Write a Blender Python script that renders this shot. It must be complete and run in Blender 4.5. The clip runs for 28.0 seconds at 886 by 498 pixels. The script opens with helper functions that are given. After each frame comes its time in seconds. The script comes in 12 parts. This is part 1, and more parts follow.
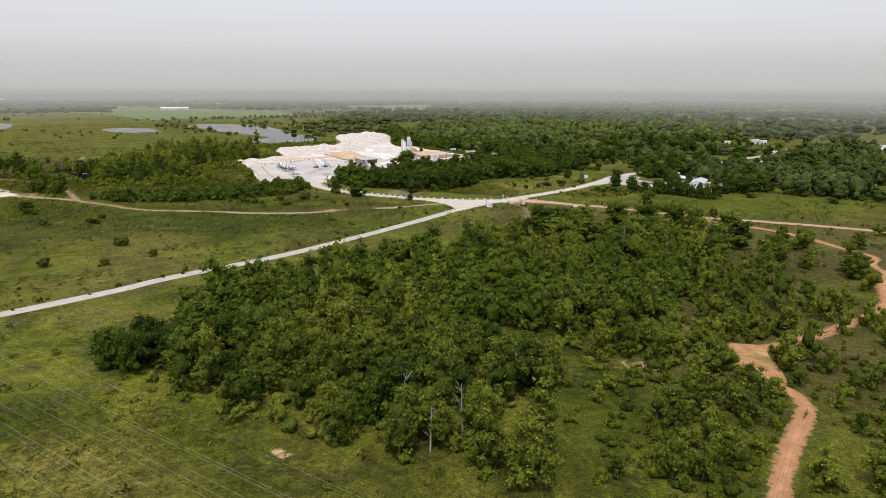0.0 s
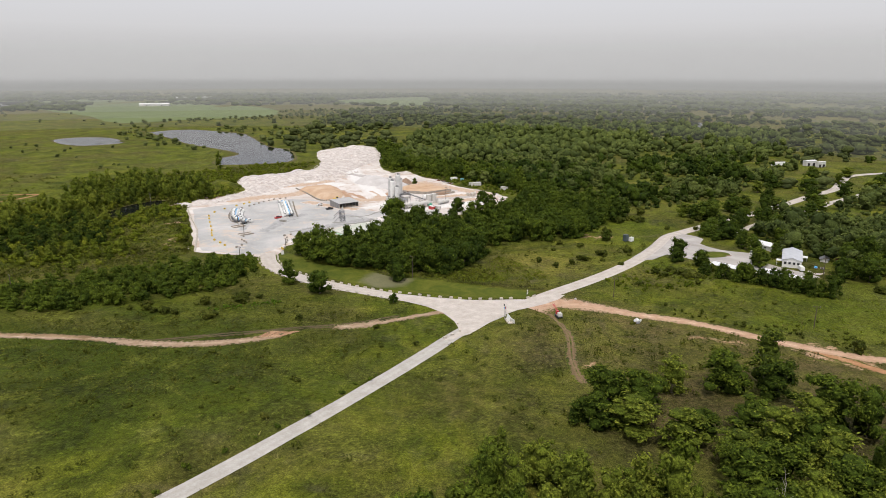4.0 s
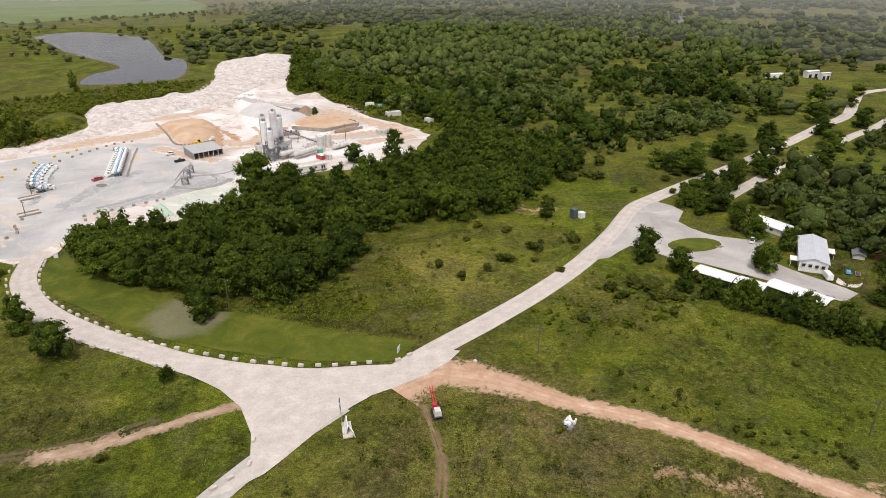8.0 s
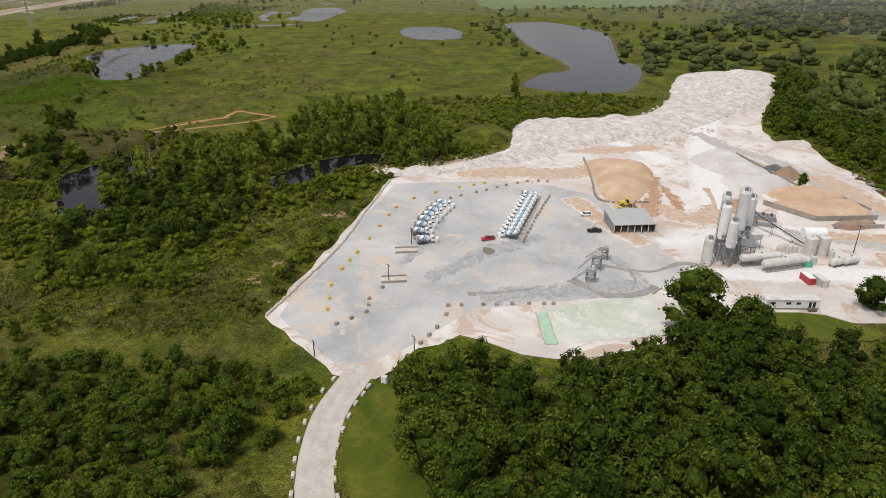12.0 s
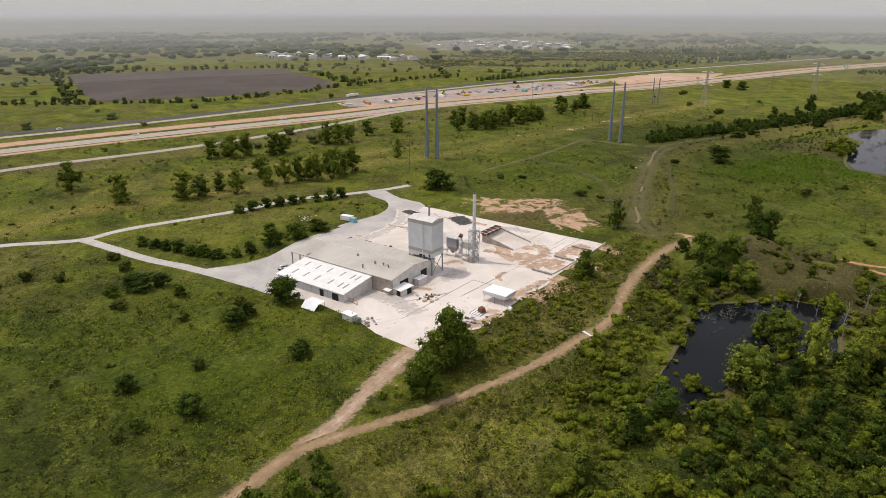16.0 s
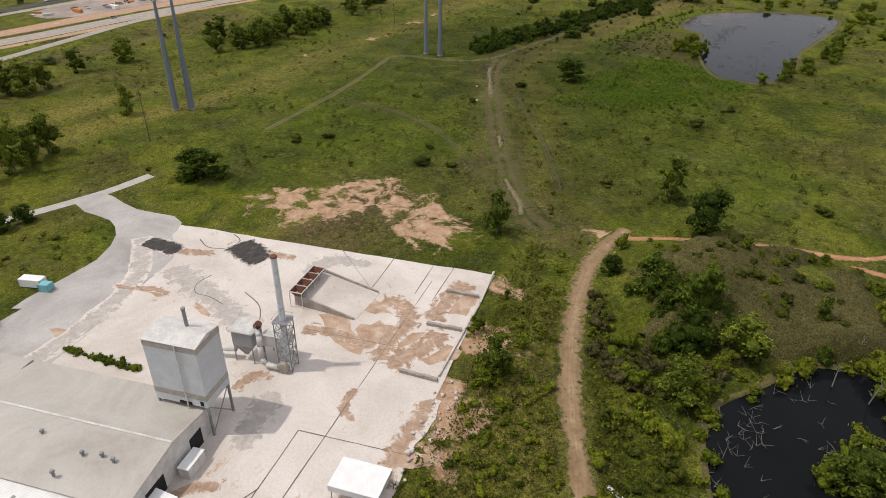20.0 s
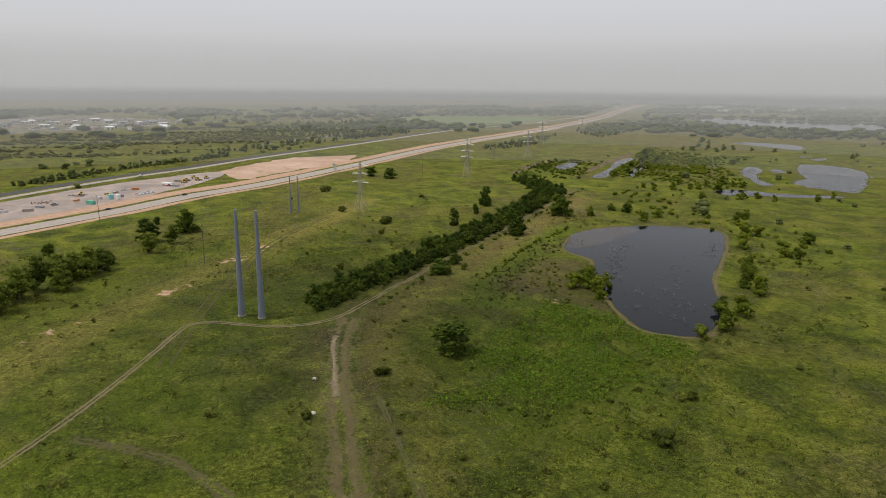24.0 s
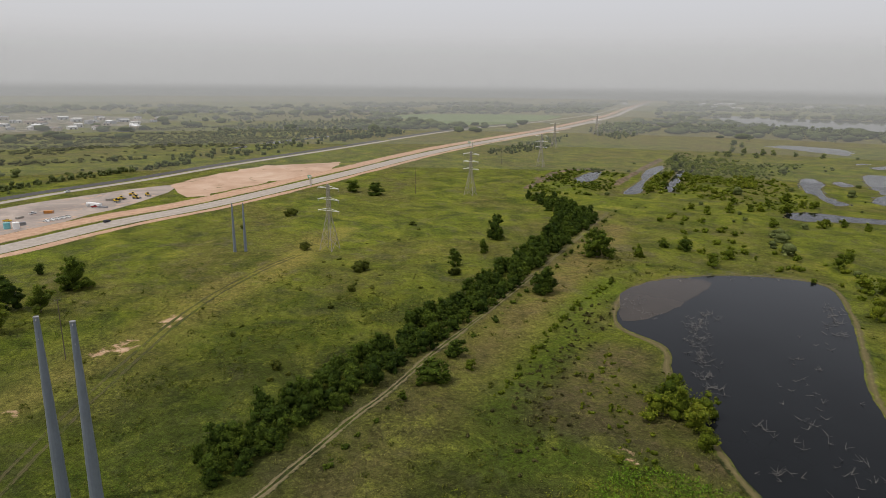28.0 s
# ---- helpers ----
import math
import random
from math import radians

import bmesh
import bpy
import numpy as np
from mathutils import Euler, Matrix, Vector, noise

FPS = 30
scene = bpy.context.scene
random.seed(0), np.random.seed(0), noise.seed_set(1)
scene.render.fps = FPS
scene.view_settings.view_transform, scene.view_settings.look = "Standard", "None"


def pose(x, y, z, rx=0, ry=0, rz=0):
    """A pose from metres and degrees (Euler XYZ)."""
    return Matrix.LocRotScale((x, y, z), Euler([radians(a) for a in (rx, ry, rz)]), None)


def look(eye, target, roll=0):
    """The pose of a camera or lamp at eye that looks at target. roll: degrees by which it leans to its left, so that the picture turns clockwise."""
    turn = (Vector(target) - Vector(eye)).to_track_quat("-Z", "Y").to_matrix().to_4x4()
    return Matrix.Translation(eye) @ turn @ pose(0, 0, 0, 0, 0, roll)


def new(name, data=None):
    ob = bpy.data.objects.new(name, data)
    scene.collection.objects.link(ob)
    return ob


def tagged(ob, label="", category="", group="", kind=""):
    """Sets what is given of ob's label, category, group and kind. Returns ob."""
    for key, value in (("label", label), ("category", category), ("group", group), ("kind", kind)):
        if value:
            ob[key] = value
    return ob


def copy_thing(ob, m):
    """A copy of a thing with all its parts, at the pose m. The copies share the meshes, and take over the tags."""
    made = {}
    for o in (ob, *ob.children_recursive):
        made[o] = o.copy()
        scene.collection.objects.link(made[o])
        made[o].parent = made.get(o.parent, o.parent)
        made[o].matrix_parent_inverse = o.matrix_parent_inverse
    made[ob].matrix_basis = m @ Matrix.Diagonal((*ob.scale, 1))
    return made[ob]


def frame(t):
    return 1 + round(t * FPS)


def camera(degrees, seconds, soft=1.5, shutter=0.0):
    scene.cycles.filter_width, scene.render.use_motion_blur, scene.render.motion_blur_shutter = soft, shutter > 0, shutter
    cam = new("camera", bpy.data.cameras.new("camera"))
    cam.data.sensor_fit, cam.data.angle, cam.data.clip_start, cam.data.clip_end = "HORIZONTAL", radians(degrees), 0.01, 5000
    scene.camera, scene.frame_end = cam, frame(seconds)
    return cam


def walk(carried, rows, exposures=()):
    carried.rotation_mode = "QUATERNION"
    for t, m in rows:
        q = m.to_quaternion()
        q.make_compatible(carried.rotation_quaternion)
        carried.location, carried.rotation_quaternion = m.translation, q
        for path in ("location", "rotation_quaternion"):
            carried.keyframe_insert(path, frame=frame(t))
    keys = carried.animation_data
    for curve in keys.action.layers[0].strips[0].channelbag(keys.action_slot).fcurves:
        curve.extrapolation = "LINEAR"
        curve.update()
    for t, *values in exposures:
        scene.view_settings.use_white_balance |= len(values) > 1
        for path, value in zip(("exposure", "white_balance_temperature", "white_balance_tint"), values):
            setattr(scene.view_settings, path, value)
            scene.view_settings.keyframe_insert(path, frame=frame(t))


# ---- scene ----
cam = camera(68.1, 28.0, soft=0.65)
METRES, EYE, TILT, LEAN, TURN = 1022.9, 73.74, 0.5, -1.09, 0.0
ROWS = [
    (0.0, 0.0, 0.0, 0.0, -0.25, -14.27, 0.98),
    (0.5, -0.0001, 0.0181, 0.0033, -0.31, -14.32, 0.99),
    (1.0, 0.0001, 0.0360, 0.0082, -0.36, -14.32, 1.0),
    (1.5, 0.0003, 0.0541, 0.0139, -0.37, -14.33, 1.0),
    (2.0, 0.0005, 0.0722, 0.0197, -0.39, -14.26, 0.98),
    (2.5, 0.0008, 0.0904, 0.025, -0.39, -14.15, 1.0),
    (4.5, 0.0024, 0.1646, 0.0283, -0.41, -17.11, 1.13),
    (5.0, 0.0039, 0.1829, 0.0288, -18.13, -20.51, 0.88),
    (5.5, 0.0054, 0.2019, 0.0292, -41.05, -23.68, 0.39),
    (6.0, 0.0117, 0.2181, 0.0297, -41.08, -25.26, 0.48),
    (6.5, 0.0202, 0.2329, 0.0296, -39.66, -25.19, 0.6),
    (7.0, 0.03, 0.2472, 0.0294, -32.07, -25.11, 0.85),
    (7.5, 0.0401, 0.2619, 0.0292, -18.75, -24.9, 1.15),
    (8.0, 0.0487, 0.2776, 0.0292, -2.77, -24.58, 1.37),
    (8.5, 0.0548, 0.2942, 0.0295, 14.35, -24.24, 1.52),
    (9.0, 0.0566, 0.3114, 0.0294, 31.21, -23.97, 1.51),
    (9.5, 0.0541, 0.3282, 0.0296, 40.58, -26.84, 1.49),
    (10.0, 0.0468, 0.3438, 0.0301, 40.81, -30.02, 1.43),
    (10.5, 0.0377, 0.3583, 0.0302, 40.76, -30.0, 1.4),
    (11.0, 0.0274, 0.3727, 0.0304, 37.91, -30.03, 1.37),
    (11.5, 0.0166, 0.3872, 0.0306, 32.86, -25.99, 1.3),
    (13.5, -0.0237, 0.4451, 0.0311, 57.83, -17.07, 0.93),
    (14.0, -0.0362, 0.4575, 0.0312, 72.97, -16.98, 0.78),
    (14.5, -0.0504, 0.4669, 0.0316, 88.21, -16.99, 0.58),
    (15.0, -0.0663, 0.4734, 0.0318, 95.62, -17.01, 0.53),
    (15.5, -0.0832, 0.4757, 0.032, 95.59, -17.06, 0.48),
    (16.0, -0.1005, 0.476, 0.032, 95.59, -19.05, 0.44),
    (16.5, -0.1185, 0.4754, 0.0324, 95.62, -24.15, 0.41),
    (17.0, -0.1365, 0.4741, 0.0328, 95.6, -28.07, 0.38),
    (17.5, -0.1544, 0.4727, 0.0331, 95.65, -29.3, 0.41),
    (18.0, -0.1723, 0.471, 0.0334, 94.42, -29.35, 0.43),
    (18.5, -0.1904, 0.4694, 0.0336, 92.01, -29.39, 0.43),
    (19.0, -0.2085, 0.4685, 0.0338, 86.99, -29.43, 0.5),
    (19.5, -0.2267, 0.4681, 0.0339, 81.59, -29.49, 0.51),
    (20.0, -0.2447, 0.4692, 0.034, 76.13, -29.24, 0.52),
    (20.5, -0.2624, 0.4715, 0.034, 71.49, -24.53, 0.46),
    (21.0, -0.2795, 0.4753, 0.0341, 67.36, -19.61, 0.47),
    (21.5, -0.2961, 0.4805, 0.0342, 64.25, -14.7, 0.49),
    (23.5, -0.3604, 0.5093, 0.0345, 63.29, -13.35, 0.42),
    (24.0, -0.3762, 0.5173, 0.0346, 63.28, -13.42, 0.4),
    (24.5, -0.392, 0.5254, 0.0348, 63.27, -13.48, 0.35),
    (25.0, -0.4078, 0.5335, 0.0349, 63.28, -13.54, 0.33),
    (25.5, -0.4236, 0.5416, 0.0352, 63.27, -13.59, 0.32),
    (26.0, -0.4395, 0.5498, 0.0354, 63.29, -13.59, 0.3),
    (26.5, -0.4552, 0.5582, 0.0355, 63.29, -13.62, 0.3),
    (27.0, -0.4709, 0.5665, 0.0356, 63.3, -13.66, 0.3),
    (27.5, -0.4865, 0.5746, 0.0358, 63.3, -13.73, 0.32),
    (28.0, -0.5023, 0.583, 0.0358, 63.29, -13.77, 0.32),
]
walk(cam, [(t, pose(0, 0, EYE, TILT, LEAN, TURN) @ pose(METRES * x, METRES * y, METRES * z, 90 + pitch, roll, yaw)) for t, x, y, z, yaw, pitch, roll in ROWS],
     exposures=((0.0, 0.04, 6510, 10.5), (2.5, -0.02, 6510, 10.5), (5.0, -0.05, 6550, 11), (5.6, 0.3, 6650, 13), (6.0, 0.4, 6680, 13.5), (7.0, 0.42, 6680, 13.5), (7.5, 0.22, 6650, 13), (8.0, 0.02, 6600, 12), (9.0, -0.08, 6520, 10.5), (11.0, -0.12, 6500, 10), (13.0, -0.3, 6480, 9.5), (14.0, -0.28, 6480, 9.5), (15.0, -0.12, 6540, 11), (16.0, -0.08, 6580, 12), (17.0, 0.05, 6650, 13), (19.0, -0.13, 6580, 12), (20.0, -0.2, 6530, 11), (21.5, -0.12, 6500, 10), (24.0, -0.2, 6500, 10), (28.0, -0.2, 6500, 10)))

# ---- sky, sun, exposure ----
SUN_ELEV, SUN_HEAD = 62.0, (0.17, 0.98)
world = bpy.data.worlds.new("world")
scene.world = world
world.use_nodes = True
wt = world.node_tree
wt.nodes.clear()
w_out = wt.nodes.new("ShaderNodeOutputWorld")
w_bg = wt.nodes.new("ShaderNodeBackground")
w_sky = wt.nodes.new("ShaderNodeTexSky")
w_sky.sky_type = "NISHITA"
w_sky.sun_disc = False
w_sky.sun_elevation = radians(SUN_ELEV)
w_sky.sun_rotation = math.atan2(-SUN_HEAD[0], -SUN_HEAD[1])
w_sky.dust_density = 4.0
w_sky.air_density = 1.0
w_hue = wt.nodes.new("ShaderNodeHueSaturation")
w_hue.inputs["Saturation"].default_value = 0.35
w_hue.inputs["Value"].default_value = 0.10
w_mix = wt.nodes.new("ShaderNodeMix")
w_mix.data_type = "RGBA"
w_mix.inputs["Factor"].default_value = 0.75
w_geo = wt.nodes.new("ShaderNodeTexCoord")
w_sep = wt.nodes.new("ShaderNodeSeparateXYZ")
w_ramp = wt.nodes.new("ShaderNodeValToRGB")
e = w_ramp.color_ramp.elements
e.new(0.06)
for k, (p, c) in enumerate(((0.0, (0.64, 0.635, 0.63, 1)), (0.06, (0.82, 0.815, 0.83, 1)), (0.22, (0.95, 0.975, 1.075, 1)))):
    e[k].position, e[k].color = p, c
wt.links.new(w_geo.outputs["Generated"], w_sep.inputs[0])
wt.links.new(w_sep.outputs["Z"], w_ramp.inputs[0])
wt.links.new(w_sky.outputs[0], w_hue.inputs["Color"])
wt.links.new(w_hue.outputs[0], w_mix.inputs["A"])
wt.links.new(w_ramp.outputs[0], w_mix.inputs["B"])
wt.links.new(w_mix.outputs["Result"], w_bg.inputs["Color"])
w_bg.inputs["Strength"].default_value = 1.0
wt.links.new(w_bg.outputs[0], w_out.inputs[0])

sun_data = bpy.data.lights.new("sun", "SUN")
sun_data.energy, sun_data.angle, sun_data.color = 2.6, radians(1.2), (1.0, 0.95, 0.87)
sun = new("sun", sun_data)
ce = math.cos(radians(SUN_ELEV))
sun.matrix_world = look((0, 0, 300), (300 * SUN_HEAD[0] * ce, 300 * SUN_HEAD[1] * ce, 300 - 300 * math.sin(radians(SUN_ELEV))))

# ---- materials ----
class Tree:
    """A node tree being written: n() adds a node, l() a link."""

    def __init__(self, name):
        self.mat = bpy.data.materials.new(name)
        self.mat.use_nodes = True
        self.t = self.mat.node_tree
        self.t.nodes.clear()
        self.out = self.n("ShaderNodeOutputMaterial")
        self.pos = self.n("ShaderNodeNewGeometry").outputs["Position"]

    def n(self, kind, **inputs):
        node = self.t.nodes.new(kind)
        for key, value in inputs.items():
            self.put(node.inputs[key.replace("_", " ")], value)
        return node

    def put(self, socket, value):
        if isinstance(value, bpy.types.NodeSocket):
            self.t.links.new(value, socket)
        elif isinstance(value, tuple) and len(value) == 3 and socket.type == "RGBA":
            socket.default_value = (*value, 1)
        else:
            socket.default_value = value

    def noise(self, scale, detail=3.0, rough=0.6, vec=None, distortion=0.0):
        node = self.n("ShaderNodeTexNoise", Scale=scale, Detail=detail, Roughness=rough, Distortion=distortion)
        self.t.links.new(vec or self.pos, node.inputs["Vector"])
        return node.outputs["Fac"]

    def ramp(self, fac, *stops):
        node = self.n("ShaderNodeValToRGB")
        e = node.color_ramp.elements
        while len(e) < len(stops):
            e.new(0.5)
        for k, (p, c) in enumerate(stops):
            e[k].position = p
            e[k].color = (*c, 1) if isinstance(c, tuple) else (c, c, c, 1)
        self.t.links.new(fac, node.inputs[0])
        return node.outputs[0]

    def mix(self, fac, a, b, blend="MIX"):
        node = self.n("ShaderNodeMix")
        node.data_type = "RGBA"
        node.blend_type = blend
        self.put(node.inputs["Factor"], fac)
        self.put(node.inputs["A"], a)
        self.put(node.inputs["B"], b)
        return node.outputs["Result"]

    def math(self, op, a, b=0.0, clamp=False):
        node = self.n("ShaderNodeMath")
        node.operation, node.use_clamp = op, clamp
        self.put(node.inputs[0], a)
        self.put(node.inputs[1], b)
        return node.outputs[0]

    def attr(self, name):
        node = self.n("ShaderNodeAttribute")
        node.attribute_name = name
        return node

    def bump(self, height, strength=0.5, distance=0.2):
        return self.n("ShaderNodeBump", Height=height, Strength=strength, Distance=distance).outputs[0]

    def surface(self, colour, rough=0.9, metal=0.0, normal=None, spec=0.25, fuzz=0.0):
        b = self.n("ShaderNodeBsdfPrincipled", Base_Color=colour, Roughness=rough, Metallic=metal)
        b.inputs["Specular IOR Level"].default_value = spec
        b.inputs["Sheen Weight"].default_value = fuzz
        b.inputs["Sheen Roughness"].default_value = 0.45
        b.inputs["Sheen Tint"].default_value = (0.42, 0.46, 0.05, 1)
        if normal is not None:
            self.t.links.new(normal, b.inputs["Normal"])
        self.t.links.new(b.outputs[0], self.out.inputs[0])
        return self.mat


def grass_colour(m):
    """Rough pasture: vivid green, dark weeds, brownish olive and straw in patches of several sizes."""
    wide, mid, small, fine, blade = m.noise(0.013, 5, 0.6, distortion=0.7), m.noise(0.04, 5, 0.62, distortion=0.8), m.noise(0.13, 4, 0.65), m.noise(0.8, 3, 0.7), m.noise(2.4, 2, 0.6)
    c = m.ramp(mid, (0.32, (0.026, 0.036, 0.004)), (0.45, (0.048, 0.062, 0.005)), (0.56, (0.080, 0.092, 0.007)), (0.70, (0.125, 0.122, 0.016)))
    olive = m.ramp(small, (0.34, (0.036, 0.038, 0.007)), (0.50, (0.066, 0.062, 0.013)), (0.66, (0.112, 0.094, 0.028)))
    c = m.mix(m.ramp(wide, (0.46, 0.0), (0.62, 0.85)), c, olive)
    c = m.mix(m.ramp(wide, (0.30, 0.6), (0.42, 0.0)), c, m.ramp(small, (0.35, (0.040, 0.062, 0.004)), (0.65, (0.092, 0.118, 0.008))))
    cover = m.attr("cover").outputs["Color"]
    sep = m.n("ShaderNodeSeparateColor")
    m.t.links.new(cover, sep.inputs[0])
    wob = m.math("MULTIPLY", m.math("SUBTRACT", small, 0.5), 1.8)
    for k, col in (("Red", (0.100, 0.070, 0.032)), ("Green", (0.068, 0.096, 0.006)), ("Blue", (0.170, 0.140, 0.032))):
        f = m.math("MULTIPLY", sep.outputs[k], m.math("ADD", m.math("ADD", wob, 0.75), m.math("MULTIPLY", m.math("SUBTRACT", fine, 0.5), 1.2)), True)
        c = m.mix(f, c, col)
    # alpha scales the grass brightness: lush or dry ground, plus painted foreground darkening
    dry = m.attr("cover").outputs["Alpha"]
    c = m.mix(1.0, c, m.mix(dry, (0.68, 0.72, 0.48), (2.38, 2.12, 1.4)), "MULTIPLY")
    clay = m.math("MULTIPLY", m.math("SUBTRACT", m.math("ADD", m.attr("clay").outputs["Fac"], m.math("MULTIPLY", m.math("SUBTRACT", m.math("ADD", m.math("MULTIPLY", m.noise(0.11, 5, 0.7, distortion=0.5), 0.8), m.math("MULTIPLY", small, 0.2)), 0.5), 2.6)), 0.62), 5.0, True)
    earth = m.ramp(m.noise(0.3, 4, 0.65), (0.3, (0.30, 0.165, 0.09)), (0.5, (0.44, 0.28, 0.18)), (0.7, (0.54, 0.385, 0.27)))
    lime = m.math("MULTIPLY", m.ramp(m.noise(0.042, 7, 0.74, distortion=0.9), (0.50, 0.0), (0.64, 0.8)), m.ramp(fine, (0.35, 0.3), (0.6, 1.0)))
    c = m.mix(lime, c, (0.150, 0.152, 0.014))
    dead = m.math("MULTIPLY", m.ramp(m.noise(0.055, 5, 0.68, distortion=1.2), (0.52, 0.0), (0.68, 0.55)), m.ramp(dry, (0.30, 0.35), (0.55, 1.0)))
    c = m.mix(dead, c, m.ramp(small, (0.35, (0.060, 0.044, 0.020)), (0.65, (0.128, 0.098, 0.046))))
    c = m.mix(0.6, c, m.ramp(fine, (0.32, 0.48), (0.5, 1.0), (0.68, 1.5)), "MULTIPLY")
    lump = m.noise(0.36, 4, 0.7)
    shift = m.n("ShaderNodeVectorMath")
    shift.operation = "MULTIPLY_ADD"
    m.t.links.new(m.noise(0.7, 2, 0.6), shift.inputs[0])
    shift.inputs[1].default_value = (1.6, 1.6, 1.6)
    m.t.links.new(m.pos, shift.inputs[2])
    cell = m.n("ShaderNodeTexVoronoi", Scale=0.62, Vector=shift.outputs[0])
    weeds = m.ramp(m.math("ADD", m.math("MULTIPLY", mid, 0.6), m.math("MULTIPLY", m.noise(0.07, 3), 0.4)), (0.40, 0.85), (0.55, 0.0))
    knoll = m.math("SUBTRACT", 1.0, cell.outputs["Distance"])
    # clump tops lightened, gaps between clumps darkened: their shade is in the colour
    c = m.mix(weeds, c, m.mix(1.0, c, m.ramp(knoll, (0.30, 0.50), (0.62, 1.0), (0.95, 1.35)), "MULTIPLY"))
    c = m.mix(0.6, c, m.ramp(lump, (0.34, 0.50), (0.5, 1.0), (0.68, 1.45)), "MULTIPLY")
    c = m.mix(0.7, c, m.ramp(blade, (0.34, 0.38), (0.5, 1.0), (0.66, 1.65)), "MULTIPLY")
    c = m.mix(0.6, c, m.ramp(m.noise(6.5, 2, 0.6), (0.34, 0.40), (0.5, 1.0), (0.66, 1.6)), "MULTIPLY")
    c = m.mix(1.0, c, (0.84, 0.88, 1.4), "MULTIPLY")
    c = m.mix(clay, c, earth)
    return c, m.mix(0.35, m.mix(0.45, m.mix(m.math("MULTIPLY", weeds, 0.6), lump, knoll), fine), blade)


def mat_grass():
    m = Tree("pasture")
    c, h = grass_colour(m)
    return m.surface(c, 0.95, 0, m.bump(h, 1.0, 1.3), 0.1, 0.12)


def mat_lawn():
    m = Tree("mown_lawn")
    mid, fine = m.noise(0.09, 5, 0.65, distortion=0.8), m.noise(1.2, 3, 0.7)
    c = m.ramp(mid, (0.35, (0.056, 0.074, 0.007)), (0.5, (0.078, 0.094, 0.009)), (0.65, (0.115, 0.120, 0.016)))
    v = m.n("ShaderNodeVectorMath")
    v.operation = "DISTANCE"
    m.t.links.new(m.pos, v.inputs[0])
    v.inputs[1].default_value = (-26, 475, 0)
    bare = m.ramp(m.math("ADD", v.outputs["Value"], m.math("MULTIPLY", m.noise(0.12, 4), 16)), (0.0, 1.0), (1.0, 0.0))
    k = m.math("MULTIPLY", m.math("SUBTRACT", 20.0, m.math("ADD", v.outputs["Value"], m.math("MULTIPLY", m.noise(0.12, 4), 9.0))), 0.2, True)
    c = m.mix(m.math("MULTIPLY", k, 0.6), c, (0.20, 0.18, 0.12))
    c = m.mix(0.4, c, m.ramp(fine, (0.3, 0.6), (0.7, 1.25)), "MULTIPLY")
    return m.surface(c, 0.95, 0, m.bump(fine, 0.4, 0.2), 0.15)


def mat_track(name, tones, fade=0.62, worn=0.5, ridge=0.0):
    """Bare earth that frays into the pasture along its edges; two wheel lines."""
    m = Tree(name)
    g, _ = grass_colour(m)
    small, fine = m.noise(0.22, 4, 0.65), m.noise(1.5, 3, 0.7)
    c = m.ramp(small, (0.3, tones[0]), (0.55, tones[1]), (0.75, tones[2]))
    c = m.mix(0.35, c, m.ramp(fine, (0.3, 0.7), (0.7, 1.25)), "MULTIPLY")
    fray = m.math("ADD", m.math("MULTIPLY", small, 0.55), m.math("MULTIPLY", m.noise(0.75, 3, 0.65), 0.45))
    e = m.attr("edge").outputs["Fac"]
    ruts = m.math("MULTIPLY", m.math("SUBTRACT", 1.0, m.math("MULTIPLY", m.math("ABSOLUTE", m.math("SUBTRACT", e, 0.42)), 3.2), True), 0.22)
    c = m.mix(ruts, c, (tones[0][0] * 0.75, tones[0][1] * 0.72, tones[0][2] * 0.7))
    if worn > 0.6:
        lines = m.math("SINE", m.math("ADD", m.math("MULTIPLY", e, 17.0), m.math("MULTIPLY", m.noise(0.05, 3, 0.6), 9.0)))
        c = m.mix(m.math("MULTIPLY", m.math("MULTIPLY", lines, 0.42, True), fray, True), c, tuple(v * 0.6 for v in tones[0]))
        verge = m.math("MULTIPLY", m.math("SUBTRACT", m.math("ADD", e, m.math("MULTIPLY", m.math("SUBTRACT", fray, 0.5), worn * 2.2)), fade - 0.22), 2.4, True)
        c = m.mix(m.math("MULTIPLY", verge, 0.75), c, tuple(0.45 * v + 0.55 * w for v, w in zip(tones[0], (0.085, 0.072, 0.026))))
    if ridge:
        c = m.mix(m.math("MULTIPLY", m.math("SUBTRACT", m.math("ADD", m.noise(0.09, 4, 0.7), m.math("MULTIPLY", fine, 0.3)), m.math("ADD", e, ridge)), 6.0, True), c, g)
    k = m.math("MULTIPLY", m.math("SUBTRACT", m.math("ADD", e, m.math("MULTIPLY", m.math("SUBTRACT", fray, 0.5), worn * 2.6)), fade), 3.6, True)
    c = m.mix(k, c, g)
    return m.surface(c, 0.95, 0, m.bump(fine, 0.4, 0.15), 0.15)


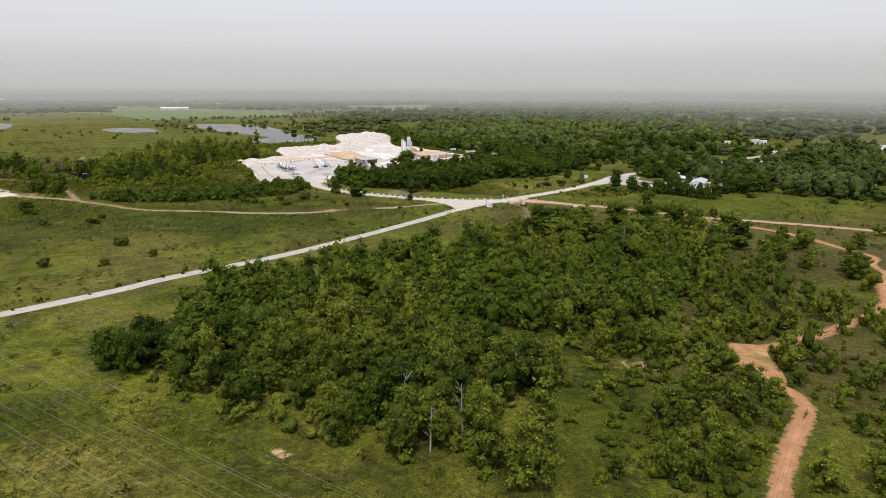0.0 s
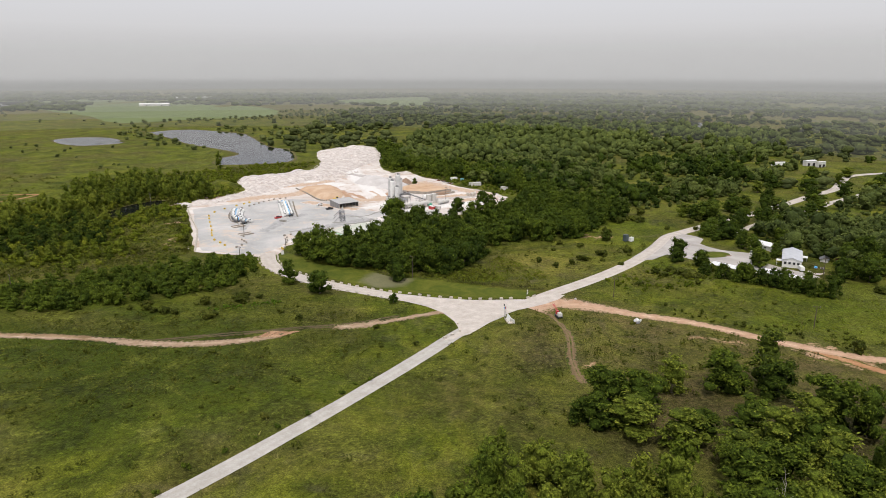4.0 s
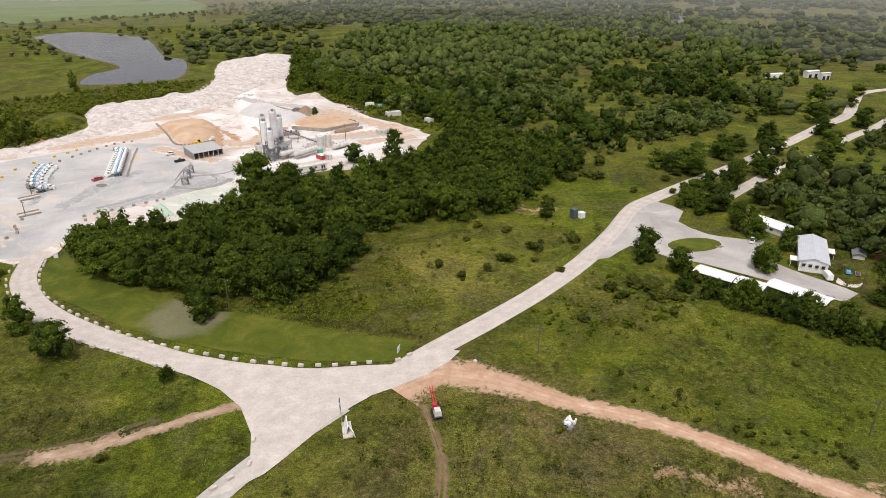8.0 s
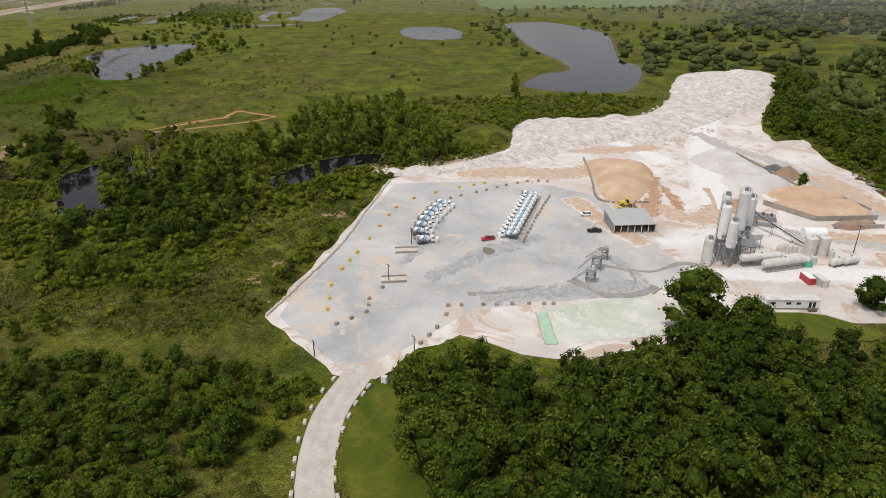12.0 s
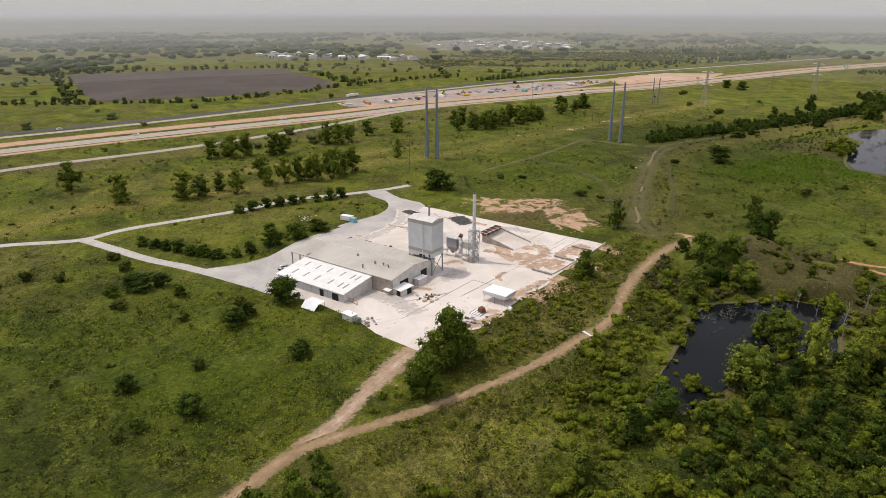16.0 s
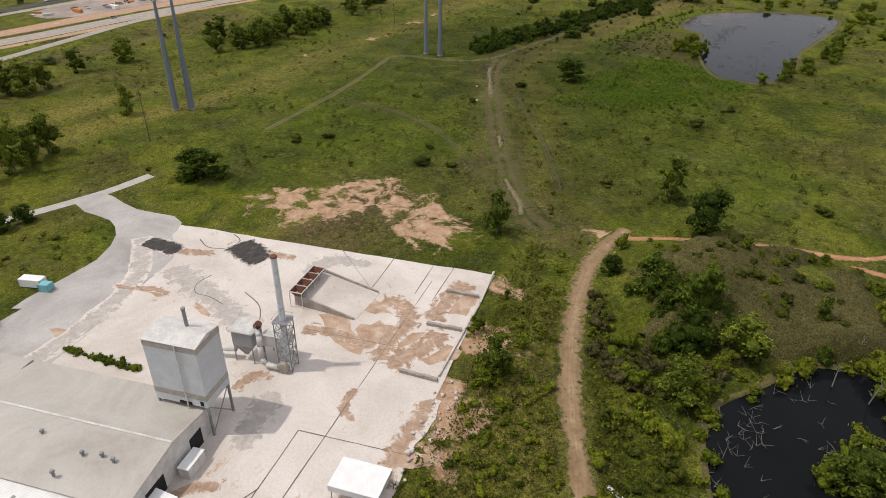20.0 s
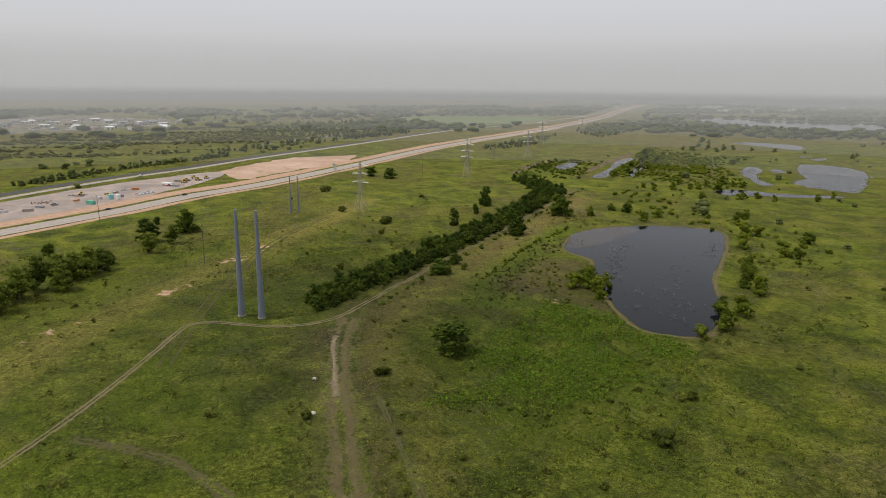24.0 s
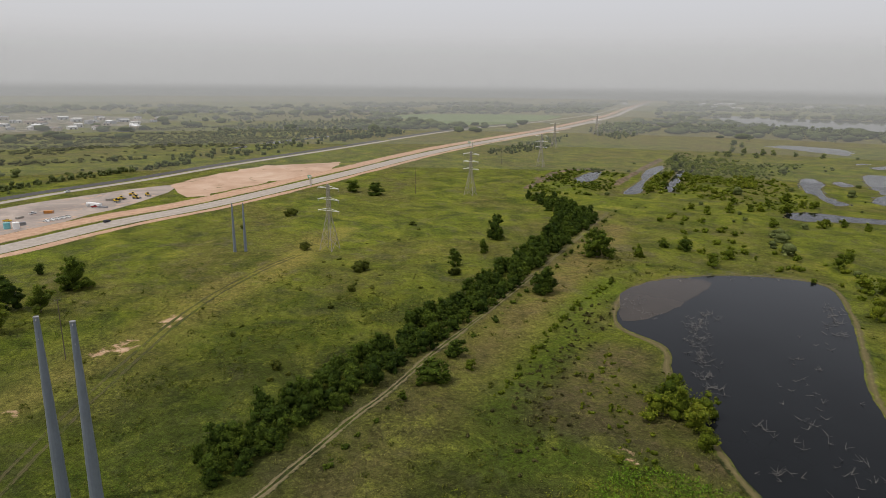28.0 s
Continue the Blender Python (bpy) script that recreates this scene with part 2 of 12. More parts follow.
def mat_ground(name, tones, scale=0.05, rough=0.9, fine_amt=0.35, stain=None, stain_at=0.62, spec=0.25):
    """Bare mineral ground: three tones in clouds, fine speckle, and stains."""
    m = Tree(name)
    mid, fine = m.noise(scale, 5, 0.65, distortion=0.6), m.noise(1.6, 3, 0.7)
    c = m.ramp(mid, (0.3, tones[0]), (0.5, tones[1]), (0.68, tones[2]))
    if stain:
        s = m.ramp(m.noise(scale * 1.7, 6, 0.7, distortion=1.0), (stain_at, 0.0), (stain_at + 0.07, 1.0))
        c = m.mix(s, c, stain)
    c = m.mix(fine_amt, c, m.ramp(fine, (0.3, 0.72), (0.7, 1.2)), "MULTIPLY")
    return m.surface(c, rough, 0, m.bump(fine, 0.35, 0.12), spec)


def mat_leaf(name, dark, mid, light, through_it=0.14):
    m = Tree(name)
    tint = m.attr("tint").outputs["Fac"]
    rnd = m.n("ShaderNodeObjectInfo").outputs["Random"]
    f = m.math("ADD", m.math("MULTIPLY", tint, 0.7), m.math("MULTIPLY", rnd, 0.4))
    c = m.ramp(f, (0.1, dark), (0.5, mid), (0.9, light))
    clump, spray = m.noise(0.55, 3, 0.6), m.noise(2.2, 3, 0.65)
    c = m.mix(0.85, c, m.ramp(spray, (0.32, 0.35), (0.5, 1.0), (0.68, 1.6)), "MULTIPLY")
    c = m.mix(0.6, c, m.ramp(clump, (0.32, 0.55), (0.68, 1.45)), "MULTIPLY")
    d = m.n("ShaderNodeBsdfPrincipled", Base_Color=c, Roughness=0.85, Normal=m.bump(spray, 0.9, 0.5))
    d.inputs["Specular IOR Level"].default_value = 0.08
    t = m.n("ShaderNodeBsdfTranslucent", Color=m.mix(1.0, c, (1.25, 1.35, 0.6), "MULTIPLY"))
    x = m.n("ShaderNodeMixShader", Fac=through_it)
    m.t.links.new(d.outputs[0], x.inputs[1])
    m.t.links.new(t.outputs[0], x.inputs[2])
    m.t.links.new(x.outputs[0], m.out.inputs[0])
    return m.mat


def mat_plain(name, colour, rough=0.6, metal=0.0, wear=0.15, scale=0.5, spec=0.4):
    """Paint, metal or plastic with slight fading and grime in patches."""
    m = Tree(name)
    n1, n2 = m.noise(scale, 4, 0.65), m.noise(scale * 7, 3, 0.7)
    c = m.mix(wear * 2, colour, m.ramp(n1, (0.3, 0.55), (0.65, 1.15)), "MULTIPLY")
    c = m.mix(wear, c, m.ramp(n2, (0.35, 0.6), (0.6, 1.1)), "MULTIPLY")
    return m.surface(c, rough, metal, m.bump(n2, 0.1, 0.02), spec)


def mat_sheet(name, colour, pitch=0.4, heading=0.0, rough=0.5, rust=None, rust_at=0.7):
    """Ribbed sheet metal: ribs every pitch metres along the heading, with runs of grime."""
    m = Tree(name)
    mp = m.n("ShaderNodeMapping")
    m.t.links.new(m.pos, mp.inputs["Vector"])
    mp.inputs["Rotation"].default_value = (0, 0, radians(-heading))
    sep = m.n("ShaderNodeSeparateXYZ")
    m.t.links.new(mp.outputs[0], sep.inputs[0])
    rib = m.math("ABSOLUTE", m.math("SUBTRACT", m.math("FRACT", m.math("DIVIDE", sep.outputs["X"], pitch)), 0.5))
    grime = m.noise(0.35, 5, 0.7)
    c = m.mix(0.35, colour, m.ramp(grime, (0.3, 0.6), (0.65, 1.1)), "MULTIPLY")
    c = m.mix(0.25, c, m.ramp(rib, (0.05, 0.6), (0.2, 1.0)), "MULTIPLY")
    if rust:
        c = m.mix(m.ramp(m.noise(0.6, 5, 0.7), (rust_at, 0.0), (rust_at + 0.1, 1.0)), c, rust)
    return m.surface(c, rough, 0.0, m.bump(rib, 0.5, 0.06), 0.4)


def mat_water(name, colour, rough=0.06, weed=0.0):
    m = Tree(name)
    n = m.noise(0.7, 3, 0.6)
    c = m.mix(m.ramp(m.noise(0.03, 5, 0.6), (0.35, 0.0), (0.7, 1.0)), colour, tuple(v * 1.4 for v in colour))
    if weed:
        c = m.mix(m.ramp(m.noise(0.11, 5, 0.7), (1 - weed, 0.0), (1.05 - weed, 1.0)), c, (0.07, 0.08, 0.03))
    return m.surface(c, rough, 0, m.bump(n, 0.06, 0.03), 0.045)


def mat_stain(name, tones, base, scale, fade=0.5, worn=1.2):
    """A stain on mineral ground that fades into it along its edges."""
    m = Tree(name)
    mid, fine, small = m.noise(scale, 5, 0.65, distortion=0.6), m.noise(1.6, 3, 0.7), m.noise(0.35, 5, 0.7, distortion=1.0)
    g = m.ramp(mid, (0.3, base[0]), (0.5, base[1]), (0.68, base[2]))
    c = m.ramp(small, (0.3, tones[0]), (0.55, tones[1]), (0.75, tones[2]))
    e = m.attr("edge").outputs["Fac"]
    k = m.math("MULTIPLY", m.math("SUBTRACT", m.math("ADD", e, m.math("MULTIPLY", m.math("SUBTRACT", small, 0.5), worn * 2.2)), fade), 4.0, True)
    c = m.mix(0.35, m.mix(k, c, g), m.ramp(fine, (0.3, 0.72), (0.7, 1.2)), "MULTIPLY")
    return m.surface(c, 0.9, 0, m.bump(fine, 0.35, 0.12), 0.25)


GRASS, LAWN = mat_grass(), mat_lawn()
RED_TRACK = mat_track("red_clay_track", ((0.31, 0.150, 0.074), (0.43, 0.232, 0.12), (0.54, 0.335, 0.195)), 0.66, 1.0, 0.62)
TAN_TRACK = mat_track("tan_earth_track", ((0.20, 0.130, 0.070), (0.31, 0.210, 0.122), (0.43, 0.31, 0.20)), 0.58, 1.3, 0.66)
MEADOW_TRACK = mat_track("meadow_earth_track", ((0.13, 0.088, 0.046), (0.21, 0.143, 0.082), (0.32, 0.235, 0.15)), 0.56, 1.5, 0.55)
FAINT_TRACK = mat_track("faint_grassy_track", ((0.062, 0.054, 0.022), (0.10, 0.082, 0.038), (0.19, 0.155, 0.085)), 0.34, 1.6, 0.4)
PALE_ROAD = mat_track("pale_limestone_road", ((0.42, 0.37, 0.325), (0.49, 0.44, 0.395), (0.57, 0.52, 0.47)), 0.93, 0.16)
EAST_TRACK = mat_track("pinkish_tan_track", ((0.38, 0.23, 0.145), (0.50, 0.335, 0.23), (0.60, 0.45, 0.34)), 0.70, 1.0)
DIGGINGS = mat_ground("tan_diggings", ((0.15, 0.125, 0.05), (0.34, 0.245, 0.145), (0.46, 0.35, 0.23)), 0.022, stain=(0.10, 0.105, 0.03), stain_at=0.56)
CONCRETE_ROAD = mat_track("grey_concrete_road", ((0.36, 0.335, 0.30), (0.43, 0.405, 0.37), (0.50, 0.475, 0.44)), 0.95, 0.1)
HIGHWAY = mat_track("highway_concrete", ((0.29, 0.25, 0.21), (0.36, 0.315, 0.27), (0.42, 0.375, 0.325)), 0.95, 0.1)
ASPHALT = mat_track("worn_asphalt", ((0.06, 0.058, 0.056), (0.085, 0.08, 0.077), (0.12, 0.112, 0.105)), 0.95, 0.1)
WIDE_TRACK = mat_track("wide_brown_track", ((0.074, 0.060, 0.024), (0.112, 0.090, 0.040), (0.19, 0.155, 0.08)), 0.52, 1.6, 0.42)
BELT_TRACK = mat_track("belt_two_rut_track", ((0.13, 0.105, 0.055), (0.20, 0.16, 0.09), (0.29, 0.235, 0.145)), 0.62, 1.0, 0.3)
RUT_TRACK = mat_track("brown_rut_track", ((0.075, 0.055, 0.030), (0.125, 0.092, 0.052), (0.22, 0.165, 0.105)), 0.62, 1.1, 0.35)
BARE_RUT = mat_track("bare_pale_ruts", ((0.12, 0.092, 0.054), (0.20, 0.158, 0.098), (0.32, 0.265, 0.185)), 0.50, 1.6)
RED_CLAY = mat_ground("orange_clay", ((0.25, 0.13, 0.07), (0.35, 0.20, 0.115), (0.44, 0.285, 0.185)), 0.25, stain=(0.10, 0.085, 0.04), stain_at=0.54)
PIT_EARTH = mat_ground("eroded_brown_earth", ((0.075, 0.052, 0.030), (0.135, 0.092, 0.056), (0.21, 0.15, 0.098)), 0.12, stain=(0.07, 0.07, 0.024), stain_at=0.5)
LOT_EARTH = mat_ground("brown_lots", ((0.13, 0.115, 0.075), (0.215, 0.175, 0.13), (0.30, 0.25, 0.2)), 0.02, stain=(0.07, 0.08, 0.03), stain_at=0.47)
BANK = mat_track("muddy_bank", ((0.085, 0.07, 0.03), (0.13, 0.105, 0.045), (0.20, 0.165, 0.08)), 0.40, 1.0)
WORKS_EARTH = mat_track("works_earth", ((0.34, 0.205, 0.13), (0.44, 0.285, 0.19), (0.53, 0.375, 0.265)), 0.8, 0.6)
CHALK = mat_ground("crushed_limestone_yard", ((0.46, 0.40, 0.36), (0.58, 0.525, 0.485), (0.68, 0.64, 0.61)), 0.03, stain=(0.47, 0.37, 0.30), stain_at=0.52)
YARD = mat_ground("grey_yard_slab", ((0.315, 0.31, 0.30), (0.415, 0.405, 0.395), (0.52, 0.495, 0.47)), 0.03, 0.8, stain=(0.52, 0.44, 0.37), stain_at=0.54)
SLAB = mat_ground("old_plant_slab", ((0.48, 0.42, 0.365), (0.58, 0.515, 0.46), (0.64, 0.585, 0.535)), 0.05, stain=(0.44, 0.30, 0.20), stain_at=0.62)
DRIVE = mat_ground("grey_drive", ((0.30, 0.275, 0.25), (0.385, 0.355, 0.33), (0.46, 0.43, 0.40)), 0.06, stain=(0.30, 0.265, 0.23), stain_at=0.66)
SAND = mat_ground("orange_sand", ((0.42, 0.27, 0.17), (0.50, 0.35, 0.235), (0.57, 0.425, 0.305)), 0.06)
WORKS = mat_ground("works_gravel", ((0.21, 0.175, 0.15), (0.29, 0.24, 0.205), (0.40, 0.325, 0.27)), 0.03, stain=(0.42, 0.29, 0.205), stain_at=0.56)
PALE_GRAVEL = mat_ground("pale_crushed_gravel", ((0.42, 0.39, 0.375), (0.50, 0.47, 0.455), (0.57, 0.54, 0.525)), 0.1)
BROWN = mat_ground("brown_aggregate", ((0.20, 0.13, 0.09), (0.27, 0.18, 0.125), (0.34, 0.24, 0.17)), 0.08)
ROCK = mat_ground("broken_limestone", ((0.34, 0.295, 0.265), (0.52, 0.465, 0.43), (0.66, 0.615, 0.58)), 0.22, fine_amt=0.7, stain=(0.47, 0.34, 0.255), stain_at=0.6)
WORKS_SAND = mat_ground("works_sand", ((0.33, 0.205, 0.13), (0.43, 0.29, 0.20), (0.50, 0.37, 0.27)), 0.02, stain=(0.13, 0.12, 0.045), stain_at=0.6)
PLOUGHED = mat_ground("ploughed_field", ((0.05, 0.038, 0.031), (0.066, 0.05, 0.04), (0.085, 0.065, 0.052)), 0.012)
CROP = mat_ground("pale_crop_field", ((0.10, 0.135, 0.035), (0.12, 0.155, 0.045), (0.14, 0.17, 0.055)), 0.01)
WATER = mat_water("pond_water", (0.006, 0.0068, 0.0075))
SHALLOW = mat_water("shallow_brown_water", (0.032, 0.025, 0.019), 0.15)
PLANT_TRACK = mat_track("pinkish_pale_track", ((0.25, 0.168, 0.105), (0.39, 0.28, 0.195), (0.54, 0.43, 0.335)), 0.58, 1.3)
GREENWATER = mat_ground("algae_settling_slab", ((0.40, 0.43, 0.34), (0.50, 0.515, 0.43), (0.58, 0.575, 0.52)), 0.06, 0.5, stain=(0.62, 0.59, 0.55), stain_at=0.52)
OAK_LEAF = mat_leaf("oak_leaf", (0.018, 0.033, 0.004), (0.050, 0.075, 0.008), (0.110, 0.143, 0.014))
# oak leaf with less saturation, haze over the north and east woods painted in
HAZED_NORTH_LEAF = mat_leaf("hazed_oak_leaf", (0.038, 0.054, 0.014), (0.092, 0.116, 0.028), (0.170, 0.194, 0.048))
ELM_LEAF = mat_leaf("elm_leaf", (0.040, 0.058, 0.008), (0.102, 0.130, 0.014), (0.190, 0.212, 0.026))
WILLOW_LEAF = mat_leaf("willow_leaf", (0.044, 0.064, 0.006), (0.096, 0.122, 0.009), (0.170, 0.180, 0.016))
LUSH_LEAF = mat_leaf("lush_weed_leaf", (0.040, 0.080, 0.006), (0.075, 0.135, 0.009), (0.120, 0.190, 0.016))
SCRUB_LEAF = mat_leaf("scrub_leaf", (0.034, 0.044, 0.006), (0.066, 0.076, 0.010), (0.120, 0.118, 0.020))
STRAW_LEAF = mat_leaf("straw_grass", (0.085, 0.092, 0.02), (0.14, 0.14, 0.036), (0.21, 0.185, 0.062))
# paler and greyer leaf: distance haze painted into the base colour
HAZED_FAR_LEAF = mat_leaf("hazed_far_leaf", (0.056, 0.070, 0.022), (0.098, 0.116, 0.036), (0.155, 0.170, 0.055))
BRUSH_LEAF = mat_leaf("brown_brush", (0.032, 0.034, 0.009), (0.064, 0.060, 0.020), (0.110, 0.094, 0.034))
GREY_TWIG = mat_plain("grey_drowned_twig", (0.19, 0.175, 0.155), 0.85, wear=0.25, scale=2)
BARK = mat_plain("bark", (0.16, 0.125, 0.09), 0.9, wear=0.3, scale=2)
DEADWOOD = mat_plain("bleached_deadwood", (0.32, 0.285, 0.24), 0.85, wear=0.25, scale=2)
STEEL = mat_plain("weathered_grey_steel", (0.27, 0.27, 0.275), 0.5, 0.35, 0.25, 0.6)
GALV = mat_plain("galvanised_pole", (0.20, 0.225, 0.265), 0.45, 0.3, 0.12, 0.2)
SILO = mat_plain("silo_paint", (0.62, 0.61, 0.60), 0.5, wear=0.22, scale=0.3)
WHITE = mat_plain("white_paint", (0.76, 0.75, 0.73), 0.45, wear=0.1)
DIRTY_WHITE = mat_plain("dusty_white_paint", (0.58, 0.555, 0.52), 0.6, wear=0.25)
BLACK = mat_plain("black_rubber", (0.022, 0.022, 0.023), 0.8)
# near-black panels on solid walls paint the shade inside doorways and openings
DARK = mat_plain("painted_dark_opening", (0.018, 0.017, 0.016), 0.9)
GLASS = mat_plain("dark_window_glass", (0.03, 0.036, 0.042), 0.08, wear=0.05, spec=0.6)
BLUE = mat_plain("blue_stripe_paint", (0.05, 0.34, 0.66), 0.4, wear=0.05)
DARK_GREY = mat_plain("dark_grey_paint", (0.09, 0.095, 0.10), 0.5, wear=0.08)
RED = mat_plain("red_paint", (0.42, 0.03, 0.03), 0.35)
YELLOW = mat_plain("yellow_paint", (0.62, 0.42, 0.03), 0.55)
ORANGE = mat_plain("orange_paint", (0.50, 0.20, 0.04), 0.5)
GREEN_PAINT = mat_plain("green_paint", (0.10, 0.36, 0.24), 0.5)
TEAL_PAINT = mat_plain("teal_paint", (0.16, 0.42, 0.45), 0.5)
BLOCK = mat_plain("concrete_block", (0.56, 0.50, 0.43), 0.9, wear=0.3, scale=0.8)
CONCRETE = mat_plain("stained_concrete", (0.34, 0.30, 0.255), 0.9, wear=0.35, scale=0.4)
RUST = mat_plain("rusty_steel", (0.16, 0.062, 0.035), 0.85, wear=0.35, scale=0.8)
WOOD = mat_plain("creosote_wood", (0.11, 0.085, 0.065), 0.9, wear=0.25, scale=1)
BIG_ROOF = mat_ground("weathered_flat_roof", ((0.34, 0.305, 0.265), (0.43, 0.395, 0.35), (0.49, 0.455, 0.41)), 0.05, 0.7, 0.2)
WHITE_ROOF = mat_sheet("white_ribbed_roof", (0.70, 0.685, 0.655), 0.7, 29)
TOWER_SKIN = mat_sheet("tower_cladding", (0.52, 0.535, 0.55), 0.55, 61, rust=(0.36, 0.33, 0.29), rust_at=0.66)
TIN_ROOF = mat_sheet("white_tin_roof", (0.74, 0.74, 0.745), 0.6, 20)

# ---- building helpers ----
from mathutils.geometry import tessellate_polygon


class Shape:
    """Vertices and faces gathered for one mesh."""

    def __init__(self):
        self.v, self.f, self.cuts = [], [], []

    def add(self, verts, faces):
        k = len(self.v)
        self.cuts.append((k, len(self.f)))
        self.v.extend(tuple(p) for p in verts)
        self.f.extend([tuple(k + i for i in f) for f in faces])
        return self

    def box(self, c, s, turn=0.0, tilt=0.0, shrink=1.0):
        """A box round c; turn about z and tilt about its own x in degrees; shrink narrows the top."""
        r = Euler((radians(tilt), 0, radians(turn))).to_matrix()
        vs = []
        for z in (-0.5, 0.5):
            k = shrink if z > 0 else 1.0
            for x, y in ((-0.5, -0.5), (0.5, -0.5), (0.5, 0.5), (-0.5, 0.5)):
                vs.append(Vector(c) + r @ Vector((x * s[0] * k, y * s[1] * k, z * s[2])))
        return self.add(vs, [(3, 2, 1, 0), (4, 5, 6, 7), (0, 1, 5, 4), (1, 2, 6, 5), (2, 3, 7, 6), (3, 0, 4, 7)])

    def rod(self, a, b, r0, r1=None, n=8):
        """A round or tapered bar from a to b."""
        r1 = r0 if r1 is None else r1
        a, b = Vector(a), Vector(b)
        q = (b - a).to_track_quat("Z", "Y").to_matrix()
        vs = []
        for p, r in ((a, r0), (b, r1)):
            for i in range(n):
                w = 2 * math.pi * i / n
                vs.append(p + q @ Vector((r * math.cos(w), r * math.sin(w), 0)))
        fs = [(i, (i + 1) % n, n + (i + 1) % n, n + i) for i in range(n)]
        return self.add(vs, fs + [tuple(range(n - 1, -1, -1)), tuple(range(n, 2 * n))])

    def lathe(self, a, b, profile, n=12):
        """A turned body along a to b; profile: (share of the way, radius)."""
        a, b = Vector(a), Vector(b)
        q = (b - a).to_track_quat("Z", "Y").to_matrix()
        vs = []
        for t, r in profile:
            for i in range(n):
                w = 2 * math.pi * i / n
                vs.append(a.lerp(b, t) + q @ Vector((r * math.cos(w), r * math.sin(w), 0)))
        fs = [(j * n + i, j * n + (i + 1) % n, (j + 1) * n + (i + 1) % n, (j + 1) * n + i) for j in range(len(profile) - 1) for i in range(n)]
        m = (len(profile) - 1) * n
        return self.add(vs, fs + [tuple(range(n - 1, -1, -1)), tuple(range(m, m + n))])

    def prism(self, outline, z0, z1, slope=None):
        """An upright prism over an outline that runs anticlockwise; slope(x, y) adds to the top."""
        n = len(outline)
        vs = [(x, y, z0) for x, y in outline] + [(x, y, z1 + (slope(x, y) if slope else 0)) for x, y in outline]
        return self.add(vs, [(i, (i + 1) % n, n + (i + 1) % n, n + i) for i in range(n)] + [tuple(range(n - 1, -1, -1)), tuple(range(n, 2 * n))])

    def mesh(self, name):
        me = bpy.data.meshes.new(name)
        me.from_pydata(self.v, [], self.f)
        me.update()
        return me


def part(name, shape, material, parent=None, label="", smooth=False):
    """Links a shape as one mesh object under a thing or a part."""
    if name == "brace" and len(shape.cuts) > 1:
        ends = shape.cuts[1:] + [(len(shape.v), len(shape.f))]
        for (v0, f0), (v1, f1) in zip(shape.cuts, ends):
            ob = part(name, Shape().add(shape.v[v0:v1], [tuple(i - v0 for i in f) for f in shape.f[f0:f1]]), material, parent, label, smooth)
        return ob
    me = shape.mesh(name)
    me.materials.append(material)
    if smooth:
        me.polygons.foreach_set("use_smooth", [True] * len(me.polygons))
    ob = new(name, me)
    if parent is not None:
        ob.parent = parent
    if label:
        ob["label"] = label
    return ob


def thing(name, label, category, group="", kind="", at=None):
    ob = new(name)
    ob.empty_display_size = 0.5
    if at is not None:
        ob.matrix_basis = at
    return tagged(ob, label, category, group, kind)


def big_mesh(name, verts, faces, material, attrs=(), smooth=False):
    """A mesh from arrays; faces is (n, 3) or (n, 4); attrs: (name, values a vertex)."""
    me = bpy.data.meshes.new(name)
    verts, faces = np.asarray(verts, np.float32), np.asarray(faces, np.int32)
    me.vertices.add(len(verts))
    me.vertices.foreach_set("co", verts.ravel())
    me.loops.add(faces.size)
    me.loops.foreach_set("vertex_index", faces.ravel())
    me.polygons.add(len(faces))
    me.polygons.foreach_set("loop_start", np.arange(0, faces.size, faces.shape[1], dtype=np.int32))
    me.materials.append(material)
    for key, values in attrs:
        if np.ndim(values) == 2:
            me.attributes.new(key, "FLOAT_COLOR", "POINT").data.foreach_set("color", np.asarray(values, np.float32).ravel())
        else:
            me.attributes.new(key, "FLOAT", "POINT").data.foreach_set("value", np.asarray(values, np.float32))
    me.update(calc_edges=True)
    if smooth:
        me.polygons.foreach_set("use_smooth", np.ones(len(faces), bool))
    return me


def spline(points, step=4.0, closed=False):
    """Even points along a smooth line through the given ones."""
    p = [np.array(q, float) for q in points]
    n = len(p)
    out = []
    for i in range(n if closed else n - 1):
        if closed:
            a, b, c, d = p[i - 1], p[i], p[(i + 1) % n], p[(i + 2) % n]
        else:
            a, b, c, d = p[max(i - 1, 0)], p[i], p[i + 1], p[min(i + 2, n - 1)]
        k = max(1, int(np.linalg.norm(c - b) / step))
        for s in range(k):
            t = s / k
            out.append(0.5 * (2 * b + (c - a) * t + (2 * a - 5 * b + 4 * c - d) * t * t + (3 * b - a - 3 * c + d) * t ** 3))
    if not closed:
        out.append(p[-1])
    return np.array(out)


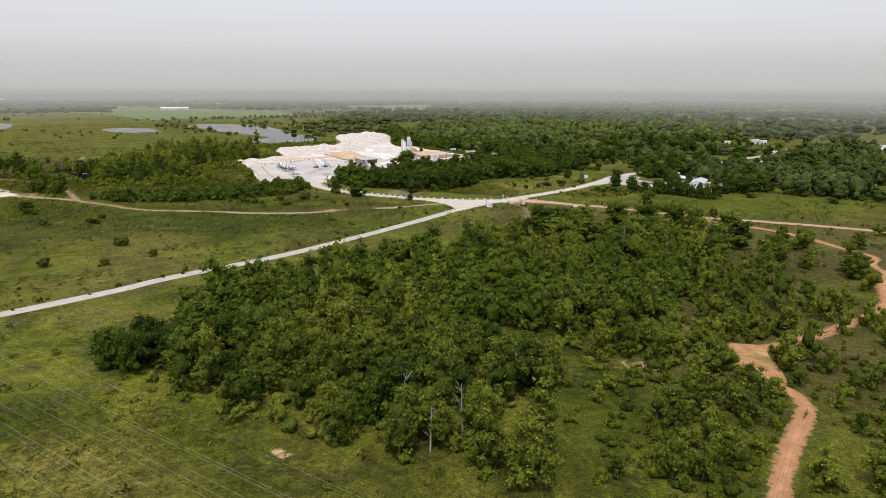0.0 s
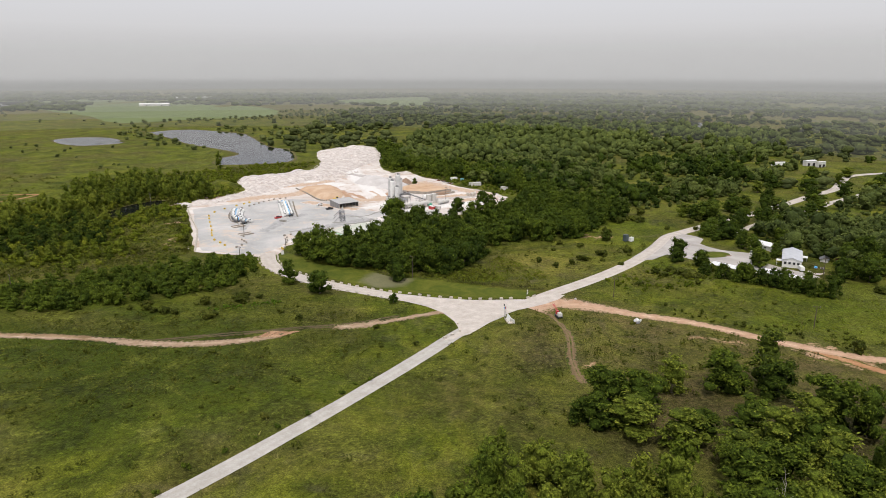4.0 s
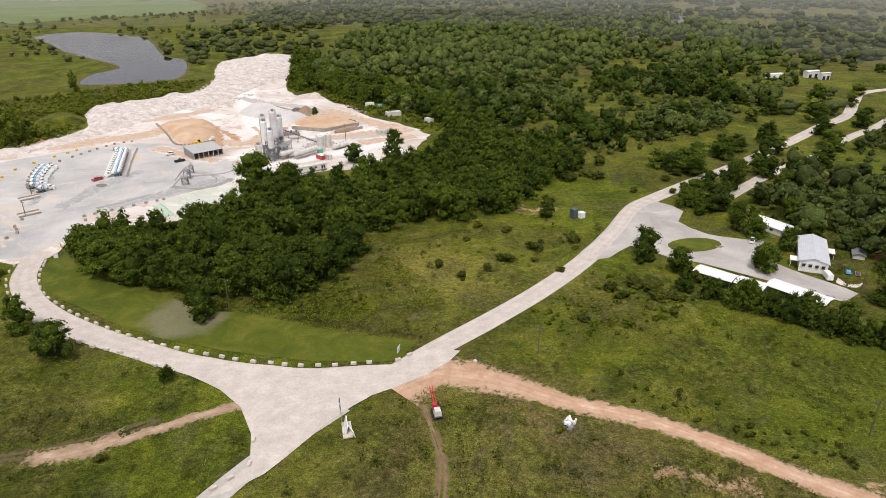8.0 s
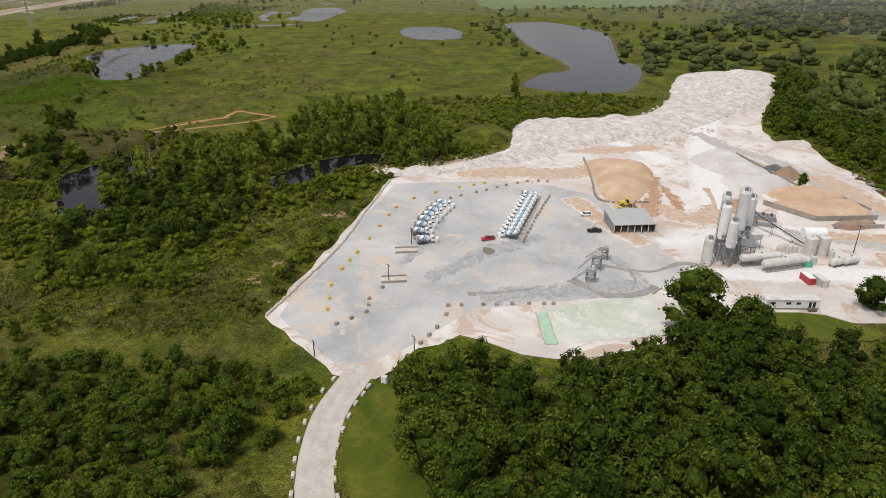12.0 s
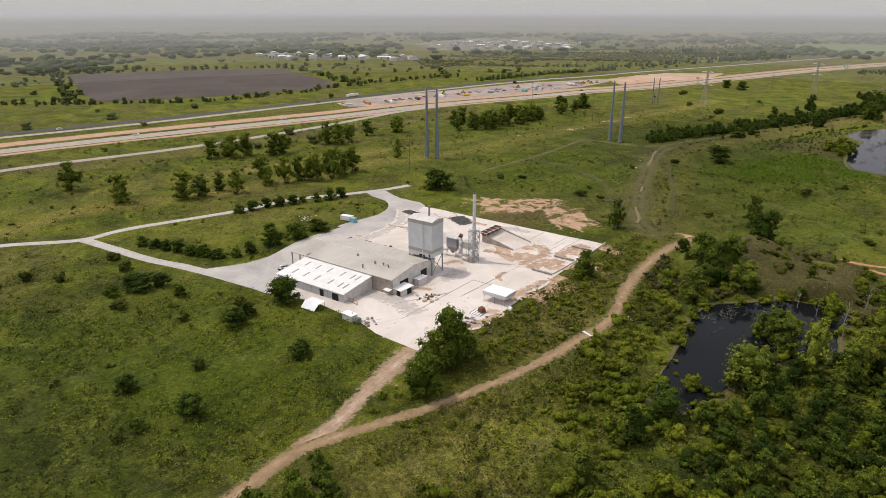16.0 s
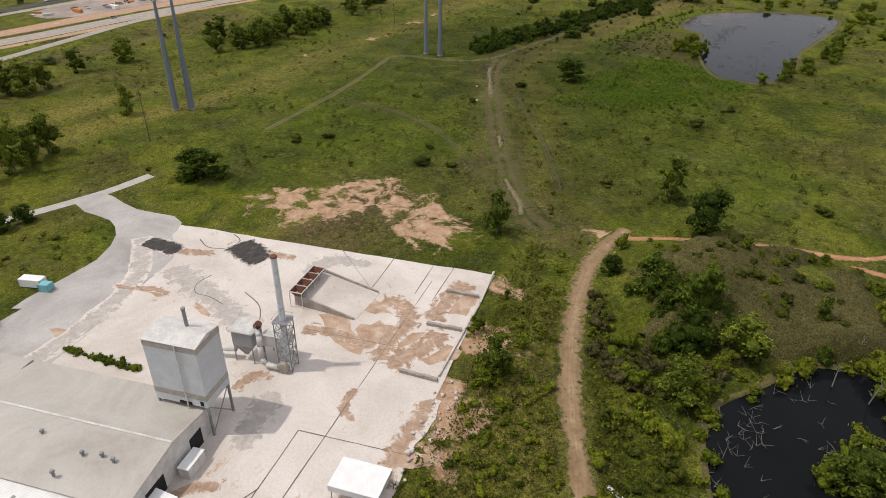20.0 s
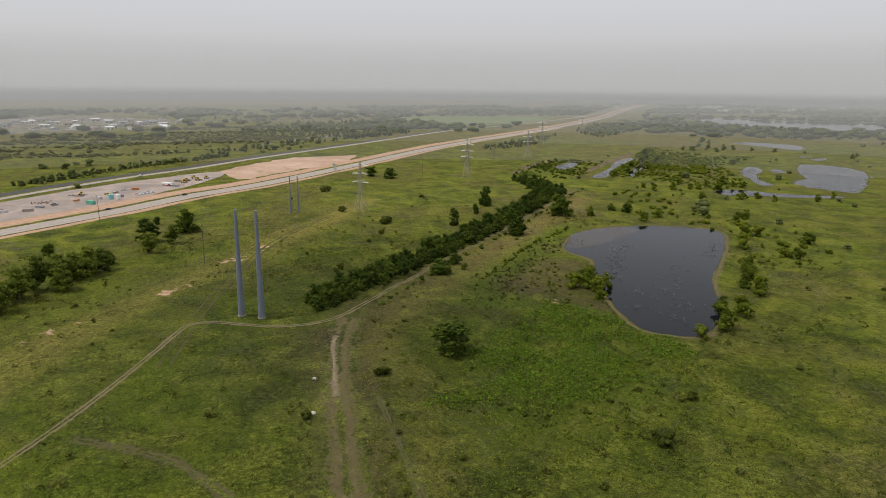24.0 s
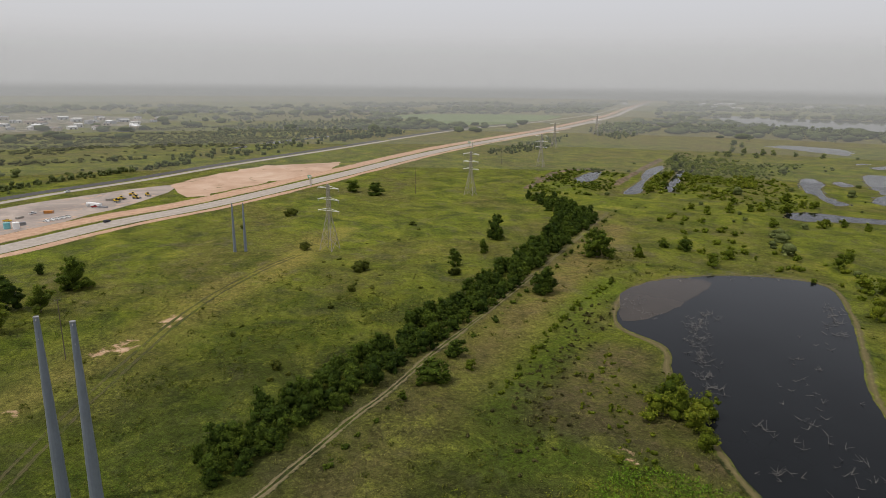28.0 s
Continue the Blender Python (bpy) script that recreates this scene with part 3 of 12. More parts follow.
def grass_tone(x, y):
    """How light the pasture's colour is, 0 dark and lush to 1 light and dry; some blobs paint in a darkened foreground,
    and it lightens towards the highway.
    """
    x, y = np.asarray(x, float), np.asarray(y, float)
    out = 0.45 + 0.18 * np.clip((-x - 650) / 300, 0, 1) + 0.04 * np.clip((x - 60) / 200, 0, 1)
    for px, py, rx, ry, k in ((-640, 520, 160, 110, -0.16), (-560, 640, 120, 90, -0.10), (-110, 365, 90, 60, -0.20), (-720, 640, 120, 90, -0.08), (250, 330, 120, 70, -0.12), (200, 420, 120, 60, -0.2), (110, 330, 70, 50, -0.1), (-150, 375, 120, 70, -0.42), (-10, 80, 140, 60, -0.25), (-260, 330, 90, 110, -0.2), (-230, 520, 90, 70, -0.1), (-220, 488, 50, 16, 0.25), (-178, 550, 22, 40, 0.25), (-480, 620, 120, 90, -0.06), (-600, 570, 120, 100, -0.03), (-620, 640, 110, 90, -0.16), (130, 400, 130, 50, 0.12), (120, 290, 90, 70, -0.35), (100, 180, 80, 80, -0.2), (-100, 230, 120, 90, 0.2), (-740, 610, 130, 90, -0.25), (-660, 700, 100, 90, -0.15), (-450, 560, 90, 60, -0.15), (-640, 740, 130, 60, -0.15)):
        out = out + k * np.exp(-((x - px) / rx) ** 2 - ((y - py) / ry) ** 2)
    return np.clip(out, 0, 1)


BARE = []  # lines and outlines where nothing grows


def strip(name, points, width, material, z, wobble=0.6, margin=1.0, step=4.0, label="", clear=True, closed=False, tips=False, widths=()):
    """A road or track along a line, with five lanes of faces; edge is 0 in the middle and 1 at the sides."""
    line = spline(points, step, closed)
    d = np.gradient(line, axis=0)
    nrm = np.stack([-d[:, 1], d[:, 0]], 1) / np.maximum(np.linalg.norm(d, axis=1), 1e-6)[:, None]
    rng = np.random.RandomState(len(line) + int(width * 10))
    w = width / 2 * np.ones(len(line))
    if widths:
        w = np.interp(np.linspace(0, 1, len(line)), [q[0] for q in widths], [q[1] / 2 for q in widths])
    cols = np.array([-1.0, -0.75, -0.4, 0.0, 0.4, 0.75, 1.0])
    jig = (rng.rand(len(line), 2) - 0.5) * wobble * 2
    jig = (jig + np.roll(jig, 1, 0) + np.roll(jig, 2, 0) + np.roll(jig, -1, 0)) / 4
    verts, edge = [], []
    for j, cx in enumerate(cols):
        off = w * cx + (jig[:, 0] * max(-cx, 0) + jig[:, 1] * max(cx, 0))
        xy = line + nrm * off[:, None]
        verts.append(np.c_[xy, np.full(len(xy), z - 0.06 * abs(cx) ** 4)])
        edge.append(np.full(len(xy), abs(cx)))
    n, m = len(line), len(cols)
    v = np.stack(verts, 1).reshape(-1, 3)
    e = np.stack(edge, 1)
    if tips:
        e[[0, -1]] = 1.0
    e = e.ravel()
    i, j = np.meshgrid(np.arange(n if closed else n - 1), np.arange(m - 1), indexing="ij")
    k = (i + 1) % n
    f = np.stack([i * m + j + 1, i * m + j, k * m + j, k * m + j + 1], -1).reshape(-1, 4)
    cover = np.zeros((len(v), 4))
    cover[:, 3] = grass_tone(v[:, 0], v[:, 1])
    ob = new(name, big_mesh(name, v, f, material, (("edge", e), ("cover", cover))))
    tagged(ob, label, "road", kind="structure")
    if clear:
        BARE.append(("line", line, width / 2 + margin))
    return ob


def inside(outline, x, y):
    """Which of the points lie within an outline."""
    hit = np.zeros(np.shape(x), bool)
    n = len(outline)
    for i in range(n):
        (ax, ay), (bx, by) = outline[i], outline[(i + 1) % n]
        if ay == by:
            continue
        hit ^= ((ay > y) != (by > y)) & (x < (bx - ax) * (y - ay) / (by - ay) + ax)
    return hit


def away(line, x, y):
    """The distance of the points from a line."""
    best = np.full(np.shape(x), 1e9)
    for a, b in zip(line[:-1], line[1:]):
        d = b - a
        t = np.clip(((x - a[0]) * d[0] + (y - a[1]) * d[1]) / max(d @ d, 1e-9), 0, 1)
        best = np.minimum(best, np.hypot(x - a[0] - t * d[0], y - a[1] - t * d[1]))
    return best


def is_bare(x, y, extra=0.0):
    hit = np.zeros(np.shape(x), bool)
    for kind, line, r in BARE:
        lo, hi = line.min(0) - r - extra, line.max(0) + r + extra
        near = (x > lo[0]) & (x < hi[0]) & (y > lo[1]) & (y < hi[1]) & ~hit
        if not near.any():
            continue
        if kind == "line":
            hit[near] |= away(line[::2] if len(line) > 6 else line, x[near], y[near]) < r + extra
        else:
            hit[near] |= inside(line, x[near], y[near])
            if r + extra > 0:
                ring = np.vstack([line, line[:1]])
                hit[near] |= away(ring, x[near], y[near]) < r + extra
    return hit


def sheet(name, outline, z, material, label, category, smooth=True, clear=True, step=6.0, fray=0.8, kind="structure", margin=0.5):
    """A flat piece of ground within an outline, with a slightly ragged edge."""
    line = spline(outline, step, True) if smooth else np.vstack([np.linspace(outline[i], outline[(i + 1) % len(outline)], max(2, int(math.dist(outline[i], outline[(i + 1) % len(outline)]) / step)), endpoint=False) for i in range(len(outline))])
    rng = np.random.RandomState(len(line))
    ragged = line + (rng.rand(*line.shape) - 0.5) * fray
    faces = []
    for t in tessellate_polygon([[Vector((x, y, 0)) for x, y in ragged]]):
        (ax, ay), (bx, by), (cx, cy) = (ragged[q] for q in t)
        turn = (bx - ax) * (cy - ay) - (by - ay) * (cx - ax)
        if abs(turn) > 1e-6:
            faces.append(t if turn > 0 else t[::-1])
    me = bpy.data.meshes.new(name)
    me.from_pydata([(x, y, z) for x, y in ragged], [], faces)
    me.update()
    me.materials.append(material)
    ob = new(name, me)
    tagged(ob, label, category, kind=kind)
    if clear:
        BARE.append(("area", line, margin))
    return ob


def value(x, y, scale, seed=0):
    """Smooth value noise, 0 to 1, on arrays."""
    x, y = np.asarray(x, float) / scale + seed * 17.3, np.asarray(y, float) / scale - seed * 9.1
    xi, yi = np.floor(x).astype(np.int64), np.floor(y).astype(np.int64)
    fx, fy = x - xi, y - yi
    fx, fy = fx * fx * (3 - 2 * fx), fy * fy * (3 - 2 * fy)

    def h(a, b):
        k = (a * 374761393 + b * 668265263 + seed * 974711) & 0x7FFFFFFF
        k = ((k ^ (k >> 13)) * 1274126177) & 0x7FFFFFFF
        return ((k ^ (k >> 16)) & 0xFFFF) / 65535.0

    return (h(xi, yi) * (1 - fx) + h(xi + 1, yi) * fx) * (1 - fy) + (h(xi, yi + 1) * (1 - fx) + h(xi + 1, yi + 1) * fx) * fy


def heap(name, outline, height, material, label, category, step=2.5, rough=0.4, sharp=1.0, seed=1, kind="", flat=1.0, z0=0.0, clear=True, smooth=True):
    """A mound of loose matter over an outline: it rises from the edge to its height."""
    line = spline(outline, 3.0, True)
    lo, hi = line.min(0) - step, line.max(0) + step
    gx, gy = np.meshgrid(np.arange(lo[0], hi[0], step), np.arange(lo[1], hi[1], step), indexing="ij")
    ins = inside(line, gx, gy)
    d = away(np.vstack([line, line[:1]]), gx, gy)
    d = np.where(ins, d, -d)
    top = d[ins].max() * flat
    k = np.clip(d / top, -0.25, 1)
    z = np.where(k > 0, np.abs(k) ** sharp, k) * height
    z = z + (value(gx, gy, step * 2.2, seed) - 0.5) * rough * np.clip(k * 4, 0, 1) * height + (value(gx, gy, step * 6, seed + 3) - 0.5) * rough * 1.4 * np.clip(k * 3, 0, 1) * height
    n, m = gx.shape
    v = np.stack([gx, gy, z + z0], -1).reshape(-1, 3)
    i, j = np.meshgrid(np.arange(n - 1), np.arange(m - 1), indexing="ij")
    f = np.stack([i * m + j, (i + 1) * m + j, (i + 1) * m + j + 1, i * m + j + 1], -1).reshape(-1, 4)
    keep = (d.reshape(-1)[f] > -step * 1.2).any(1)
    f = f[keep]
    used = np.unique(f)
    remap = np.full(len(v), -1)
    remap[used] = np.arange(len(used))
    me = big_mesh(name, v[used], remap[f], material, (("cover", np.c_[np.zeros((len(used), 3)), grass_tone(v[used, 0], v[used, 1])]), ("edge", np.zeros(len(used)))), smooth)
    ob = tagged(new(name, me), label, category, kind=kind)
    if clear:
        BARE.append(("area", line, 0.0))
    return ob

# ---- roads, tracks, yards, water ----
strip("road_entrance", [(-420, -75), (-330, 22), (-221.9, 133.2), (-146.7, 208.4), (-121.6, 234.5), (-108.1, 251.9), (-71.4, 288.5), (-39.6, 330), (-20.3, 357.1), (-4.8, 380.2), (11.6, 405.3), (28.9, 424.6)], 6.4, CONCRETE_ROAD, 0.10, 0.3, 1.0, label="pale grey concrete entrance road through pasture")
strip("road_yard", [(23.2, 428.5), (3.9, 437.1), (-8.0, 443.5), (-20.7, 448.1), (-34.2, 455.0), (-46.2, 461.1), (-60.5, 469.8), (-73.0, 479.0), (-84.1, 489.8), (-94.2, 504.9), (-98.8, 518.5), (-101.3, 527.5)], 8.8, PALE_ROAD, 0.13, 0.15, 0.6, label="white limestone haul road curving into the quarry yard")
sheet("road_junction", [(2.9, 393.7), (9.7, 403.4), (7.7, 414.9), (2.4, 425.6), (-4.5, 433.2), (-15, 440.4), (-29, 448.2), (-24, 452), (-8, 447.8), (7.7, 443.9), (20.3, 442), (34.7, 442.9), (43.4, 442.9), (50.2, 450.7), (61.8, 448.7), (50.2, 436.2), (36.7, 428.5), (26.1, 417.8), (13.5, 400.5)], 0.16, PALE_ROAD, "wide white limestone road junction", "road", fray=0.4)
strip("road_northeast", [(38.6, 434.2), (54, 449.7), (72.4, 466.1), (92.6, 485.4), (113.9, 509.5), (133.2, 536.5), (150.5, 564.5), (164, 577.1), (190.1, 598.3), (226.8, 626.3), (286.6, 676.5), (325.2, 711.2), (364.8, 744), (400.5, 791.3), (434.2, 828), (501.8, 849.2), (559.7, 849.2)], 8.2, PALE_ROAD, 0.12, 0.15, 0.8, label="pale limestone road leading to far houses")
strip("road_second", [(193, 569.4), (221.9, 596.4), (246.1, 616.6), (285.6, 644.6), (326.2, 681.3), (381.2, 724.7), (453.6, 800.9)], 6.5, PALE_ROAD, 0.09, 0.15, 0.8, label="pale side road between trees")
sheet("drive_houses", [(112, 512), (124, 511), (136, 522), (146.5, 511), (158, 504), (176, 488), (193, 471.5), (201.5, 477), (188, 498), (184, 511), (192, 524), (184.4, 526), (172, 532), (165, 547), (172, 559), (165, 572), (152, 572), (136, 548), (124, 530)], 0.10, DRIVE, "grey paved drive and turning circle before houses", "driveway", fray=0.3)
strip("track_east", [(42.5, 430.4), (54, 438.1), (70.4, 433.3), (86.8, 423.6), (109, 413), (136.1, 391.8), (158.3, 377.3), (184.3, 367.7), (216.2, 352.2), (244.1, 336.8), (268.3, 328.1), (290.5, 307.8), (308.8, 289.5), (366.7, 231.6)], 7.4, EAST_TRACK, 0.07, 1.2, 0.5, label="tan dirt track running east from the junction", widths=((0, 20), (0.05, 17), (0.1, 9.5), (0.2, 7.4), (1, 7)))
strip("track_southeast", [(144.8, 385), (160.2, 365.7), (175.6, 346.4), (185.3, 330), (190.1, 311.7), (194, 295.3), (195.9, 285.6), (186.2, 271.2), (183.3, 258.6), (170.8, 241.2), (157.3, 219.1), (126.4, 195.9), (100.4, 181.4), (86.8, 175.6), (84, 166), (87.8, 151.5), (87.8, 142.8), (80.1, 132.2), (62.7, 107.1), (48.2, 82), (38.6, 48.2)], 5.6, RED_TRACK, 0.05, 1.4, 0.4, label="rust red clay track winding through scrub")
sheet("clay_turn", [(81.1, 179.5), (86.8, 183.3), (96.5, 181.4), (93.6, 173.7), (92.6, 164), (89.7, 154.4), (84.9, 154.4), (83, 166)], 0.09, RED_TRACK, "bare red clay turning place", "dirt")
strip("track_spur", [(258.6, 331), (282.7, 337.8), (321.3, 334.9), (332.9, 330), (349.3, 333.9)], 5.0, EAST_TRACK, 0.06, 1.4, 0.5, label="short tan spur track in a meadow")
strip("track_machine", [(50.5, 424), (52, 414), (54, 404), (54, 396), (52.5, 386), (51, 376), (50.5, 366), (51, 356)], 4.6, MEADOW_TRACK, 0.05, 1.8, 0.2, label="faint tan wheel track in grass")
strip("track_west", [(-125.7, 393.2), (-113.7, 394.3), (-98.6, 397.6), (-83.0, 402.0), (-68.7, 405.0), (-54.7, 408.4), (-44.9, 409.7), (-35.8, 412.2), (-23.1, 417.6), (-16.3, 422.4)], 4.2, RUT_TRACK, 0.06, 1.4, 0.2, label="narrow brown rut track through rough meadow", tips=True)
strip("track_west_bare", [(-184.4, 400.6), (-163.9, 398.4), (-139.3, 396.7), (-121.2, 392.4), (-102.5, 391.2), (-90.7, 391.6), (-81.4, 393.8), (-72.7, 396.0), (-64.4, 400.1)], 6.5, PLANT_TRACK, 0.08, 1.8, 0.4, label="bare pinkish tan lane of the dirt track", tips=True, widths=((0, 5.5), (0.35, 4.5), (0.55, 8.5), (0.8, 7), (1, 6)))
strip("track_west_pad", [(-43.9, 408.9), (-35.4, 409.6), (-28.9, 411.6), (-22.2, 416.6)], 7.0, PLANT_TRACK, 0.085, 1.8, 0.4, label="bare pale patch of the dirt track", tips=True)
strip("track_west_end", [(-24, 413.5), (-14, 419), (-5, 423.5), (4, 427)], 5.5, PLANT_TRACK, 0.09, 1.6, 0.4, label="pale stony mouth of the dirt track")
sheet("clay_patch", [(-74.5, 396.0), (-72.0, 400.5), (-68.5, 404.6), (-63.0, 403.4), (-56.5, 404.2), (-60.7, 400.8), (-64.6, 397.4), (-69.7, 397.6)], 0.10, RED_CLAY, "orange clay patch beside the dirt track", "dirt", fray=1.2, step=1.5)
strip("track_west_far", [(-135.1, 395.6), (-157.3, 399.5), (-181.4, 401.4), (-198.8, 409.2), (-208.4, 415.9), (-226.8, 426.5), (-242.2, 435.2), (-263.4, 464.2), (-277.9, 482.5), (-292.4, 497.9), (-325.2, 525), (-349.3, 534.6), (-368.6, 542.3), (-386, 551), (-405.3, 563.6), (-416.9, 573.2), (-429.4, 589.6)], 6.0, TAN_TRACK, 0.08, 1.6, 0.6, label="tan dirt track along the wet ground", widths=((0, 5.5), (0.35, 6), (0.45, 5), (0.6, 6.5), (0.9, 8), (1, 6)))
strip("track_plant", [(-241.2, 434.2), (-252.8, 441), (-270.2, 446.8), (-296.3, 456.4), (-304, 462)], 6.0, PLANT_TRACK, 0.06, 2.0, 0.4, label="pale dirt track up to the old plant slab", widths=((0, 6), (0.4, 7.5), (0.8, 11), (1, 13)))
strip("track_mound", [(-424.6, 583.8), (-417.8, 606), (-412.1, 619.5), (-404.3, 635.9), (-393.7, 653.3), (-391.8, 675.5), (-378.3, 704.4)], 3.6, RED_TRACK, 0.07, 1.4, 0.4, label="orange dirt track behind the mound")
for line in ([(-391, 660), (-388, 672), (-384, 690), (-381, 700), (-390, 721)], [(-390, 721), (-378, 722), (-365, 723), (-353, 724)], [(-353, 724), (-353.5, 716), (-356, 706), (-368, 680), (-381, 655), (-390, 646)]):
    fine_line = [tuple(np.array(a) + (np.array(b) - np.array(a)) * q / 4) for a, b in zip(line[:-1], line[1:]) for q in range(4)] + [line[-1]]
    strip("track_triangle", fine_line, 4.0, RED_TRACK, 0.05, 1.2, 0.3, label="orange dirt track round a bare corner")
strip("track_north", [(-432.3, 562), (-448, 559), (-469, 561.5), (-499, 567.5), (-529, 575), (-577, 588), (-611, 598.5), (-644.5, 611), (-664, 622)], 13.5, WIDE_TRACK, 0.05, 3.0, 0.3, label="wide faint brown track through pasture", tips=True)
for line in ([(-446, 557), (-456, 560), (-468, 561), (-482, 563)], [(-512, 571), (-520, 573), (-530, 576)], [(-588, 590), (-612, 597), (-632, 603), (-645, 609)]):
    strip("track_bare", line, 3.6, BARE_RUT, 0.09, 1.8, 0.2, label="bare pale ruts worn in a track", tips=True)
strip("track_bare", [(-463, 579), (-490, 586), (-516, 592), (-550, 598), (-584, 604)], 3.6, FAINT_TRACK, 0.07, 1.6, 0.2, label="second faint wheel track in a meadow", tips=True)
strip("track_belt", [(-560.0, 470.0), (-613.7, 509.5), (-653.3, 533.6), (-677, 547), (-685.0, 553.2), (-684, 561.8), (-676.7, 572.0), (-666.4, 586.6), (-662.8, 603.8), (-667.3, 618.0), (-679.9, 634.8), (-698.5, 658.5), (-709.3, 673.7), (-735.1, 705.6), (-759.8, 739.5), (-799.8, 792.4), (-852.2, 859.8), (-931.0, 959.7)], 3.4, BELT_TRACK, 0.06, 0.8, 0.2, label="narrow tan two rut track beside the tree belt and poles")
strip("track_cross", [(-465, 556), (-493, 554), (-528, 551), (-551, 545), (-575, 532), (-597, 509)], 5.0, FAINT_TRACK, 0.04, 1.6, 0.1, label="faint brown track curving through pasture", tips=True)
for shift_y in (0.0, 4.6):
    strip("track_wheel", [(x, y + shift_y) for x, y in ((-640, 536), (-697, 556), (-755, 582), (-826, 620), (-876, 660), (-903, 691))], 1.6, FAINT_TRACK, 0.05, 0.6, 0.1, label="faint wheel line across pasture", tips=True)
sheet("lawn", [(43.4, 444.9), (49.2, 454.5), (25.1, 461.3), (5.8, 470), (-9.7, 476.7), (-23.2, 477.7), (-31.8, 485.4), (-42.5, 493.1), (-55, 497.9), (-69.5, 506.6), (-88.8, 526.9), (-92.6, 514.3), (-81.1, 495), (-63.7, 482.5), (-44.4, 469), (-28, 460.3), (-10.6, 453.6), (7.7, 448.7), (20.3, 445.8)], 0.06, LAWN, "mown olive green lawn inside the road bend", "lawn", fray=0.5)
sheet("lawn_island", [(162 + 11.5 * math.cos(a) * 0.98 - 6.6 * math.sin(a) * 0.2, 521.5 + 11.5 * math.cos(a) * 0.2 + 6.6 * math.sin(a) * 0.98) for a in np.linspace(0, 6.283, 18)[:-1]], 0.16, LAWN, "small green oval lawn island in the drive", "lawn", fray=0.1)
sheet("lawn_houses", [(174.7, 502.8), (184.3, 498.9), (196.9, 492.1), (206.5, 488.3), (218.1, 497), (220, 521.1), (214.2, 536.5), (198.8, 546.2), (189.1, 536.5), (185.3, 516.3)], 0.05, LAWN, "green lawn round the houses", "lawn", clear=False)
sheet("quarry_floor", [(-145.7, 529.8), (-105.2, 518.2), (-94.6, 524), (-93.6, 542.3), (-87, 556), (-66, 558), (-50, 566), (-33, 588), (-30, 606), (-14.5, 617.6), (24.1, 640.8), (50.9, 672), (60.7, 709), (49, 727), (38, 743), (26, 753), (9.4, 779), (-3, 807), (-14, 818), (-34.9, 866), (-48, 850), (-62, 880), (-66.6, 905), (-75, 985), (-94, 1100.1), (-158.3, 1066.3), (-144.8, 984.3), (-135.1, 931.2), (-135.1, 858.9), (-197.8, 815.4), (-175.6, 741.1), (-189.1, 694.8), (-199.8, 662), (-173.7, 600.2)], 0.05, CHALK, "dusty white crushed limestone quarry floor", "quarry", fray=2.0, smooth=False)
sheet("yard_slab", [(-142.8, 532.7), (-106.1, 522.1), (-96.5, 540.4), (-92.6, 569.4), (-77.2, 590.6), (-48.2, 617.6), (-38.6, 638.8), (-57.9, 656.2), (-77.2, 680.3), (-104.2, 696.7), (-125.5, 699.6), (-154.4, 687.1), (-193, 658.1), (-169.8, 598.3)], 0.09, YARD, "grey dusty parking slab of the quarry yard", "yard", fray=1.0, smooth=False, clear=False)
sheet("settling_slab", [(-74.3, 582.9), (-48.2, 617.6), (-34.7, 592.5), (-61.8, 567.4)], 0.13, GREENWATER, "pale slab with green algae film", "slab", smooth=False, clear=False)
sheet("yard_lawn", [(-19.3, 617.6), (-15.4, 622.4), (3.9, 633), (21.2, 629.2), (9.7, 617.6), (-7.7, 609.9)], 0.13, LAWN, "short green lawn by the office trailer", "lawn", clear=False)
strip("road_plant", [(-250, 104), (-300, 140), (-340, 180), (-362.8, 217.1), (-381.2, 241.2), (-393.7, 276), (-413, 290.5), (-449.7, 334.9), (-475.7, 359), (-494.1, 394), (-504, 410), (-516, 424)], 5.0, CONCRETE_ROAD, 0.08, 0.5, 0.8, label="narrow grey concrete road past shrubs")
strip("road_plant_south", [(-393.7, 277.9), (-372.5, 321.3), (-362.8, 347.4), (-349.3, 378.3)], 5.5, CONCRETE_ROAD, 0.09, 0.5, 0.8, label="narrow grey concrete road to the plant")
sheet("plant_link", [(-497, 399), (-503, 408), (-485, 423), (-470, 440), (-439, 424), (-424, 409), (-427, 398), (-450, 416), (-466, 419), (-478, 415), (-487, 405)], 0.11, DRIVE, "grey concrete link between road and slab", "road", fray=0.3)
sheet("plant_drive", [(-360.9, 353.2), (-370.6, 370.6), (-380.2, 378.3), (-399.5, 384.1), (-414.9, 391.8), (-436.2, 409.2), (-457.4, 421.7), (-476.7, 416.9), (-470.9, 436.2), (-445.8, 440), (-414.9, 424.6), (-381.2, 405.3), (-353.2, 397.6), (-339.7, 389.9), (-349.3, 371.5)], 0.10, DRIVE, "worn grey concrete apron behind the plant", "yard", smooth=False)
sheet("plant_slab", [(-297.2, 460.3), (-308.8, 442), (-320.4, 431.4), (-332.9, 413), (-339.7, 389.9), (-381.2, 397.6), (-453.6, 424.6), (-476.7, 419.8), (-470.9, 436.2), (-440, 488.3), (-412.1, 536.5), (-397.6, 526.9), (-375.4, 513.4), (-362.8, 505.7), (-347.4, 495), (-332.9, 488.3), (-318.4, 476.7)], 0.06, SLAB, "stained pale concrete slab of the old plant", "slab", smooth=False)
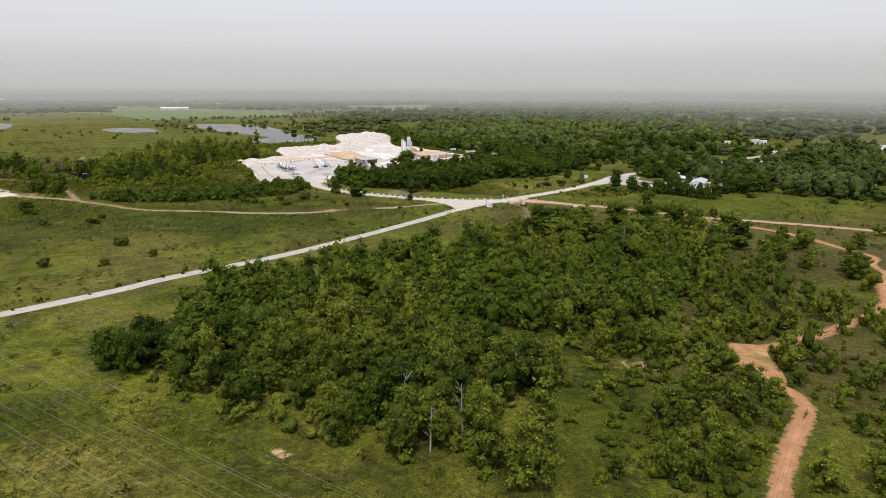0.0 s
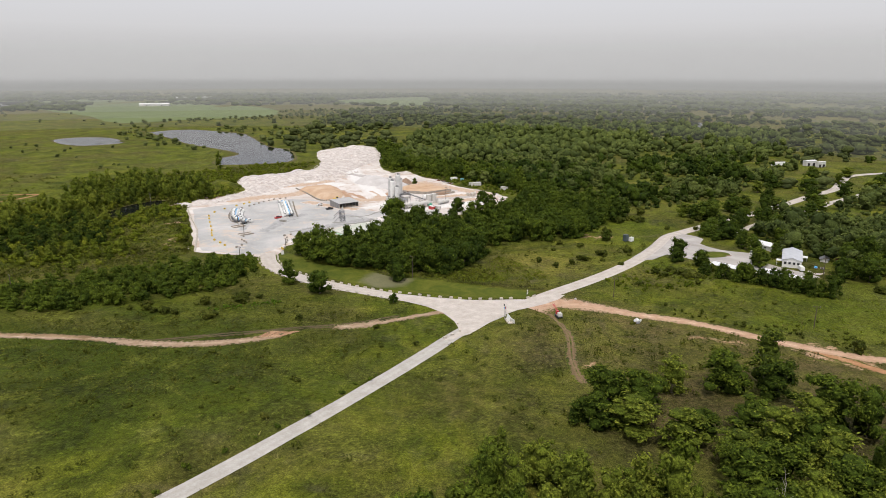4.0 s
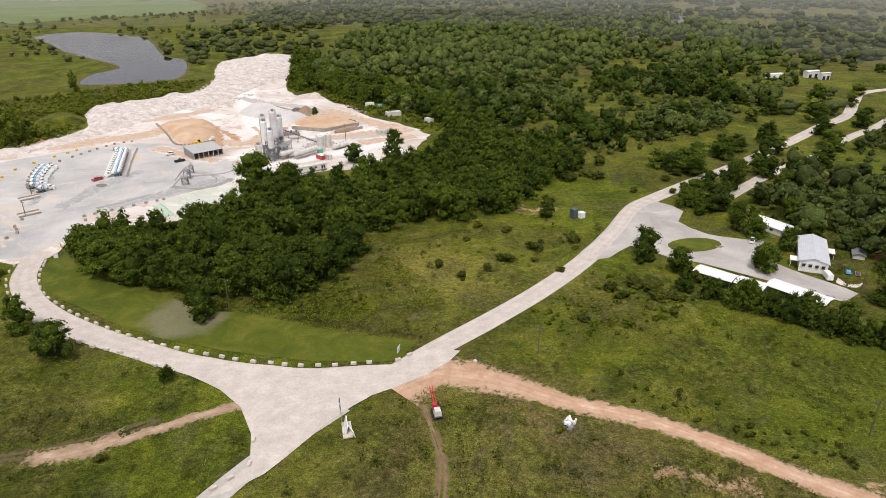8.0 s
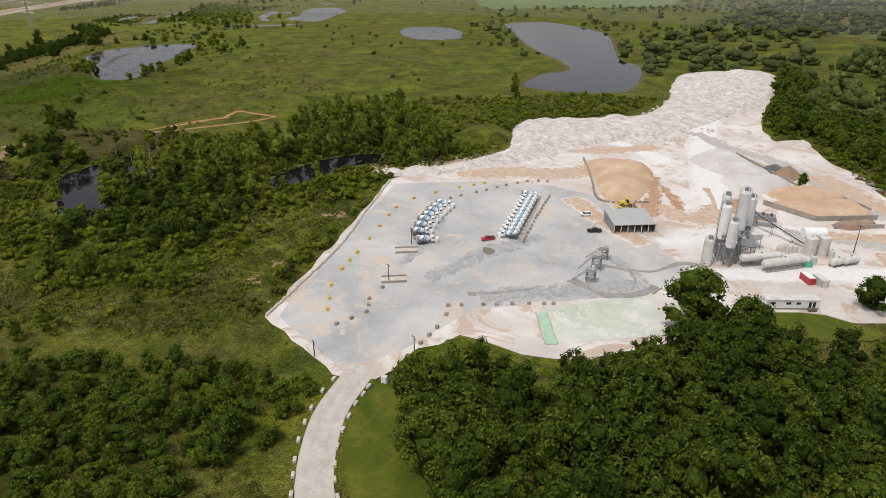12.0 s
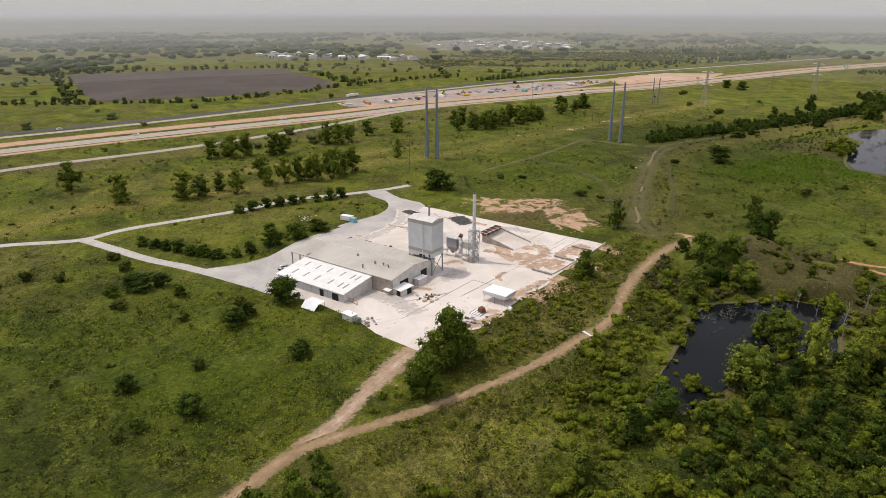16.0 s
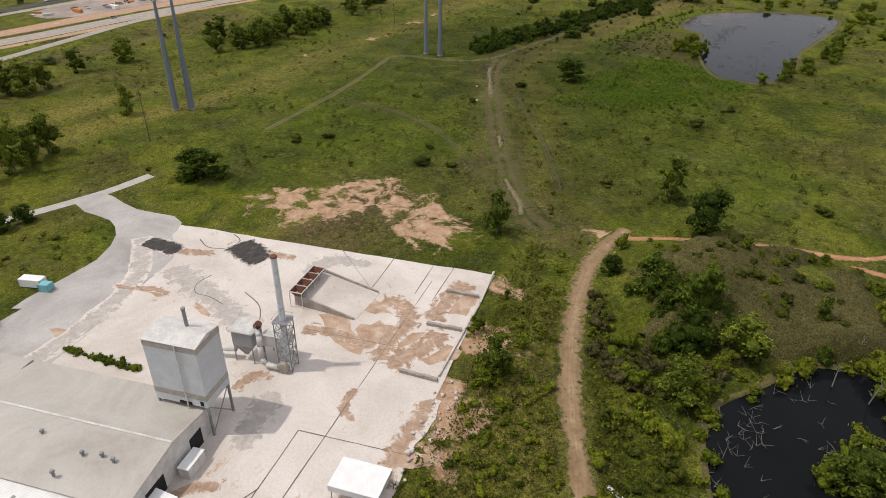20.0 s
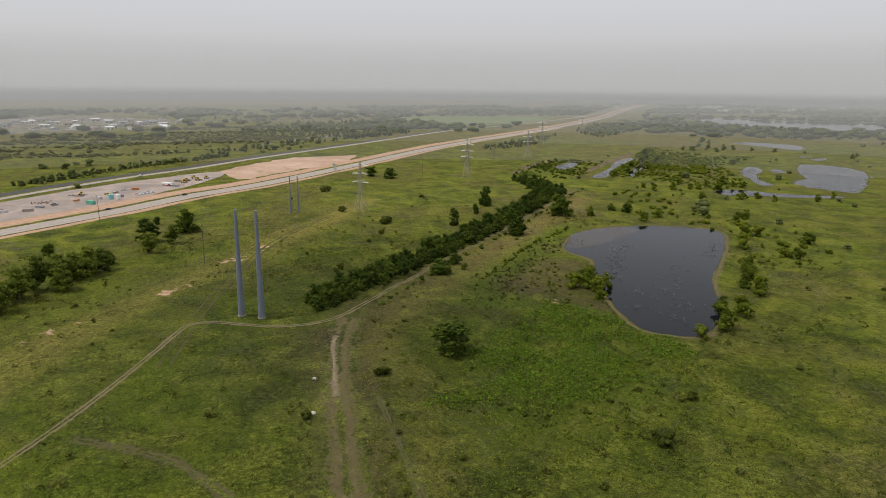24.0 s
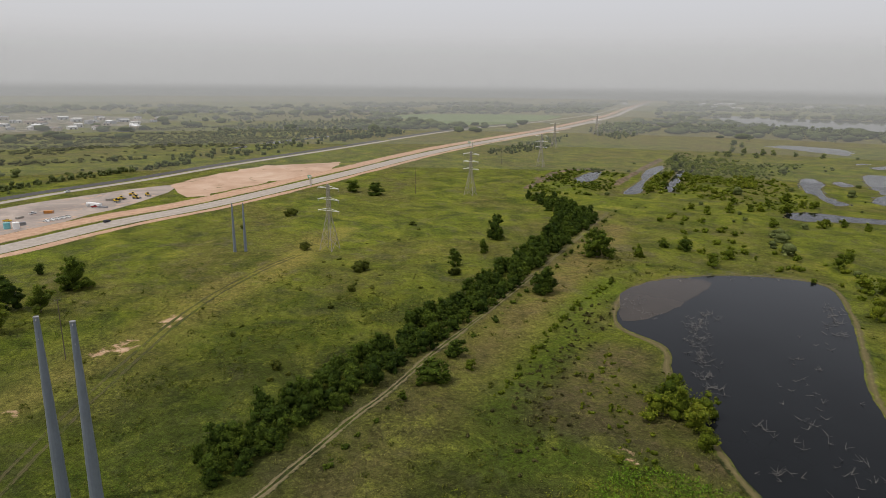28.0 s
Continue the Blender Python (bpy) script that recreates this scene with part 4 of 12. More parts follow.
BARE.append(("area", np.array([(-462, 460), (-485, 470), (-493, 501), (-481, 522), (-459, 535), (-437, 539), (-426, 531), (-435, 509), (-446, 508), (-455, 495), (-450, 480)], float), -3.0))  # bare clay scrape
strip("highway_near", [(-501.8, -9.7), (-569.4, 57.9), (-675.5, 166), (-791.3, 297.2), (-892.6, 397.6), (-989.1, 525.9), (-1047, 593.5), (-1100.1, 675.5), (-1220.7, 820.2), (-1442.7, 1080.8), (-1756.3, 1529.5), (-2140, 2015), (-2545, 2450), (-3275, 3262), (-3900, 4020)], 20.0, HIGHWAY, 0.14, 0.2, 3, 10, "pale concrete highway carriageway")
strip("highway_shoulder", [(-525.9, -33.8), (-590.6, 34.7), (-696.7, 144.8), (-812.5, 276), (-911.9, 378.3), (-1008.4, 506.6), (-1067.3, 576.1), (-1119.4, 660.1), (-1240, 804.8), (-1462, 1063.4), (-1775.6, 1512.2), (-2162, 2000), (-2570, 2440), (-3290, 3250)], 22.0, WORKS_EARTH, 0.10, 3.0, 2, 10, "bare orange earth beside the highway works")
strip("highway_verge", [(x + 12, y + 11) for x, y in [(-501.8, -9.7), (-569.4, 57.9), (-675.5, 166), (-791.3, 297.2), (-892.6, 397.6), (-989.1, 525.9), (-1047, 593.5), (-1100.1, 675.5), (-1220.7, 820.2), (-1442.7, 1080.8), (-1756.3, 1529.5)]], 9.0, WORKS_EARTH, 0.09, 3.0, 1, 10, "bare orange verge of the highway")
strip("highway_far", [(-579, -57.9), (-641.7, 28.9), (-748.8, 135.1), (-863.7, 231.6), (-1061.5, 400.5), (-1153.2, 487.3), (-1211.1, 552), (-1264.1, 622.4), (-1355.8, 725.7), (-1500.6, 911.9), (-1766, 1249.7), (-1949.3, 1582.6), (-2275, 2055), (-2610, 2430), (-3320, 3240), (-3940, 4000)], 10.0, HIGHWAY, 0.14, 0.2, 3, 10, "far pale concrete highway carriageway")
strip("highway_asphalt", [(-596.4, -69.5), (-656.2, 13.5), (-762.4, 121.6), (-876.2, 218.1), (-1073.1, 386), (-1165.7, 474.8), (-1225.5, 542.3), (-1278.6, 613.7), (-1370.3, 718), (-1515, 905.2), (-1780.4, 1242.9), (-1963.8, 1576.8)], 15.0, ASPHALT, 0.12, 0.2, 3, 10, "dark asphalt highway lanes")
strip("frontage_road", [(-280, -80), (-350, -10), (-424.6, 57.9), (-482.5, 101.3), (-536.5, 135.1), (-617.6, 218.1), (-704.4, 286.6), (-772, 328.1), (-849.2, 374.4), (-907.1, 424.6)], 9.0, HIGHWAY, 0.12, 0.3, 2, 8, "pale concrete frontage road")
sheet("works_yard", [(-873.3, 323.3), (-926.4, 289.5), (-1051.8, 414.9), (-1138.7, 501.8), (-1201.4, 598.3), (-1217.8, 648.5), (-1158, 632.1), (-1090.5, 579), (-1024.8, 516.3)], 0.05, WORKS, "grey gravel yard of the highway works", "yard", fray=4, step=15)
sheet("works_sand", [(-1211.1, 641.7), (-1283.5, 690), (-1336.5, 762.4), (-1336.5, 858.9), (-1254.5, 820.2), (-1187, 718.9), (-1138.7, 656.2)], 0.08, WORKS_SAND, "bare orange earth between carriageways", "dirt", fray=14, smooth=False, step=15)
sheet("east_yard", [(525.9, 858.9), (579, 892.6), (675.5, 902.3), (636.9, 820.2), (555.8, 805.8)], 0.06, CHALK, "pale gravel yard with parked vehicles", "yard", fray=3)
for outline in ([(640, 905), (712, 915), (870, 838), (1007, 708), (930, 640), (800, 700), (700, 800), (625, 826)], [(636.9, 714.1), (657.2, 690.9), (682.3, 640.8), (640, 527), (733.4, 540.4), (822.2, 617.6), (816.4, 694.8), (714.1, 752.7), (640, 790)]):
    sheet("east_sand", outline, 0.05, DIGGINGS, "bare tan earth of far diggings", "dirt", fray=6, step=14, clear=False)
strip("track_diggings", [(560, 760), (640, 745), (720, 700), (800, 690), (900, 640)], 8.0, EAST_TRACK, 0.12, 2.0, 0.5, 10, "tan track through far diggings")
strip("track_diggings", [(600, 700), (650, 640), (690, 600), (760, 590)], 6.0, EAST_TRACK, 0.12, 2.0, 0.5, 10, "tan track through far diggings")

CHALK_TONES = ((0.46, 0.40, 0.36), (0.58, 0.525, 0.485), (0.68, 0.64, 0.61))
TAN_WASH = mat_stain("tan_dust_wash", ((0.40, 0.27, 0.18), (0.50, 0.375, 0.28), (0.58, 0.47, 0.38)), CHALK_TONES, 0.03, 0.55, 1.0)
ORANGE_WASH = mat_stain("orange_sand_wash", ((0.30, 0.165, 0.09), (0.42, 0.265, 0.165), (0.54, 0.40, 0.29)), CHALK_TONES, 0.03, 0.55, 1.1)
GREY_DUST = mat_stain("grey_stone_dust", ((0.34, 0.31, 0.285), (0.43, 0.395, 0.37), (0.52, 0.48, 0.455)), CHALK_TONES, 0.03, 0.6, 1.0)
WHITE_WASH = mat_stain("white_lime_wash", ((0.60, 0.575, 0.55), (0.68, 0.655, 0.63), (0.75, 0.73, 0.71)), CHALK_TONES, 0.03, 0.6, 0.9)
GREY_WASH = mat_stain("grey_slurry_wash", ((0.25, 0.245, 0.24), (0.36, 0.355, 0.345), (0.48, 0.47, 0.46)), ((0.315, 0.31, 0.30), (0.415, 0.405, 0.395), (0.52, 0.495, 0.47)), 0.03, 0.55, 1.1)
for k, (line, w, mat) in enumerate((
    ([(-178, 690), (-155, 705), (-128, 722), (-110, 748)], 26, TAN_WASH), ([(-92, 690), (-74, 700), (-56, 694), (-40, 700)], 18, TAN_WASH), ([(-110, 690), (-85, 668), (-62, 655)], 12, TAN_WASH), ([(-20, 790), (0, 770), (30, 735), (46, 715)], 22, TAN_WASH), ([(-12, 700), (10, 712), (34, 720)], 14, TAN_WASH),
    ([(-48, 712), (-66, 760), (-84, 822), (-96, 880), (-105, 960)], 20, WHITE_WASH), ([(-90, 770), (-120, 790), (-150, 800)], 16, WHITE_WASH), ([(-40, 640), (-15, 655), (15, 676), (38, 690)], 14, WHITE_WASH), ([(-60, 660), (-40, 680), (-25, 705)], 10, WHITE_WASH),
    ([(-88, 742), (-80, 720), (-76, 700), (-70, 684)], 11, ORANGE_WASH), ([(-84, 730), (-70, 715), (-62, 700)], 7, ORANGE_WASH), ([(-36, 736), (-44, 726), (-40, 712), (-30, 706)], 8, ORANGE_WASH), ([(-95, 845), (-70, 820), (-40, 805), (-10, 770), (20, 742)], 16, GREY_DUST), ([(-20, 700), (10, 706), (40, 712)], 12, GREY_DUST), ([(-150, 760), (-120, 780), (-105, 800)], 18, TAN_WASH), ([(-60, 740), (-50, 712), (-58, 690)], 16, TAN_WASH), ([(15, 690), (35, 700), (52, 705)], 16, TAN_WASH),
    ([(-100, 640), (-112, 612), (-118, 580)], 10, GREY_WASH), ([(-96, 580), (-84, 592), (-66, 606), (-52, 622)], 12, GREY_WASH), ([(-150, 640), (-140, 615), (-132, 585)], 7, GREY_WASH), ([(-70, 636), (-58, 628), (-50, 618)], 6, GREY_WASH),
)):
    strip("dust_wash", line, w, mat, 0.13 + 0.004 * (k % 5), 3.0, 0, 3.0, "dusty wash over the quarry floor", clear=False, tips=True)

PONDS = []


def pond(outline, label, bank=3.0, z=0.08, fray=1.2):
    line = spline(outline, 5.0, True)
    ob = sheet("pond", outline, z, WATER, label, "pond", fray=fray, margin=1.0)
    b = strip("pond_bank", outline, bank, BANK, z + 0.03, 2.0, 0.0, closed=True, label="narrow muddy tan bank of a pond", clear=False)
    PONDS.append(line)
    return ob


pond([(-726.6, 791.3), (-760.4, 827), (-769.1, 868.5), (-753.7, 911.9), (-723.8, 934.1), (-689, 902.3), (-652.3, 853.1), (-627.2, 820.2), (-594.4, 788.4), (-573.2, 755.6), (-583.8, 737.3), (-598.3, 733.4), (-632.1, 747.9), (-675.5, 772), (-696.7, 789.4)], "dark still pond with drowned dead trees", 4.0)
pond([(-332, 556.8), (-345.5, 567.4), (-349.3, 582.9), (-353.2, 602.2), (-337.8, 617.6), (-322.3, 606), (-306.9, 597.3), (-301.1, 579), (-279.8, 553.9), (-269.2, 541.4), (-269.2, 529.8), (-288.5, 536.5), (-308.8, 546.2)], "black swampy pond with fallen branches", 2.5)
pond([(-241.2, 617.6), (-252.8, 632.1), (-252.8, 665.9), (-236.4, 692.9), (-220, 687.1), (-229.7, 665.9), (-229.7, 632.1)], "narrow dark swamp water among scrub", 2.0)
pond([(-520.1, 1350), (-472.8, 1408.9), (-354.2, 1333.6), (-318.4, 1273.8), (-243.2, 1109.8), (-207.5, 1071.1), (-178.5, 945.7), (-254.8, 916.8), (-275, 974.6), (-271.2, 1032.5), (-375.4, 1145.5), (-453.6, 1254.5)], "large grey pond behind the quarry", 5.0)
pond([(-577.1, 1156.1), (-617.6, 1215.9), (-598.3, 1254.5), (-540.4, 1244.8), (-483.5, 1167.6), (-521.1, 1124.2)], "shallow grey pond with dead trees", 4.0)
pond([(497.9, 1505.4), (540.4, 1621.2), (569.4, 1582.6), (521.1, 1418.5), (482.5, 1413.7)], "small far pond among woods", 4.0)
pond([(1509.3, 1325.9), (1466.8, 1109.8), (1490, 951.5), (1640.5, 868.5), (1833.5, 858.9), (2026.5, 945.7), (1833.5, 1254.5)], "broad far lake beyond woods", 5.0)

pond([(-1001, 1037), (-1060, 1114), (-1119, 1178), (-1148, 1234), (-1116, 1207), (-1079, 1153), (-1034, 1099), (-993, 1056)], "narrow grey borrow pond", 3.0, fray=3)
pond([(-995, 1087), (-1051, 1151), (-1111, 1232), (-1096, 1236), (-1040, 1158), (-988, 1098)], "narrow dark borrow pond between scrub", 2.0, fray=3)
pond([(-1093, 1050), (-1131, 1100), (-1133, 1123), (-1084, 1074), (-1070, 1043)], "small grey pond below an eroded bank", 2.0, fray=3)
pond([(-1568, 763), (-1600, 800), (-1664, 862), (-1740, 980), (-1757, 996), (-1740, 1000), (-1652, 885), (-1592, 815), (-1556, 772)], "narrow grey creek beyond the highway", 2.0, fray=4)
pond([(-990, 1286), (-991, 1310), (-958, 1284), (-940, 1253), (-903, 1207), (-869, 1187), (-870, 1168), (-894, 1185), (-917, 1206), (-935, 1216)], "shallow grey marsh pond", 1.5, fray=6)
pond([(-961, 1300), (-961, 1317), (-935, 1300), (-937, 1281)], "small shallow marsh puddle", 1.5, fray=4)
pond([(-984, 1392), (-973, 1417), (-944, 1427), (-885, 1385), (-798, 1234), (-809, 1208), (-831, 1206), (-871, 1222), (-894, 1273), (-930, 1314)], "shallow grey marsh pool", 1.5, fray=9)
pond([(-1365, 1659), (-1281, 1596), (-1273, 1658), (-1184, 1674), (-1123, 1582), (-1116, 1503), (-1150, 1455), (-1202, 1494)], "grey marsh pond with reeds", 2.0, fray=12)
pond([(-861, 1085), (-863, 1116), (-830, 1135), (-804, 1159), (-781, 1182), (-792, 1142), (-817, 1111), (-841, 1079)], "narrow water in a marsh ditch", 1.5, fray=4)
pond([(-1062, 1501), (-1046, 1517), (-1019, 1506), (-1009, 1465)], "small shallow marsh puddle", 1.5, fray=5)
pond([(-1982, 2255), (-1762, 2106), (-1605, 2058), (-1488, 2075), (-1395, 2184), (-1382, 2363), (-1555, 2684), (-1714, 2545), (-1869, 2450), (-2026, 2394)], "broad far lake in haze", 4.0, fray=20)
sheet("shallow_arm", [(-729, 797), (-762, 828), (-768, 868), (-752, 880), (-735, 842), (-727, 818)], 0.115, SHALLOW, "shallow brown arm of the pond", "pond", clear=False, fray=2.0)

# far fields
sheet("field_crop", [(-1134.8, 2370), (-617.6, 2316), (-419.8, 1862.5), (-588.6, 1669.5), (-733.4, 1621.2)], 0.10, CROP, "pale green level crop field", "field", step=40, fray=8)
sheet("field_crop", [(-1833.5, 2895), (-1640.5, 3474), (-868.5, 2605.5), (-598.3, 1640.5), (-656.2, 1601.9)], 0.08, CROP, "pale green level crop field", "field", step=40, fray=8, clear=False)
sheet("field_crop", [(-2330, 1350), (-2391, 1553), (-2215, 1850), (-1985, 1600), (-1930, 1345)], 0.10, CROP, "pale green level crop field", "field", step=40, fray=8)
sheet("town_lots", [(-2010, 300), (-2020, 470), (-2230, 690), (-2480, 640), (-2700, 400), (-2350, 180)], 0.10, LOT_EARTH, "bare brown building lots at a far town's edge", "lots", step=40, fray=30)
sheet("field_ploughed", [(-1205, -280), (-885, -28), (-905, 35), (-978, 152), (-1082, 245), (-1200, 172), (-1362, 50), (-1305, -130)], 0.10, PLOUGHED, "dark brown ploughed field", "field", smooth=False, step=30, fray=6)
sheet("field_crop", [(-404.3, 2685.6), (-241.2, 2991.5), (-51.1, 3088), (-77.2, 2349.8)], 0.10, CROP, "pale green far field", "field", step=50, fray=8)

# ---- the ground: one sheet to the horizon ----
def ground_lines(lo, hi, step, reach):
    mid = np.arange(lo, hi + 1, step)
    out, s, a, b = [], step, lo, hi
    left, right = [], []
    while a > -reach or b < reach:
        s *= 1.25
        a, b = a - s, b + s
        left.append(a), right.append(b)
    return np.concatenate([left[::-1], mid, right])


gx, gy = np.meshgrid(ground_lines(-1120, 420, 6.5, 4700), ground_lines(20, 1000, 6.5, 4700), indexing="ij")
bare = is_bare(gx.ravel(), gy.ravel(), 7.0).reshape(gx.shape)
gz = ((value(gx, gy, 30, 2) - 0.5) * 1.6 + (value(gx, gy, 90, 5) - 0.5) * 1.2 - 0.1) * ~bare
gz = np.where(bare, -0.05, gz) * np.where((gx > -1150) & (gx < 450) & (gy > 0) & (gy < 1020), 1, 0.3)
cover = np.zeros((*gx.shape, 4))
cover[..., 3] = grass_tone(gx, gy)
PATCHES = [  # x, y, half width, half length, turn, kind (0 brown, 1 lush, 2 straw), strength
    (-72.4, 115.8, 25, 12, 20, 2, .8), (-38.6, 86.8, 30, 14, 0, 2, .6), (72.4, 279.8, 40, 60, -35, 0, .55), (125.5, 173.7, 50, 70, 0, 0, .55),
    (57.9, 501.8, 28, 22, 35, 2, .75), (106.1, 492.1, 25, 10, 45, 2, .5), (193, 424.6, 70, 35, -25, 1, .7), (-144.8, 318.4, 60, 20, 45, 2, .5),
    (-154.4, 414.9, 50, 12, 20, 2, .6), (-57.9, 424.6, 30, 14, 0, 0, .35), (-579, 337.8, 130, 14, 48, 2, .9), (-617.6, 386, 150, 10, 48, 2, .6),
]
PATCHES += [
    (-650, 470, 90, 60, 45, 1, .7), (-730, 520, 80, 40, 45, 1, .6), (-560, 500, 60, 40, 45, 1, .6), (-480, 640, 70, 50, 0, 1, .6),
    (110, 335, 75, 45, 0, 0, 1.0), (185, 290, 80, 50, 0, 0, 1.0), (60, 380, 50, 25, 30, 0, .6), (90, 190, 40, 60, 0, 0, .7), (-130, 400, 90, 50, 0, 1, .7), (-80, 350, 60, 40, 0, 1, .5), (-290, 370, 60, 50, 0, 1, .7),
    (80, 395, 60, 26, 20, 0, .55), (140, 345, 70, 45, 30, 0, .85), (230, 310, 80, 45, 30, 0, .85), (110, 470, 40, 14, 45, 0, .35), (260, 420, 60, 40, 0, 1, .5),
    (-540.4, 521.1, 60, 40, 40, 1, .5), (-579, 675.5, 60, 45, 0, 1, .8), (-540.4, 627.2, 30, 20, 0, 1, .5), (-675.5, 482.5, 60, 30, 40, 1, .4), (-620, 530, 70, 45, 40, 1, .6), (-690, 590, 50, 30, 40, 1, .6), (-560, 560, 50, 30, 40, 1, .5), (-520, 640, 60, 40, 0, 1, .5),
    (-665.9, 733.4, 18, 45, 42, 0, .9), (-617.6, 675.5, 60, 8, 40, 0, .5), (-752.7, 540.4, 50, 16, 45, 0, .5), (-386, 617.6, 40, 25, 30, 0, .8), (-458, 497, 22, 34, -20, 0, 1.0),
    (-260.6, 482.5, 20, 60, -50, 2, .45), (-347.4, 521.1, 14, 60, -60, 2, .55), (-434.2, 337.8, 40, 30, 40, 2, .25), (-318.4, 366.7, 60, 40, 0, 1, .35),
]
for px, py, a, b, turn, k, s in PATCHES:
    c, sn = math.cos(radians(turn)), math.sin(radians(turn))
    # turn leads from north towards east, along the longer side
    u, v = (gx - px) * c - (gy - py) * sn, (gx - px) * sn + (gy - py) * c
    cover[..., k] = np.maximum(cover[..., k], s * np.clip(1.6 - 1.3 * np.sqrt((u / a) ** 2 + (v / b) ** 2), 0, 1))
for line, half, k, s in (
    ([(-398, 229), (-445, 248), (-504, 324), (-576, 384), (-597, 412), (-627, 454), (-718, 523), (-841, 641), (-960, 740)], 9, 2, 0.9),
    ([(-667, 618), (-691, 648), (-745, 720), (-810, 804), (-933, 956)], 8, 0, 0.6), ([(-670, 640), (-730, 722), (-790, 810), (-880, 930)], 11, 2, 0.4),
    ([(-777, 831), (-744, 776), (-710, 732), (-684, 701)], 9, 1, 1.0), ([(-736, 577), (-791, 614), (-876, 667), (-960, 721)], 5, 2, 0.5), ([(-752, 588), (-841, 646), (-930, 700)], 4, 2, 0.35),
    ([(-700, 770), (-675, 730), (-650, 722), (-625, 735)], 11, 0, 1.0), ([(-660, 690), (-640, 712), (-615, 720)], 12, 1, 0.9),
    ([(-432, 565), (-478, 562), (-521, 572), (-577, 590), (-627, 605), (-650, 614)], 11, 0, 1.0), ([(-450, 560), (-520, 598), (-600, 622)], 5, 2, 0.6),
    ([(-530, 150), (-600, 225), (-690, 305), (-760, 365), (-850, 450)], 14, 0, 0.6), ([(77, 425), (140, 375), (200, 345)], 12, 0, 0.7), ([(-590, 600), (-640, 622), (-680, 662), (-730, 730), (-800, 822), (-880, 925)], 8, 0, 1.0), ([(-600, 612), (-650, 640), (-690, 690), (-745, 765)], 7, 2, 0.6), ([(-620, 470), (-700, 520), (-780, 575), (-870, 645)], 6, 2, 0.7),

):
    run = spline(line, 12)
    near_it = away(run, gx, gy)
    cover[..., k] = np.maximum(cover[..., k], s * np.clip(1.6 - near_it / half, 0, 1))
# brown cover grows with distance and paints haze into the far ground
far_haze_cover = np.clip((np.hypot(gx + 350, gy - 500) - 900) / 700, 0, 1)
cover[..., 0] = np.maximum(cover[..., 0], 0.55 * far_haze_cover * (0.4 + 0.8 * (value(gx, gy, 240, 44) > 0.45)))
clay = np.zeros(gx.shape)
for x, y, a, b, turn, s in (
    (-474, 494, 15, 25, -20, 0.78), (-446, 524, 16, 14, 0, 0.86), (-480, 474, 12, 14, 0, 0.78), (-468, 520, 14, 12, 0, 0.76), (-484, 508, 10, 14, 0, 0.8), (-354, 507, 9, 7, 0, 1.0), (-345, 503, 8, 5, 0, 0.9), (58, 370, 4.5, 4.5, 0, 0.85), (150, 380, 14, 8, 35, 0.9), (165, 362, 9, 6, 0, 0.7), (112, 392, 16, 7, 30, 0.6),
    (-33, 124, 6, 5, 0, 0.6), (-38, 181, 6, 6, 0, 0.7), (25, 131, 6, 5, 0, 0.55), (57, 168, 7, 6, 0, 0.62), (38, 150, 6, 6, 0, 0.55), 
    (-790, 590, 12, 7, 45, 0.75), (-815, 612, 10, 6, 45, 0.7), (-740, 552, 12, 7, 45, 0.7), (-700, 500, 20, 7, 45, 0.5), (-640, 723, 7, 7, 0, 0.6), (-383, 523, 16, 7, -55, 0.8), (-365, 510, 12, 6, -50, 0.8), (-405, 538, 9, 6, 0, 0.7), (-290, 462, 16, 7, 15, 0.75),
    (330, 590, 16, 9, 0, 0.8), (300, 600, 12, 8, 0, 0.7), (420, 640, 14, 9, 0, 0.8), (105, 566, 10, 7, 0, 0.85), (220, 590, 9, 6, 0, 0.6), (-150, 397, 10, 5, 0, 0.6), (-424, 578, 9, 8, 0, 0.8), (-220, 672, 10, 14, -50, 0.9), (-190, 705, 12, 12, 0, 0.9), (-165, 560, 8, 30, 25, 0.55), (-185, 620, 7, 30, 25, 0.6),
):
    c, sn = math.cos(radians(turn)), math.sin(radians(turn))
    u, v = (gx - x) * c - (gy - y) * sn, (gx - x) * sn + (gy - y) * c
    clay = np.maximum(clay, s * np.clip(1.7 - np.sqrt((u / a) ** 2 + (v / b) ** 2), 0, 1))
n, m = gx.shape
i, j = np.meshgrid(np.arange(n - 1), np.arange(m - 1), indexing="ij")
ground_mesh = big_mesh("ground", np.stack([gx, gy, gz], -1).reshape(-1, 3), np.stack([i * m + j, (i + 1) * m + j, (i + 1) * m + j + 1, i * m + j + 1], -1).reshape(-1, 4), GRASS, (("cover", cover.reshape(-1, 4)), ("clay", clay.ravel())), True)
tagged(new("ground", ground_mesh), "rough green and straw coloured pasture with scrub", "ground", kind="structure")

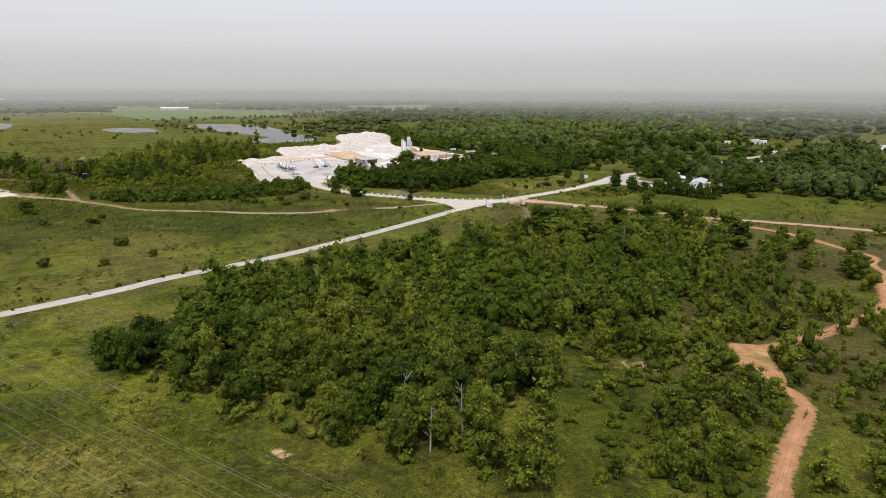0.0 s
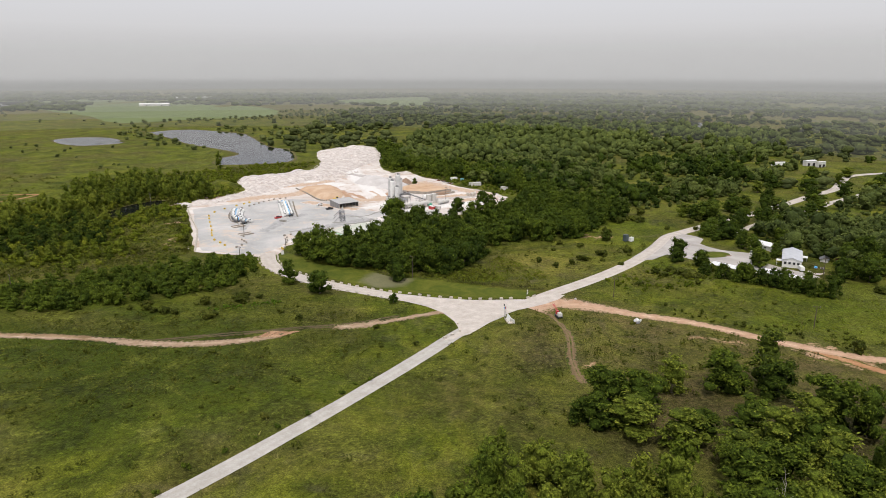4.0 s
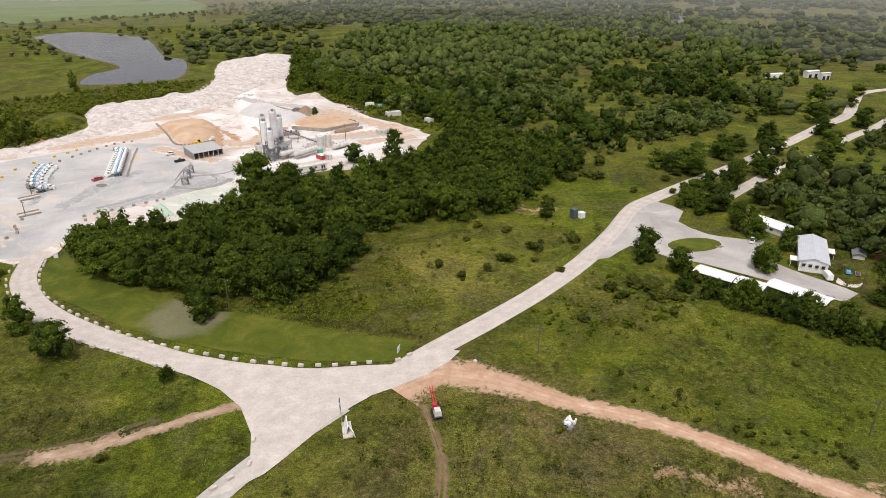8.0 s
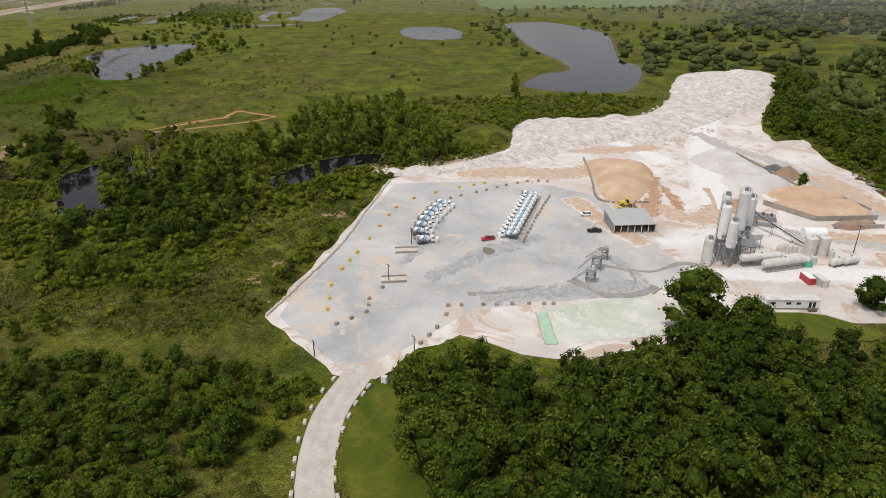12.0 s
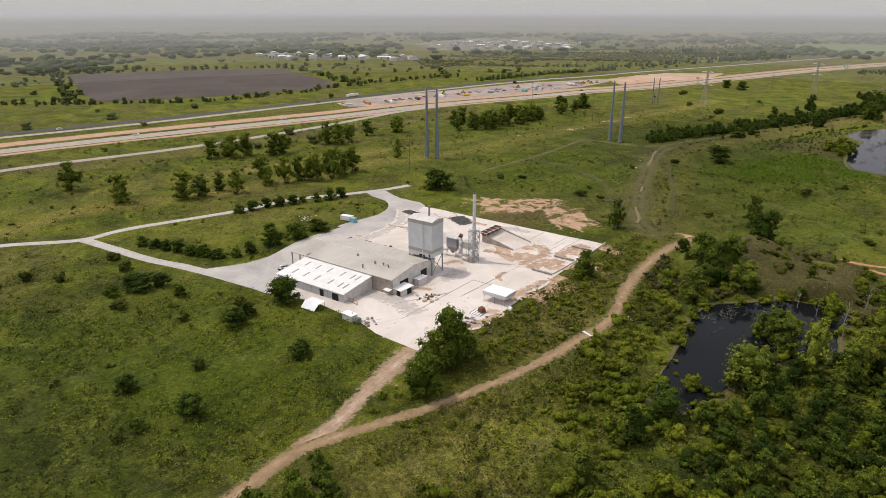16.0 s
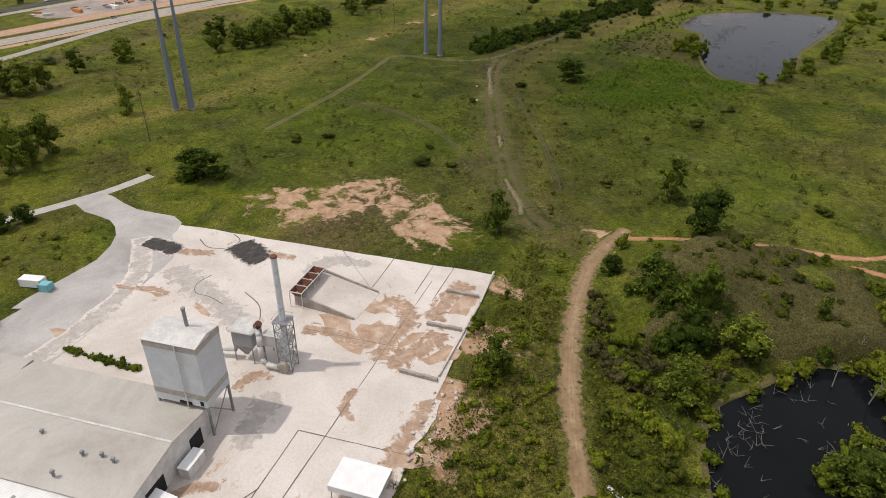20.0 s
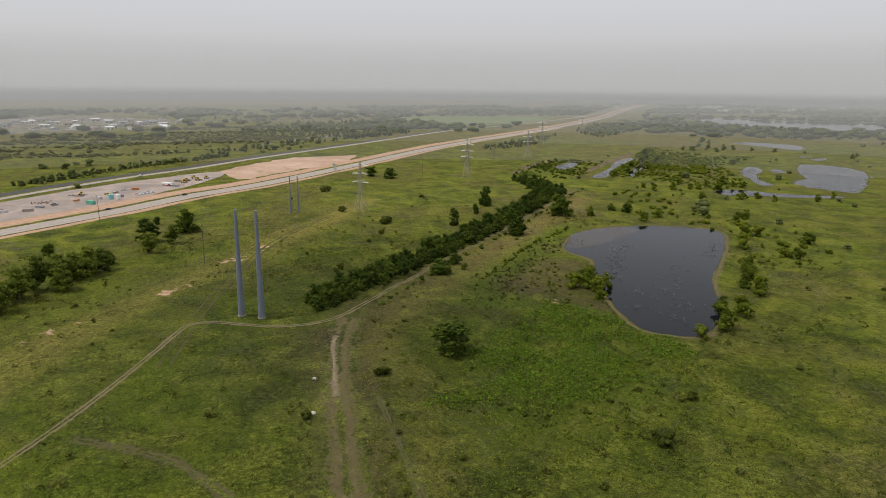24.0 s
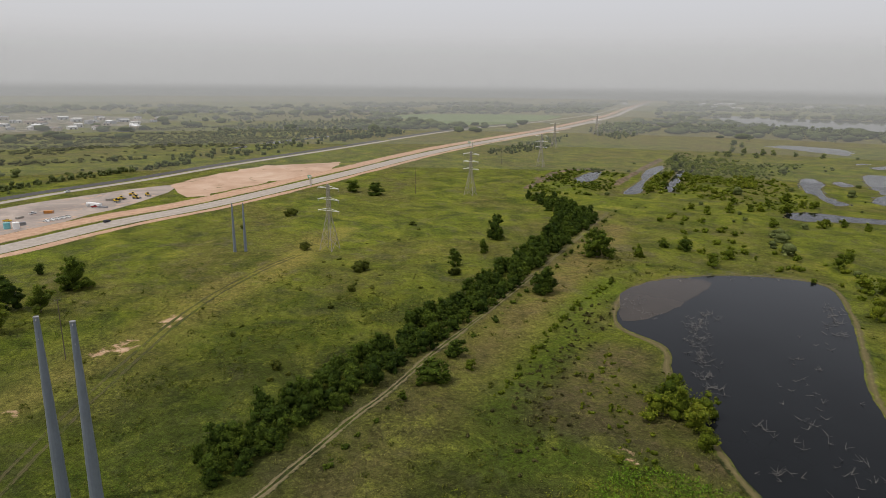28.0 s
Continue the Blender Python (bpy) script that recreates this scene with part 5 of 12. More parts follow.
# ---- the far distance: added glowing rings paint haze and woods, clear at their tops ----
def haze_glow_ring(radius, high, stops, tones, name):
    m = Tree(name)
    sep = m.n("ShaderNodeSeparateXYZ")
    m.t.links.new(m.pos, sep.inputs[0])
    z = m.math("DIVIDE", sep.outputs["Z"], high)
    # the ring glows by itself; its emission stands in for haze
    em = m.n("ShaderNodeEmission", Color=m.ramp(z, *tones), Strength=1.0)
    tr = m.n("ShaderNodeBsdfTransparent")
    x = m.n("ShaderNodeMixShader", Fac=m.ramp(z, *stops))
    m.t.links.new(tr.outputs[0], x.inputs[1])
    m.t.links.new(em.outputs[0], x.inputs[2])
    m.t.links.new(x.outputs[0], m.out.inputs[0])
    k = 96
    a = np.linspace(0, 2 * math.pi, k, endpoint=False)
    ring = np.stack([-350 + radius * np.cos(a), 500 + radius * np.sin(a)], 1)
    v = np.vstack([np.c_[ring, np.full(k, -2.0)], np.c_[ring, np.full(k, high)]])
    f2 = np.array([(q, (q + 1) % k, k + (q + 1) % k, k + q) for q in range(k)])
    tagged(new("backdrop", big_mesh("backdrop", v, f2, m.mat)), "added glowing ring that paints grey haze over far woods", "backdrop", kind="structure")


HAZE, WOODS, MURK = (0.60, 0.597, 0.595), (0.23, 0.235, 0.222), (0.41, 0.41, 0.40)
haze_glow_ring(4250, 400.0, ((0.0, 0.92), (0.12, 0.95), (0.30, 0.8), (1.0, 0.0)), ((0.0, WOODS), (0.09, WOODS), (0.19, HAZE), (1.0, HAZE)), "haze_glow_far")
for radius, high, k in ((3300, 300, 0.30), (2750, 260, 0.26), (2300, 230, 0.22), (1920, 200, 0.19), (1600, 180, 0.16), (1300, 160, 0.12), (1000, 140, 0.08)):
    haze_glow_ring(radius, float(high), ((0.0, k), (0.15, k), (1.0, 0.0)), ((0.0, MURK), (1.0, HAZE)), "haze_glow_ring")

# ---- vegetation ----
_b = bmesh.new()
bmesh.ops.create_icosphere(_b, subdivisions=1, radius=1.0)
_b.verts.index_update()
ICO_F = np.array([[v.index for v in f.verts] for f in _b.faces])
ICO_V = np.array([v.co[:] for v in _b.verts])
_b.free()
_b = bmesh.new()
bmesh.ops.create_icosphere(_b, subdivisions=2, radius=1.0)
_b.verts.index_update()
BALL_F = np.array([[v.index for v in f.verts] for f in _b.faces])
BALL_V = np.array([v.co[:] for v in _b.verts])
_b.free()


def leaves(rng, lobes, count, size, up=0.35):
    """Small leaf sprays over the lobes (x, y, z, radius, height): vertices, quads and tint."""
    lob = np.array(lobes)
    area = lob[:, 3] ** 2 * (0.22 + lob[:, 5])
    pick = rng.choice(len(lob), count, p=area / area.sum())
    d = rng.normal(size=(count, 3))
    d[:, 2] += up
    d /= np.linalg.norm(d, axis=1)[:, None]
    out = rng.uniform(0.62, 1.08, count) + 0.22 * rng.rand(count) ** 3
    r, h = lob[pick, 3] * out, lob[pick, 4] * out
    c = lob[pick, :3] + np.c_[d[:, 0] * r, d[:, 1] * r, d[:, 2] * h]
    nrm = d * 1.0 + rng.normal(size=(count, 3)) * 0.45 + np.array([0, 0, 0.35])
    nrm /= np.linalg.norm(nrm, axis=1)[:, None]
    t = np.cross(nrm, rng.normal(size=(count, 3)))
    t /= np.linalg.norm(t, axis=1)[:, None]
    b = np.cross(nrm, t)
    s = size * rng.uniform(0.6, 1.35, (count, 1))
    w = rng.uniform(0.45, 0.8, (count, 1))
    v = np.stack([c - t * s, c + t * s * 0.6 - b * s * w + nrm * s * 0.12, c + t * s * 0.6 + b * s * w + nrm * s * 0.12], 1).reshape(-1, 3)
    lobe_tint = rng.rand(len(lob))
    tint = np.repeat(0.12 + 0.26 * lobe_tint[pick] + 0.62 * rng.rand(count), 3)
    return v, np.arange(count * 3).reshape(-1, 3), tint


OCT_V = np.array([(1, 0, 0), (0, 1, 0), (-1, 0, 0), (0, -1, 0), (0.2, 0.1, 1), (-0.1, 0.2, -1)]) @ np.array([(0.8, 0.5, 0.33), (-0.57, 0.8, 0.17), (-0.18, -0.33, 0.93)]) * 1.08
OCT_F = np.array([(0, 1, 4), (1, 2, 4), (2, 3, 4), (3, 0, 4), (1, 0, 5), (2, 1, 5), (3, 2, 5), (0, 3, 5)])


def shade_cores(rng, lobes, share=0.8, fine=False):
    """The inside of each lobe, its shade painted by a dark tint, as lumpy balls of triangles written as quads with a
    doubled corner split away.
    """
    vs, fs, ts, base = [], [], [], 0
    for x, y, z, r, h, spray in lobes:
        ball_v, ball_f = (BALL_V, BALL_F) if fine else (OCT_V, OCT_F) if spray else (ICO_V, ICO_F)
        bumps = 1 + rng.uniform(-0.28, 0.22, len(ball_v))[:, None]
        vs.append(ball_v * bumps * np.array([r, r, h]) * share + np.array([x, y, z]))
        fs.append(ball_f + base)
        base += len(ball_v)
        # tint kept low so the gaps between sprays look shaded
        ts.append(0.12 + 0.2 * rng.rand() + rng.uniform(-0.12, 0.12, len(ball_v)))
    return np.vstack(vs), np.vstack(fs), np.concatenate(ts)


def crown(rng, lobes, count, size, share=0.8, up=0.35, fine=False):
    """Leaf sprays and insides with painted shade as triangles."""
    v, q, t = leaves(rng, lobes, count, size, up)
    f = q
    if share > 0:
        cv, cf, ct = shade_cores(rng, lobes, share, fine)
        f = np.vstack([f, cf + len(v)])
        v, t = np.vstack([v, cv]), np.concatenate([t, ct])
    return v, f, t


def lobe_set(rng, count, radius, low, high, lobe=0.45, squash=0.8, sprays=None):
    """An uneven crown between two heights: a few large boughs, and sprays of foliage standing out over them (weight 1)."""
    p, q = rng.uniform(0, 6.28, 2)
    boughs = []
    if count > 4:
        boughs.append((0, 0, low + (high - low) * 0.48, radius * 0.74, (high - low) * 0.45))
    few = max(2, int(round(count * 0.55)))
    for k in range(few):
        a = k * 2.4 + rng.uniform(-0.5, 0.5)
        f = (k + rng.uniform(0.1, 0.9)) / few
        wide = math.sin(math.pi * (0.22 + 0.66 * f)) ** 0.8
        reach = radius * (1 + 0.2 * math.sin(2 * a + p) + 0.12 * math.sin(3 * a + q)) * wide
        r = radius * lobe * rng.uniform(0.95, 1.4)
        d = max(reach - r * 0.95, 0) * math.sqrt(rng.uniform(0.5, 1.0))
        boughs.append((d * math.cos(a), d * math.sin(a), max(low + (high - low) * f - r * squash * 0.6, r * 0.5), r, r * squash))
    out = [(*b, 0.0) for b in boughs]
    b = np.array(boughs)
    weight = b[:, 3] ** 2 / (b[:, 3] ** 2).sum()
    sprays = int(count * 2.2) if sprays is None else sprays
    tries = 0
    while sprays > 0 and tries < 900:
        tries += 1
        x, y, z, r, h = b[rng.choice(len(b), p=weight)]
        d = rng.normal(size=3)
        d[2] += 0.45
        d /= np.linalg.norm(d)
        c = np.array([x, y, z]) + d * np.array([r, r, h]) * 0.92
        depth = np.sqrt(((c[0] - b[:, 0]) / b[:, 3]) ** 2 + ((c[1] - b[:, 1]) / b[:, 3]) ** 2 + ((c[2] - b[:, 2]) / b[:, 4]) ** 2).min()
        if depth < 0.80 or c[2] < low * 0.6:
            continue
        k = (0.30 + 0.08 * r / radius) * radius * lobe * 2.0 * rng.uniform(0.65, 1.25)
        out.append((*c, k, k * 0.78, 1.0))
        sprays -= 1
    return out


def trunk_shape(rng, height, radius, spread, limbs=4):
    s = Shape()
    s.rod((0, 0, -0.3), (0.1, 0, height * 0.45), radius, radius * 0.7, 6)
    for k in range(limbs):
        a = 2 * math.pi * k / limbs + rng.uniform(-0.4, 0.4)
        s.rod((0.1, 0, height * rng.uniform(0.28, 0.45)), (spread * 0.55 * math.cos(a), spread * 0.55 * math.sin(a), height * rng.uniform(0.6, 0.85)), radius * 0.5, radius * 0.15, 5)
    return s


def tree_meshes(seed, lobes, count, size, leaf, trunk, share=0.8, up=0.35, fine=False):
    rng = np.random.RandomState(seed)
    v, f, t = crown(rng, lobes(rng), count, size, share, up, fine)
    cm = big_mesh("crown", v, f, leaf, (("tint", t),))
    tm = None
    if trunk:
        tm = trunk_shape(rng, *trunk).mesh("trunk")
        tm.materials.append(BARK)
    return tm, cm, (v, f, t)


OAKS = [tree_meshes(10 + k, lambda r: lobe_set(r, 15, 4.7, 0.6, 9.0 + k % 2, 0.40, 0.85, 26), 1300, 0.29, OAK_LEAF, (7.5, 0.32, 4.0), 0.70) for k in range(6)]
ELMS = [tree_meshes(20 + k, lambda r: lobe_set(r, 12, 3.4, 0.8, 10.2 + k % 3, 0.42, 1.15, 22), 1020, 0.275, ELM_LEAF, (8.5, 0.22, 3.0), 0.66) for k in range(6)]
OAKS_FAR = [tree_meshes(110 + k, lambda r: lobe_set(r, 11, 4.7, 0.6, 9.0 + k % 2, 0.42, 0.85, 14), 520, 0.42, OAK_LEAF, None, 0.64)[2] for k in range(5)]
ELMS_FAR = [tree_meshes(120 + k, lambda r: lobe_set(r, 9, 3.4, 0.8, 10.2 + k % 3, 0.44, 1.15, 12), 440, 0.385, ELM_LEAF, None, 0.62)[2] for k in range(5)]
LOCUSTS = [tree_meshes(30 + k, lambda r: lobe_set(r, 7, 2.1, 0.3, 6.0, 0.44, 1.2, 9), 390, 0.215, ELM_LEAF, (5.0, 0.12, 1.6), 0.66) for k in range(4)]
WILLOWS = [tree_meshes(40 + k, lambda r: lobe_set(r, 8, 3.3, 0.1, 5.2, 0.42, 0.9, 10), 400, 0.29, WILLOW_LEAF, None, 0.72) for k in range(5)]
SHRUBS = [tree_meshes(45 + k, lambda r: lobe_set(r, 4, 2.0, 0.0, 2.3, 0.5, 0.8, 4), 64, 0.24, SCRUB_LEAF, None, 0.8)[2] for k in range(6)]
BUSHES = [tree_meshes(50 + k, lambda r: lobe_set(r, 5, 1.5, 0.0, 1.9, 0.46, 0.8, 9), 130, 0.16, SCRUB_LEAF, None, 0.85) for k in range(5)]
WOOD_MID = [tree_meshes(60 + k, lambda r: lobe_set(r, 5, 4.9, 0.8, 9.2, 0.46, 0.8, 6), 108, 0.54, OAK_LEAF, None, 0.8)[2] for k in range(6)]
WOOD_FAR = [tree_meshes(70 + k, lambda r: lobe_set(r, 2, 4.6, 0.5, 8.5, 0.66, 0.8, 0), 14, 1.1, HAZED_FAR_LEAF, None, 0.92)[2] for k in range(5)]
WOOD_DIM = [tree_meshes(75 + k, lambda r: [(0, 0, 4.0, 7.5, 4.6, 0.0)], 2, 1.1, HAZED_FAR_LEAF, None, 1.0)[2] for k in range(6)]
BUSH_LOW = [tree_meshes(80 + k, lambda r: lobe_set(r, 2, 1.3, 0.0, 1.3, 0.6, 0.8, 0), 26, 0.34, SCRUB_LEAF, None, 0.0)[2] for k in range(5)]


def tuft(seed):
    rng = np.random.RandomState(seed)
    n = 7
    a = rng.uniform(0, 6.28, n)
    o = rng.normal(size=(n, 2)) * 0.35
    w, h = rng.uniform(0.12, 0.25, n), rng.uniform(0.45, 0.9, n)
    lean = rng.normal(size=(n, 2)) * 0.35
    v = np.stack([np.c_[o[:, 0] - np.cos(a) * w, o[:, 1] - np.sin(a) * w, np.zeros(n) - 0.05], np.c_[o[:, 0] + np.cos(a) * w, o[:, 1] + np.sin(a) * w, np.zeros(n) - 0.05], np.c_[o + lean, h]], 1).reshape(-1, 3)
    return v, np.arange(n * 3).reshape(-1, 3), np.repeat(rng.rand(n), 3)


TUFTS = [tuft(90 + k) for k in range(6)]


def weed(seed):
    rng = np.random.RandomState(seed)
    n = 11
    c = np.c_[rng.normal(size=(n, 2)) * 0.55, rng.uniform(0.1, 0.75, n)]
    t = rng.normal(size=(n, 3)) * np.array([1, 1, 0.5])
    t /= np.linalg.norm(t, axis=1)[:, None]
    s = np.cross(t, rng.normal(size=(n, 3)) + np.array([0, 0, 1.2]))
    s /= np.linalg.norm(s, axis=1)[:, None]
    k = rng.uniform(0.16, 0.36, (n, 1))
    return np.stack([c - t * k, c + t * k * 0.6 - s * k * 0.6, c + t * k * 0.6 + s * k * 0.6], 1).reshape(-1, 3), np.arange(n * 3).reshape(-1, 3), np.repeat(0.1 + 0.6 * rng.rand(n), 3)


WEEDS = [weed(130 + k) for k in range(6)]


def fill(outline, gap, seed, keep=None, extra=0.5, jitter=0.42):
    """Places spread over an outline about gap apart, clear of bare ground."""
    rng = np.random.RandomState(seed)
    o = np.array(outline, float)
    lo, hi = o.min(0), o.max(0)
    x, y = np.meshgrid(np.arange(lo[0], hi[0], gap), np.arange(lo[1], hi[1], gap * 0.87), indexing="ij")
    x = x + (np.arange(x.shape[1]) % 2) * gap / 2
    x, y = (x + rng.uniform(-jitter, jitter, x.shape) * gap).ravel(), (y + rng.uniform(-jitter, jitter, y.shape) * gap).ravel()
    ok = inside(outline, x, y)
    x, y = x[ok], y[ok]
    ok = ~is_bare(x, y, extra)
    x, y = x[ok], y[ok]
    if keep is not None:
        ok = rng.rand(len(x)) < keep(x, y)
        x, y = x[ok], y[ok]
    return np.stack([x, y], 1)


def ground_at(x, y):
    return ((value(x, y, 30, 2) - 0.5) * 1.6 + (value(x, y, 90, 5) - 0.5) * 1.2 - 0.1)


def carpet(name, outline, height, material, label, category, step=1.7, seed=1, gaps=0.3, lumps=7.0, slope=6.0):
    """A close cover of scrub: lumps of many sizes that sink to the ground at its ragged edge and in gaps."""
    o = np.array(outline, float)
    lo, hi = o.min(0) - step, o.max(0) + step
    x, y = np.meshgrid(np.arange(lo[0], hi[0], step), np.arange(lo[1], hi[1], step), indexing="ij")
    rng = np.random.RandomState(seed)
    x, y = x + rng.uniform(-0.35, 0.35, x.shape) * step, y + rng.uniform(-0.35, 0.35, y.shape) * step
    d = away(np.vstack([o, o[:1]]), x, y) * np.where(inside(outline, x, y), 1, -1)
    d = d + (value(x, y, 9, seed + 5) - 0.5) * 12
    ok = np.clip(d / slope, -0.3, 1)
    ok = np.where(is_bare(x.ravel(), y.ravel(), 0.6).reshape(x.shape), -0.3, ok)
    body = 0.6 * value(x, y, lumps, seed) + 0.3 * value(x, y, lumps * 0.45, seed + 1) + min(1, 2.5 / height) * 0.35 * rng.rand(*x.shape)
    holes = np.clip((value(x, y, 22, seed + 2) - gaps) * 5, -0.2, 1)
    z = height * body * np.minimum(ok, holes) * 1.4 + ground_at(x, y) - 0.25
    n, m = x.shape
    v = np.stack([x, y, z], -1).reshape(-1, 3)
    i, j = np.meshgrid(np.arange(n - 1), np.arange(m - 1), indexing="ij")
    f = np.stack([i * m + j, (i + 1) * m + j, (i + 1) * m + j + 1, i * m + j + 1], -1).reshape(-1, 4)
    f = f[(np.minimum(ok, holes).reshape(-1)[f] > 0).any(1)]
    used = np.unique(f)
    remap = np.full(len(v), -1)
    remap[used] = np.arange(len(used))
    tint = 0.15 + 0.5 * value(x, y, 16, seed + 3) + 0.35 * value(x, y, 4, seed + 4)
    me = big_mesh(name, v[used], remap[f], material, (("tint", tint.ravel()[used]),))
    MADE["stuff"] += len(f) * 2
    return tagged(new(name, me), label, category, kind="stuff")


MADE = {"stuff": 0, "trees": 0}


def growth(name, protos, places, scale, material, label, category, seed=0, spread=0.35, flat=1.0, tall=0.25):
    """Many plants that nobody could count, as one mesh."""
    if len(places) == 0:
        return None
    rng = np.random.RandomState(seed + 1)
    which = rng.randint(len(protos), size=len(places))
    vs, fs, ts, base = [], [], [], 0
    for k, (v, f, t) in enumerate(protos):
        p = places[which == k]
        if len(p) == 0:
            continue
        a = rng.uniform(0, 6.283, len(p))
        s = scale * rng.uniform(1 - spread, 1 + spread, len(p))
        h = s * rng.uniform(1 - tall, 1 + tall, len(p)) * flat
        c, sn = np.cos(a), np.sin(a)
        z0 = np.where((p[:, 0] > -1150) & (p[:, 0] < 450) & (p[:, 1] > 0) & (p[:, 1] < 1020), ground_at(p[:, 0], p[:, 1]), 0) - 0.15
        X = (v[None, :, 0] * c[:, None] - v[None, :, 1] * sn[:, None]) * s[:, None] + p[:, :1]
        Y = (v[None, :, 0] * sn[:, None] + v[None, :, 1] * c[:, None]) * s[:, None] + p[:, 1:]
        Z = v[None, :, 2] * h[:, None] + z0[:, None]
        vs.append(np.stack([X, Y, Z], -1).reshape(-1, 3))
        fs.append((f[None] + (np.arange(len(p)) * len(v))[:, None, None]).reshape(-1, f.shape[1]) + base)
        ts.append((t[None] * 0.75 + rng.uniform(-0.1, 0.42, len(p))[:, None]).ravel())
        base += len(p) * len(v)
    ob = new(name, big_mesh(name, np.vstack(vs), np.vstack(fs), material, (("tint", np.concatenate(ts)),)))
    MADE["stuff"] += sum(len(f) for f in fs)
    return tagged(ob, label, category, kind="stuff")


def kind_name(name, kinds):
    """The name of a tree by its kind."""
    if name != "tree":
        return name
    return "oak_tree" if kinds is OAKS else "elm_tree" if kinds is ELMS else "locust_tree" if kinds is LOCUSTS else "tree"


def plant(kinds, x, y, seed, label, category="tree", group="", size=1.0, tall=1.0, name="tree", lift=0.0):
    """One tree or bush: trunk and crown under an Empty at its foot."""
    rng = random.Random(seed * 7919 + int(x * 13 + y * 7))
    tm, cm, _ = kinds[rng.randrange(len(kinds))]
    s = size * rng.uniform(0.75, 1.25)
    z = float(ground_at(np.array([x]), np.array([y]))[0]) - 0.1 + lift
    ob = thing(kind_name(name, kinds), label, category, group, at=Matrix.LocRotScale((x, y, z), Euler((0, 0, rng.uniform(0, 6.28))), (s, s, s * tall * rng.uniform(0.9, 1.12))))
    if tm:
        new("trunk", tm).parent = ob
    new("crown", cm).parent = ob
    MADE["trees"] += len(cm.polygons)
    return ob


def stand(kinds, x, y, wide, high, label, category="tree", group="", name="tree", k=0):
    """One tree or bush, its width and height fitted to the camera's view."""
    tm, cm, _ = kinds[(k * 5 + int(x + y)) % len(kinds)]
    co = np.empty(len(cm.vertices) * 3, np.float32)
    cm.vertices.foreach_get("co", co)
    co = co.reshape(-1, 3)
    across = (np.ptp(co[:, 0]) + np.ptp(co[:, 1])) / 2
    z = float(ground_at(np.array([x]), np.array([y]))[0]) - 0.1
    ob = thing(kind_name(name, kinds), label, category, group, at=Matrix.LocRotScale((x, y, z), Euler((0, 0, 1.7 * k + x)), (wide * 1.16 / across, wide * 1.16 / across, high * 1.05 / float(co[:, 2].max()))))
    if tm:
        new("trunk", tm).parent = ob
    new("crown", cm).parent = ob
    MADE["trees"] += len(cm.polygons)
    return ob


def group_of(kinds, places, label, category="tree", group="", size=1.0, tall=1.0, name="tree", seed=1):
    for k, (x, y) in enumerate(places):
        plant(kinds, float(x), float(y), seed + k, label, category, group, size, tall, name)


# the wood that the walk begins over
WOOD_SOUTH = [(-96.5, 171.8), (-62.7, 146.7), (-45.4, 137), (-26.1, 126.4), (-6.8, 117.7), (17.4, 108.1), (25.1, 127.4), (46.3, 154.4), (63.7, 183.3), (88.8, 226.8), (115.8, 275), (130.3, 318.4), (123.5, 359), (86.8, 359), (56.9, 351.3), (21.2, 313.6), (-4.8, 287.6), (-37.6, 258.6), (-77.2, 227.7), (-93.6, 206.5)]
wood = fill(WOOD_SOUTH, 8.2, 3, lambda x, y: (0.95 - 0.95 * (value(x, y, 22, 41) > 0.68)) * (y + 0.35 * (x - 60) < 296))
rs = np.random.RandomState(5)
kind_pick = value(wood[:, 0], wood[:, 1], 30, 8) + rs.rand(len(wood)) * 0.4 + 0.25 * (wood[:, 0] < -40) + 0.3 * (wood[:, 0] > 60)
near = wood[:, 1] < 185
group_of(OAKS, wood[(kind_pick > 0.75) & near], "dense dark green oak in the wood", group="trees of the south wood", size=1.15, seed=11)
group_of(ELMS, wood[(kind_pick <= 0.75) & near], "lighter green slender elm in the wood", group="trees of the south wood", size=1.18, seed=12)
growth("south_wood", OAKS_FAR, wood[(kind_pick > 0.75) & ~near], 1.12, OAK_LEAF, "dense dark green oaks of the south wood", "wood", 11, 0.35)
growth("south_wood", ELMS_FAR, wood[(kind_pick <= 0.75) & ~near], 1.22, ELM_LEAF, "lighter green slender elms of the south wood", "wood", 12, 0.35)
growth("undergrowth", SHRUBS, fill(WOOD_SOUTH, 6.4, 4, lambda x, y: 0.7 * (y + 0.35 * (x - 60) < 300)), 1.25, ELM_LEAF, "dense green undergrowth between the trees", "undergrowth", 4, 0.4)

# single tall trees at the wood's far end and on the brown slope beside it: x, y, width, height
TALL_TREES = ((113.7, 355.3, 15, 20), (98.1, 350.6, 16, 15), (110.8, 345, 13, 14), (78.9, 349, 11.5, 13), (54.9, 338.5, 15, 14.5), (64.4, 333.7, 14, 14.5), (58.7, 325, 17, 11), (47, 328, 13, 11), (118.5, 325.4, 17, 18.5), (110.4, 321, 15, 13.5), (127, 321, 13, 16), (145.3, 328.8, 7.8, 11.6), (137, 306.8, 16, 18), (93.7, 324.4, 14, 10.5), (146, 309, 11, 13), (70, 316, 14, 12), (78, 322, 11, 9))
LIGHT_TREES = ((95.3, 312, 14, 15), (103.7, 308, 14, 14.5), (104, 298, 15, 15.5), (116.3, 296, 15, 17), (128, 296, 13.5, 13.5), (101.2, 288, 15.5, 15), (111.8, 283, 15, 15), (89.3, 299, 14, 13.5), (82.2, 307, 13, 12), (122, 284, 13, 14), (92, 286, 13, 13), (80, 296, 13, 12.5), (118, 272, 14, 14))
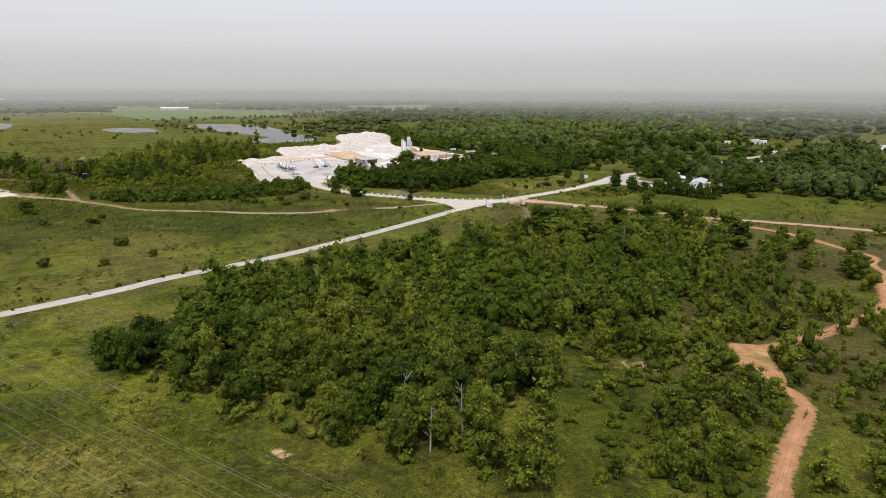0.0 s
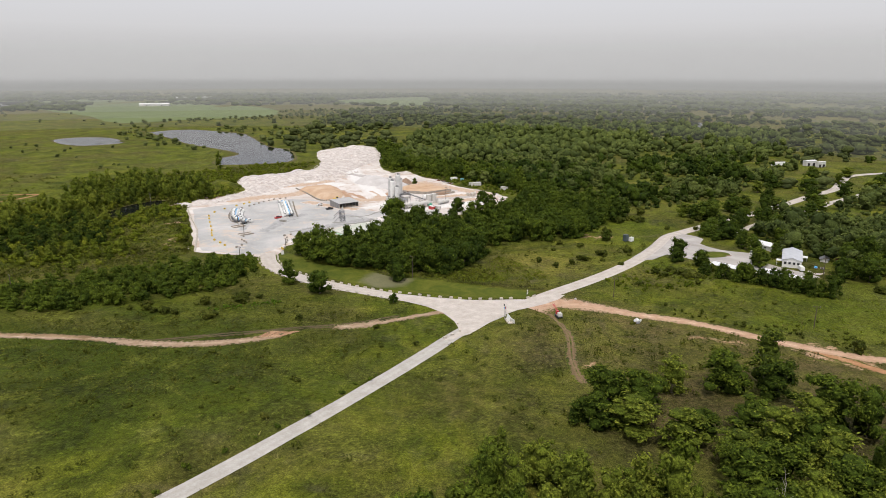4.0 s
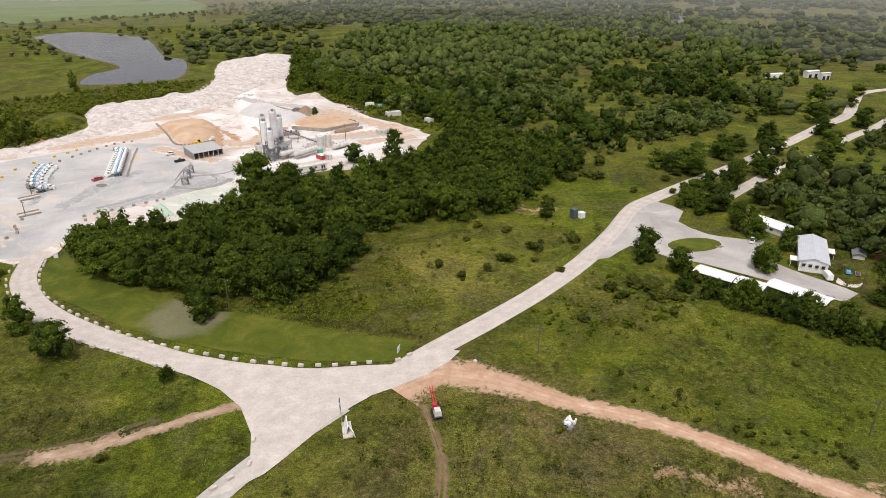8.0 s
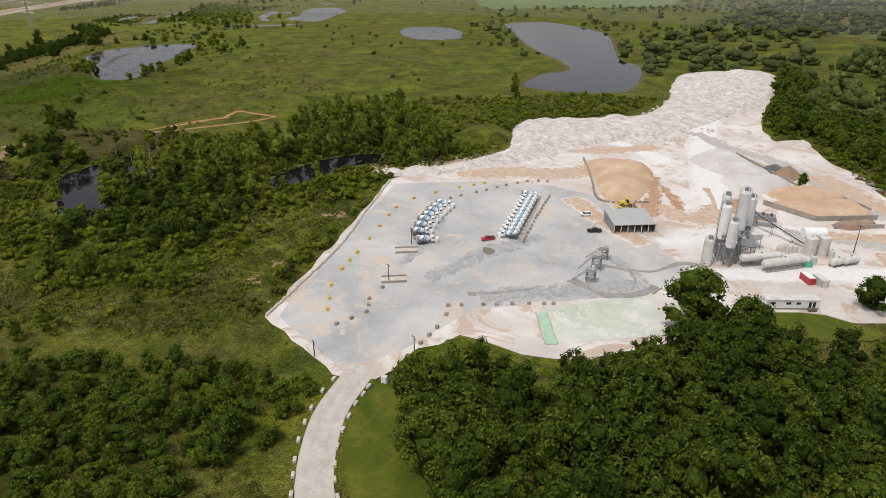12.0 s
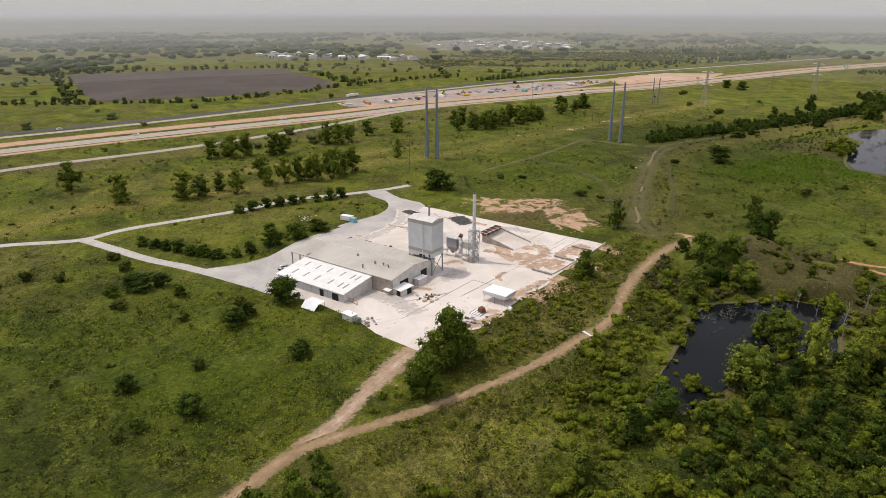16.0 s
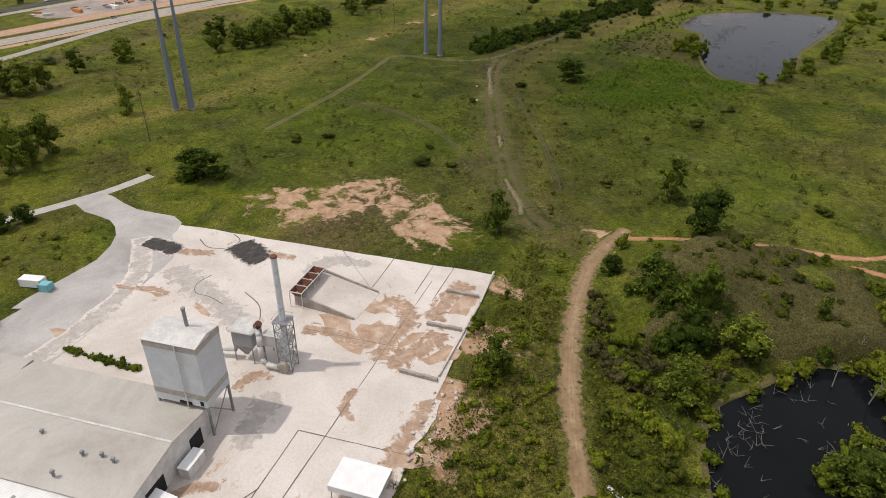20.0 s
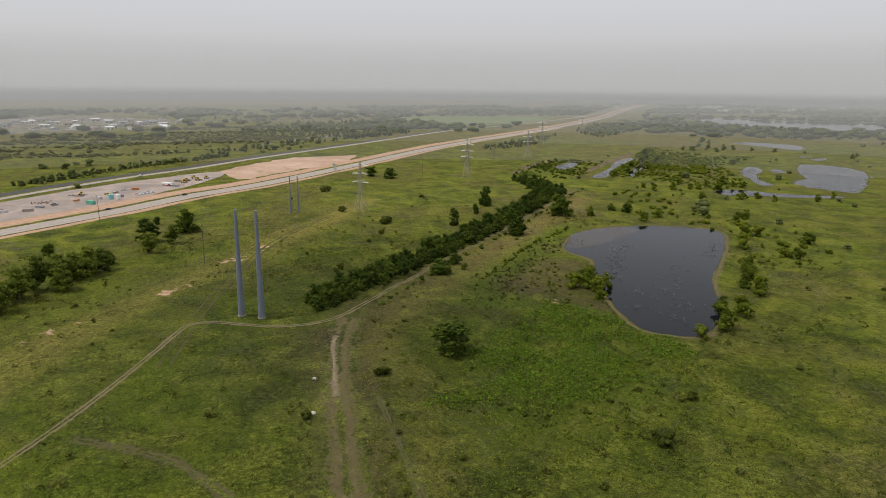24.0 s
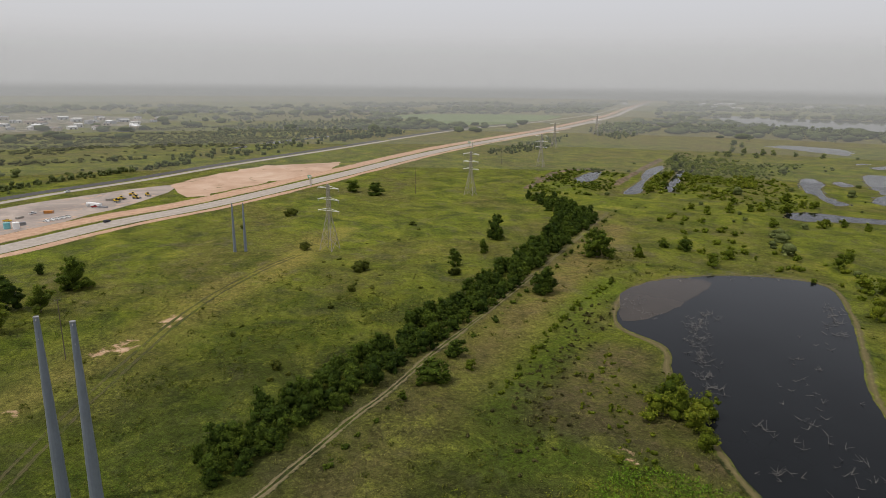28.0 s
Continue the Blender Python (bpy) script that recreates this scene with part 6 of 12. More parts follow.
SLOPE_TREES = ((168.8, 315.8, 7.3, 9.2), (169.3, 299.8, 9, 12), (175, 304, 8, 10), (151.2, 289, 9, 11), (157, 292, 6, 8), (141.9, 276, 9, 14), (148, 279, 8, 12), (135.6, 263, 9, 14), (143, 266, 8, 11), (163, 278.9, 8, 7.5), (167.5, 254, 9, 12), (174, 258, 7, 9), (170.3, 263, 8, 7.5), (196.7, 264.8, 8, 9.5), (219.2, 292, 10, 10.6), (227, 288, 9, 9), (243, 312, 9, 15), (249, 309, 9, 16), (257.4, 305.5, 9, 15), (263, 301, 8, 13), (231, 328, 9, 9), (226, 331, 6, 7), (248.8, 282.5, 11, 17), (256, 279, 10, 15), (199.7, 302.8, 8, 8.9), (247.2, 272.3, 11, 19), (271.1, 285.4, 12, 11), (221, 285.2, 10, 9), (233, 274, 10, 13), (262, 268, 11, 15), (207, 278, 7, 8), (187, 290, 6, 7), (129, 252, 8, 11), (121, 243, 8, 10), (156, 268, 7, 9))
for k, (x, y, w, h) in enumerate(TALL_TREES):
    stand(OAKS if k % 3 else ELMS, x, y, w, h, "tall leafy green tree above dry brown grass", group="tall trees above scrub", k=k)
for k, (x, y, w, h) in enumerate(LIGHT_TREES):
    stand(OAKS if k % 2 else ELMS, x, y, w, h, "broad green tree with feathery leaves", group="feathery trees of the south wood", k=k)
for k, (x, y, w, h) in enumerate(SLOPE_TREES):
    stand(LOCUSTS if k % 2 else ELMS, x, y, w, h, "upright green tree on the brown slope", group="upright trees on the slope", k=k)
# scrub of small upright trees on brown ground
SCRUB_EAST = [(28.9, 123.5), (57.9, 144.8), (77.2, 178.5), (106.1, 231.6), (135.1, 279.8), (144.8, 328.1), (168.9, 318.4), (188.2, 279.8), (250.9, 289.5), (318.4, 250.9), (289.5, 115.8), (173.7, 57.9), (96.5, 57.9), (57.9, 86.8)]
BROW = [(30, 113), (60, 104), (84, 140), (104, 176), (116, 232), (112, 262), (88, 222), (60, 176), (40, 150)]
locusts = fill(SCRUB_EAST, 9.5, 6, lambda x, y: (0.2 + 0.7 * (value(x, y, 28, 3) > 0.42)) * ~((y > 240) & (x < 290)))
locusts = np.vstack([locusts, fill(BROW, 7.5, 66, lambda x, y: 0.2 + 0.7 * (value(x, y, 15, 4) > 0.45))])
growth("brow_scrub", SHRUBS, fill(BROW, 3.6, 67, lambda x, y: 0.3 + 0.6 * (value(x, y, 13, 5) > 0.45)), 0.95, WILLOW_LEAF, "tangled green scrub on the brow beside the wood", "scrub", 67, 0.5)
close = (locusts[:, 0] < 120) & (locusts[:, 1] < 160)
group_of(LOCUSTS, locusts[close], "small upright green tree in brown scrub", group="small trees in scrub", size=1.3, seed=13)
growth("scrub_trees", [o[2] for o in LOCUSTS], locusts[~close], 1.55, ELM_LEAF, "small upright green trees in brown scrub", "trees", 13, 0.45)
growth("scrub", SHRUBS, fill(SCRUB_EAST, 5.2, 7, lambda x, y: 0.12 + 0.6 * (value(x, y, 24, 9) > 0.5)), 0.75, SCRUB_LEAF, "low olive scrub on brown ground", "scrub", 7, 0.5)

# the oak wood between road and quarry
WOOD_OAK = [(-82, 524), (-66, 511), (-51, 500), (-32, 493.5), (-14, 489), (3, 485.5), (13, 496), (20, 511), (27, 540), (44, 549), (86, 556), (113, 590), (145, 632), (125, 675), (87, 714), (72, 680), (58, 645), (30, 622), (15, 610), (4, 600), (-12, 608), (-24, 610), (-37, 600), (-33, 572), (-42, 560), (-56, 548), (-72, 540), (-80, 528)]
oaks = fill(WOOD_OAK, 8.6, 9, extra=2.0)
front = oaks[:, 1] < 512
group_of(OAKS, oaks[front], "broad dark green oak at the wood's edge", group="trees of the oak wood", size=1.3, seed=14)
growth("oak_wood", OAKS_FAR, oaks[~front], 1.32, OAK_LEAF, "dense wood of broad dark green oaks", "wood", 14, 0.2)
growth("undergrowth", SHRUBS, fill([(-92, 529), (-66, 504), (-36, 492), (-10, 482), (8, 474), (30, 470), (34, 482), (24, 500), (4, 482), (-36, 503), (-70, 512)], 3.6, 19), 0.62, SCRUB_LEAF, "bright green vines along the wood\'s edge", "undergrowth", 19, 0.4)

for k, (x, y) in enumerate(((-79, 522.5), (-69, 512), (-61, 504.5), (-51, 499.5), (-41, 496), (-31, 493.5), (-21, 492), (-11, 490), (-1, 488.5), (8, 491), (15, 499), (20, 509), (25, 522))):
    stand(OAKS, x, y, 13 + k % 3, 12.5 + k % 4, "broad dark green oak at the wood's edge", group="trees of the oak wood", k=k)
growth("edge_vines", WEEDS, fill([(-88, 528), (-70, 507), (-40, 489), (-15, 478), (8, 470), (38, 466), (60, 476), (52, 500), (36, 520), (28, 505), (16, 488), (0, 481), (-30, 488), (-70, 512)], 1.7, 29, lambda x, y: 0.3 + 0.6 * (value(x, y, 12, 26) > 0.4)), 1.25, WILLOW_LEAF, "bright green vines along the wood's edge", "vines", 29, 0.5)
growth("dry_brush", WEEDS, fill([(-4, 473), (12, 465.5), (26, 459), (50, 453), (53, 457), (28, 466), (12, 471)], 1.3, 30), 1.0, BRUSH_LEAF, "brown dry brush along the lawn's edge", "weeds", 30, 0.5)

# vine-covered thicket west of the quarry road
growth("thicket", [o[2] for o in WILLOWS], fill([(-238, 440), (-214, 431), (-160, 426), (-135, 440), (-108, 455), (-96, 480), (-99, 510), (-120, 509), (-152, 495), (-190, 468), (-226, 455)], 6.2, 15), 1.15, OAK_LEAF, "dense vine-covered green thicket", "thicket", 15, 0.3, flat=1.0)

# wet scrub round the swampy pond and along the yard
WET = [(-144.8, 540.4), (-197.8, 665.9), (-221.9, 718.9), (-318.4, 675.5), (-381.2, 641.7), (-359, 622.4), (-332.9, 625.3), (-297.2, 593.5), (-262.5, 540.4), (-281.8, 525.9), (-337.8, 554.9), (-386, 559.7), (-366.7, 545.2), (-289.5, 506.6), (-231.6, 463.2), (-154.4, 511.4)]
GLADES = [np.array(line, float) for line in ([(-262, 476), (-238, 480), (-210, 490), (-182, 504), (-158, 520)], [(-160, 522), (-174, 548), (-186, 578), (-198, 606)], [(-292, 500), (-266, 486), (-246, 492)])]


def scrubby(x, y):
    """Small in the open glades under the power line and beside the yard, 1 elsewhere."""
    near = np.minimum.reduce([away(line, x, y) for line in GLADES])
    return np.clip((near + 8 * (value(x, y, 12, 77) - 0.5) - 9) / 9, 0.06, 1)


growth("wet_scrub", [w[2] for w in WILLOWS], fill(WET, 11.0, 21, lambda x, y: (0.1 + 0.7 * (value(x, y, 26, 9) > 0.5)) * scrubby(x, y)), 0.9, WILLOW_LEAF, "bright green willow scrub round swamp water", "scrub", 21, 0.5)
wet = fill(WET, 5.1, 22, lambda x, y: (0.45 + 0.45 * (value(x, y, 20, 19) > 0.4)) * scrubby(x, y))
wet_pick = value(wet[:, 0], wet[:, 1], 14, 27) + np.random.RandomState(23).rand(len(wet)) * 0.5
growth("wet_scrub", SHRUBS, wet[wet_pick > 0.6], 1.35, WILLOW_LEAF, "tangled bright green scrub on wet ground", "scrub", 22, 0.6)
growth("wet_scrub", SHRUBS, wet[wet_pick <= 0.6], 1.1, SCRUB_LEAF, "tangled olive green scrub on wet ground", "scrub", 25, 0.6)
group_of(ELMS, [(-219.4, 507.5), (-221.0, 514.4), (-212.9, 516.9), (-185.6, 524.0), (-186.8, 511.1), (-194.6, 485.7), (-197.1, 477.5), (-239.6, 550.4), (-230.7, 564.3), (-236.6, 576.3), (-229.9, 582.1), (-254.7, 606.1), (-220.0, 570.0), (-272.4, 568.4), (-233.8, 539.5), (-235.0, 507.2), (-243.6, 604.6), (-228.5, 556.7), (-210.4, 616.0), (-207.5, 625.5), (-226, 508), (-224, 560), (-233, 570)], "upright green tree above wet scrub", group="trees above wet scrub", size=0.85, tall=0.95, seed=26)

growth("quarry_trees", ELMS_FAR, fill([(-207.5, 675.5), (-178.5, 694.8), (-207.5, 733.4), (-318.4, 772), (-328.1, 714.1), (-260.6, 694.8)], 11, 23), 1.35, ELM_LEAF, "slender green trees behind the quarry", "trees", 23)
growth("swamp_trees", ELMS_FAR, fill([(-318.4, 579), (-289.5, 569.4), (-252.8, 579), (-217.1, 617.6), (-231.6, 675.5), (-289.5, 665.9), (-328.1, 636.9)], 14, 24), 1.25, ELM_LEAF, "slender green trees by the swamp", "trees", 24)
growth("glade_weeds", BUSH_LOW, fill([(-292, 498), (-262, 468), (-210, 474), (-150, 508), (-150, 530), (-190, 612), (-212, 610), (-180, 540), (-215, 512), (-262, 500)], 3.4, 27, lambda x, y: 0.5 + 0 * x), 0.8, WILLOW_LEAF, "yellow green weeds in an open glade", "weeds", 27, 0.5)

NORTH_BRUSH = [(-196, 690), (-180, 720), (-178, 742), (-203, 812), (-150, 870), (-146, 930), (-200, 920), (-262, 860), (-330, 800), (-335, 720), (-262, 705)]
growth("north_brush", SHRUBS, fill(NORTH_BRUSH, 5.7, 131, lambda x, y: 0.35 + 0.6 * (value(x, y, 24, 87) > 0.42), 2.0), 1.15, WILLOW_LEAF, "bright green brush behind the quarry", "scrub", 131, 0.5)
growth("north_brush", WEEDS, fill(NORTH_BRUSH, 3.0, 132, lambda x, y: 0.7 + 0 * x, 2.0), 1.6, SCRUB_LEAF, "olive weeds behind the quarry", "weeds", 132, 0.5)
growth("north_brush", ELMS_FAR, fill(NORTH_BRUSH, 13.0, 133, lambda x, y: 0.9 * (value(x, y, 40, 88) > 0.5), 4.0), 1.1, ELM_LEAF, "slender green trees in brush behind the quarry", "trees", 133, 0.4)

# woods to the east and north-east, round the houses and beyond
WOOD_EAST = [(223.9, 482.5), (220, 535.6), (207.5, 569.4), (226.8, 586.7), (289.5, 632.1), (366.7, 699.6), (463.2, 800.9), (579, 800.9), (617.6, 694.8), (598.3, 540.4), (501.8, 414.9), (414.9, 381.2), (376.3, 366.7), (318.4, 405.3), (279.8, 436.2), (236.4, 459.3)]
near_east = fill([(217.1, 477.7), (207.5, 569.4), (279.8, 627.2), (357.1, 579), (386, 482.5), (318.4, 414.9), (236.4, 461.3)], 11.5, 31, lambda x, y: 0.2 + 0.7 * (value(x, y, 40, 13) > 0.45))
growth("house_wood", WOOD_MID, near_east, 1.45, HAZED_NORTH_LEAF, "broad dark green oaks near the houses", "wood", 31, 0.25)
growth("wood", WOOD_MID, fill(WOOD_EAST, 12.8, 32, lambda x, y: 0.12 + 0.8 * (value(x, y, 42, 14) > 0.52) * ~((x < 400) & (y < 650) & (x < 370 + (600 - y) * 0.3))), 1.35, HAZED_NORTH_LEAF, "green oak wood with clearings", "wood", 32, 0.45)
WOOD_NORTH = [(154.4, 641.7), (231.6, 694.8), (318.4, 762.4), (414.9, 897.4), (501.8, 1109.8), (598.3, 1447.5), (289.5, 1505.4), (0, 1399.2), (-57.9, 1158), (-48.2, 926.4), (-14.5, 873.3), (43.4, 772), (82, 718.9), (125.5, 680.3)]
north = fill(WOOD_NORTH, 11.2, 33, lambda x, y: 0.12 + 0.88 * (value(x, y, 55, 15) + 0.2 * (x < 170 + (y - 700) * 0.1) > 0.5))
deep = north[:, 1] > 950
mixed = value(north[:, 0], north[:, 1], 45, 71) + np.random.RandomState(72).rand(len(north)) * 0.4 > 0.78
growth("wood", WOOD_MID, north[~deep & mixed], 1.1, OAK_LEAF, "dense green oak wood behind the quarry", "wood", 33, 0.45)
growth("wood", WOOD_MID, north[~deep & ~mixed], 1.05, HAZED_NORTH_LEAF, "lighter haze-toned green elms of the wood behind the quarry", "wood", 36, 0.45)
growth("wood", WOOD_FAR, north[deep], 1.35, HAZED_NORTH_LEAF, "green wood far behind the quarry", "wood", 34, 0.45)
growth("wood_edge", SHRUBS, fill(WOOD_NORTH[:4] + [(200, 900), (60, 1000), (60, 780)], 10.0, 35, lambda x, y: 0.6 + 0 * x), 1.6, HAZED_NORTH_LEAF, "light green scrub in clearings of the wood", "scrub", 35, 0.5)
FAR_EAST = [(376, 366), (415, 381), (502, 415), (598, 540), (640, 520), (735, 535), (822, 610), (930, 636), (1060, 560), (1000, 320), (760, 180), (520, 170), (420, 260)]
growth("wood", WOOD_MID, fill(FAR_EAST, 15.5, 37, lambda x, y: 0.2 + 0.75 * (value(x, y, 60, 16) > 0.42)), 1.35, HAZED_NORTH_LEAF, "haze-toned green oak wood beyond the meadow", "wood", 37, 0.45)
growth("wood_edge", SHRUBS, fill(WOOD_EAST, 9.5, 38, lambda x, y: 0.55 + 0 * x), 1.5, HAZED_NORTH_LEAF, "haze-toned green scrub between far oaks", "scrub", 38, 0.5)


def far_density(x, y):
    """Woods to the horizon, with clearings; open land along the highway and the marsh."""
    d = (value(x, y, 260, 21) * 0.6 + value(x, y, 90, 22) * 0.4)
    west = (x < -250) & (y < 1300 - (x + 250) * 0.9)
    return np.where(west, 0.05 + 0.8 * (d > np.where(x < -1500, 0.47, 0.55)), 0.1 + 0.85 * (d > 0.42))


NEAR_BOX = [(-617.6, 57.9), (424.6, 57.9), (424.6, 675.5), (144.8, 868.5), (57.9, 1061.5), (-617.6, 965)]
far1 = fill([(-965, -482.5), (1158, -96.5), (1640.5, 1833.5), (579, 2219.5), (-868.5, 2026.5), (-1833.5, 1833.5), (-1640.5, -96.5)], 27.0, 41, far_density, 2.0)
far1 = far1[~inside(NEAR_BOX, far1[:, 0], far1[:, 1]) & ~inside(WOOD_EAST, far1[:, 0], far1[:, 1]) & ~inside(WOOD_NORTH, far1[:, 0], far1[:, 1]) & ~inside(FAR_EAST, far1[:, 0], far1[:, 1])]
corridor = spline([(-540.4, 19.3), (-791.3, 297.2), (-989.1, 525.9), (-1100.1, 675.5), (-1220.7, 820.2), (-1442.7, 1080.8), (-1756.3, 1529.5), (-2166.4, 2065.1), (-2545, 2450), (-3275, 3262), (-3900, 4020)], 40)
far1 = far1[away(corridor, far1[:, 0], far1[:, 1]) > 60]
open_land = [(-463.2, 193), (-965, 540.4), (-1447.5, 1109.8), (-1254.5, 1254.5), (-772, 965), (-540.4, 965), (-366.7, 772), (-482.5, 579)]
west_land = [(-1400, 250), (-1480, 700), (-1760, 960), (-2080, 1150), (-2380, 1300), (-2500, 800), (-2750, 400), (-2350, 150), (-1900, 220)]
far1 = far1[~inside(west_land, far1[:, 0], far1[:, 1])]
far1 = far1[~inside(open_land, far1[:, 0], far1[:, 1])]
marsh = [(-540, 960), (-1254, 1100), (-1750, 1800), (-1050, 1750), (-560, 1400)]
far1 = far1[~inside(marsh, far1[:, 0], far1[:, 1]) | (np.arange(len(far1)) % 12 == 0)]
far1 = far1[(far1[:, 0] > -1150) | (far1[:, 1] > 1900) | (np.arange(len(far1)) % 5 < 2)]
to_east = (far1[:, 0] > -250) & (far1[:, 1] > 300)
growth("far_wood", WOOD_FAR, far1[to_east], 2.1, HAZED_FAR_LEAF, "far dark green woods", "wood", 41, 0.4, flat=0.6)
growth("far_wood", WOOD_FAR, far1[~to_east], 1.15, HAZED_FAR_LEAF, "far scattered green trees", "wood", 43, 0.4, flat=0.65)
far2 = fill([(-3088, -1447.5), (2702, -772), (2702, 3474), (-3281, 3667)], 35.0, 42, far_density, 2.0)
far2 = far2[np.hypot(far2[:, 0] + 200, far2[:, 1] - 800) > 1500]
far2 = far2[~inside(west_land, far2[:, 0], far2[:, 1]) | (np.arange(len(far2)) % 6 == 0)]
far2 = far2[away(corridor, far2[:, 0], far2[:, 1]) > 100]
growth("far_wood", WOOD_DIM, far2, 1.7, HAZED_FAR_LEAF, "far hazy woods near the horizon", "wood", 42, flat=0.66)

# tree belt along the track
BELT = [(-676, 612), (-694, 641), (-725, 686), (-779, 768), (-868, 878), (-914, 940), (-1003.6, 956), (-1012, 934), (-940, 915), (-886, 868), (-797, 757), (-742, 674), (-711, 632), (-692, 606)]
belt = fill(BELT, 6.0, 51, extra=-0.6)
growth("tree_belt", [w[2] for w in WILLOWS], belt, 1.2, OAK_LEAF, "dense belt of dark green trees", "wood", 51, 0.35, tall=0.4)
for k, (x, y, w, h) in enumerate(((-887, 825, 10, 18), (-862, 801, 6, 9), (-778, 788, 13, 14), (-820, 857, 18, 18), (-710, 692, 12, 9), (-727, 709, 9, 7), (-859, 546, 14, 16), (-883, 573, 17, 17), (-1088, 815, 18, 12), (-1113, 801, 14, 12))):
    stand(OAKS, x, y, w, h, "dark green tree in open pasture", group="trees in open pasture", k=k)
for k, (x, y, w) in enumerate(((-827, 762, 7), (-857, 716.5, 9), (-745, 643, 5), (-821.5, 699, 4), (-954, 793, 5), (-916, 700, 8), (-1023, 718, 9), (-801, 682, 3), (-735, 668, 6), (-752, 690, 5), (-768, 715, 6), (-790, 742, 5), (-812, 775, 6))):
    stand(BUSHES, x, y, w, w * 0.7, "small dark bush on green pasture", "bush", "bushes in pasture", "bush", k)
# trees north of the plant, and single trees and bushes
NORTH_TREES = ((-485.7, 210.4, 14, 20), (-461.6, 257.6, 15, 20), (-471.5, 291.7, 15, 20), (-479, 300, 12, 15), (-494.4, 304.5, 9, 14), (-488, 318.6, 10, 18), (-512, 327.4, 12, 21), (-513.4, 341, 11, 20), (-522, 348.3, 12, 19), (-523.3, 360, 13, 22), (-532.7, 370, 13, 24), (-551.4, 378, 14, 21), (-505, 333, 9, 15), (-528, 355, 10, 16), (-541, 374, 11, 18), (-545, 362, 10, 17), (-596, 305, 15, 20), (-603, 311, 13, 18), (-582, 277, 14, 20), (-589, 270, 12, 16), (-581, 261, 14, 17), (-594, 284, 13, 20), (-648, 344, 15, 21), (-647.5, 333.8, 13, 21), (-655, 351, 12, 18), (-710, 384, 14, 18), (-598, 403, 9, 17), (-766, 441, 14, 18), (-759, 434, 12, 15), (-733.7, 465, 14, 20), (-728, 455, 12, 18), (-740, 474, 13, 19), (-750, 470, 12, 18), (-757, 481, 13, 20), (-770, 488, 14, 21), (-778, 497, 13, 19), (-765, 499, 12, 17), (-792, 511.5, 14, 19), (-785, 504, 12, 18), (-800, 518, 12, 16), (-690, 360, 12, 16), (-722, 440, 11, 16), (-745, 452, 12, 17), (-830, 545, 12, 15), (-850, 560, 12, 15))
for k, (x, y, w, h) in enumerate(NORTH_TREES):
    stand(ELMS, x, y, w, h * 0.92, "upright green elm on rough pasture", group="trees north of the plant", k=k)
for x, y, size, tall, kinds, label in (
    (-20.3, 472.8, 0.95, 1.0, OAKS, "round dark green oak on the lawn's edge"), (-57, 452, 1.0, 0.9, OAKS, "round green tree beside the haul road"), (-75, 467.5, 0.62, 0.95, OAKS, "small round tree beside the haul road"),
    (137, 508.6, 0.75, 0.95, OAKS, "round dark oak at the drive's corner"), (177.6, 496, 0.95, 0.95, OAKS, "broad dark oak in front of the house"), (-20.3, 438.1, 0.3, 1.0, OAKS, "small round bush at the road's edge"),
    (108.1, 555.8, 0.55, 1.0, OAKS, "round green tree by a box"), 
):
    plant(kinds, x, y, 71, label, "tree", "", size * 1.55, tall)
for x, y, size, tall, kinds, label in (
    (-366.7, 519.2, 0.7, 1.0, WILLOWS, "bright green bush by the slab's edge"),
    (-386, 523, 0.5, 1.0, WILLOWS, "bright green bush by the slab's corner"), 
    (-417.8, 581.9, 0.6, 1.0, WILLOWS, "bright green bush on the mound"), 
    (-714.1, 709.3, 0.5, 1.0, WILLOWS, "green bush beside the tree belt"),
):
    plant(kinds, x, y, 72, label, "tree", "", size * 1.6, tall)
for x, y in ((-634, 745), (-643, 751), (-651, 752), (-660, 756), (-667, 765), (-655, 745), (-573.2, 750), (-576, 768), (-585, 790), (-594, 786), (-605, 828), (-617.6, 832), (-630, 850), (-640, 862), (-679, 905), (-648, 760)):
    plant(WILLOWS, x, y, 73, "round yellow-green willow bush on the pond's bank", "bush", "willows round the pond", 1.6, 1.0, "willow_bush")
for x, y in ((-446.8, 336.8), (-452.6, 342.6), (-458.4, 348.4), (-462.2, 355.1), (-466.1, 361.9), (-470, 366.7), (-473.8, 374.4), (-477.7, 381.2), (-483.5, 387), (-389.9, 310.7), (-387.9, 318.4), (-385, 325.2), (-383.1, 332), (-380.2, 339.7), (-378.3, 347.4), (-376.3, 355.1), (-378.3, 362.8), (-384.1, 367.7)):
    plant(OAKS, x, y, 74, "clipped round dark shrub in a planted row", "shrub", "row of round shrubs", 0.74, 0.75, "shrub")
for x, y, s in ((-395, 374.5, 0.74), (-407, 383.1, 0.64), (-419, 390.5, 0.76)):
    plant(OAKS, x, y, 75, "large round dark green shrub on lawn", "shrub", "", s * 1.85, 0.66, "shrub")
# bushes over the open land
OPEN = [(-617.6, 125.5), (-231.6, 125.5), (-144.8, 144.8), (57.9, 347.4), (289.5, 289.5), (318.4, 424.6), (221.9, 482.5), (57.9, 540.4), (-57.9, 463.2), (-96.5, 424.6), (-221.9, 414.9), (-289.5, 453.6), (-501.8, 453.6), (-501.8, 656.2), (-579, 945.7), (-733.4, 945.7), (-965, 772), (-868.5, 540.4)]
open_keep = lambda x, y: 0.04 + 0.3 * (value(x, y, 45, 31) > 0.62) + 0.12 * (value(x, y, 14, 32) > 0.7)
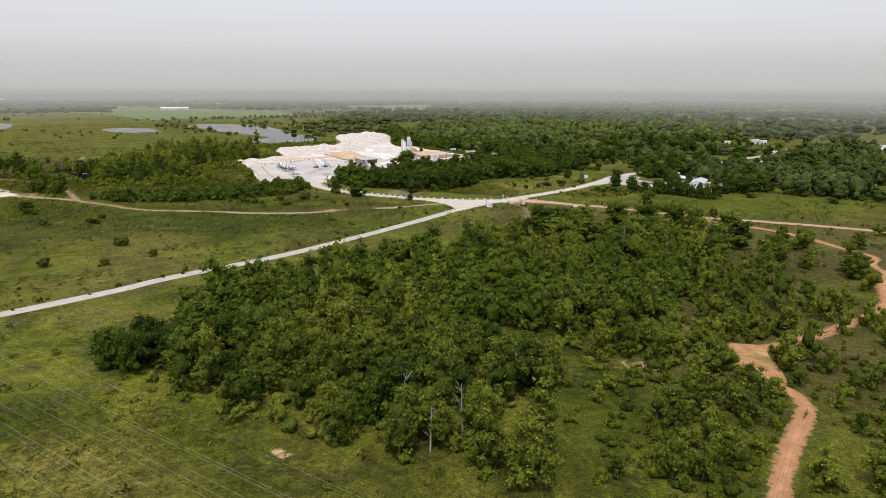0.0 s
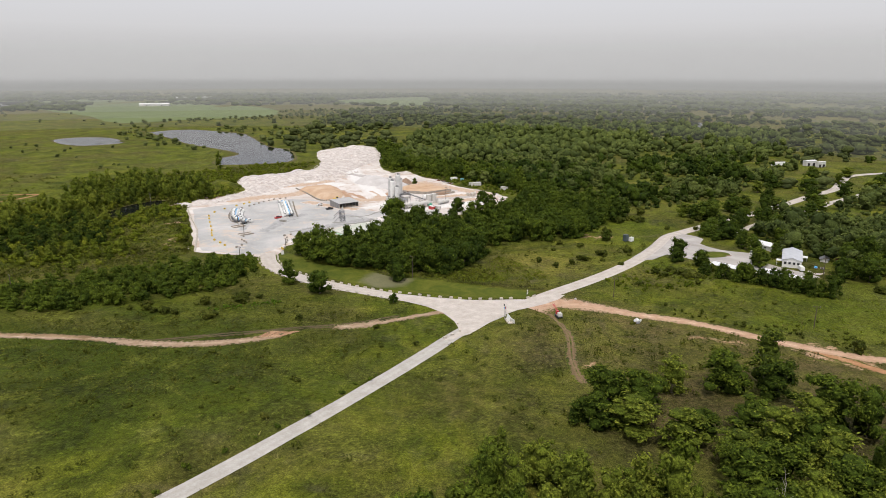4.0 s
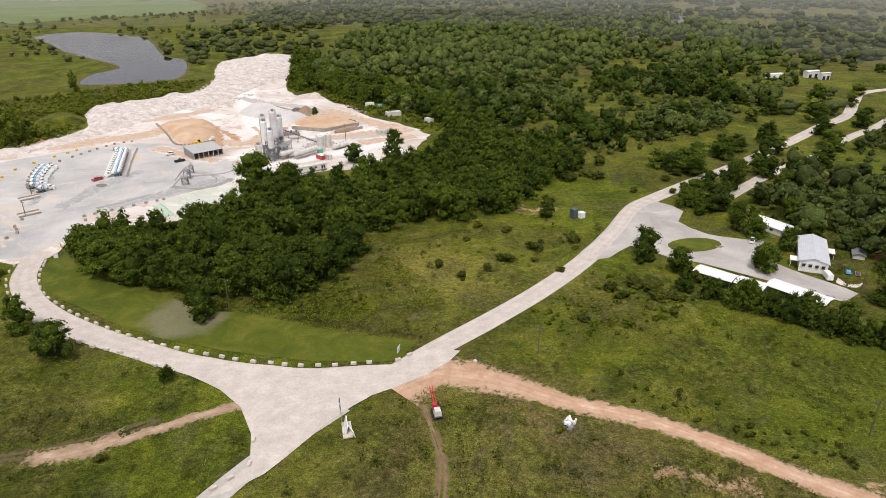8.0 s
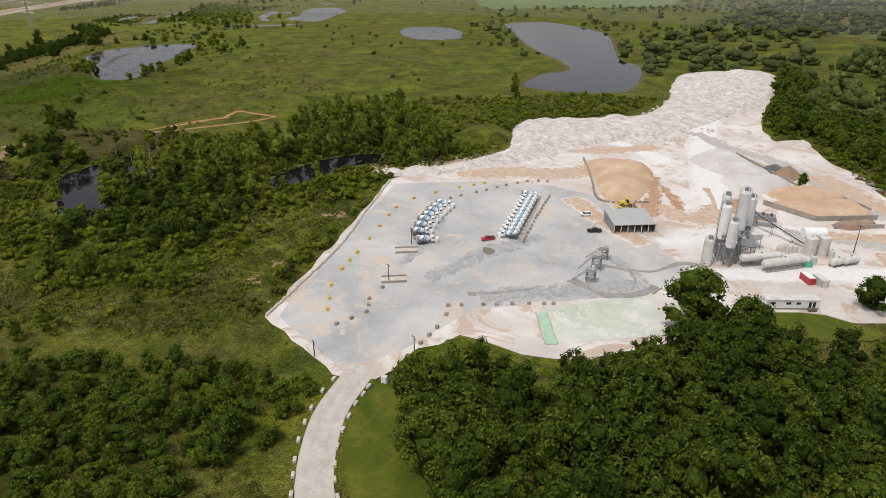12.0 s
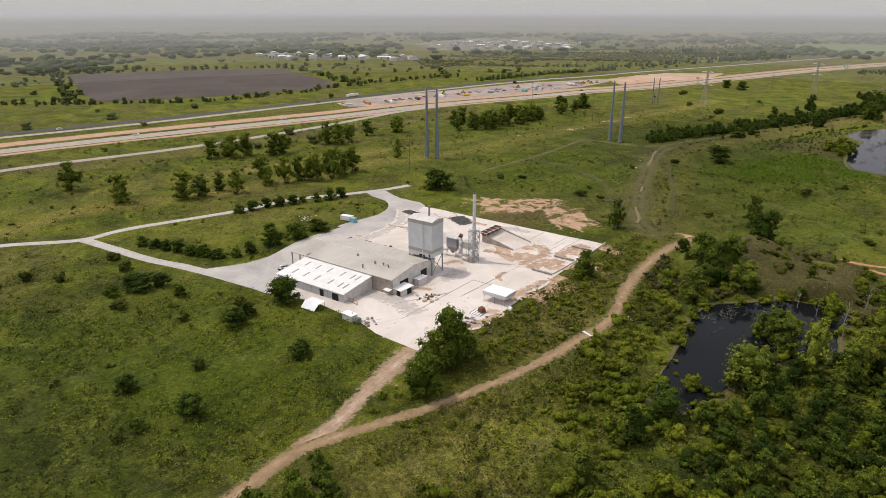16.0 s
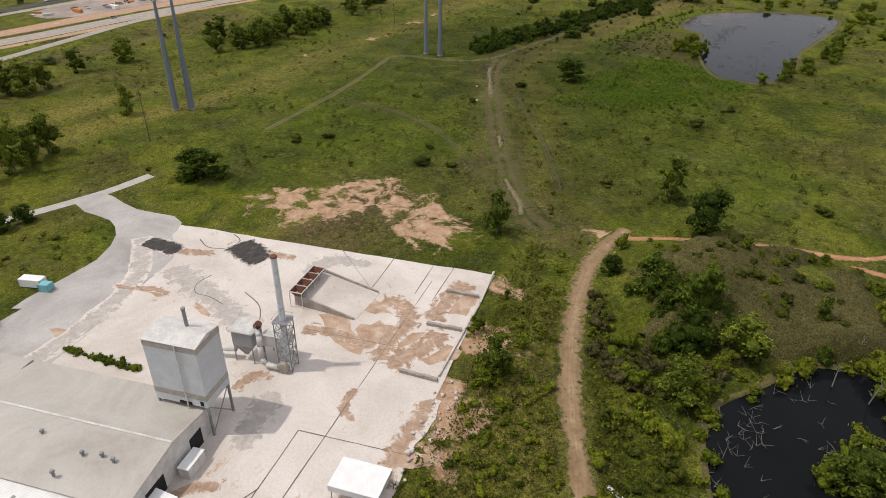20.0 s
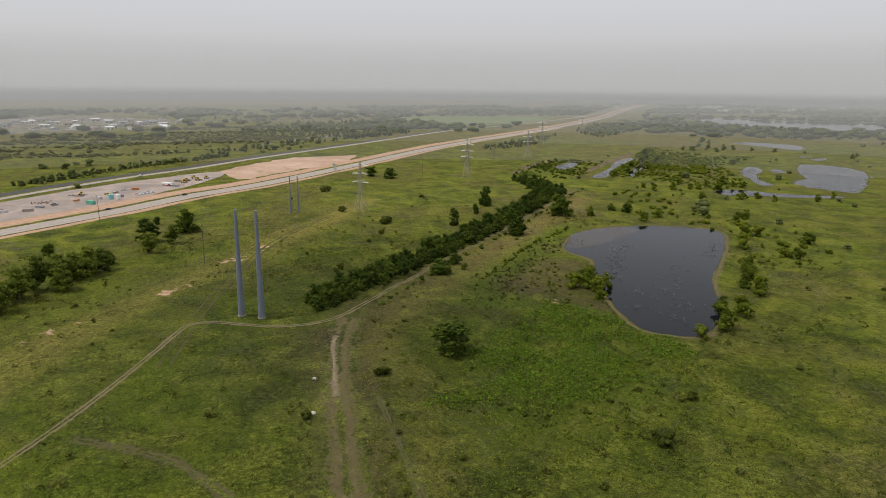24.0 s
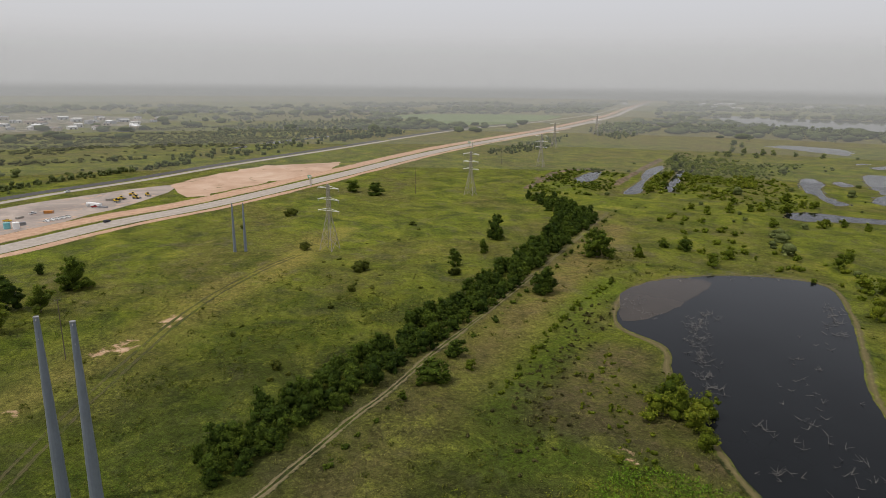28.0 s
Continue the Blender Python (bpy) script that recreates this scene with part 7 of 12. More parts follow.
group_of(BUSHES, fill([(-501.8, 144.8), (-231.6, 144.8), (-96.5, 250.9), (-221.9, 414.9), (-318.4, 424.6), (-366.7, 337.8), (-405.3, 289.5)], 15, 81, lambda x, y: 0.17 + 0 * x), "dark round bush in pasture", "bush", "bushes in pasture", 2.1, 1.0, "bush", 81)
growth("bushes", SHRUBS, fill(OPEN, 15.0, 82, open_keep), 0.8, SCRUB_LEAF, "scattered low green bushes in pasture", "bushes", 82, 0.5, flat=0.7)
growth("low_scrub", BUSH_LOW, fill([(-675.5, 57.9), (318.4, 57.9), (318.4, 463.2), (221.9, 501.8), (57.9, 579), (-221.9, 733.4), (-579, 945.7), (-868.5, 868.5), (-868.5, 482.5)], 4.8, 83, lambda x, y: 0.03 + 0.4 * (value(x, y, 38, 33) > 0.55) * value(x, y, 9, 34)), 1.15, SCRUB_LEAF, "low weedy scrub in rough grass", "scrub", 83)
growth("grass_tufts", TUFTS, fill([(-675.5, 57.9), (318.4, 57.9), (318.4, 463.2), (221.9, 501.8), (57.9, 579), (-221.9, 733.4), (-579, 945.7), (-868.5, 868.5), (-868.5, 482.5)], 4.4, 84, lambda x, y: 0.55 * (value(x, y, 30, 35) > 0.4)), 1.0, STRAW_LEAF, "straw and olive grass tufts", "grass", 84)
growth("meadow_weeds", WEEDS, fill([(-528, 668), (-570, 615), (-622, 672), (-640, 720), (-600, 742), (-560, 735)], 1.9, 85, lambda x, y: 0.15 + 0.8 * (value(x, y, 14, 29) > 0.42)), 1.45, LUSH_LEAF, "bright green tall weeds in a meadow", "weeds", 85, 0.5)
growth("meadow_weeds", SHRUBS, fill([(-528, 668), (-570, 615), (-622, 672), (-622, 728), (-570, 738)], 5.5, 86, lambda x, y: 0.6 * (value(x, y, 18, 29) > 0.55)), 0.5, OAK_LEAF, "dark green weeds in a meadow", "weeds", 86, 0.5)
growth("marsh_scrub", WOOD_FAR, fill([(-617.6, 965), (-386, 772), (-241.2, 772), (-337.8, 916.8), (-579, 1138.7), (-772, 1544), (-1254.5, 1447.5), (-1061.5, 1022.9), (-772, 965)], 26, 86, lambda x, y: 0.03 + 0.35 * (value(x, y, 70, 37) > 0.64), 2.0), 0.6, HAZED_FAR_LEAF, "scattered bushes on the marsh", "bushes", 86, 0.5, flat=0.6)

# dense willow scrub between the swamp and the yard, and trees along the water
growth("wet_scrub", [w[2] for w in WILLOWS], fill([(-272, 541), (-300, 556), (-306, 575), (-300, 600), (-287, 625), (-258, 627), (-217, 586), (-205, 550), (-235, 528)], 8.5, 121), 1.1, OAK_LEAF, "dense green scrub on wet ground", "scrub", 121)
growth("wet_scrub", [w[2] for w in WILLOWS], np.array([(-321, 578), (-326, 590), (-318, 596), (-312, 585), (-331, 604), (-338, 610), (-349, 566), (-356, 576), (-369, 569), (-374, 593), (-383, 584), (-350, 596), (-345, 612), (-330, 622), (-300, 572), (-291, 566), (-282, 545), (-372, 606), (-360, 630)], float), 1.2, WILLOW_LEAF, "bright green willows in the swampy pond", "scrub", 122)
carpet("mound_scrub", [(-418, 584), (-421, 598), (-408, 624), (-388, 646), (-362, 644), (-342, 622), (-350, 596), (-372, 566), (-396, 572)], 11.0, BRUSH_LEAF, "olive brown brush covering the mound", "scrub", 1.3, 123, 0.0, 26.0, 12.0)
growth("mound_scrub", SHRUBS, fill([(-424, 572), (-405, 566), (-372, 556), (-350, 580), (-340, 615), (-352, 640), (-385, 660), (-360, 655), (-330, 625), (-336, 580), (-360, 545)], 4.4, 126), 1.2, BRUSH_LEAF, "olive brown brush round the mound", "scrub", 126, 0.45)
growth("water_trees", ELMS_FAR, fill([(-300, 650), (-270, 640), (-235, 655), (-205, 690), (-215, 720), (-262, 730), (-285, 700)], 11.0, 124, lambda x, y: 0.75 + 0 * x, -1.0), 1.25, ELM_LEAF, "green trees along the swamp water", "trees", 124)
growth("track_scrub", SHRUBS, fill([(-240, 434), (-300, 505), (-345, 537), (-400, 567), (-424, 562), (-385, 528), (-340, 498), (-318, 478), (-270, 452)], 4.6, 125, lambda x, y: 0.25 + 0.6 * (value(x, y, 16, 29) > 0.5)), 0.75, WILLOW_LEAF, "tall yellow green scrub between track and slab", "scrub", 125, 0.5)
group_of(BUSHES, [(58, 508), (76, 504), (97, 522), (114, 529), (137, 512), (151, 491), (215, 450), (253, 456), (261, 429), (162, 381), (132, 478), (84, 512), (66, 498)], "round green bush in straw grass", "bush", "bushes by the road", 2.0, 1.0, "bush", 129)
group_of(OAKS, [(-846, 488), (-767, 500), (-791, 508), (-812, 522), (-855, 543), (-883, 569), (-917, 555), (-889, 827), (-831, 869), (-776, 787), (-809, 920), (-842, 770)], "round green tree in open pasture", "tree", "trees in open pasture", 0.95, 1.0, "tree", 130)
group_of(BUSHES, [(-599, 612), (-579, 577), (-534, 703), (-859, 717), (-822, 699), (-744, 643), (-991, 675), (-716, 695), (-731, 713), (-1118, 803), (-1088, 818), (-752, 995)], "small dark bush in open pasture", "bush", "bushes in pasture", 1.7, 1.0, "bush", 131)

# hedges and trees that hide the houses
group_of(OAKS, [(143, 484), (150, 478), (156, 471), (160, 467), (164, 463), (168, 459), (172, 456), (176, 452), (180, 449), (184, 446), (188, 444), (160, 473), (174, 461), (182, 454)], "dense tall hedge tree before white roofs", group="hedge trees by the houses", size=0.82, tall=1.1, seed=141)
group_of(OAKS, [(222, 490), (231, 486), (214, 474), (226, 476), (238, 478), (220, 466), (206, 468), (235, 494), (240, 505), (147, 499)], "broad dark oak beside the house", group="trees near the houses", size=1.4, seed=142)
group_of(OAKS, [(176, 566), (182, 574), (205, 585), (215, 600), (232, 612), (222, 572), (212, 566), (240, 590)], "broad dark oak between two roads", group="trees near the houses", size=1.25, seed=143)
growth("meadow_scrub", SHRUBS, fill([(78, 470), (100, 492), (125, 498), (150, 480), (130, 462), (100, 452)], 4.0, 144, lambda x, y: 0.6 + 0 * x), 0.7, WILLOW_LEAF, "green scrub beside the road", "scrub", 144, 0.5)
growth("meadow_scrub", SHRUBS, fill([(90, 426), (150, 385), (230, 345), (290, 320), (300, 335), (235, 365), (160, 405), (100, 440)], 4.0, 145, lambda x, y: 0.15 + 0.5 * (value(x, y, 16, 29) > 0.5)), 0.5, SCRUB_LEAF, "brownish scrub along the dirt track", "scrub", 145, 0.5)

stand(OAKS, -31, 604, 19, 20, "large dark green oak beside the quarry yard", k=3)
stand(OAKS, -17, 607, 13, 14, "dark green oak beside the quarry yard", k=4)
for k, (x, y, w) in enumerate(((-502, 533, 7), (-497.4, 544.5, 5), (-543.5, 483, 6), (-543.5, 498, 5), (-465.6, 600, 6), (-422.4, 663.3, 6), (-516, 671.8, 8), (-520, 540, 4))):
    stand(BUSHES, x, y, w, w * 0.55, "dark rounded bush in open pasture", "bush", "bushes in pasture", "bush", k)
for k, (kinds, x, y, w, h, label) in enumerate((
    (OAKS, -290, 470.5, 13.5, 20, "tall leafy green tree on the slab's corner"), (ELMS, -284, 466, 10, 15, "leafy green tree on the slab's corner"), (OAKS, -271.5, 464.5, 11.5, 15, "round green tree by the dirt track"), (ELMS, -295, 476, 9, 9, "low green tree on the slab's edge"),
    (OAKS, -331.7, 401.5, 13, 10.5, "dark spreading tree beside the old plant"), (ELMS, -366.6, 521.6, 8, 13, "bright green tree by the slab's edge"), (ELMS, -437, 545, 9, 16, "upright green tree by the clay scrape"), (ELMS, -447, 616, 12, 18, "upright green tree in pasture"), (OAKS, -419, 612, 13, 18, "green tree by the dirt track"),
    (OAKS, -509, 443.5, 18, 13.5, "broad round dark tree in pasture"), (OAKS, -607, 646, 18, 13, "broad round dark bush in pasture"),
    (OAKS, -387.6, 577, 15, 16, "leafy dark green tree on the mound's slope"), (OAKS, -374.4, 581, 16, 20, "leafy dark green tree on the mound's slope"), (ELMS, -358.7, 584, 12, 14, "bright green tree on the mound's slope"), (ELMS, -349, 561.5, 11, 13, "bright green tree beside the swampy pond"), (ELMS, -317, 581, 12, 13, "bright green tree in the swampy pond"),
    (ELMS, -283, 560, 13, 16, "leafy green tree beside the swampy pond"), (ELMS, -307, 581, 10, 13, "leafy green tree beside the swampy pond"), (OAKS, -265, 532, 11, 10, "dark green scrub tree on wet ground"), (OAKS, -256, 523, 9, 11, "dark green scrub tree on wet ground"), (OAKS, -366, 574, 12, 14, "leafy dark green tree on the mound's slope"),
)):
    stand(kinds, x, y, w, h, label, k=k)
for k, (x, y, w, h) in enumerate(((-255, 399.7, 9, 6.5), (-291, 420.4, 8, 6), (-309.6, 390, 10, 6.5), (-338, 338, 13, 7), (-317.4, 391.8, 6, 6), (-265, 375, 6.5, 5.5), (-334.5, 357, 5.5, 5.5), (-247, 388, 6, 4), (-343, 345, 7, 6), (-330, 331, 6, 5))):
    stand(OAKS, x, y, w, h, "dark rounded bush in green pasture", "bush", "bushes in pasture", "bush", k)
# scrub that overhangs the swamp water, and rows of low shrubs along ditches
for line, s, seed in ((PONDS[1], 1.15, 151), (PONDS[2], 1.1, 152)):
    rng = np.random.RandomState(seed)
    ring = line[rng.rand(len(line)) < 0.9]
    growth("bank_scrub", SHRUBS, np.repeat(ring, 2, 0) + rng.normal(size=(len(ring) * 2, 2)) * 2.2, s, WILLOW_LEAF if seed == 151 else SCRUB_LEAF, "tangled green scrub overhanging the swamp water", "scrub", seed, 0.5)
for line, gap, s, leaf, label in (([(-777, 831), (-744, 776), (-710, 732), (-690, 708)], 4.0, 0.8, WILLOW_LEAF, "bright green shrubs along a ditch"), ([(-675, 640), (-760, 752), (-850, 868), (-930, 968)], 9.0, 0.8, OAK_LEAF, "dark shrubs beside the mown track"),
                                  ([(-440, 568), (-520, 590), (-600, 615), (-650, 640)], 9.0, 0.5, SCRUB_LEAF, "low shrubs beside the faint track"), ([(-221.9, 139), (-146.7, 214), (-71.4, 295), (-20.3, 364)], 8.0, 0.6, OAK_LEAF, "low dark bushes beside the entrance road")):
    run = spline(line, gap)
    rng = np.random.RandomState(len(run))
    growth("ditch_scrub", SHRUBS, run + rng.normal(size=run.shape) * 1.2, s, leaf, label, "scrub", len(run), 0.6)

# trees and bushes that stand on the mound
for x, y, s, lift in ((-398, 582, 0.6, 3.5), (-390, 590, 0.45, 4.5), (-402, 600, 0.35, 4.5), (-380, 585, 0.55, 4.0), (-372, 600, 0.5, 4.5), (-386, 612, 0.4, 5.0), (-376, 622, 0.5, 4.5), (-364, 612, 0.6, 4.0), (-394, 628, 0.4, 3.5), (-366, 588, 0.6, 3.0), (-410, 590, 0.5, 2.5)):
    plant(ELMS if s > 0.5 else WILLOWS, x, y, 161, "green bush on the brushy mound", "bush", "bushes on the mound", s * 1.3, 0.9, "bush", lift)

for x, y, s, tall, lift in ((-383, 578, 1.15, 1.2, 1.0), (-376, 574, 0.95, 1.1, 0.5), (-365, 584, 0.75, 1.0, 0.5), (-358, 588, 0.8, 1.1, 0.2), (-391, 570, 0.7, 1.1, 0.4), (-366, 566, 0.6, 1.0, 0.0), (-353, 604, 0.65, 1.0, 0.2), (-404, 571, 0.75, 1.15, 0.0), (-389, 578, 0.7, 1.2, 2.0), (-371, 590, 0.6, 1.1, 2.0)):
    plant(OAKS, x, y, 165, "leafy dark green tree on the mound's slope", "tree", "trees on the mound's slope", s, tall, "tree", lift)

# bushes beside the road to the houses
for x, y, s in ((108.7, 556.2, 1.5), (100.5, 528.4, 0.9), (114.4, 527.6, 1.2), (112.8, 520.8, 1.0), (111.6, 570.7, 1.4), (153.3, 634, 1.6), (140.7, 614.1, 1.7), (146, 609.3, 1.3), (130.6, 607, 1.6), (117.4, 485.3, 1.1), (126.4, 488.3, 1.4), (103, 500.7, 0.8), (102.5, 464.2, 0.8), (133.6, 468.3, 1.0), (120, 480, 1.0), (131, 484, 1.2), (139, 478, 1.0), (95, 512, 0.8), (88, 540, 1.0), (70, 532, 0.9), (76, 545, 1.0)):
    plant(BUSHES, x, y, 171, "round leafy bush beside the road", "bush", "bushes by the road", s * 1.7, 0.9, "bush")
for x, y, s in ((187.8, 619, 1.0), (205.7, 629, 1.1), (211.4, 594.4, 0.9), (195.4, 588, 0.8), (235, 606, 1.0), (178, 556, 0.8), (137.9, 510.7, 0.75), (148.4, 496, 0.7), (204.7, 541, 0.6), (198.5, 519, 0.55), (180.1, 500, 0.95), (221.4, 512, 1.1)):
    plant(OAKS, x, y, 172, "broad dark green oak by the houses", "tree", "trees near the houses", s * 1.15, 0.9)

for k, (x, y) in enumerate(((289, 733), (311, 750), (372, 796), (346, 757), (314, 690), (352, 708), (390, 728), (424, 764), (248, 637), (262, 649), (276, 624), (196, 618), (183, 627), (198, 612), (226, 642), (420, 818), (358, 619), (345, 595), (340, 578), (334, 602), (270, 676), (240, 655), (300, 655), (330, 725), (385, 772), (405, 742))):
    stand(OAKS if k % 3 else ELMS, x, y, 12 + k % 4 * 1.5, 11 + k % 3 * 1.5, "broad dark green tree beside the far road", group="trees along the far road", k=k)

# weeds of the meadows that lie nearest under the walk
for k, (area, gap, keep_at, s, leaf) in enumerate((
    ([(-215, 425), (-225, 350), (-120, 330), (-40, 345), (-15, 410), (-60, 445), (-100, 450), (-160, 425)], 2.3, 0.36, 1.0, SCRUB_LEAF),
    ([(-345, 400), (-330, 330), (-250, 340), (-225, 420), (-250, 436), (-300, 452)], 2.3, 0.36, 1.0, WILLOW_LEAF),
    ([(-440, 560), (-520, 565), (-640, 600), (-660, 640), (-630, 720), (-560, 735), (-500, 660)], 2.9, 0.42, 1.0, WILLOW_LEAF),
    ([(30, 415), (60, 365), (130, 372), (200, 345), (150, 385), (100, 415), (60, 428)], 2.6, 0.4, 1.0, SCRUB_LEAF),
    ([(75, 465), (130, 400), (230, 365), (260, 400), (200, 445), (140, 480), (100, 485)], 2.9, 0.42, 1.0, WILLOW_LEAF),
    ([(-100, 70), (30, 60), (20, 105), (-30, 120), (-70, 145), (-130, 160)], 2.6, 0.42, 1.0, SCRUB_LEAF),
    ([(-700, 560), (-660, 600), (-700, 640), (-790, 740), (-820, 700), (-760, 600)], 3.2, 0.45, 1.1, SCRUB_LEAF),
    ([(-215, 375), (-340, 270), (-374, 282), (-348, 366), (-307, 421), (-290, 449), (-240, 432)], 2.7, 0.47, 1.15, OAK_LEAF),
    ([(-510, 470), (-662, 484), (-681, 522), (-655, 590), (-593, 578), (-500, 560)], 3.0, 0.46, 0.95, OAK_LEAF),
    ([(-505, 600), (-540, 625), (-569, 702), (-567, 746), (-576, 870), (-469, 720), (-450, 640)], 3.0, 0.46, 0.95, OAK_LEAF),
    ([(-690, 590), (-764, 554), (-853, 544), (-920, 622), (-859, 700), (-790, 705)], 3.6, 0.5, 0.9, OAK_LEAF),
)):
    growth("meadow_weeds", WEEDS, fill(area, gap, 180 + k, lambda x, y: 0.12 + 0.8 * (value(x, y, 11, 52) * 0.6 + value(x, y, 34, 53) * 0.4 > keep_at)), s, leaf, "leafy green weeds in rough meadow grass", "weeds", 180 + k, 0.5)

# close brush on the banks of the dirt track and over the wet ground
BANKS = [(-240, 436), (-262, 455), (-300, 470), (-318, 482), (-345, 500), (-372, 516), (-410, 540), (-432, 556), (-426, 578), (-392, 562), (-352, 546), (-318, 536), (-282, 522), (-250, 478), (-232, 446)]
for k, (area, gap, keep_at, s, leaf, label) in enumerate((
    (BANKS, 1.9, 0.40, 1.15, SCRUB_LEAF, "olive weeds on the banks of the dirt track"), (BANKS, 2.6, 0.52, 1.35, WILLOW_LEAF, "bright green weeds on the banks of the dirt track"), (BANKS, 2.8, 0.56, 1.2, BRUSH_LEAF, "brown dry brush on the banks of the dirt track"),
    (WET, 2.7, 0.40, 1.5, SCRUB_LEAF, "olive brush on wet ground"), (WET, 3.6, 0.50, 1.5, WILLOW_LEAF, "bright green weeds on wet ground"), (WET, 4.2, 0.55, 1.4, BRUSH_LEAF, "brown dead brush on wet ground"),
)):
    growth("bank_brush", WEEDS, fill(area, gap, 260 + k, lambda x, y: 0.1 + 0.8 * (value(x, y, 8, 61 + k) * 0.6 + value(x, y, 27, 62 + k) * 0.4 > keep_at)), s, leaf, label, "weeds", 260 + k, 0.5)
growth("bank_brush", SHRUBS, fill(BANKS, 4.4, 268, lambda x, y: 0.1 + 0.5 * (value(x, y, 12, 69) > 0.55)), 0.55, WILLOW_LEAF, "leafy green scrub on the banks of the dirt track", "scrub", 268, 0.5)
# bushes and bright weeds in the meadow beside the haul road
for x, y, s in ((-107, 436, 1.3), (-92, 441, 1.5), (-90, 437, 1.0), (-121, 425, 1.1), (-130, 428, 1.2), (-126, 425, 0.9), (-99, 418, 1.3), (-98, 422, 0.9), (-138, 428, 1.0), (-116, 424, 0.8), (-84, 444, 0.9), (-70, 425, 0.8), (-60, 417, 0.7)):
    plant(BUSHES, x, y, 191, "dark rounded bush in rough meadow", "bush", "bushes in pasture", s * 1.6, 0.95, "bush")
growth("bright_weeds", SHRUBS, fill([(-104, 428), (-92, 430), (-74, 436), (-72, 441), (-90, 436), (-104, 433)], 2.2, 192), 0.42, LUSH_LEAF, "bright yellow green weeds in the meadow", "weeds", 192, 0.5)
# bushes of the marsh, and brush on the mound's top
group_of(WILLOWS, [(-914, 1037), (-891, 1030), (-889, 1055), (-886, 1077), (-883, 1085), (-834, 1037), (-817, 1069), (-820, 1079), (-812, 1088), (-796, 1092), (-777, 1128), (-784, 1162), (-1113, 1511), (-1004, 1544), (-1021, 1583), (-810, 881), (-821, 913), (-813, 923), (-778, 910), (-785, 932), (-743, 976), (-748, 992), (-652, 910), (-644, 912), (-670, 961), (-708, 943), (-701, 947)], "rounded green bush on the marsh", "bush", "bushes on the marsh", 1.45, 1.0, "bush", 201)
group_of(WILLOWS, [(-1045, 1125), (-1015, 1106), (-1056, 1149), (-993, 1103), (-1008, 1124), (-1033, 1156), (-1014, 1146), (-1097, 1204), (-1123, 1241), (-1103, 1240), (-1168, 1278), (-1146, 1296), (-1071, 1174), (-1077, 1205), (-1005, 1074), (-996, 1068), (-1208, 1402), (-1190, 1405), (-1240, 1474), (-1212, 1467), (-1160, 1429), (-1308, 1559), (-1279, 1543), (-1182, 1471), (-1176, 1487), (-1152, 1504), (-915, 1090), (-899, 1115), (-899, 1139), (-878, 1133), (-871, 1139), (-867, 1097)], "tangled green bush beside marsh water", "bush", "bushes on the marsh", 1.75, 0.9, "bush", 251)
mound_line = np.array([(-418, 584), (-421, 598), (-408, 624), (-388, 646), (-362, 644), (-342, 622), (-350, 596), (-372, 566), (-396, 572), (-418, 584)], float)
tops = fill([tuple(q) for q in mound_line[:-1]], 7.0, 203, lambda x, y: 0.35 + 0.5 * (value(x, y, 14, 78) > 0.5))
for k, (x, y) in enumerate(tops):
    rise = 11.0 * 1.4 * min(1.0, float(away(mound_line, np.array([x]), np.array([y]))[0]) / 12) * float(0.6 * value(np.array([x]), np.array([y]), 26.0, 123)[0] + 0.3 * value(np.array([x]), np.array([y]), 11.7, 124)[0])
    plant(WILLOWS if k % 3 == 0 else BUSHES, float(x), float(y), 204 + k, "tangled green bush on the brushy mound", "bush", "bushes on the mound", 0.62 if k % 3 == 0 else 1.35, 0.9, "bush", rise - 0.3)

# ---- vehicles ----
def wheel(parent, x, y, r, w, z=None):
    z = r if z is None else z
    t = part("wheel", Shape().lathe((x, y - w / 2, z), (x, y + w / 2, z), ((0, r * 0.9), (0.15, r), (0.85, r), (1, r * 0.9)), 14), BLACK, parent)
    side = w / 2 if y > 0 else -w / 2
    part("rim", Shape().lathe((x, y + side * 0.7, z), (x, y + side * 1.06, z), ((0, r * 0.58), (1, r * 0.5)), 10), STEEL, t)
    return t


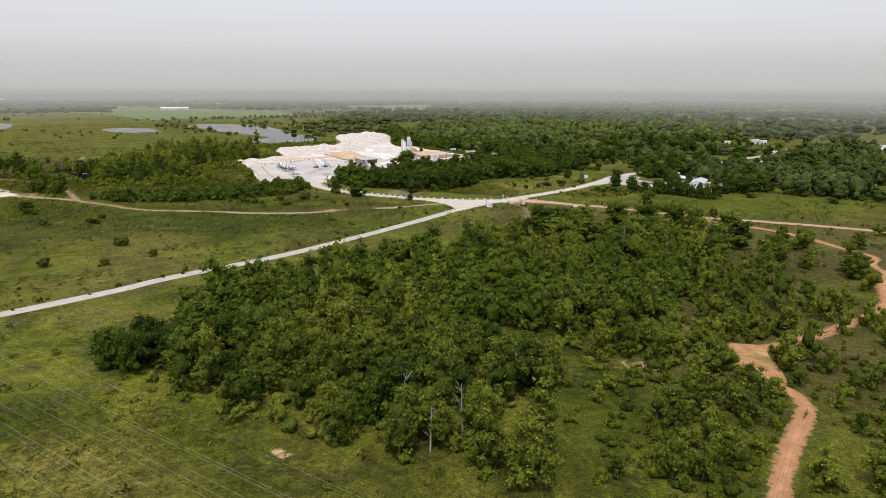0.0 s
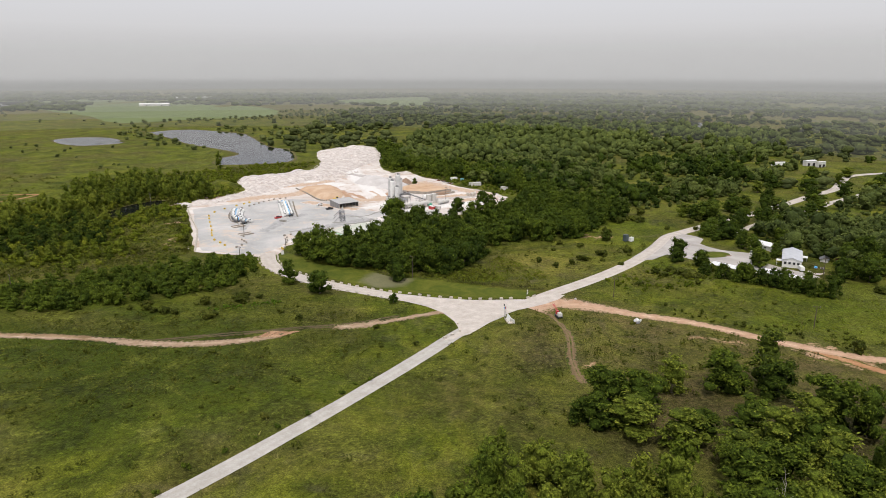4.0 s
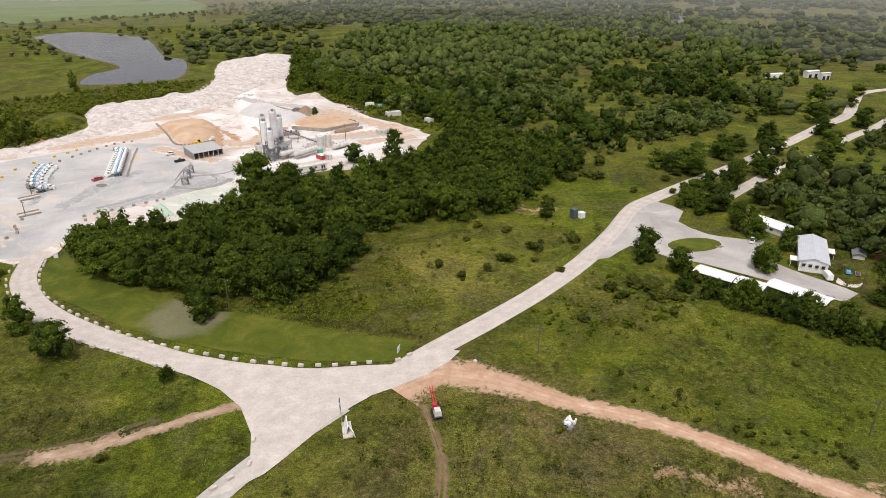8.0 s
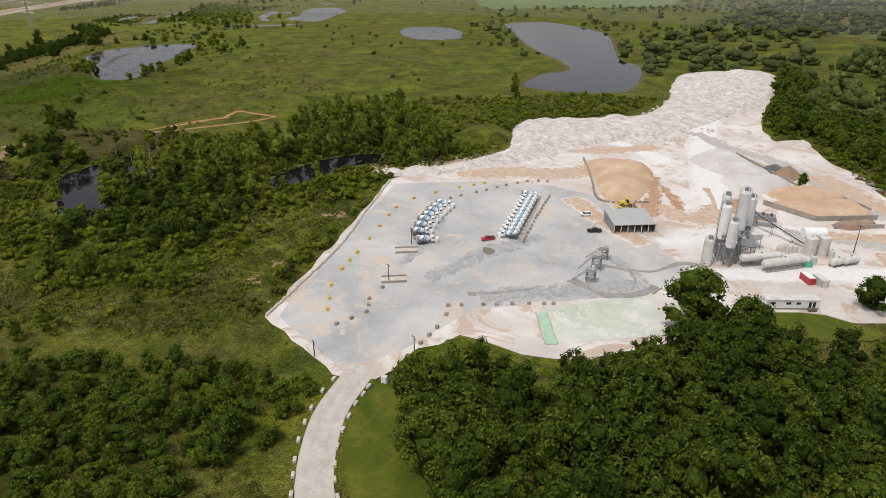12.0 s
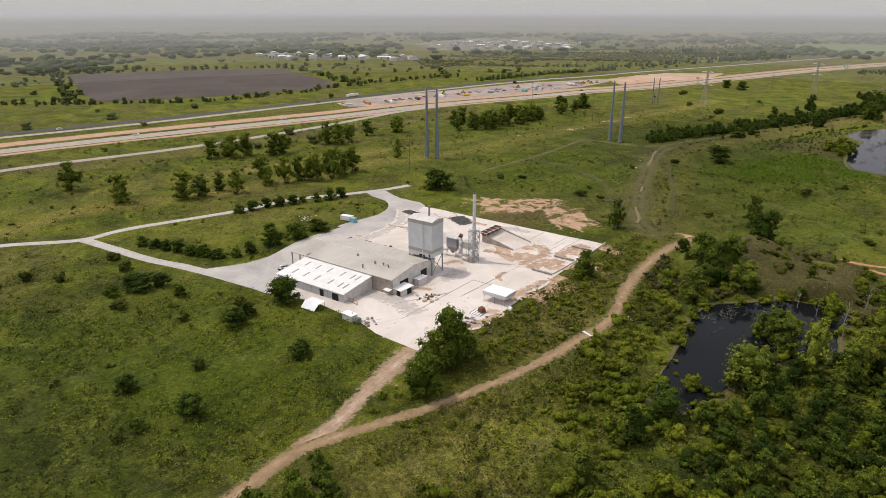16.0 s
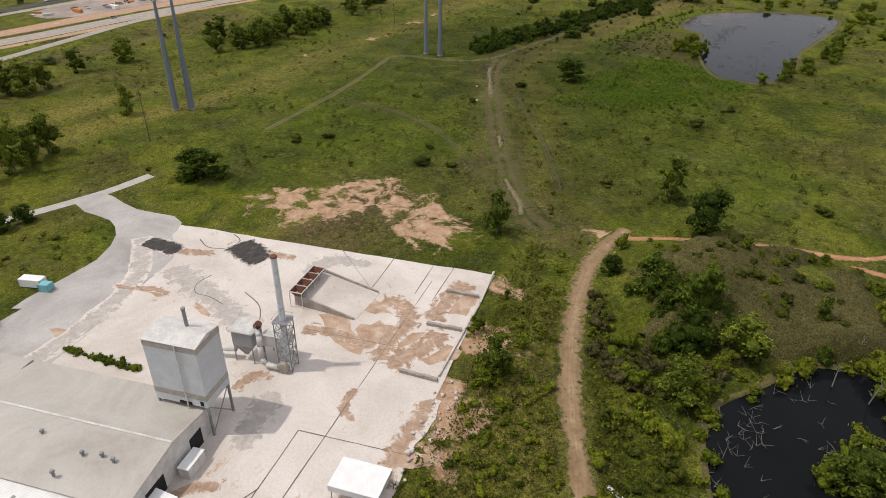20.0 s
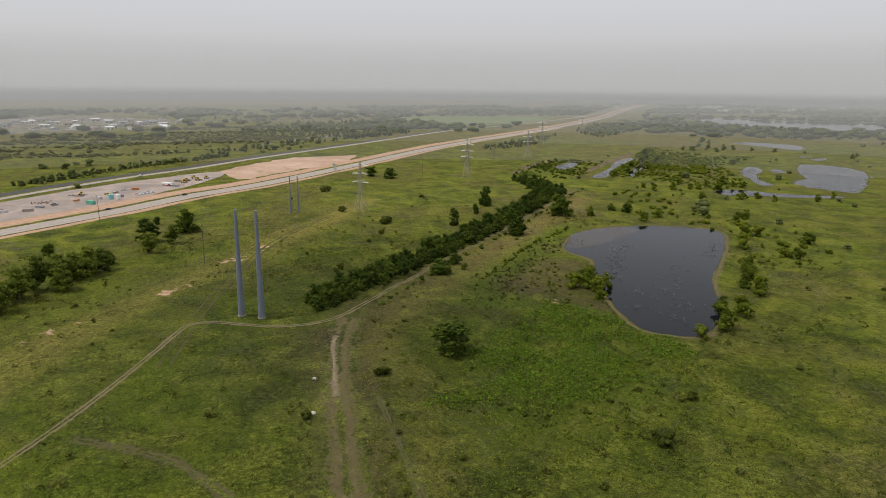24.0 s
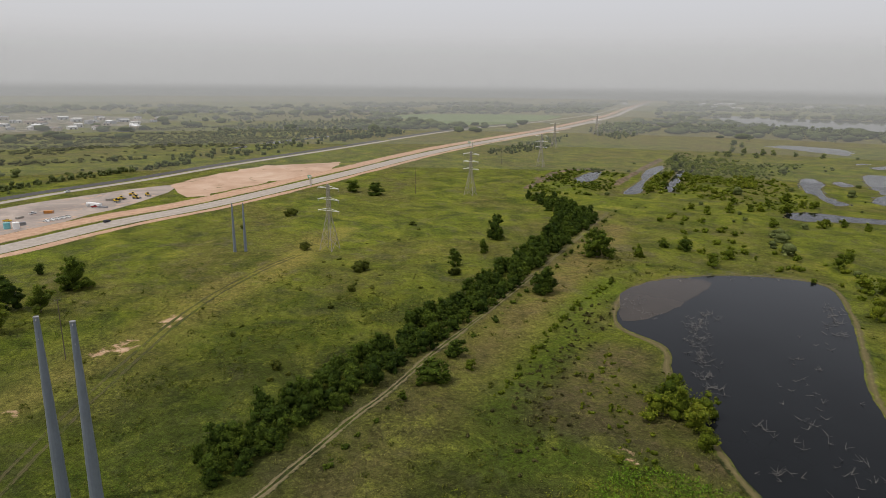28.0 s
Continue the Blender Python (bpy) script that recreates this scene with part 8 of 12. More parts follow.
def mixer_truck():
    """A drum mixer, 9.3 m long, its nose towards +x."""
    ob = thing("mixer_truck", "white concrete mixer truck with blue striped drum, parked in a row", "truck", "mixer trucks in the yard")
    part("chassis", Shape().box((-0.2, 0, 0.95), (8.6, 0.95, 0.32)).box((4.35, 0, 0.75), (0.25, 2.3, 0.4)), STEEL, ob)
    part("hood", Shape().box((3.6, 0, 1.5), (1.7, 1.7, 0.95), shrink=0.9), WHITE, ob)
    cab = part("cab", Shape().box((2.05, 0, 1.75), (1.7, 2.25, 1.5)).box((2.0, 0, 2.75), (1.55, 2.1, 0.55), shrink=0.85), WHITE, ob)
    part("windscreen", Shape().box((2.86, 0, 2.55), (0.08, 1.8, 0.65)), GLASS, cab)
    for s in (-1, 1):
        part("side_window", Shape().box((2.1, s * 1.11, 2.45), (1.0, 0.06, 0.6)), GLASS, cab)
        part("mudguard", Shape().lathe((3.45, s * 0.75, 0.62), (3.45, s * 1.2, 0.62), ((0, 0.72), (1, 0.72)), 10), WHITE, ob)
        wheel(ob, 3.45, s * 1.02, 0.52, 0.32)
        for x in (-0.9, -2.2, -3.5):
            wheel(ob, x, s * 0.95, 0.52, 0.5)
    drum = part("drum", Shape().lathe((0.75, 0, 2.0), (-3.9, 0, 2.95), ((0, 0.55), (0.04, 0.85), (0.3, 1.22), (0.58, 1.25), (0.85, 0.85), (1, 0.55)), 18), WHITE, ob, "white mixer drum", True)
    drum_r = lambda t: float(np.interp(t, (0, 0.04, 0.3, 0.58, 0.85, 1), (0.55, 0.85, 1.22, 1.25, 0.85, 0.55))) + 0.03
    fore, aft = Vector((0.75, 0, 2.0)), Vector((-3.9, 0, 2.95))
    turn_to = (aft - fore).to_track_quat("Z", "Y").to_matrix()
    for t0, swing, wide, mat, words in ((0.26, 0.20, 0.13, BLUE, "blue zigzag band"), (0.44, 0.20, 0.11, DARK_GREY, "dark grey zigzag band")):
        band = Shape()
        steps = 24
        for q in range(steps):
            quad = []
            for step_at, off in ((q, 0), (q + 1, 0), (q + 1, wide), (q, wide)):
                saw = abs((step_at * 6 / steps) % 2 - 1)
                t = t0 + swing * saw + off
                w = 2 * math.pi * step_at / steps
                quad.append(fore.lerp(aft, t) + turn_to @ Vector((drum_r(t) * math.cos(w), drum_r(t) * math.sin(w), 0)))
            band.add(quad, [(0, 1, 2, 3)])
        part("stripe", band, mat, drum, words)
    part("charge_hopper", Shape().lathe((-4.0, 0, 2.9), (-4.1, 0, 3.9), ((0, 0.35), (1, 0.8)), 8), DIRTY_WHITE, ob)
    part("discharge_chute", Shape().box((-4.6, 0, 2.0), (1.3, 0.5, 0.15), tilt=0).box((-4.2, 0, 2.3), (0.3, 1.5, 1.0)), STEEL, ob)
    part("water_tank", Shape().lathe((0.95, -1.0, 1.75), (0.95, 1.0, 1.75), ((0, 0.3), (1, 0.3)), 10), DIRTY_WHITE, ob)
    part("front_pedestal", Shape().box((1.0, 0, 1.5), (0.3, 1.2, 1.1)), STEEL, ob)
    part("rear_pedestal", Shape().box((-3.2, 0, 1.55), (0.35, 1.9, 1.0)), STEEL, ob)
    part("exhaust", Shape().rod((1.1, 0.9, 1.3), (1.1, 0.9, 3.3), 0.08), STEEL, ob)
    return ob


def park(ob, x, y, heading, z=0.1):
    return copy_thing(ob, pose(x, y, z, 0, 0, heading))


truck = mixer_truck()
first = True
ROW_WEST = [(-136.2, 607, 53), (-143, 612.5, 47), (-145.8, 618.5, 42), (-148.3, 624.2, 36), (-149.8, 629.5, 32), (-151.2, 634.6, 28), (-152.3, 639.6, 24), (-153.2, 644.4, 21)]
for x, y, a in ROW_WEST:
    if first:
        truck.matrix_basis = pose(x, y, 0.1, 0, 0, a)
        first = False
    else:
        park(truck, x, y, a)
for k in range(12):
    t = k / 11
    park(truck, -112.0 - 14.2 * t, 629.8 + 47.5 * t, 200 if k < 11 else 20)


def car(paint, kind, label, name, category, at):
    """A small vehicle, nose to +x: kind is pickup, suv or car."""
    long_, high = {"pickup": (5.8, 1.85), "suv": (5.2, 1.9), "car": (4.7, 1.45)}[kind]
    ob = thing(name, label, category, at=at)
    h = high * 0.46
    part("body", Shape().box((0, 0, 0.35 + h / 2), (long_, 1.9, h)).box((long_ * 0.36, 0, 0.4 + h), (long_ * 0.26, 1.75, 0.12)), paint, ob)
    cx, cl = {"pickup": (0.15, 2.1), "suv": (-0.5, 3.6), "car": (-0.2, 2.6)}[kind]
    part("cabin", Shape().box((cx, 0, 0.35 + h + (high - h - 0.4) / 2), (cl, 1.7, high - h - 0.4), shrink=0.82), GLASS, ob)
    part("roof", Shape().box((cx, 0, high - 0.02), (cl * 0.8, 1.42, 0.07)), paint, ob)
    if kind == "pickup":
        part("load_bed", Shape().box((-1.95, 0, 0.38 + h), (1.7, 1.6, 0.06)), DARK, ob)
    for x in (long_ * 0.31, -long_ * 0.3):
        for s in (-1, 1):
            wheel(ob, x, s * 0.84, 0.37, 0.24)
    for s in (-1, 1):
        part("headlight", Shape().box((long_ / 2, s * 0.68, 0.85), (0.06, 0.35, 0.18)), WHITE, ob)
    return ob


car(RED, "pickup", "red pickup truck parked alone in the yard", "pickup_truck", "truck", pose(-117.7, 623.4, 0.1, 0, 0, 235))
car(WHITE, "suv", "white sport utility car on dusty ground", "car", "car", pose(-95.5, 670.7, 0.1, 0, 0, 215))
car(BLACK, "pickup", "black pickup truck on dusty ground", "pickup_truck", "truck", pose(-85, 655.5, 0.1, 0, 0, 35))
car(WHITE, "pickup", "white pickup truck on the houses' drive", "pickup_truck", "truck", pose(186.6, 523.3, 0.1, 0, 0, 60))
for k, (x, y, a, paint, kind, label) in enumerate((
    (-1000, 522, 127, BLACK, "car", "dark car on the highway"), (-670, 150, 133, WHITE, "suv", "white car on the highway"), (-715, 203, 130, STEEL, "car", "grey car on the highway"),
    (-770, 255, 130, WHITE, "pickup", "white pickup on the highway"), (-860, 352, 132, STEEL, "suv", "grey car on the highway"), (-1052, 588, 126, BLACK, "suv", "dark car on the highway"),
    (-690, 62, 314, WHITE, "suv", "white car on the far carriageway"), (-900, 255, 318, BLACK, "car", "dark car on the far carriageway"), (-1210, 556, 312, WHITE, "suv", "white car on the far carriageway"),
)):
    car(paint, kind, label, "car", "car", pose(x, y, 0.18, 0, 0, a))


def wheel_loader(at):
    ob = thing("wheel_loader", "yellow wheel loader beside the sand bay", "loader", "wheel loaders", at=at)
    part("engine_body", Shape().box((-1.7, 0, 1.9), (3.2, 2.0, 1.4), shrink=0.9), YELLOW, ob)
    part("front_frame", Shape().box((1.3, 0, 1.5), (2.2, 1.3, 0.8)), YELLOW, ob)
    cab = part("cab", Shape().box((0.1, 0, 2.9), (1.5, 1.6, 1.6), shrink=0.9), GLASS, ob)
    part("cab_roof", Shape().box((0.1, 0, 3.75), (1.7, 1.8, 0.14)), YELLOW, cab)
    part("bucket", Shape().add([(3.2, -1.6, 0.3), (3.2, 1.6, 0.3), (4.6, 1.6, 0.35), (4.6, -1.6, 0.35), (3.0, -1.6, 1.6), (3.0, 1.6, 1.6)], [(0, 1, 2, 3), (0, 4, 5, 1), (0, 3, 4), (1, 5, 2)]), STEEL, ob)
    for s in (-1, 1):
        part("lift_arm", Shape().rod((1.2, s * 0.6, 2.1), (3.2, s * 0.6, 0.9), 0.16, n=6), YELLOW, ob)
        for x in (-1.9, 1.5):
            wheel(ob, x, s * 1.15, 0.85, 0.65)
    return ob


wheel_loader(pose(-83.5, 680, 0.1, 0, 0, 40))
wheel_loader(pose(-84.5, 692, 0.1, 0, 0, 30))

# ---- quarry yard ----
def silo(x, y, base, top, r, label, paint=SILO):
    """A cement silo: drum and cone on four braced legs, with a filter on its roof and a ladder."""
    ob = thing("silo", label, "silo", "silos of the batching plant", at=pose(x, y, 0.05))
    part("shell", Shape().lathe((0, 0, base), (0, 0, top), ((0, r), (0.95, r), (1, r * 0.75)), 20), paint, ob, smooth=False)
    if base > 3:
        part("cone", Shape().lathe((0, 0, base - r * 1.3), (0, 0, base), ((0, 0.3), (1, r)), 16), STEEL, ob)
        for k in range(4):
            a, b = math.pi / 4 + k * math.pi / 2, math.pi / 4 + (k + 1) * math.pi / 2
            c, d = (r * 0.98 * math.cos(a), r * 0.98 * math.sin(a)), (r * 0.98 * math.cos(b), r * 0.98 * math.sin(b))
            part("leg", Shape().rod((*c, 0), (*c, base + 0.5), 0.16, n=6), STEEL, ob)
            s = Shape()
            for j in range(3):
                z0, z1 = base * j / 3, base * (j + 1) / 3
                s.rod((*c, z0), (*d, z1), 0.08, n=5).rod((*d, z0), (*c, z1), 0.08, n=5).rod((*c, z1), (*d, z1), 0.09, n=5)
            part("brace", s, STEEL, ob)
    part("roof_filter", Shape().box((0, 0, top + 0.7), (1.3, 1.3, 1.4)).rod((r * 0.6, 0, top), (r * 0.6, 0, top + 1.2), 0.15), STEEL, ob)
    rail = Shape()
    for k in range(8):
        a, b = k * math.pi / 4, (k + 1) * math.pi / 4
        rail.rod((r * math.cos(a), r * math.sin(a), top - 0.3), (r * math.cos(a), r * math.sin(a), top + 0.9), 0.04, n=4)
        rail.rod((r * math.cos(a), r * math.sin(a), top + 0.9), (r * math.cos(b), r * math.sin(b), top + 0.9), 0.04, n=4)
    part("railing", rail, STEEL, ob)
    lad = Shape().rod((-r - 0.15, -0.25, 0), (-r - 0.15, -0.25, top), 0.04, n=4).rod((-r - 0.15, 0.25, 0), (-r - 0.15, 0.25, top), 0.04, n=4)
    for k in range(int(top)):
        lad.rod((-r - 0.15, -0.25, k + 0.5), (-r - 0.15, 0.25, k + 0.5), 0.03, n=4)
    part("ladder", lad, STEEL, ob)
    return ob


silo(-38.0, 649.5, 0.4, 10.8, 1.7, "short dusty white silo standing on the ground", DIRTY_WHITE)
silo(-35.5, 657.0, 9.0, 22.5, 1.8, "tall white cement silo on braced legs", WHITE)
silo(-31.5, 653.0, 8.0, 18.2, 1.75, "grey cement silo on braced legs")
silo(-31.5, 666.0, 10.5, 26.0, 2.0, "tallest pale cement silo on braced legs")
silo(-37.5, 664.5, 9.5, 23.5, 1.6, "grey cement silo behind others on legs")
silo(-30.5, 676.5, 9.0, 20.5, 1.9, "pale cement silo with filter on legs")


def lattice_box(name, label, category, at, size, levels, rods=0.1, deck=True):
    """A steel frame: four posts, rings and crossed braces on every side, with decks."""
    ob = thing(name, label, category, at=at)
    w, d, h = size
    cs = ((-w / 2, -d / 2), (w / 2, -d / 2), (w / 2, d / 2), (-w / 2, d / 2))
    for c in cs:
        part("post", Shape().rod((*c, 0), (*c, h), rods * 1.6, n=5), STEEL, ob)
    for k in range(4):
        a, b = cs[k], cs[(k + 1) % 4]
        s = Shape()
        for j in range(levels):
            z0, z1 = h * j / levels, h * (j + 1) / levels
            s.rod((*a, z0), (*b, z1), rods, n=4).rod((*b, z0), (*a, z1), rods, n=4).rod((*a, z1), (*b, z1), rods, n=4)
        part("brace", s, STEEL, ob)
    if deck:
        part("deck", Shape().box((0, 0, h), (w + 0.6, d + 0.6, 0.12)), STEEL, ob)
        part("railing", Shape().box((0, d / 2 + 0.25, h + 1), (w + 0.5, 0.05, 0.06)).box((0, -d / 2 - 0.25, h + 1), (w + 0.5, 0.05, 0.06)).box((w / 2 + 0.25, 0, h + 1), (0.05, d + 0.5, 0.06)).box((-w / 2 - 0.25, 0, h + 1), (0.05, d + 0.5, 0.06)), STEEL, ob)
    return ob


lattice_box("batching_frame", "grey steel frame of the batching plant below silos", "steel frame", pose(-34.0, 661.5, 0.05, 0, 0, 20), (6.5, 12.0, 11.0), 3, 0.11)
lattice_box("batching_frame", "grey steel frame under the mixer", "steel frame", pose(-27.5, 664, 0.05, 0, 0, 20), (5.0, 7.0, 6.5), 2, 0.11)
hop = thing("aggregate_hopper", "white ribbed aggregate hopper on steel legs", "hopper", at=pose(-28.0, 677, 0.05, 0, 0, 40))
part("bin", Shape().box((0, 0, 5.6), (4.2, 7.5, 2.2), shrink=1.08).add([(-2.1, -3.7, 4.5), (2.1, -3.7, 4.5), (2.1, 3.7, 4.5), (-2.1, 3.7, 4.5), (-0.6, -1.5, 2.8), (0.6, -1.5, 2.8), (0.6, 1.5, 2.8), (-0.6, 1.5, 2.8)], [(0, 1, 5, 4), (1, 2, 6, 5), (2, 3, 7, 6), (3, 0, 4, 7), (7, 6, 5, 4)]), DIRTY_WHITE, hop)
for k in range(4):
    part("rib", Shape().box((0, -2.8 + 1.9 * k, 5.7), (4.75, 0.15, 2.3)), WHITE, hop)
for x in (-1.9, 1.9):
    for y in (-3.5, 3.5):
        part("leg", Shape().rod((x, y, 0), (x, y, 4.6), 0.15, n=6), STEEL, hop)
conv = thing("conveyor", "grey inclined conveyor with lattice truss", "conveyor", at=pose(-33.2, 697, 0.05, 0, 0, -23))
tr = Shape()
L0, L1, ZA, ZB = 0.0, 25.0, 7.5, 1.2
for s in (-0.6, 0.6):
    for dz in (0, 1.1):
        tr.rod((L0, s, ZA + dz), (L1, s, ZB + dz), 0.08, n=4)
    for k in range(12):
        a, b = k / 12, (k + 1) / 12
        tr.rod((L1 * a, s, ZA + (ZB - ZA) * a), (L1 * b, s, ZA + (ZB - ZA) * b + 1.1), 0.05, n=4)
part("truss", tr, STEEL, conv)
part("belt", Shape().add([(L0, -0.5, ZA + 0.6), (L1, -0.5, ZB + 0.6), (L1, 0.5, ZB + 0.6), (L0, 0.5, ZA + 0.6), (L0, -0.5, ZA + 0.5), (L1, -0.5, ZB + 0.5), (L1, 0.5, ZB + 0.5), (L0, 0.5, ZA + 0.5)], [(0, 1, 2, 3), (7, 6, 5, 4), (0, 4, 5, 1), (2, 6, 7, 3)]), BLACK, conv)
for x, z in ((2, 7.0), (11, 4.8), (20, 2.4)):
    part("support", Shape().rod((x, -0.7, 0), (x, -0.6, z), 0.1, n=5).rod((x, 0.7, 0), (x, 0.6, z), 0.1, n=5), STEEL, conv)
bins = thing("aggregate_bins", "row of dusty aggregate bins under a head drum", "bins", at=pose(-30, 702, 0.05, 0, 0, 10))
for k in range(4):
    part("bin", Shape().box((-5 + 3.2 * k, 0, 4.2), (3.0, 4.2, 1.8), shrink=1.15), STEEL, bins)
    part("motor", Shape().lathe((-5 + 3.2 * k, -1, 5.6), (-5 + 3.2 * k, 1, 5.6), ((0, 0.5), (1, 0.5)), 8), RUST, bins)
for x in (-6.3, -0.5, 5.6):
    for y in (-1.8, 1.8):
        part("leg", Shape().rod((x, y, 0), (x, y, 3.5), 0.15, n=5), STEEL, bins)
part("deck", Shape().box((0, 0, 3.3), (14, 4.6, 0.2)), BROWN, bins)


def lying_tank(x, y, heading, length, r, z, label, paint=DIRTY_WHITE):
    ob = thing("storage_tank", label, "tank", at=pose(x, y, 0.05, 0, 0, heading))
    part("tank", Shape().lathe((-length / 2, 0, z), (length / 2, 0, z), ((0, r * 0.5), (0.04, r * 0.9), (0.08, r), (0.92, r), (0.96, r * 0.9), (1, r * 0.5)), 18), paint, ob)
    s = Shape()
    n = max(3, int(length / 2))
    for side in (-1, 1):
        s.rod((-length * 0.45, side * r * 0.7, 0.1), (length * 0.45, side * r * 0.7, 0.1), 0.12, n=5).rod((-length * 0.45, side * r * 0.7, z - r * 0.75), (length * 0.45, side * r * 0.7, z - r * 0.75), 0.1, n=5)
        for k in range(n):
            a, b = -length * 0.45 + length * 0.9 * k / n, -length * 0.45 + length * 0.9 * (k + 1) / n
            s.rod((a, side * r * 0.7, 0.1), (b, side * r * 0.7, z - r * 0.75), 0.08, n=4)
    part("cradle", s, STEEL, ob)
    part("manhole", Shape().lathe((0, 0, z + r * 0.95), (0, 0, z + r + 0.3), ((0, 0.4), (1, 0.4)), 10), STEEL, ob)
    return ob


lying_tank(-21.5, 661.5, 43, 17.0, 1.5, 3.2, "dusty lying cement tank on a steel cradle")
lying_tank(-13.5, 661.8, 49, 18.5, 1.6, 3.4, "long dusty lying cement tank on a truss cradle")
lying_tank(2.8, 676.5, 55, 7.0, 1.5, 2.0, "stained lying water tank on a stand")
lying_tank(6.5, 680.5, 55, 7.0, 1.5, 2.0, "stained lying water tank with a yellow end")
for x, y, r, h in ((-7.5, 681.5, 2.3, 7.6), (-3.2, 684.5, 2.1, 7.8), (0.0, 682.5, 1.1, 3.5), (-5.0, 674.0, 1.2, 3.0), (-12.5, 680.5, 1.0, 3.2), (-15.0, 678.5, 1.0, 3.2), (-17.5, 676.5, 1.0, 3.0)):
    ob = thing("standing_tank", "dusty white standing tank in the yard", "tank", "standing tanks", at=pose(x, y, 0.05))
    part("shell", Shape().lathe((0, 0, 0), (0, 0, h), ((0, r), (0.94, r), (1, r * 0.6)), 16), DIRTY_WHITE, ob)
    part("hatch", Shape().lathe((0, 0, h - 0.02), (0, 0, h + 0.25), ((0, 0.35), (1, 0.35)), 8), STEEL, ob)
tote = thing("liquid_tote", "bright green plastic tote by the tanks", "tote", at=pose(-6.5, 669.5, 0.05, 0, 0, 30))
part("body", Shape().box((0, 0, 1.1), (3.2, 2.2, 2.2), shrink=0.95), GREEN_PAINT, tote)
part("cap", Shape().rod((0, 0, 2.2), (0, 0, 2.4), 0.35, n=10), WHITE, tote)


def container(x, y, heading, size, paint, label, name="container", z=0.05):
    """A ribbed steel box with corner posts and a pair of doors."""
    l, w, h = size
    ob = thing(name, label, "container", at=pose(x, y, z, 0, 0, heading))
    part("body", Shape().box((0, 0, h / 2 + 0.1), (l, w, h - 0.1)), paint, ob)
    for sx in (-1, 1):
        for sy in (-1, 1):
            part("corner_post", Shape().box((sx * (l / 2), sy * (w / 2), h / 2 + 0.1), (0.16, 0.16, h)), STEEL, ob)
    for k in (-1, 1):
        part("door", Shape().box((l / 2 + 0.04, k * w / 4, h / 2 + 0.1), (0.05, w * 0.46, h * 0.86)), paint, ob)
    part("roof", Shape().box((0, 0, h + 0.06), (l * 0.98, w * 0.98, 0.06)), WHITE if paint is RED else paint, ob)
    return ob


container(-4.5, 655.8, 130, (5.5, 2.5, 2.6), RED, "red storage container with white roof")
container(-0.6, 656.6, 130, (5.5, 2.5, 2.6), DIRTY_WHITE, "grey storage container with open frame")
con = thing("canopy", "white curved canopy roof behind tanks", "canopy", at=pose(-8.5, 702, 0.05, 0, 0, 35))
part("roof", Shape().lathe((-4.5, 0, 1.6), (4.5, 0, 1.6), ((0, 2.2), (1, 2.2)), 16), WHITE, con)
for x in (-4, 0, 4):
    part("hoop", Shape().rod((x, -2.1, 0), (x, -2.1, 1.8), 0.08, n=5).rod((x, 2.1, 0), (x, 2.1, 1.8), 0.08, n=5), STEEL, con)

chute = thing("settling_chute", "pale green chute beside the settling slab", "chute", at=pose(-67.3, 574.8, 0.1, 0, 0, -54))
part("bed", Shape().box((0, 0, 0.12), (18.5, 3.4, 0.24)), mat_plain("pale_green_film", (0.36, 0.52, 0.38), 0.5, wear=0.2), chute)
for side in (-1, 1):
    part("kerb", Shape().box((0, side * 1.85, 0.35), (18.5, 0.35, 0.7)), BLOCK, chute)
rng_y = random.Random(31)
for k, (x, y) in enumerate(((27, 712), (28.5, 714.2), (30, 716), (31.6, 718), (33, 720), (29.5, 711.5), (31, 713.8), (32.6, 716), (26, 715))):
    ob = thing("steel_drum", "dusty tan steel drum standing in the yard", "drum", "steel drums", at=pose(x, y, 0.05))
    part("shell", Shape().lathe((0, 0, 0), (0, 0, 2.6), ((0, 1.0), (0.3, 1.0), (0.32, 1.06), (0.34, 1.0), (0.64, 1.0), (0.66, 1.06), (0.68, 1.0), (1, 1.0)), 14), BLOCK, ob)
    part("lid", Shape().rod((0, 0, 2.6), (0, 0, 2.68), 0.92, n=14), DIRTY_WHITE, ob)
container(35.3, 766, 20, (11, 4.2, 3.4), DIRTY_WHITE, "long white storage shed below the wood", "storage_shed")
container(61, 744, -40, (6, 3.4, 3.0), DIRTY_WHITE, "small grey storage shed below the wood", "storage_shed")
container(16, 803, 30, (6.5, 3, 2.6), WHITE, "white box trailer below the wood", "box_trailer")
container(24, 797, 10, (3, 2.4, 2.4), TEAL_PAINT, "small blue steel box below the wood", "steel_box")
for k, (x, y) in enumerate(((2, 797), (6, 790), (10, 784), (-2, 803), (13, 779))):
    ob = thing("scrap_heap", "rusty scrap and timber beside the yard", "scrap", "scrap along the yard", at=pose(x, y, 0.02, 0, 0, 40 * k))
    for q in range(5):
        part("scrap_piece", Shape().box((rng_y.uniform(-2, 2), rng_y.uniform(-1.5, 1.5), 0.5), (rng_y.uniform(1.5, 4), rng_y.uniform(0.5, 1.4), rng_y.uniform(0.5, 1.2)), rng_y.uniform(0, 180)), (RUST, STEEL, DIRTY_WHITE, WOOD)[(k + q) % 4], ob)
lying_tank(39, 659.5, 22, 11.5, 1.7, 1.75, "white lying tank at the yard's corner", WHITE)
EAST_RIM = [(-88, 1072), (-68, 912), (-44, 858), (-30, 872), (-8, 824), (18, 806), (42, 788), (57, 762), (70, 738), (78, 712), (95, 716), (70, 790), (40, 850), (0, 900), (-40, 960), (-60, 1080)]
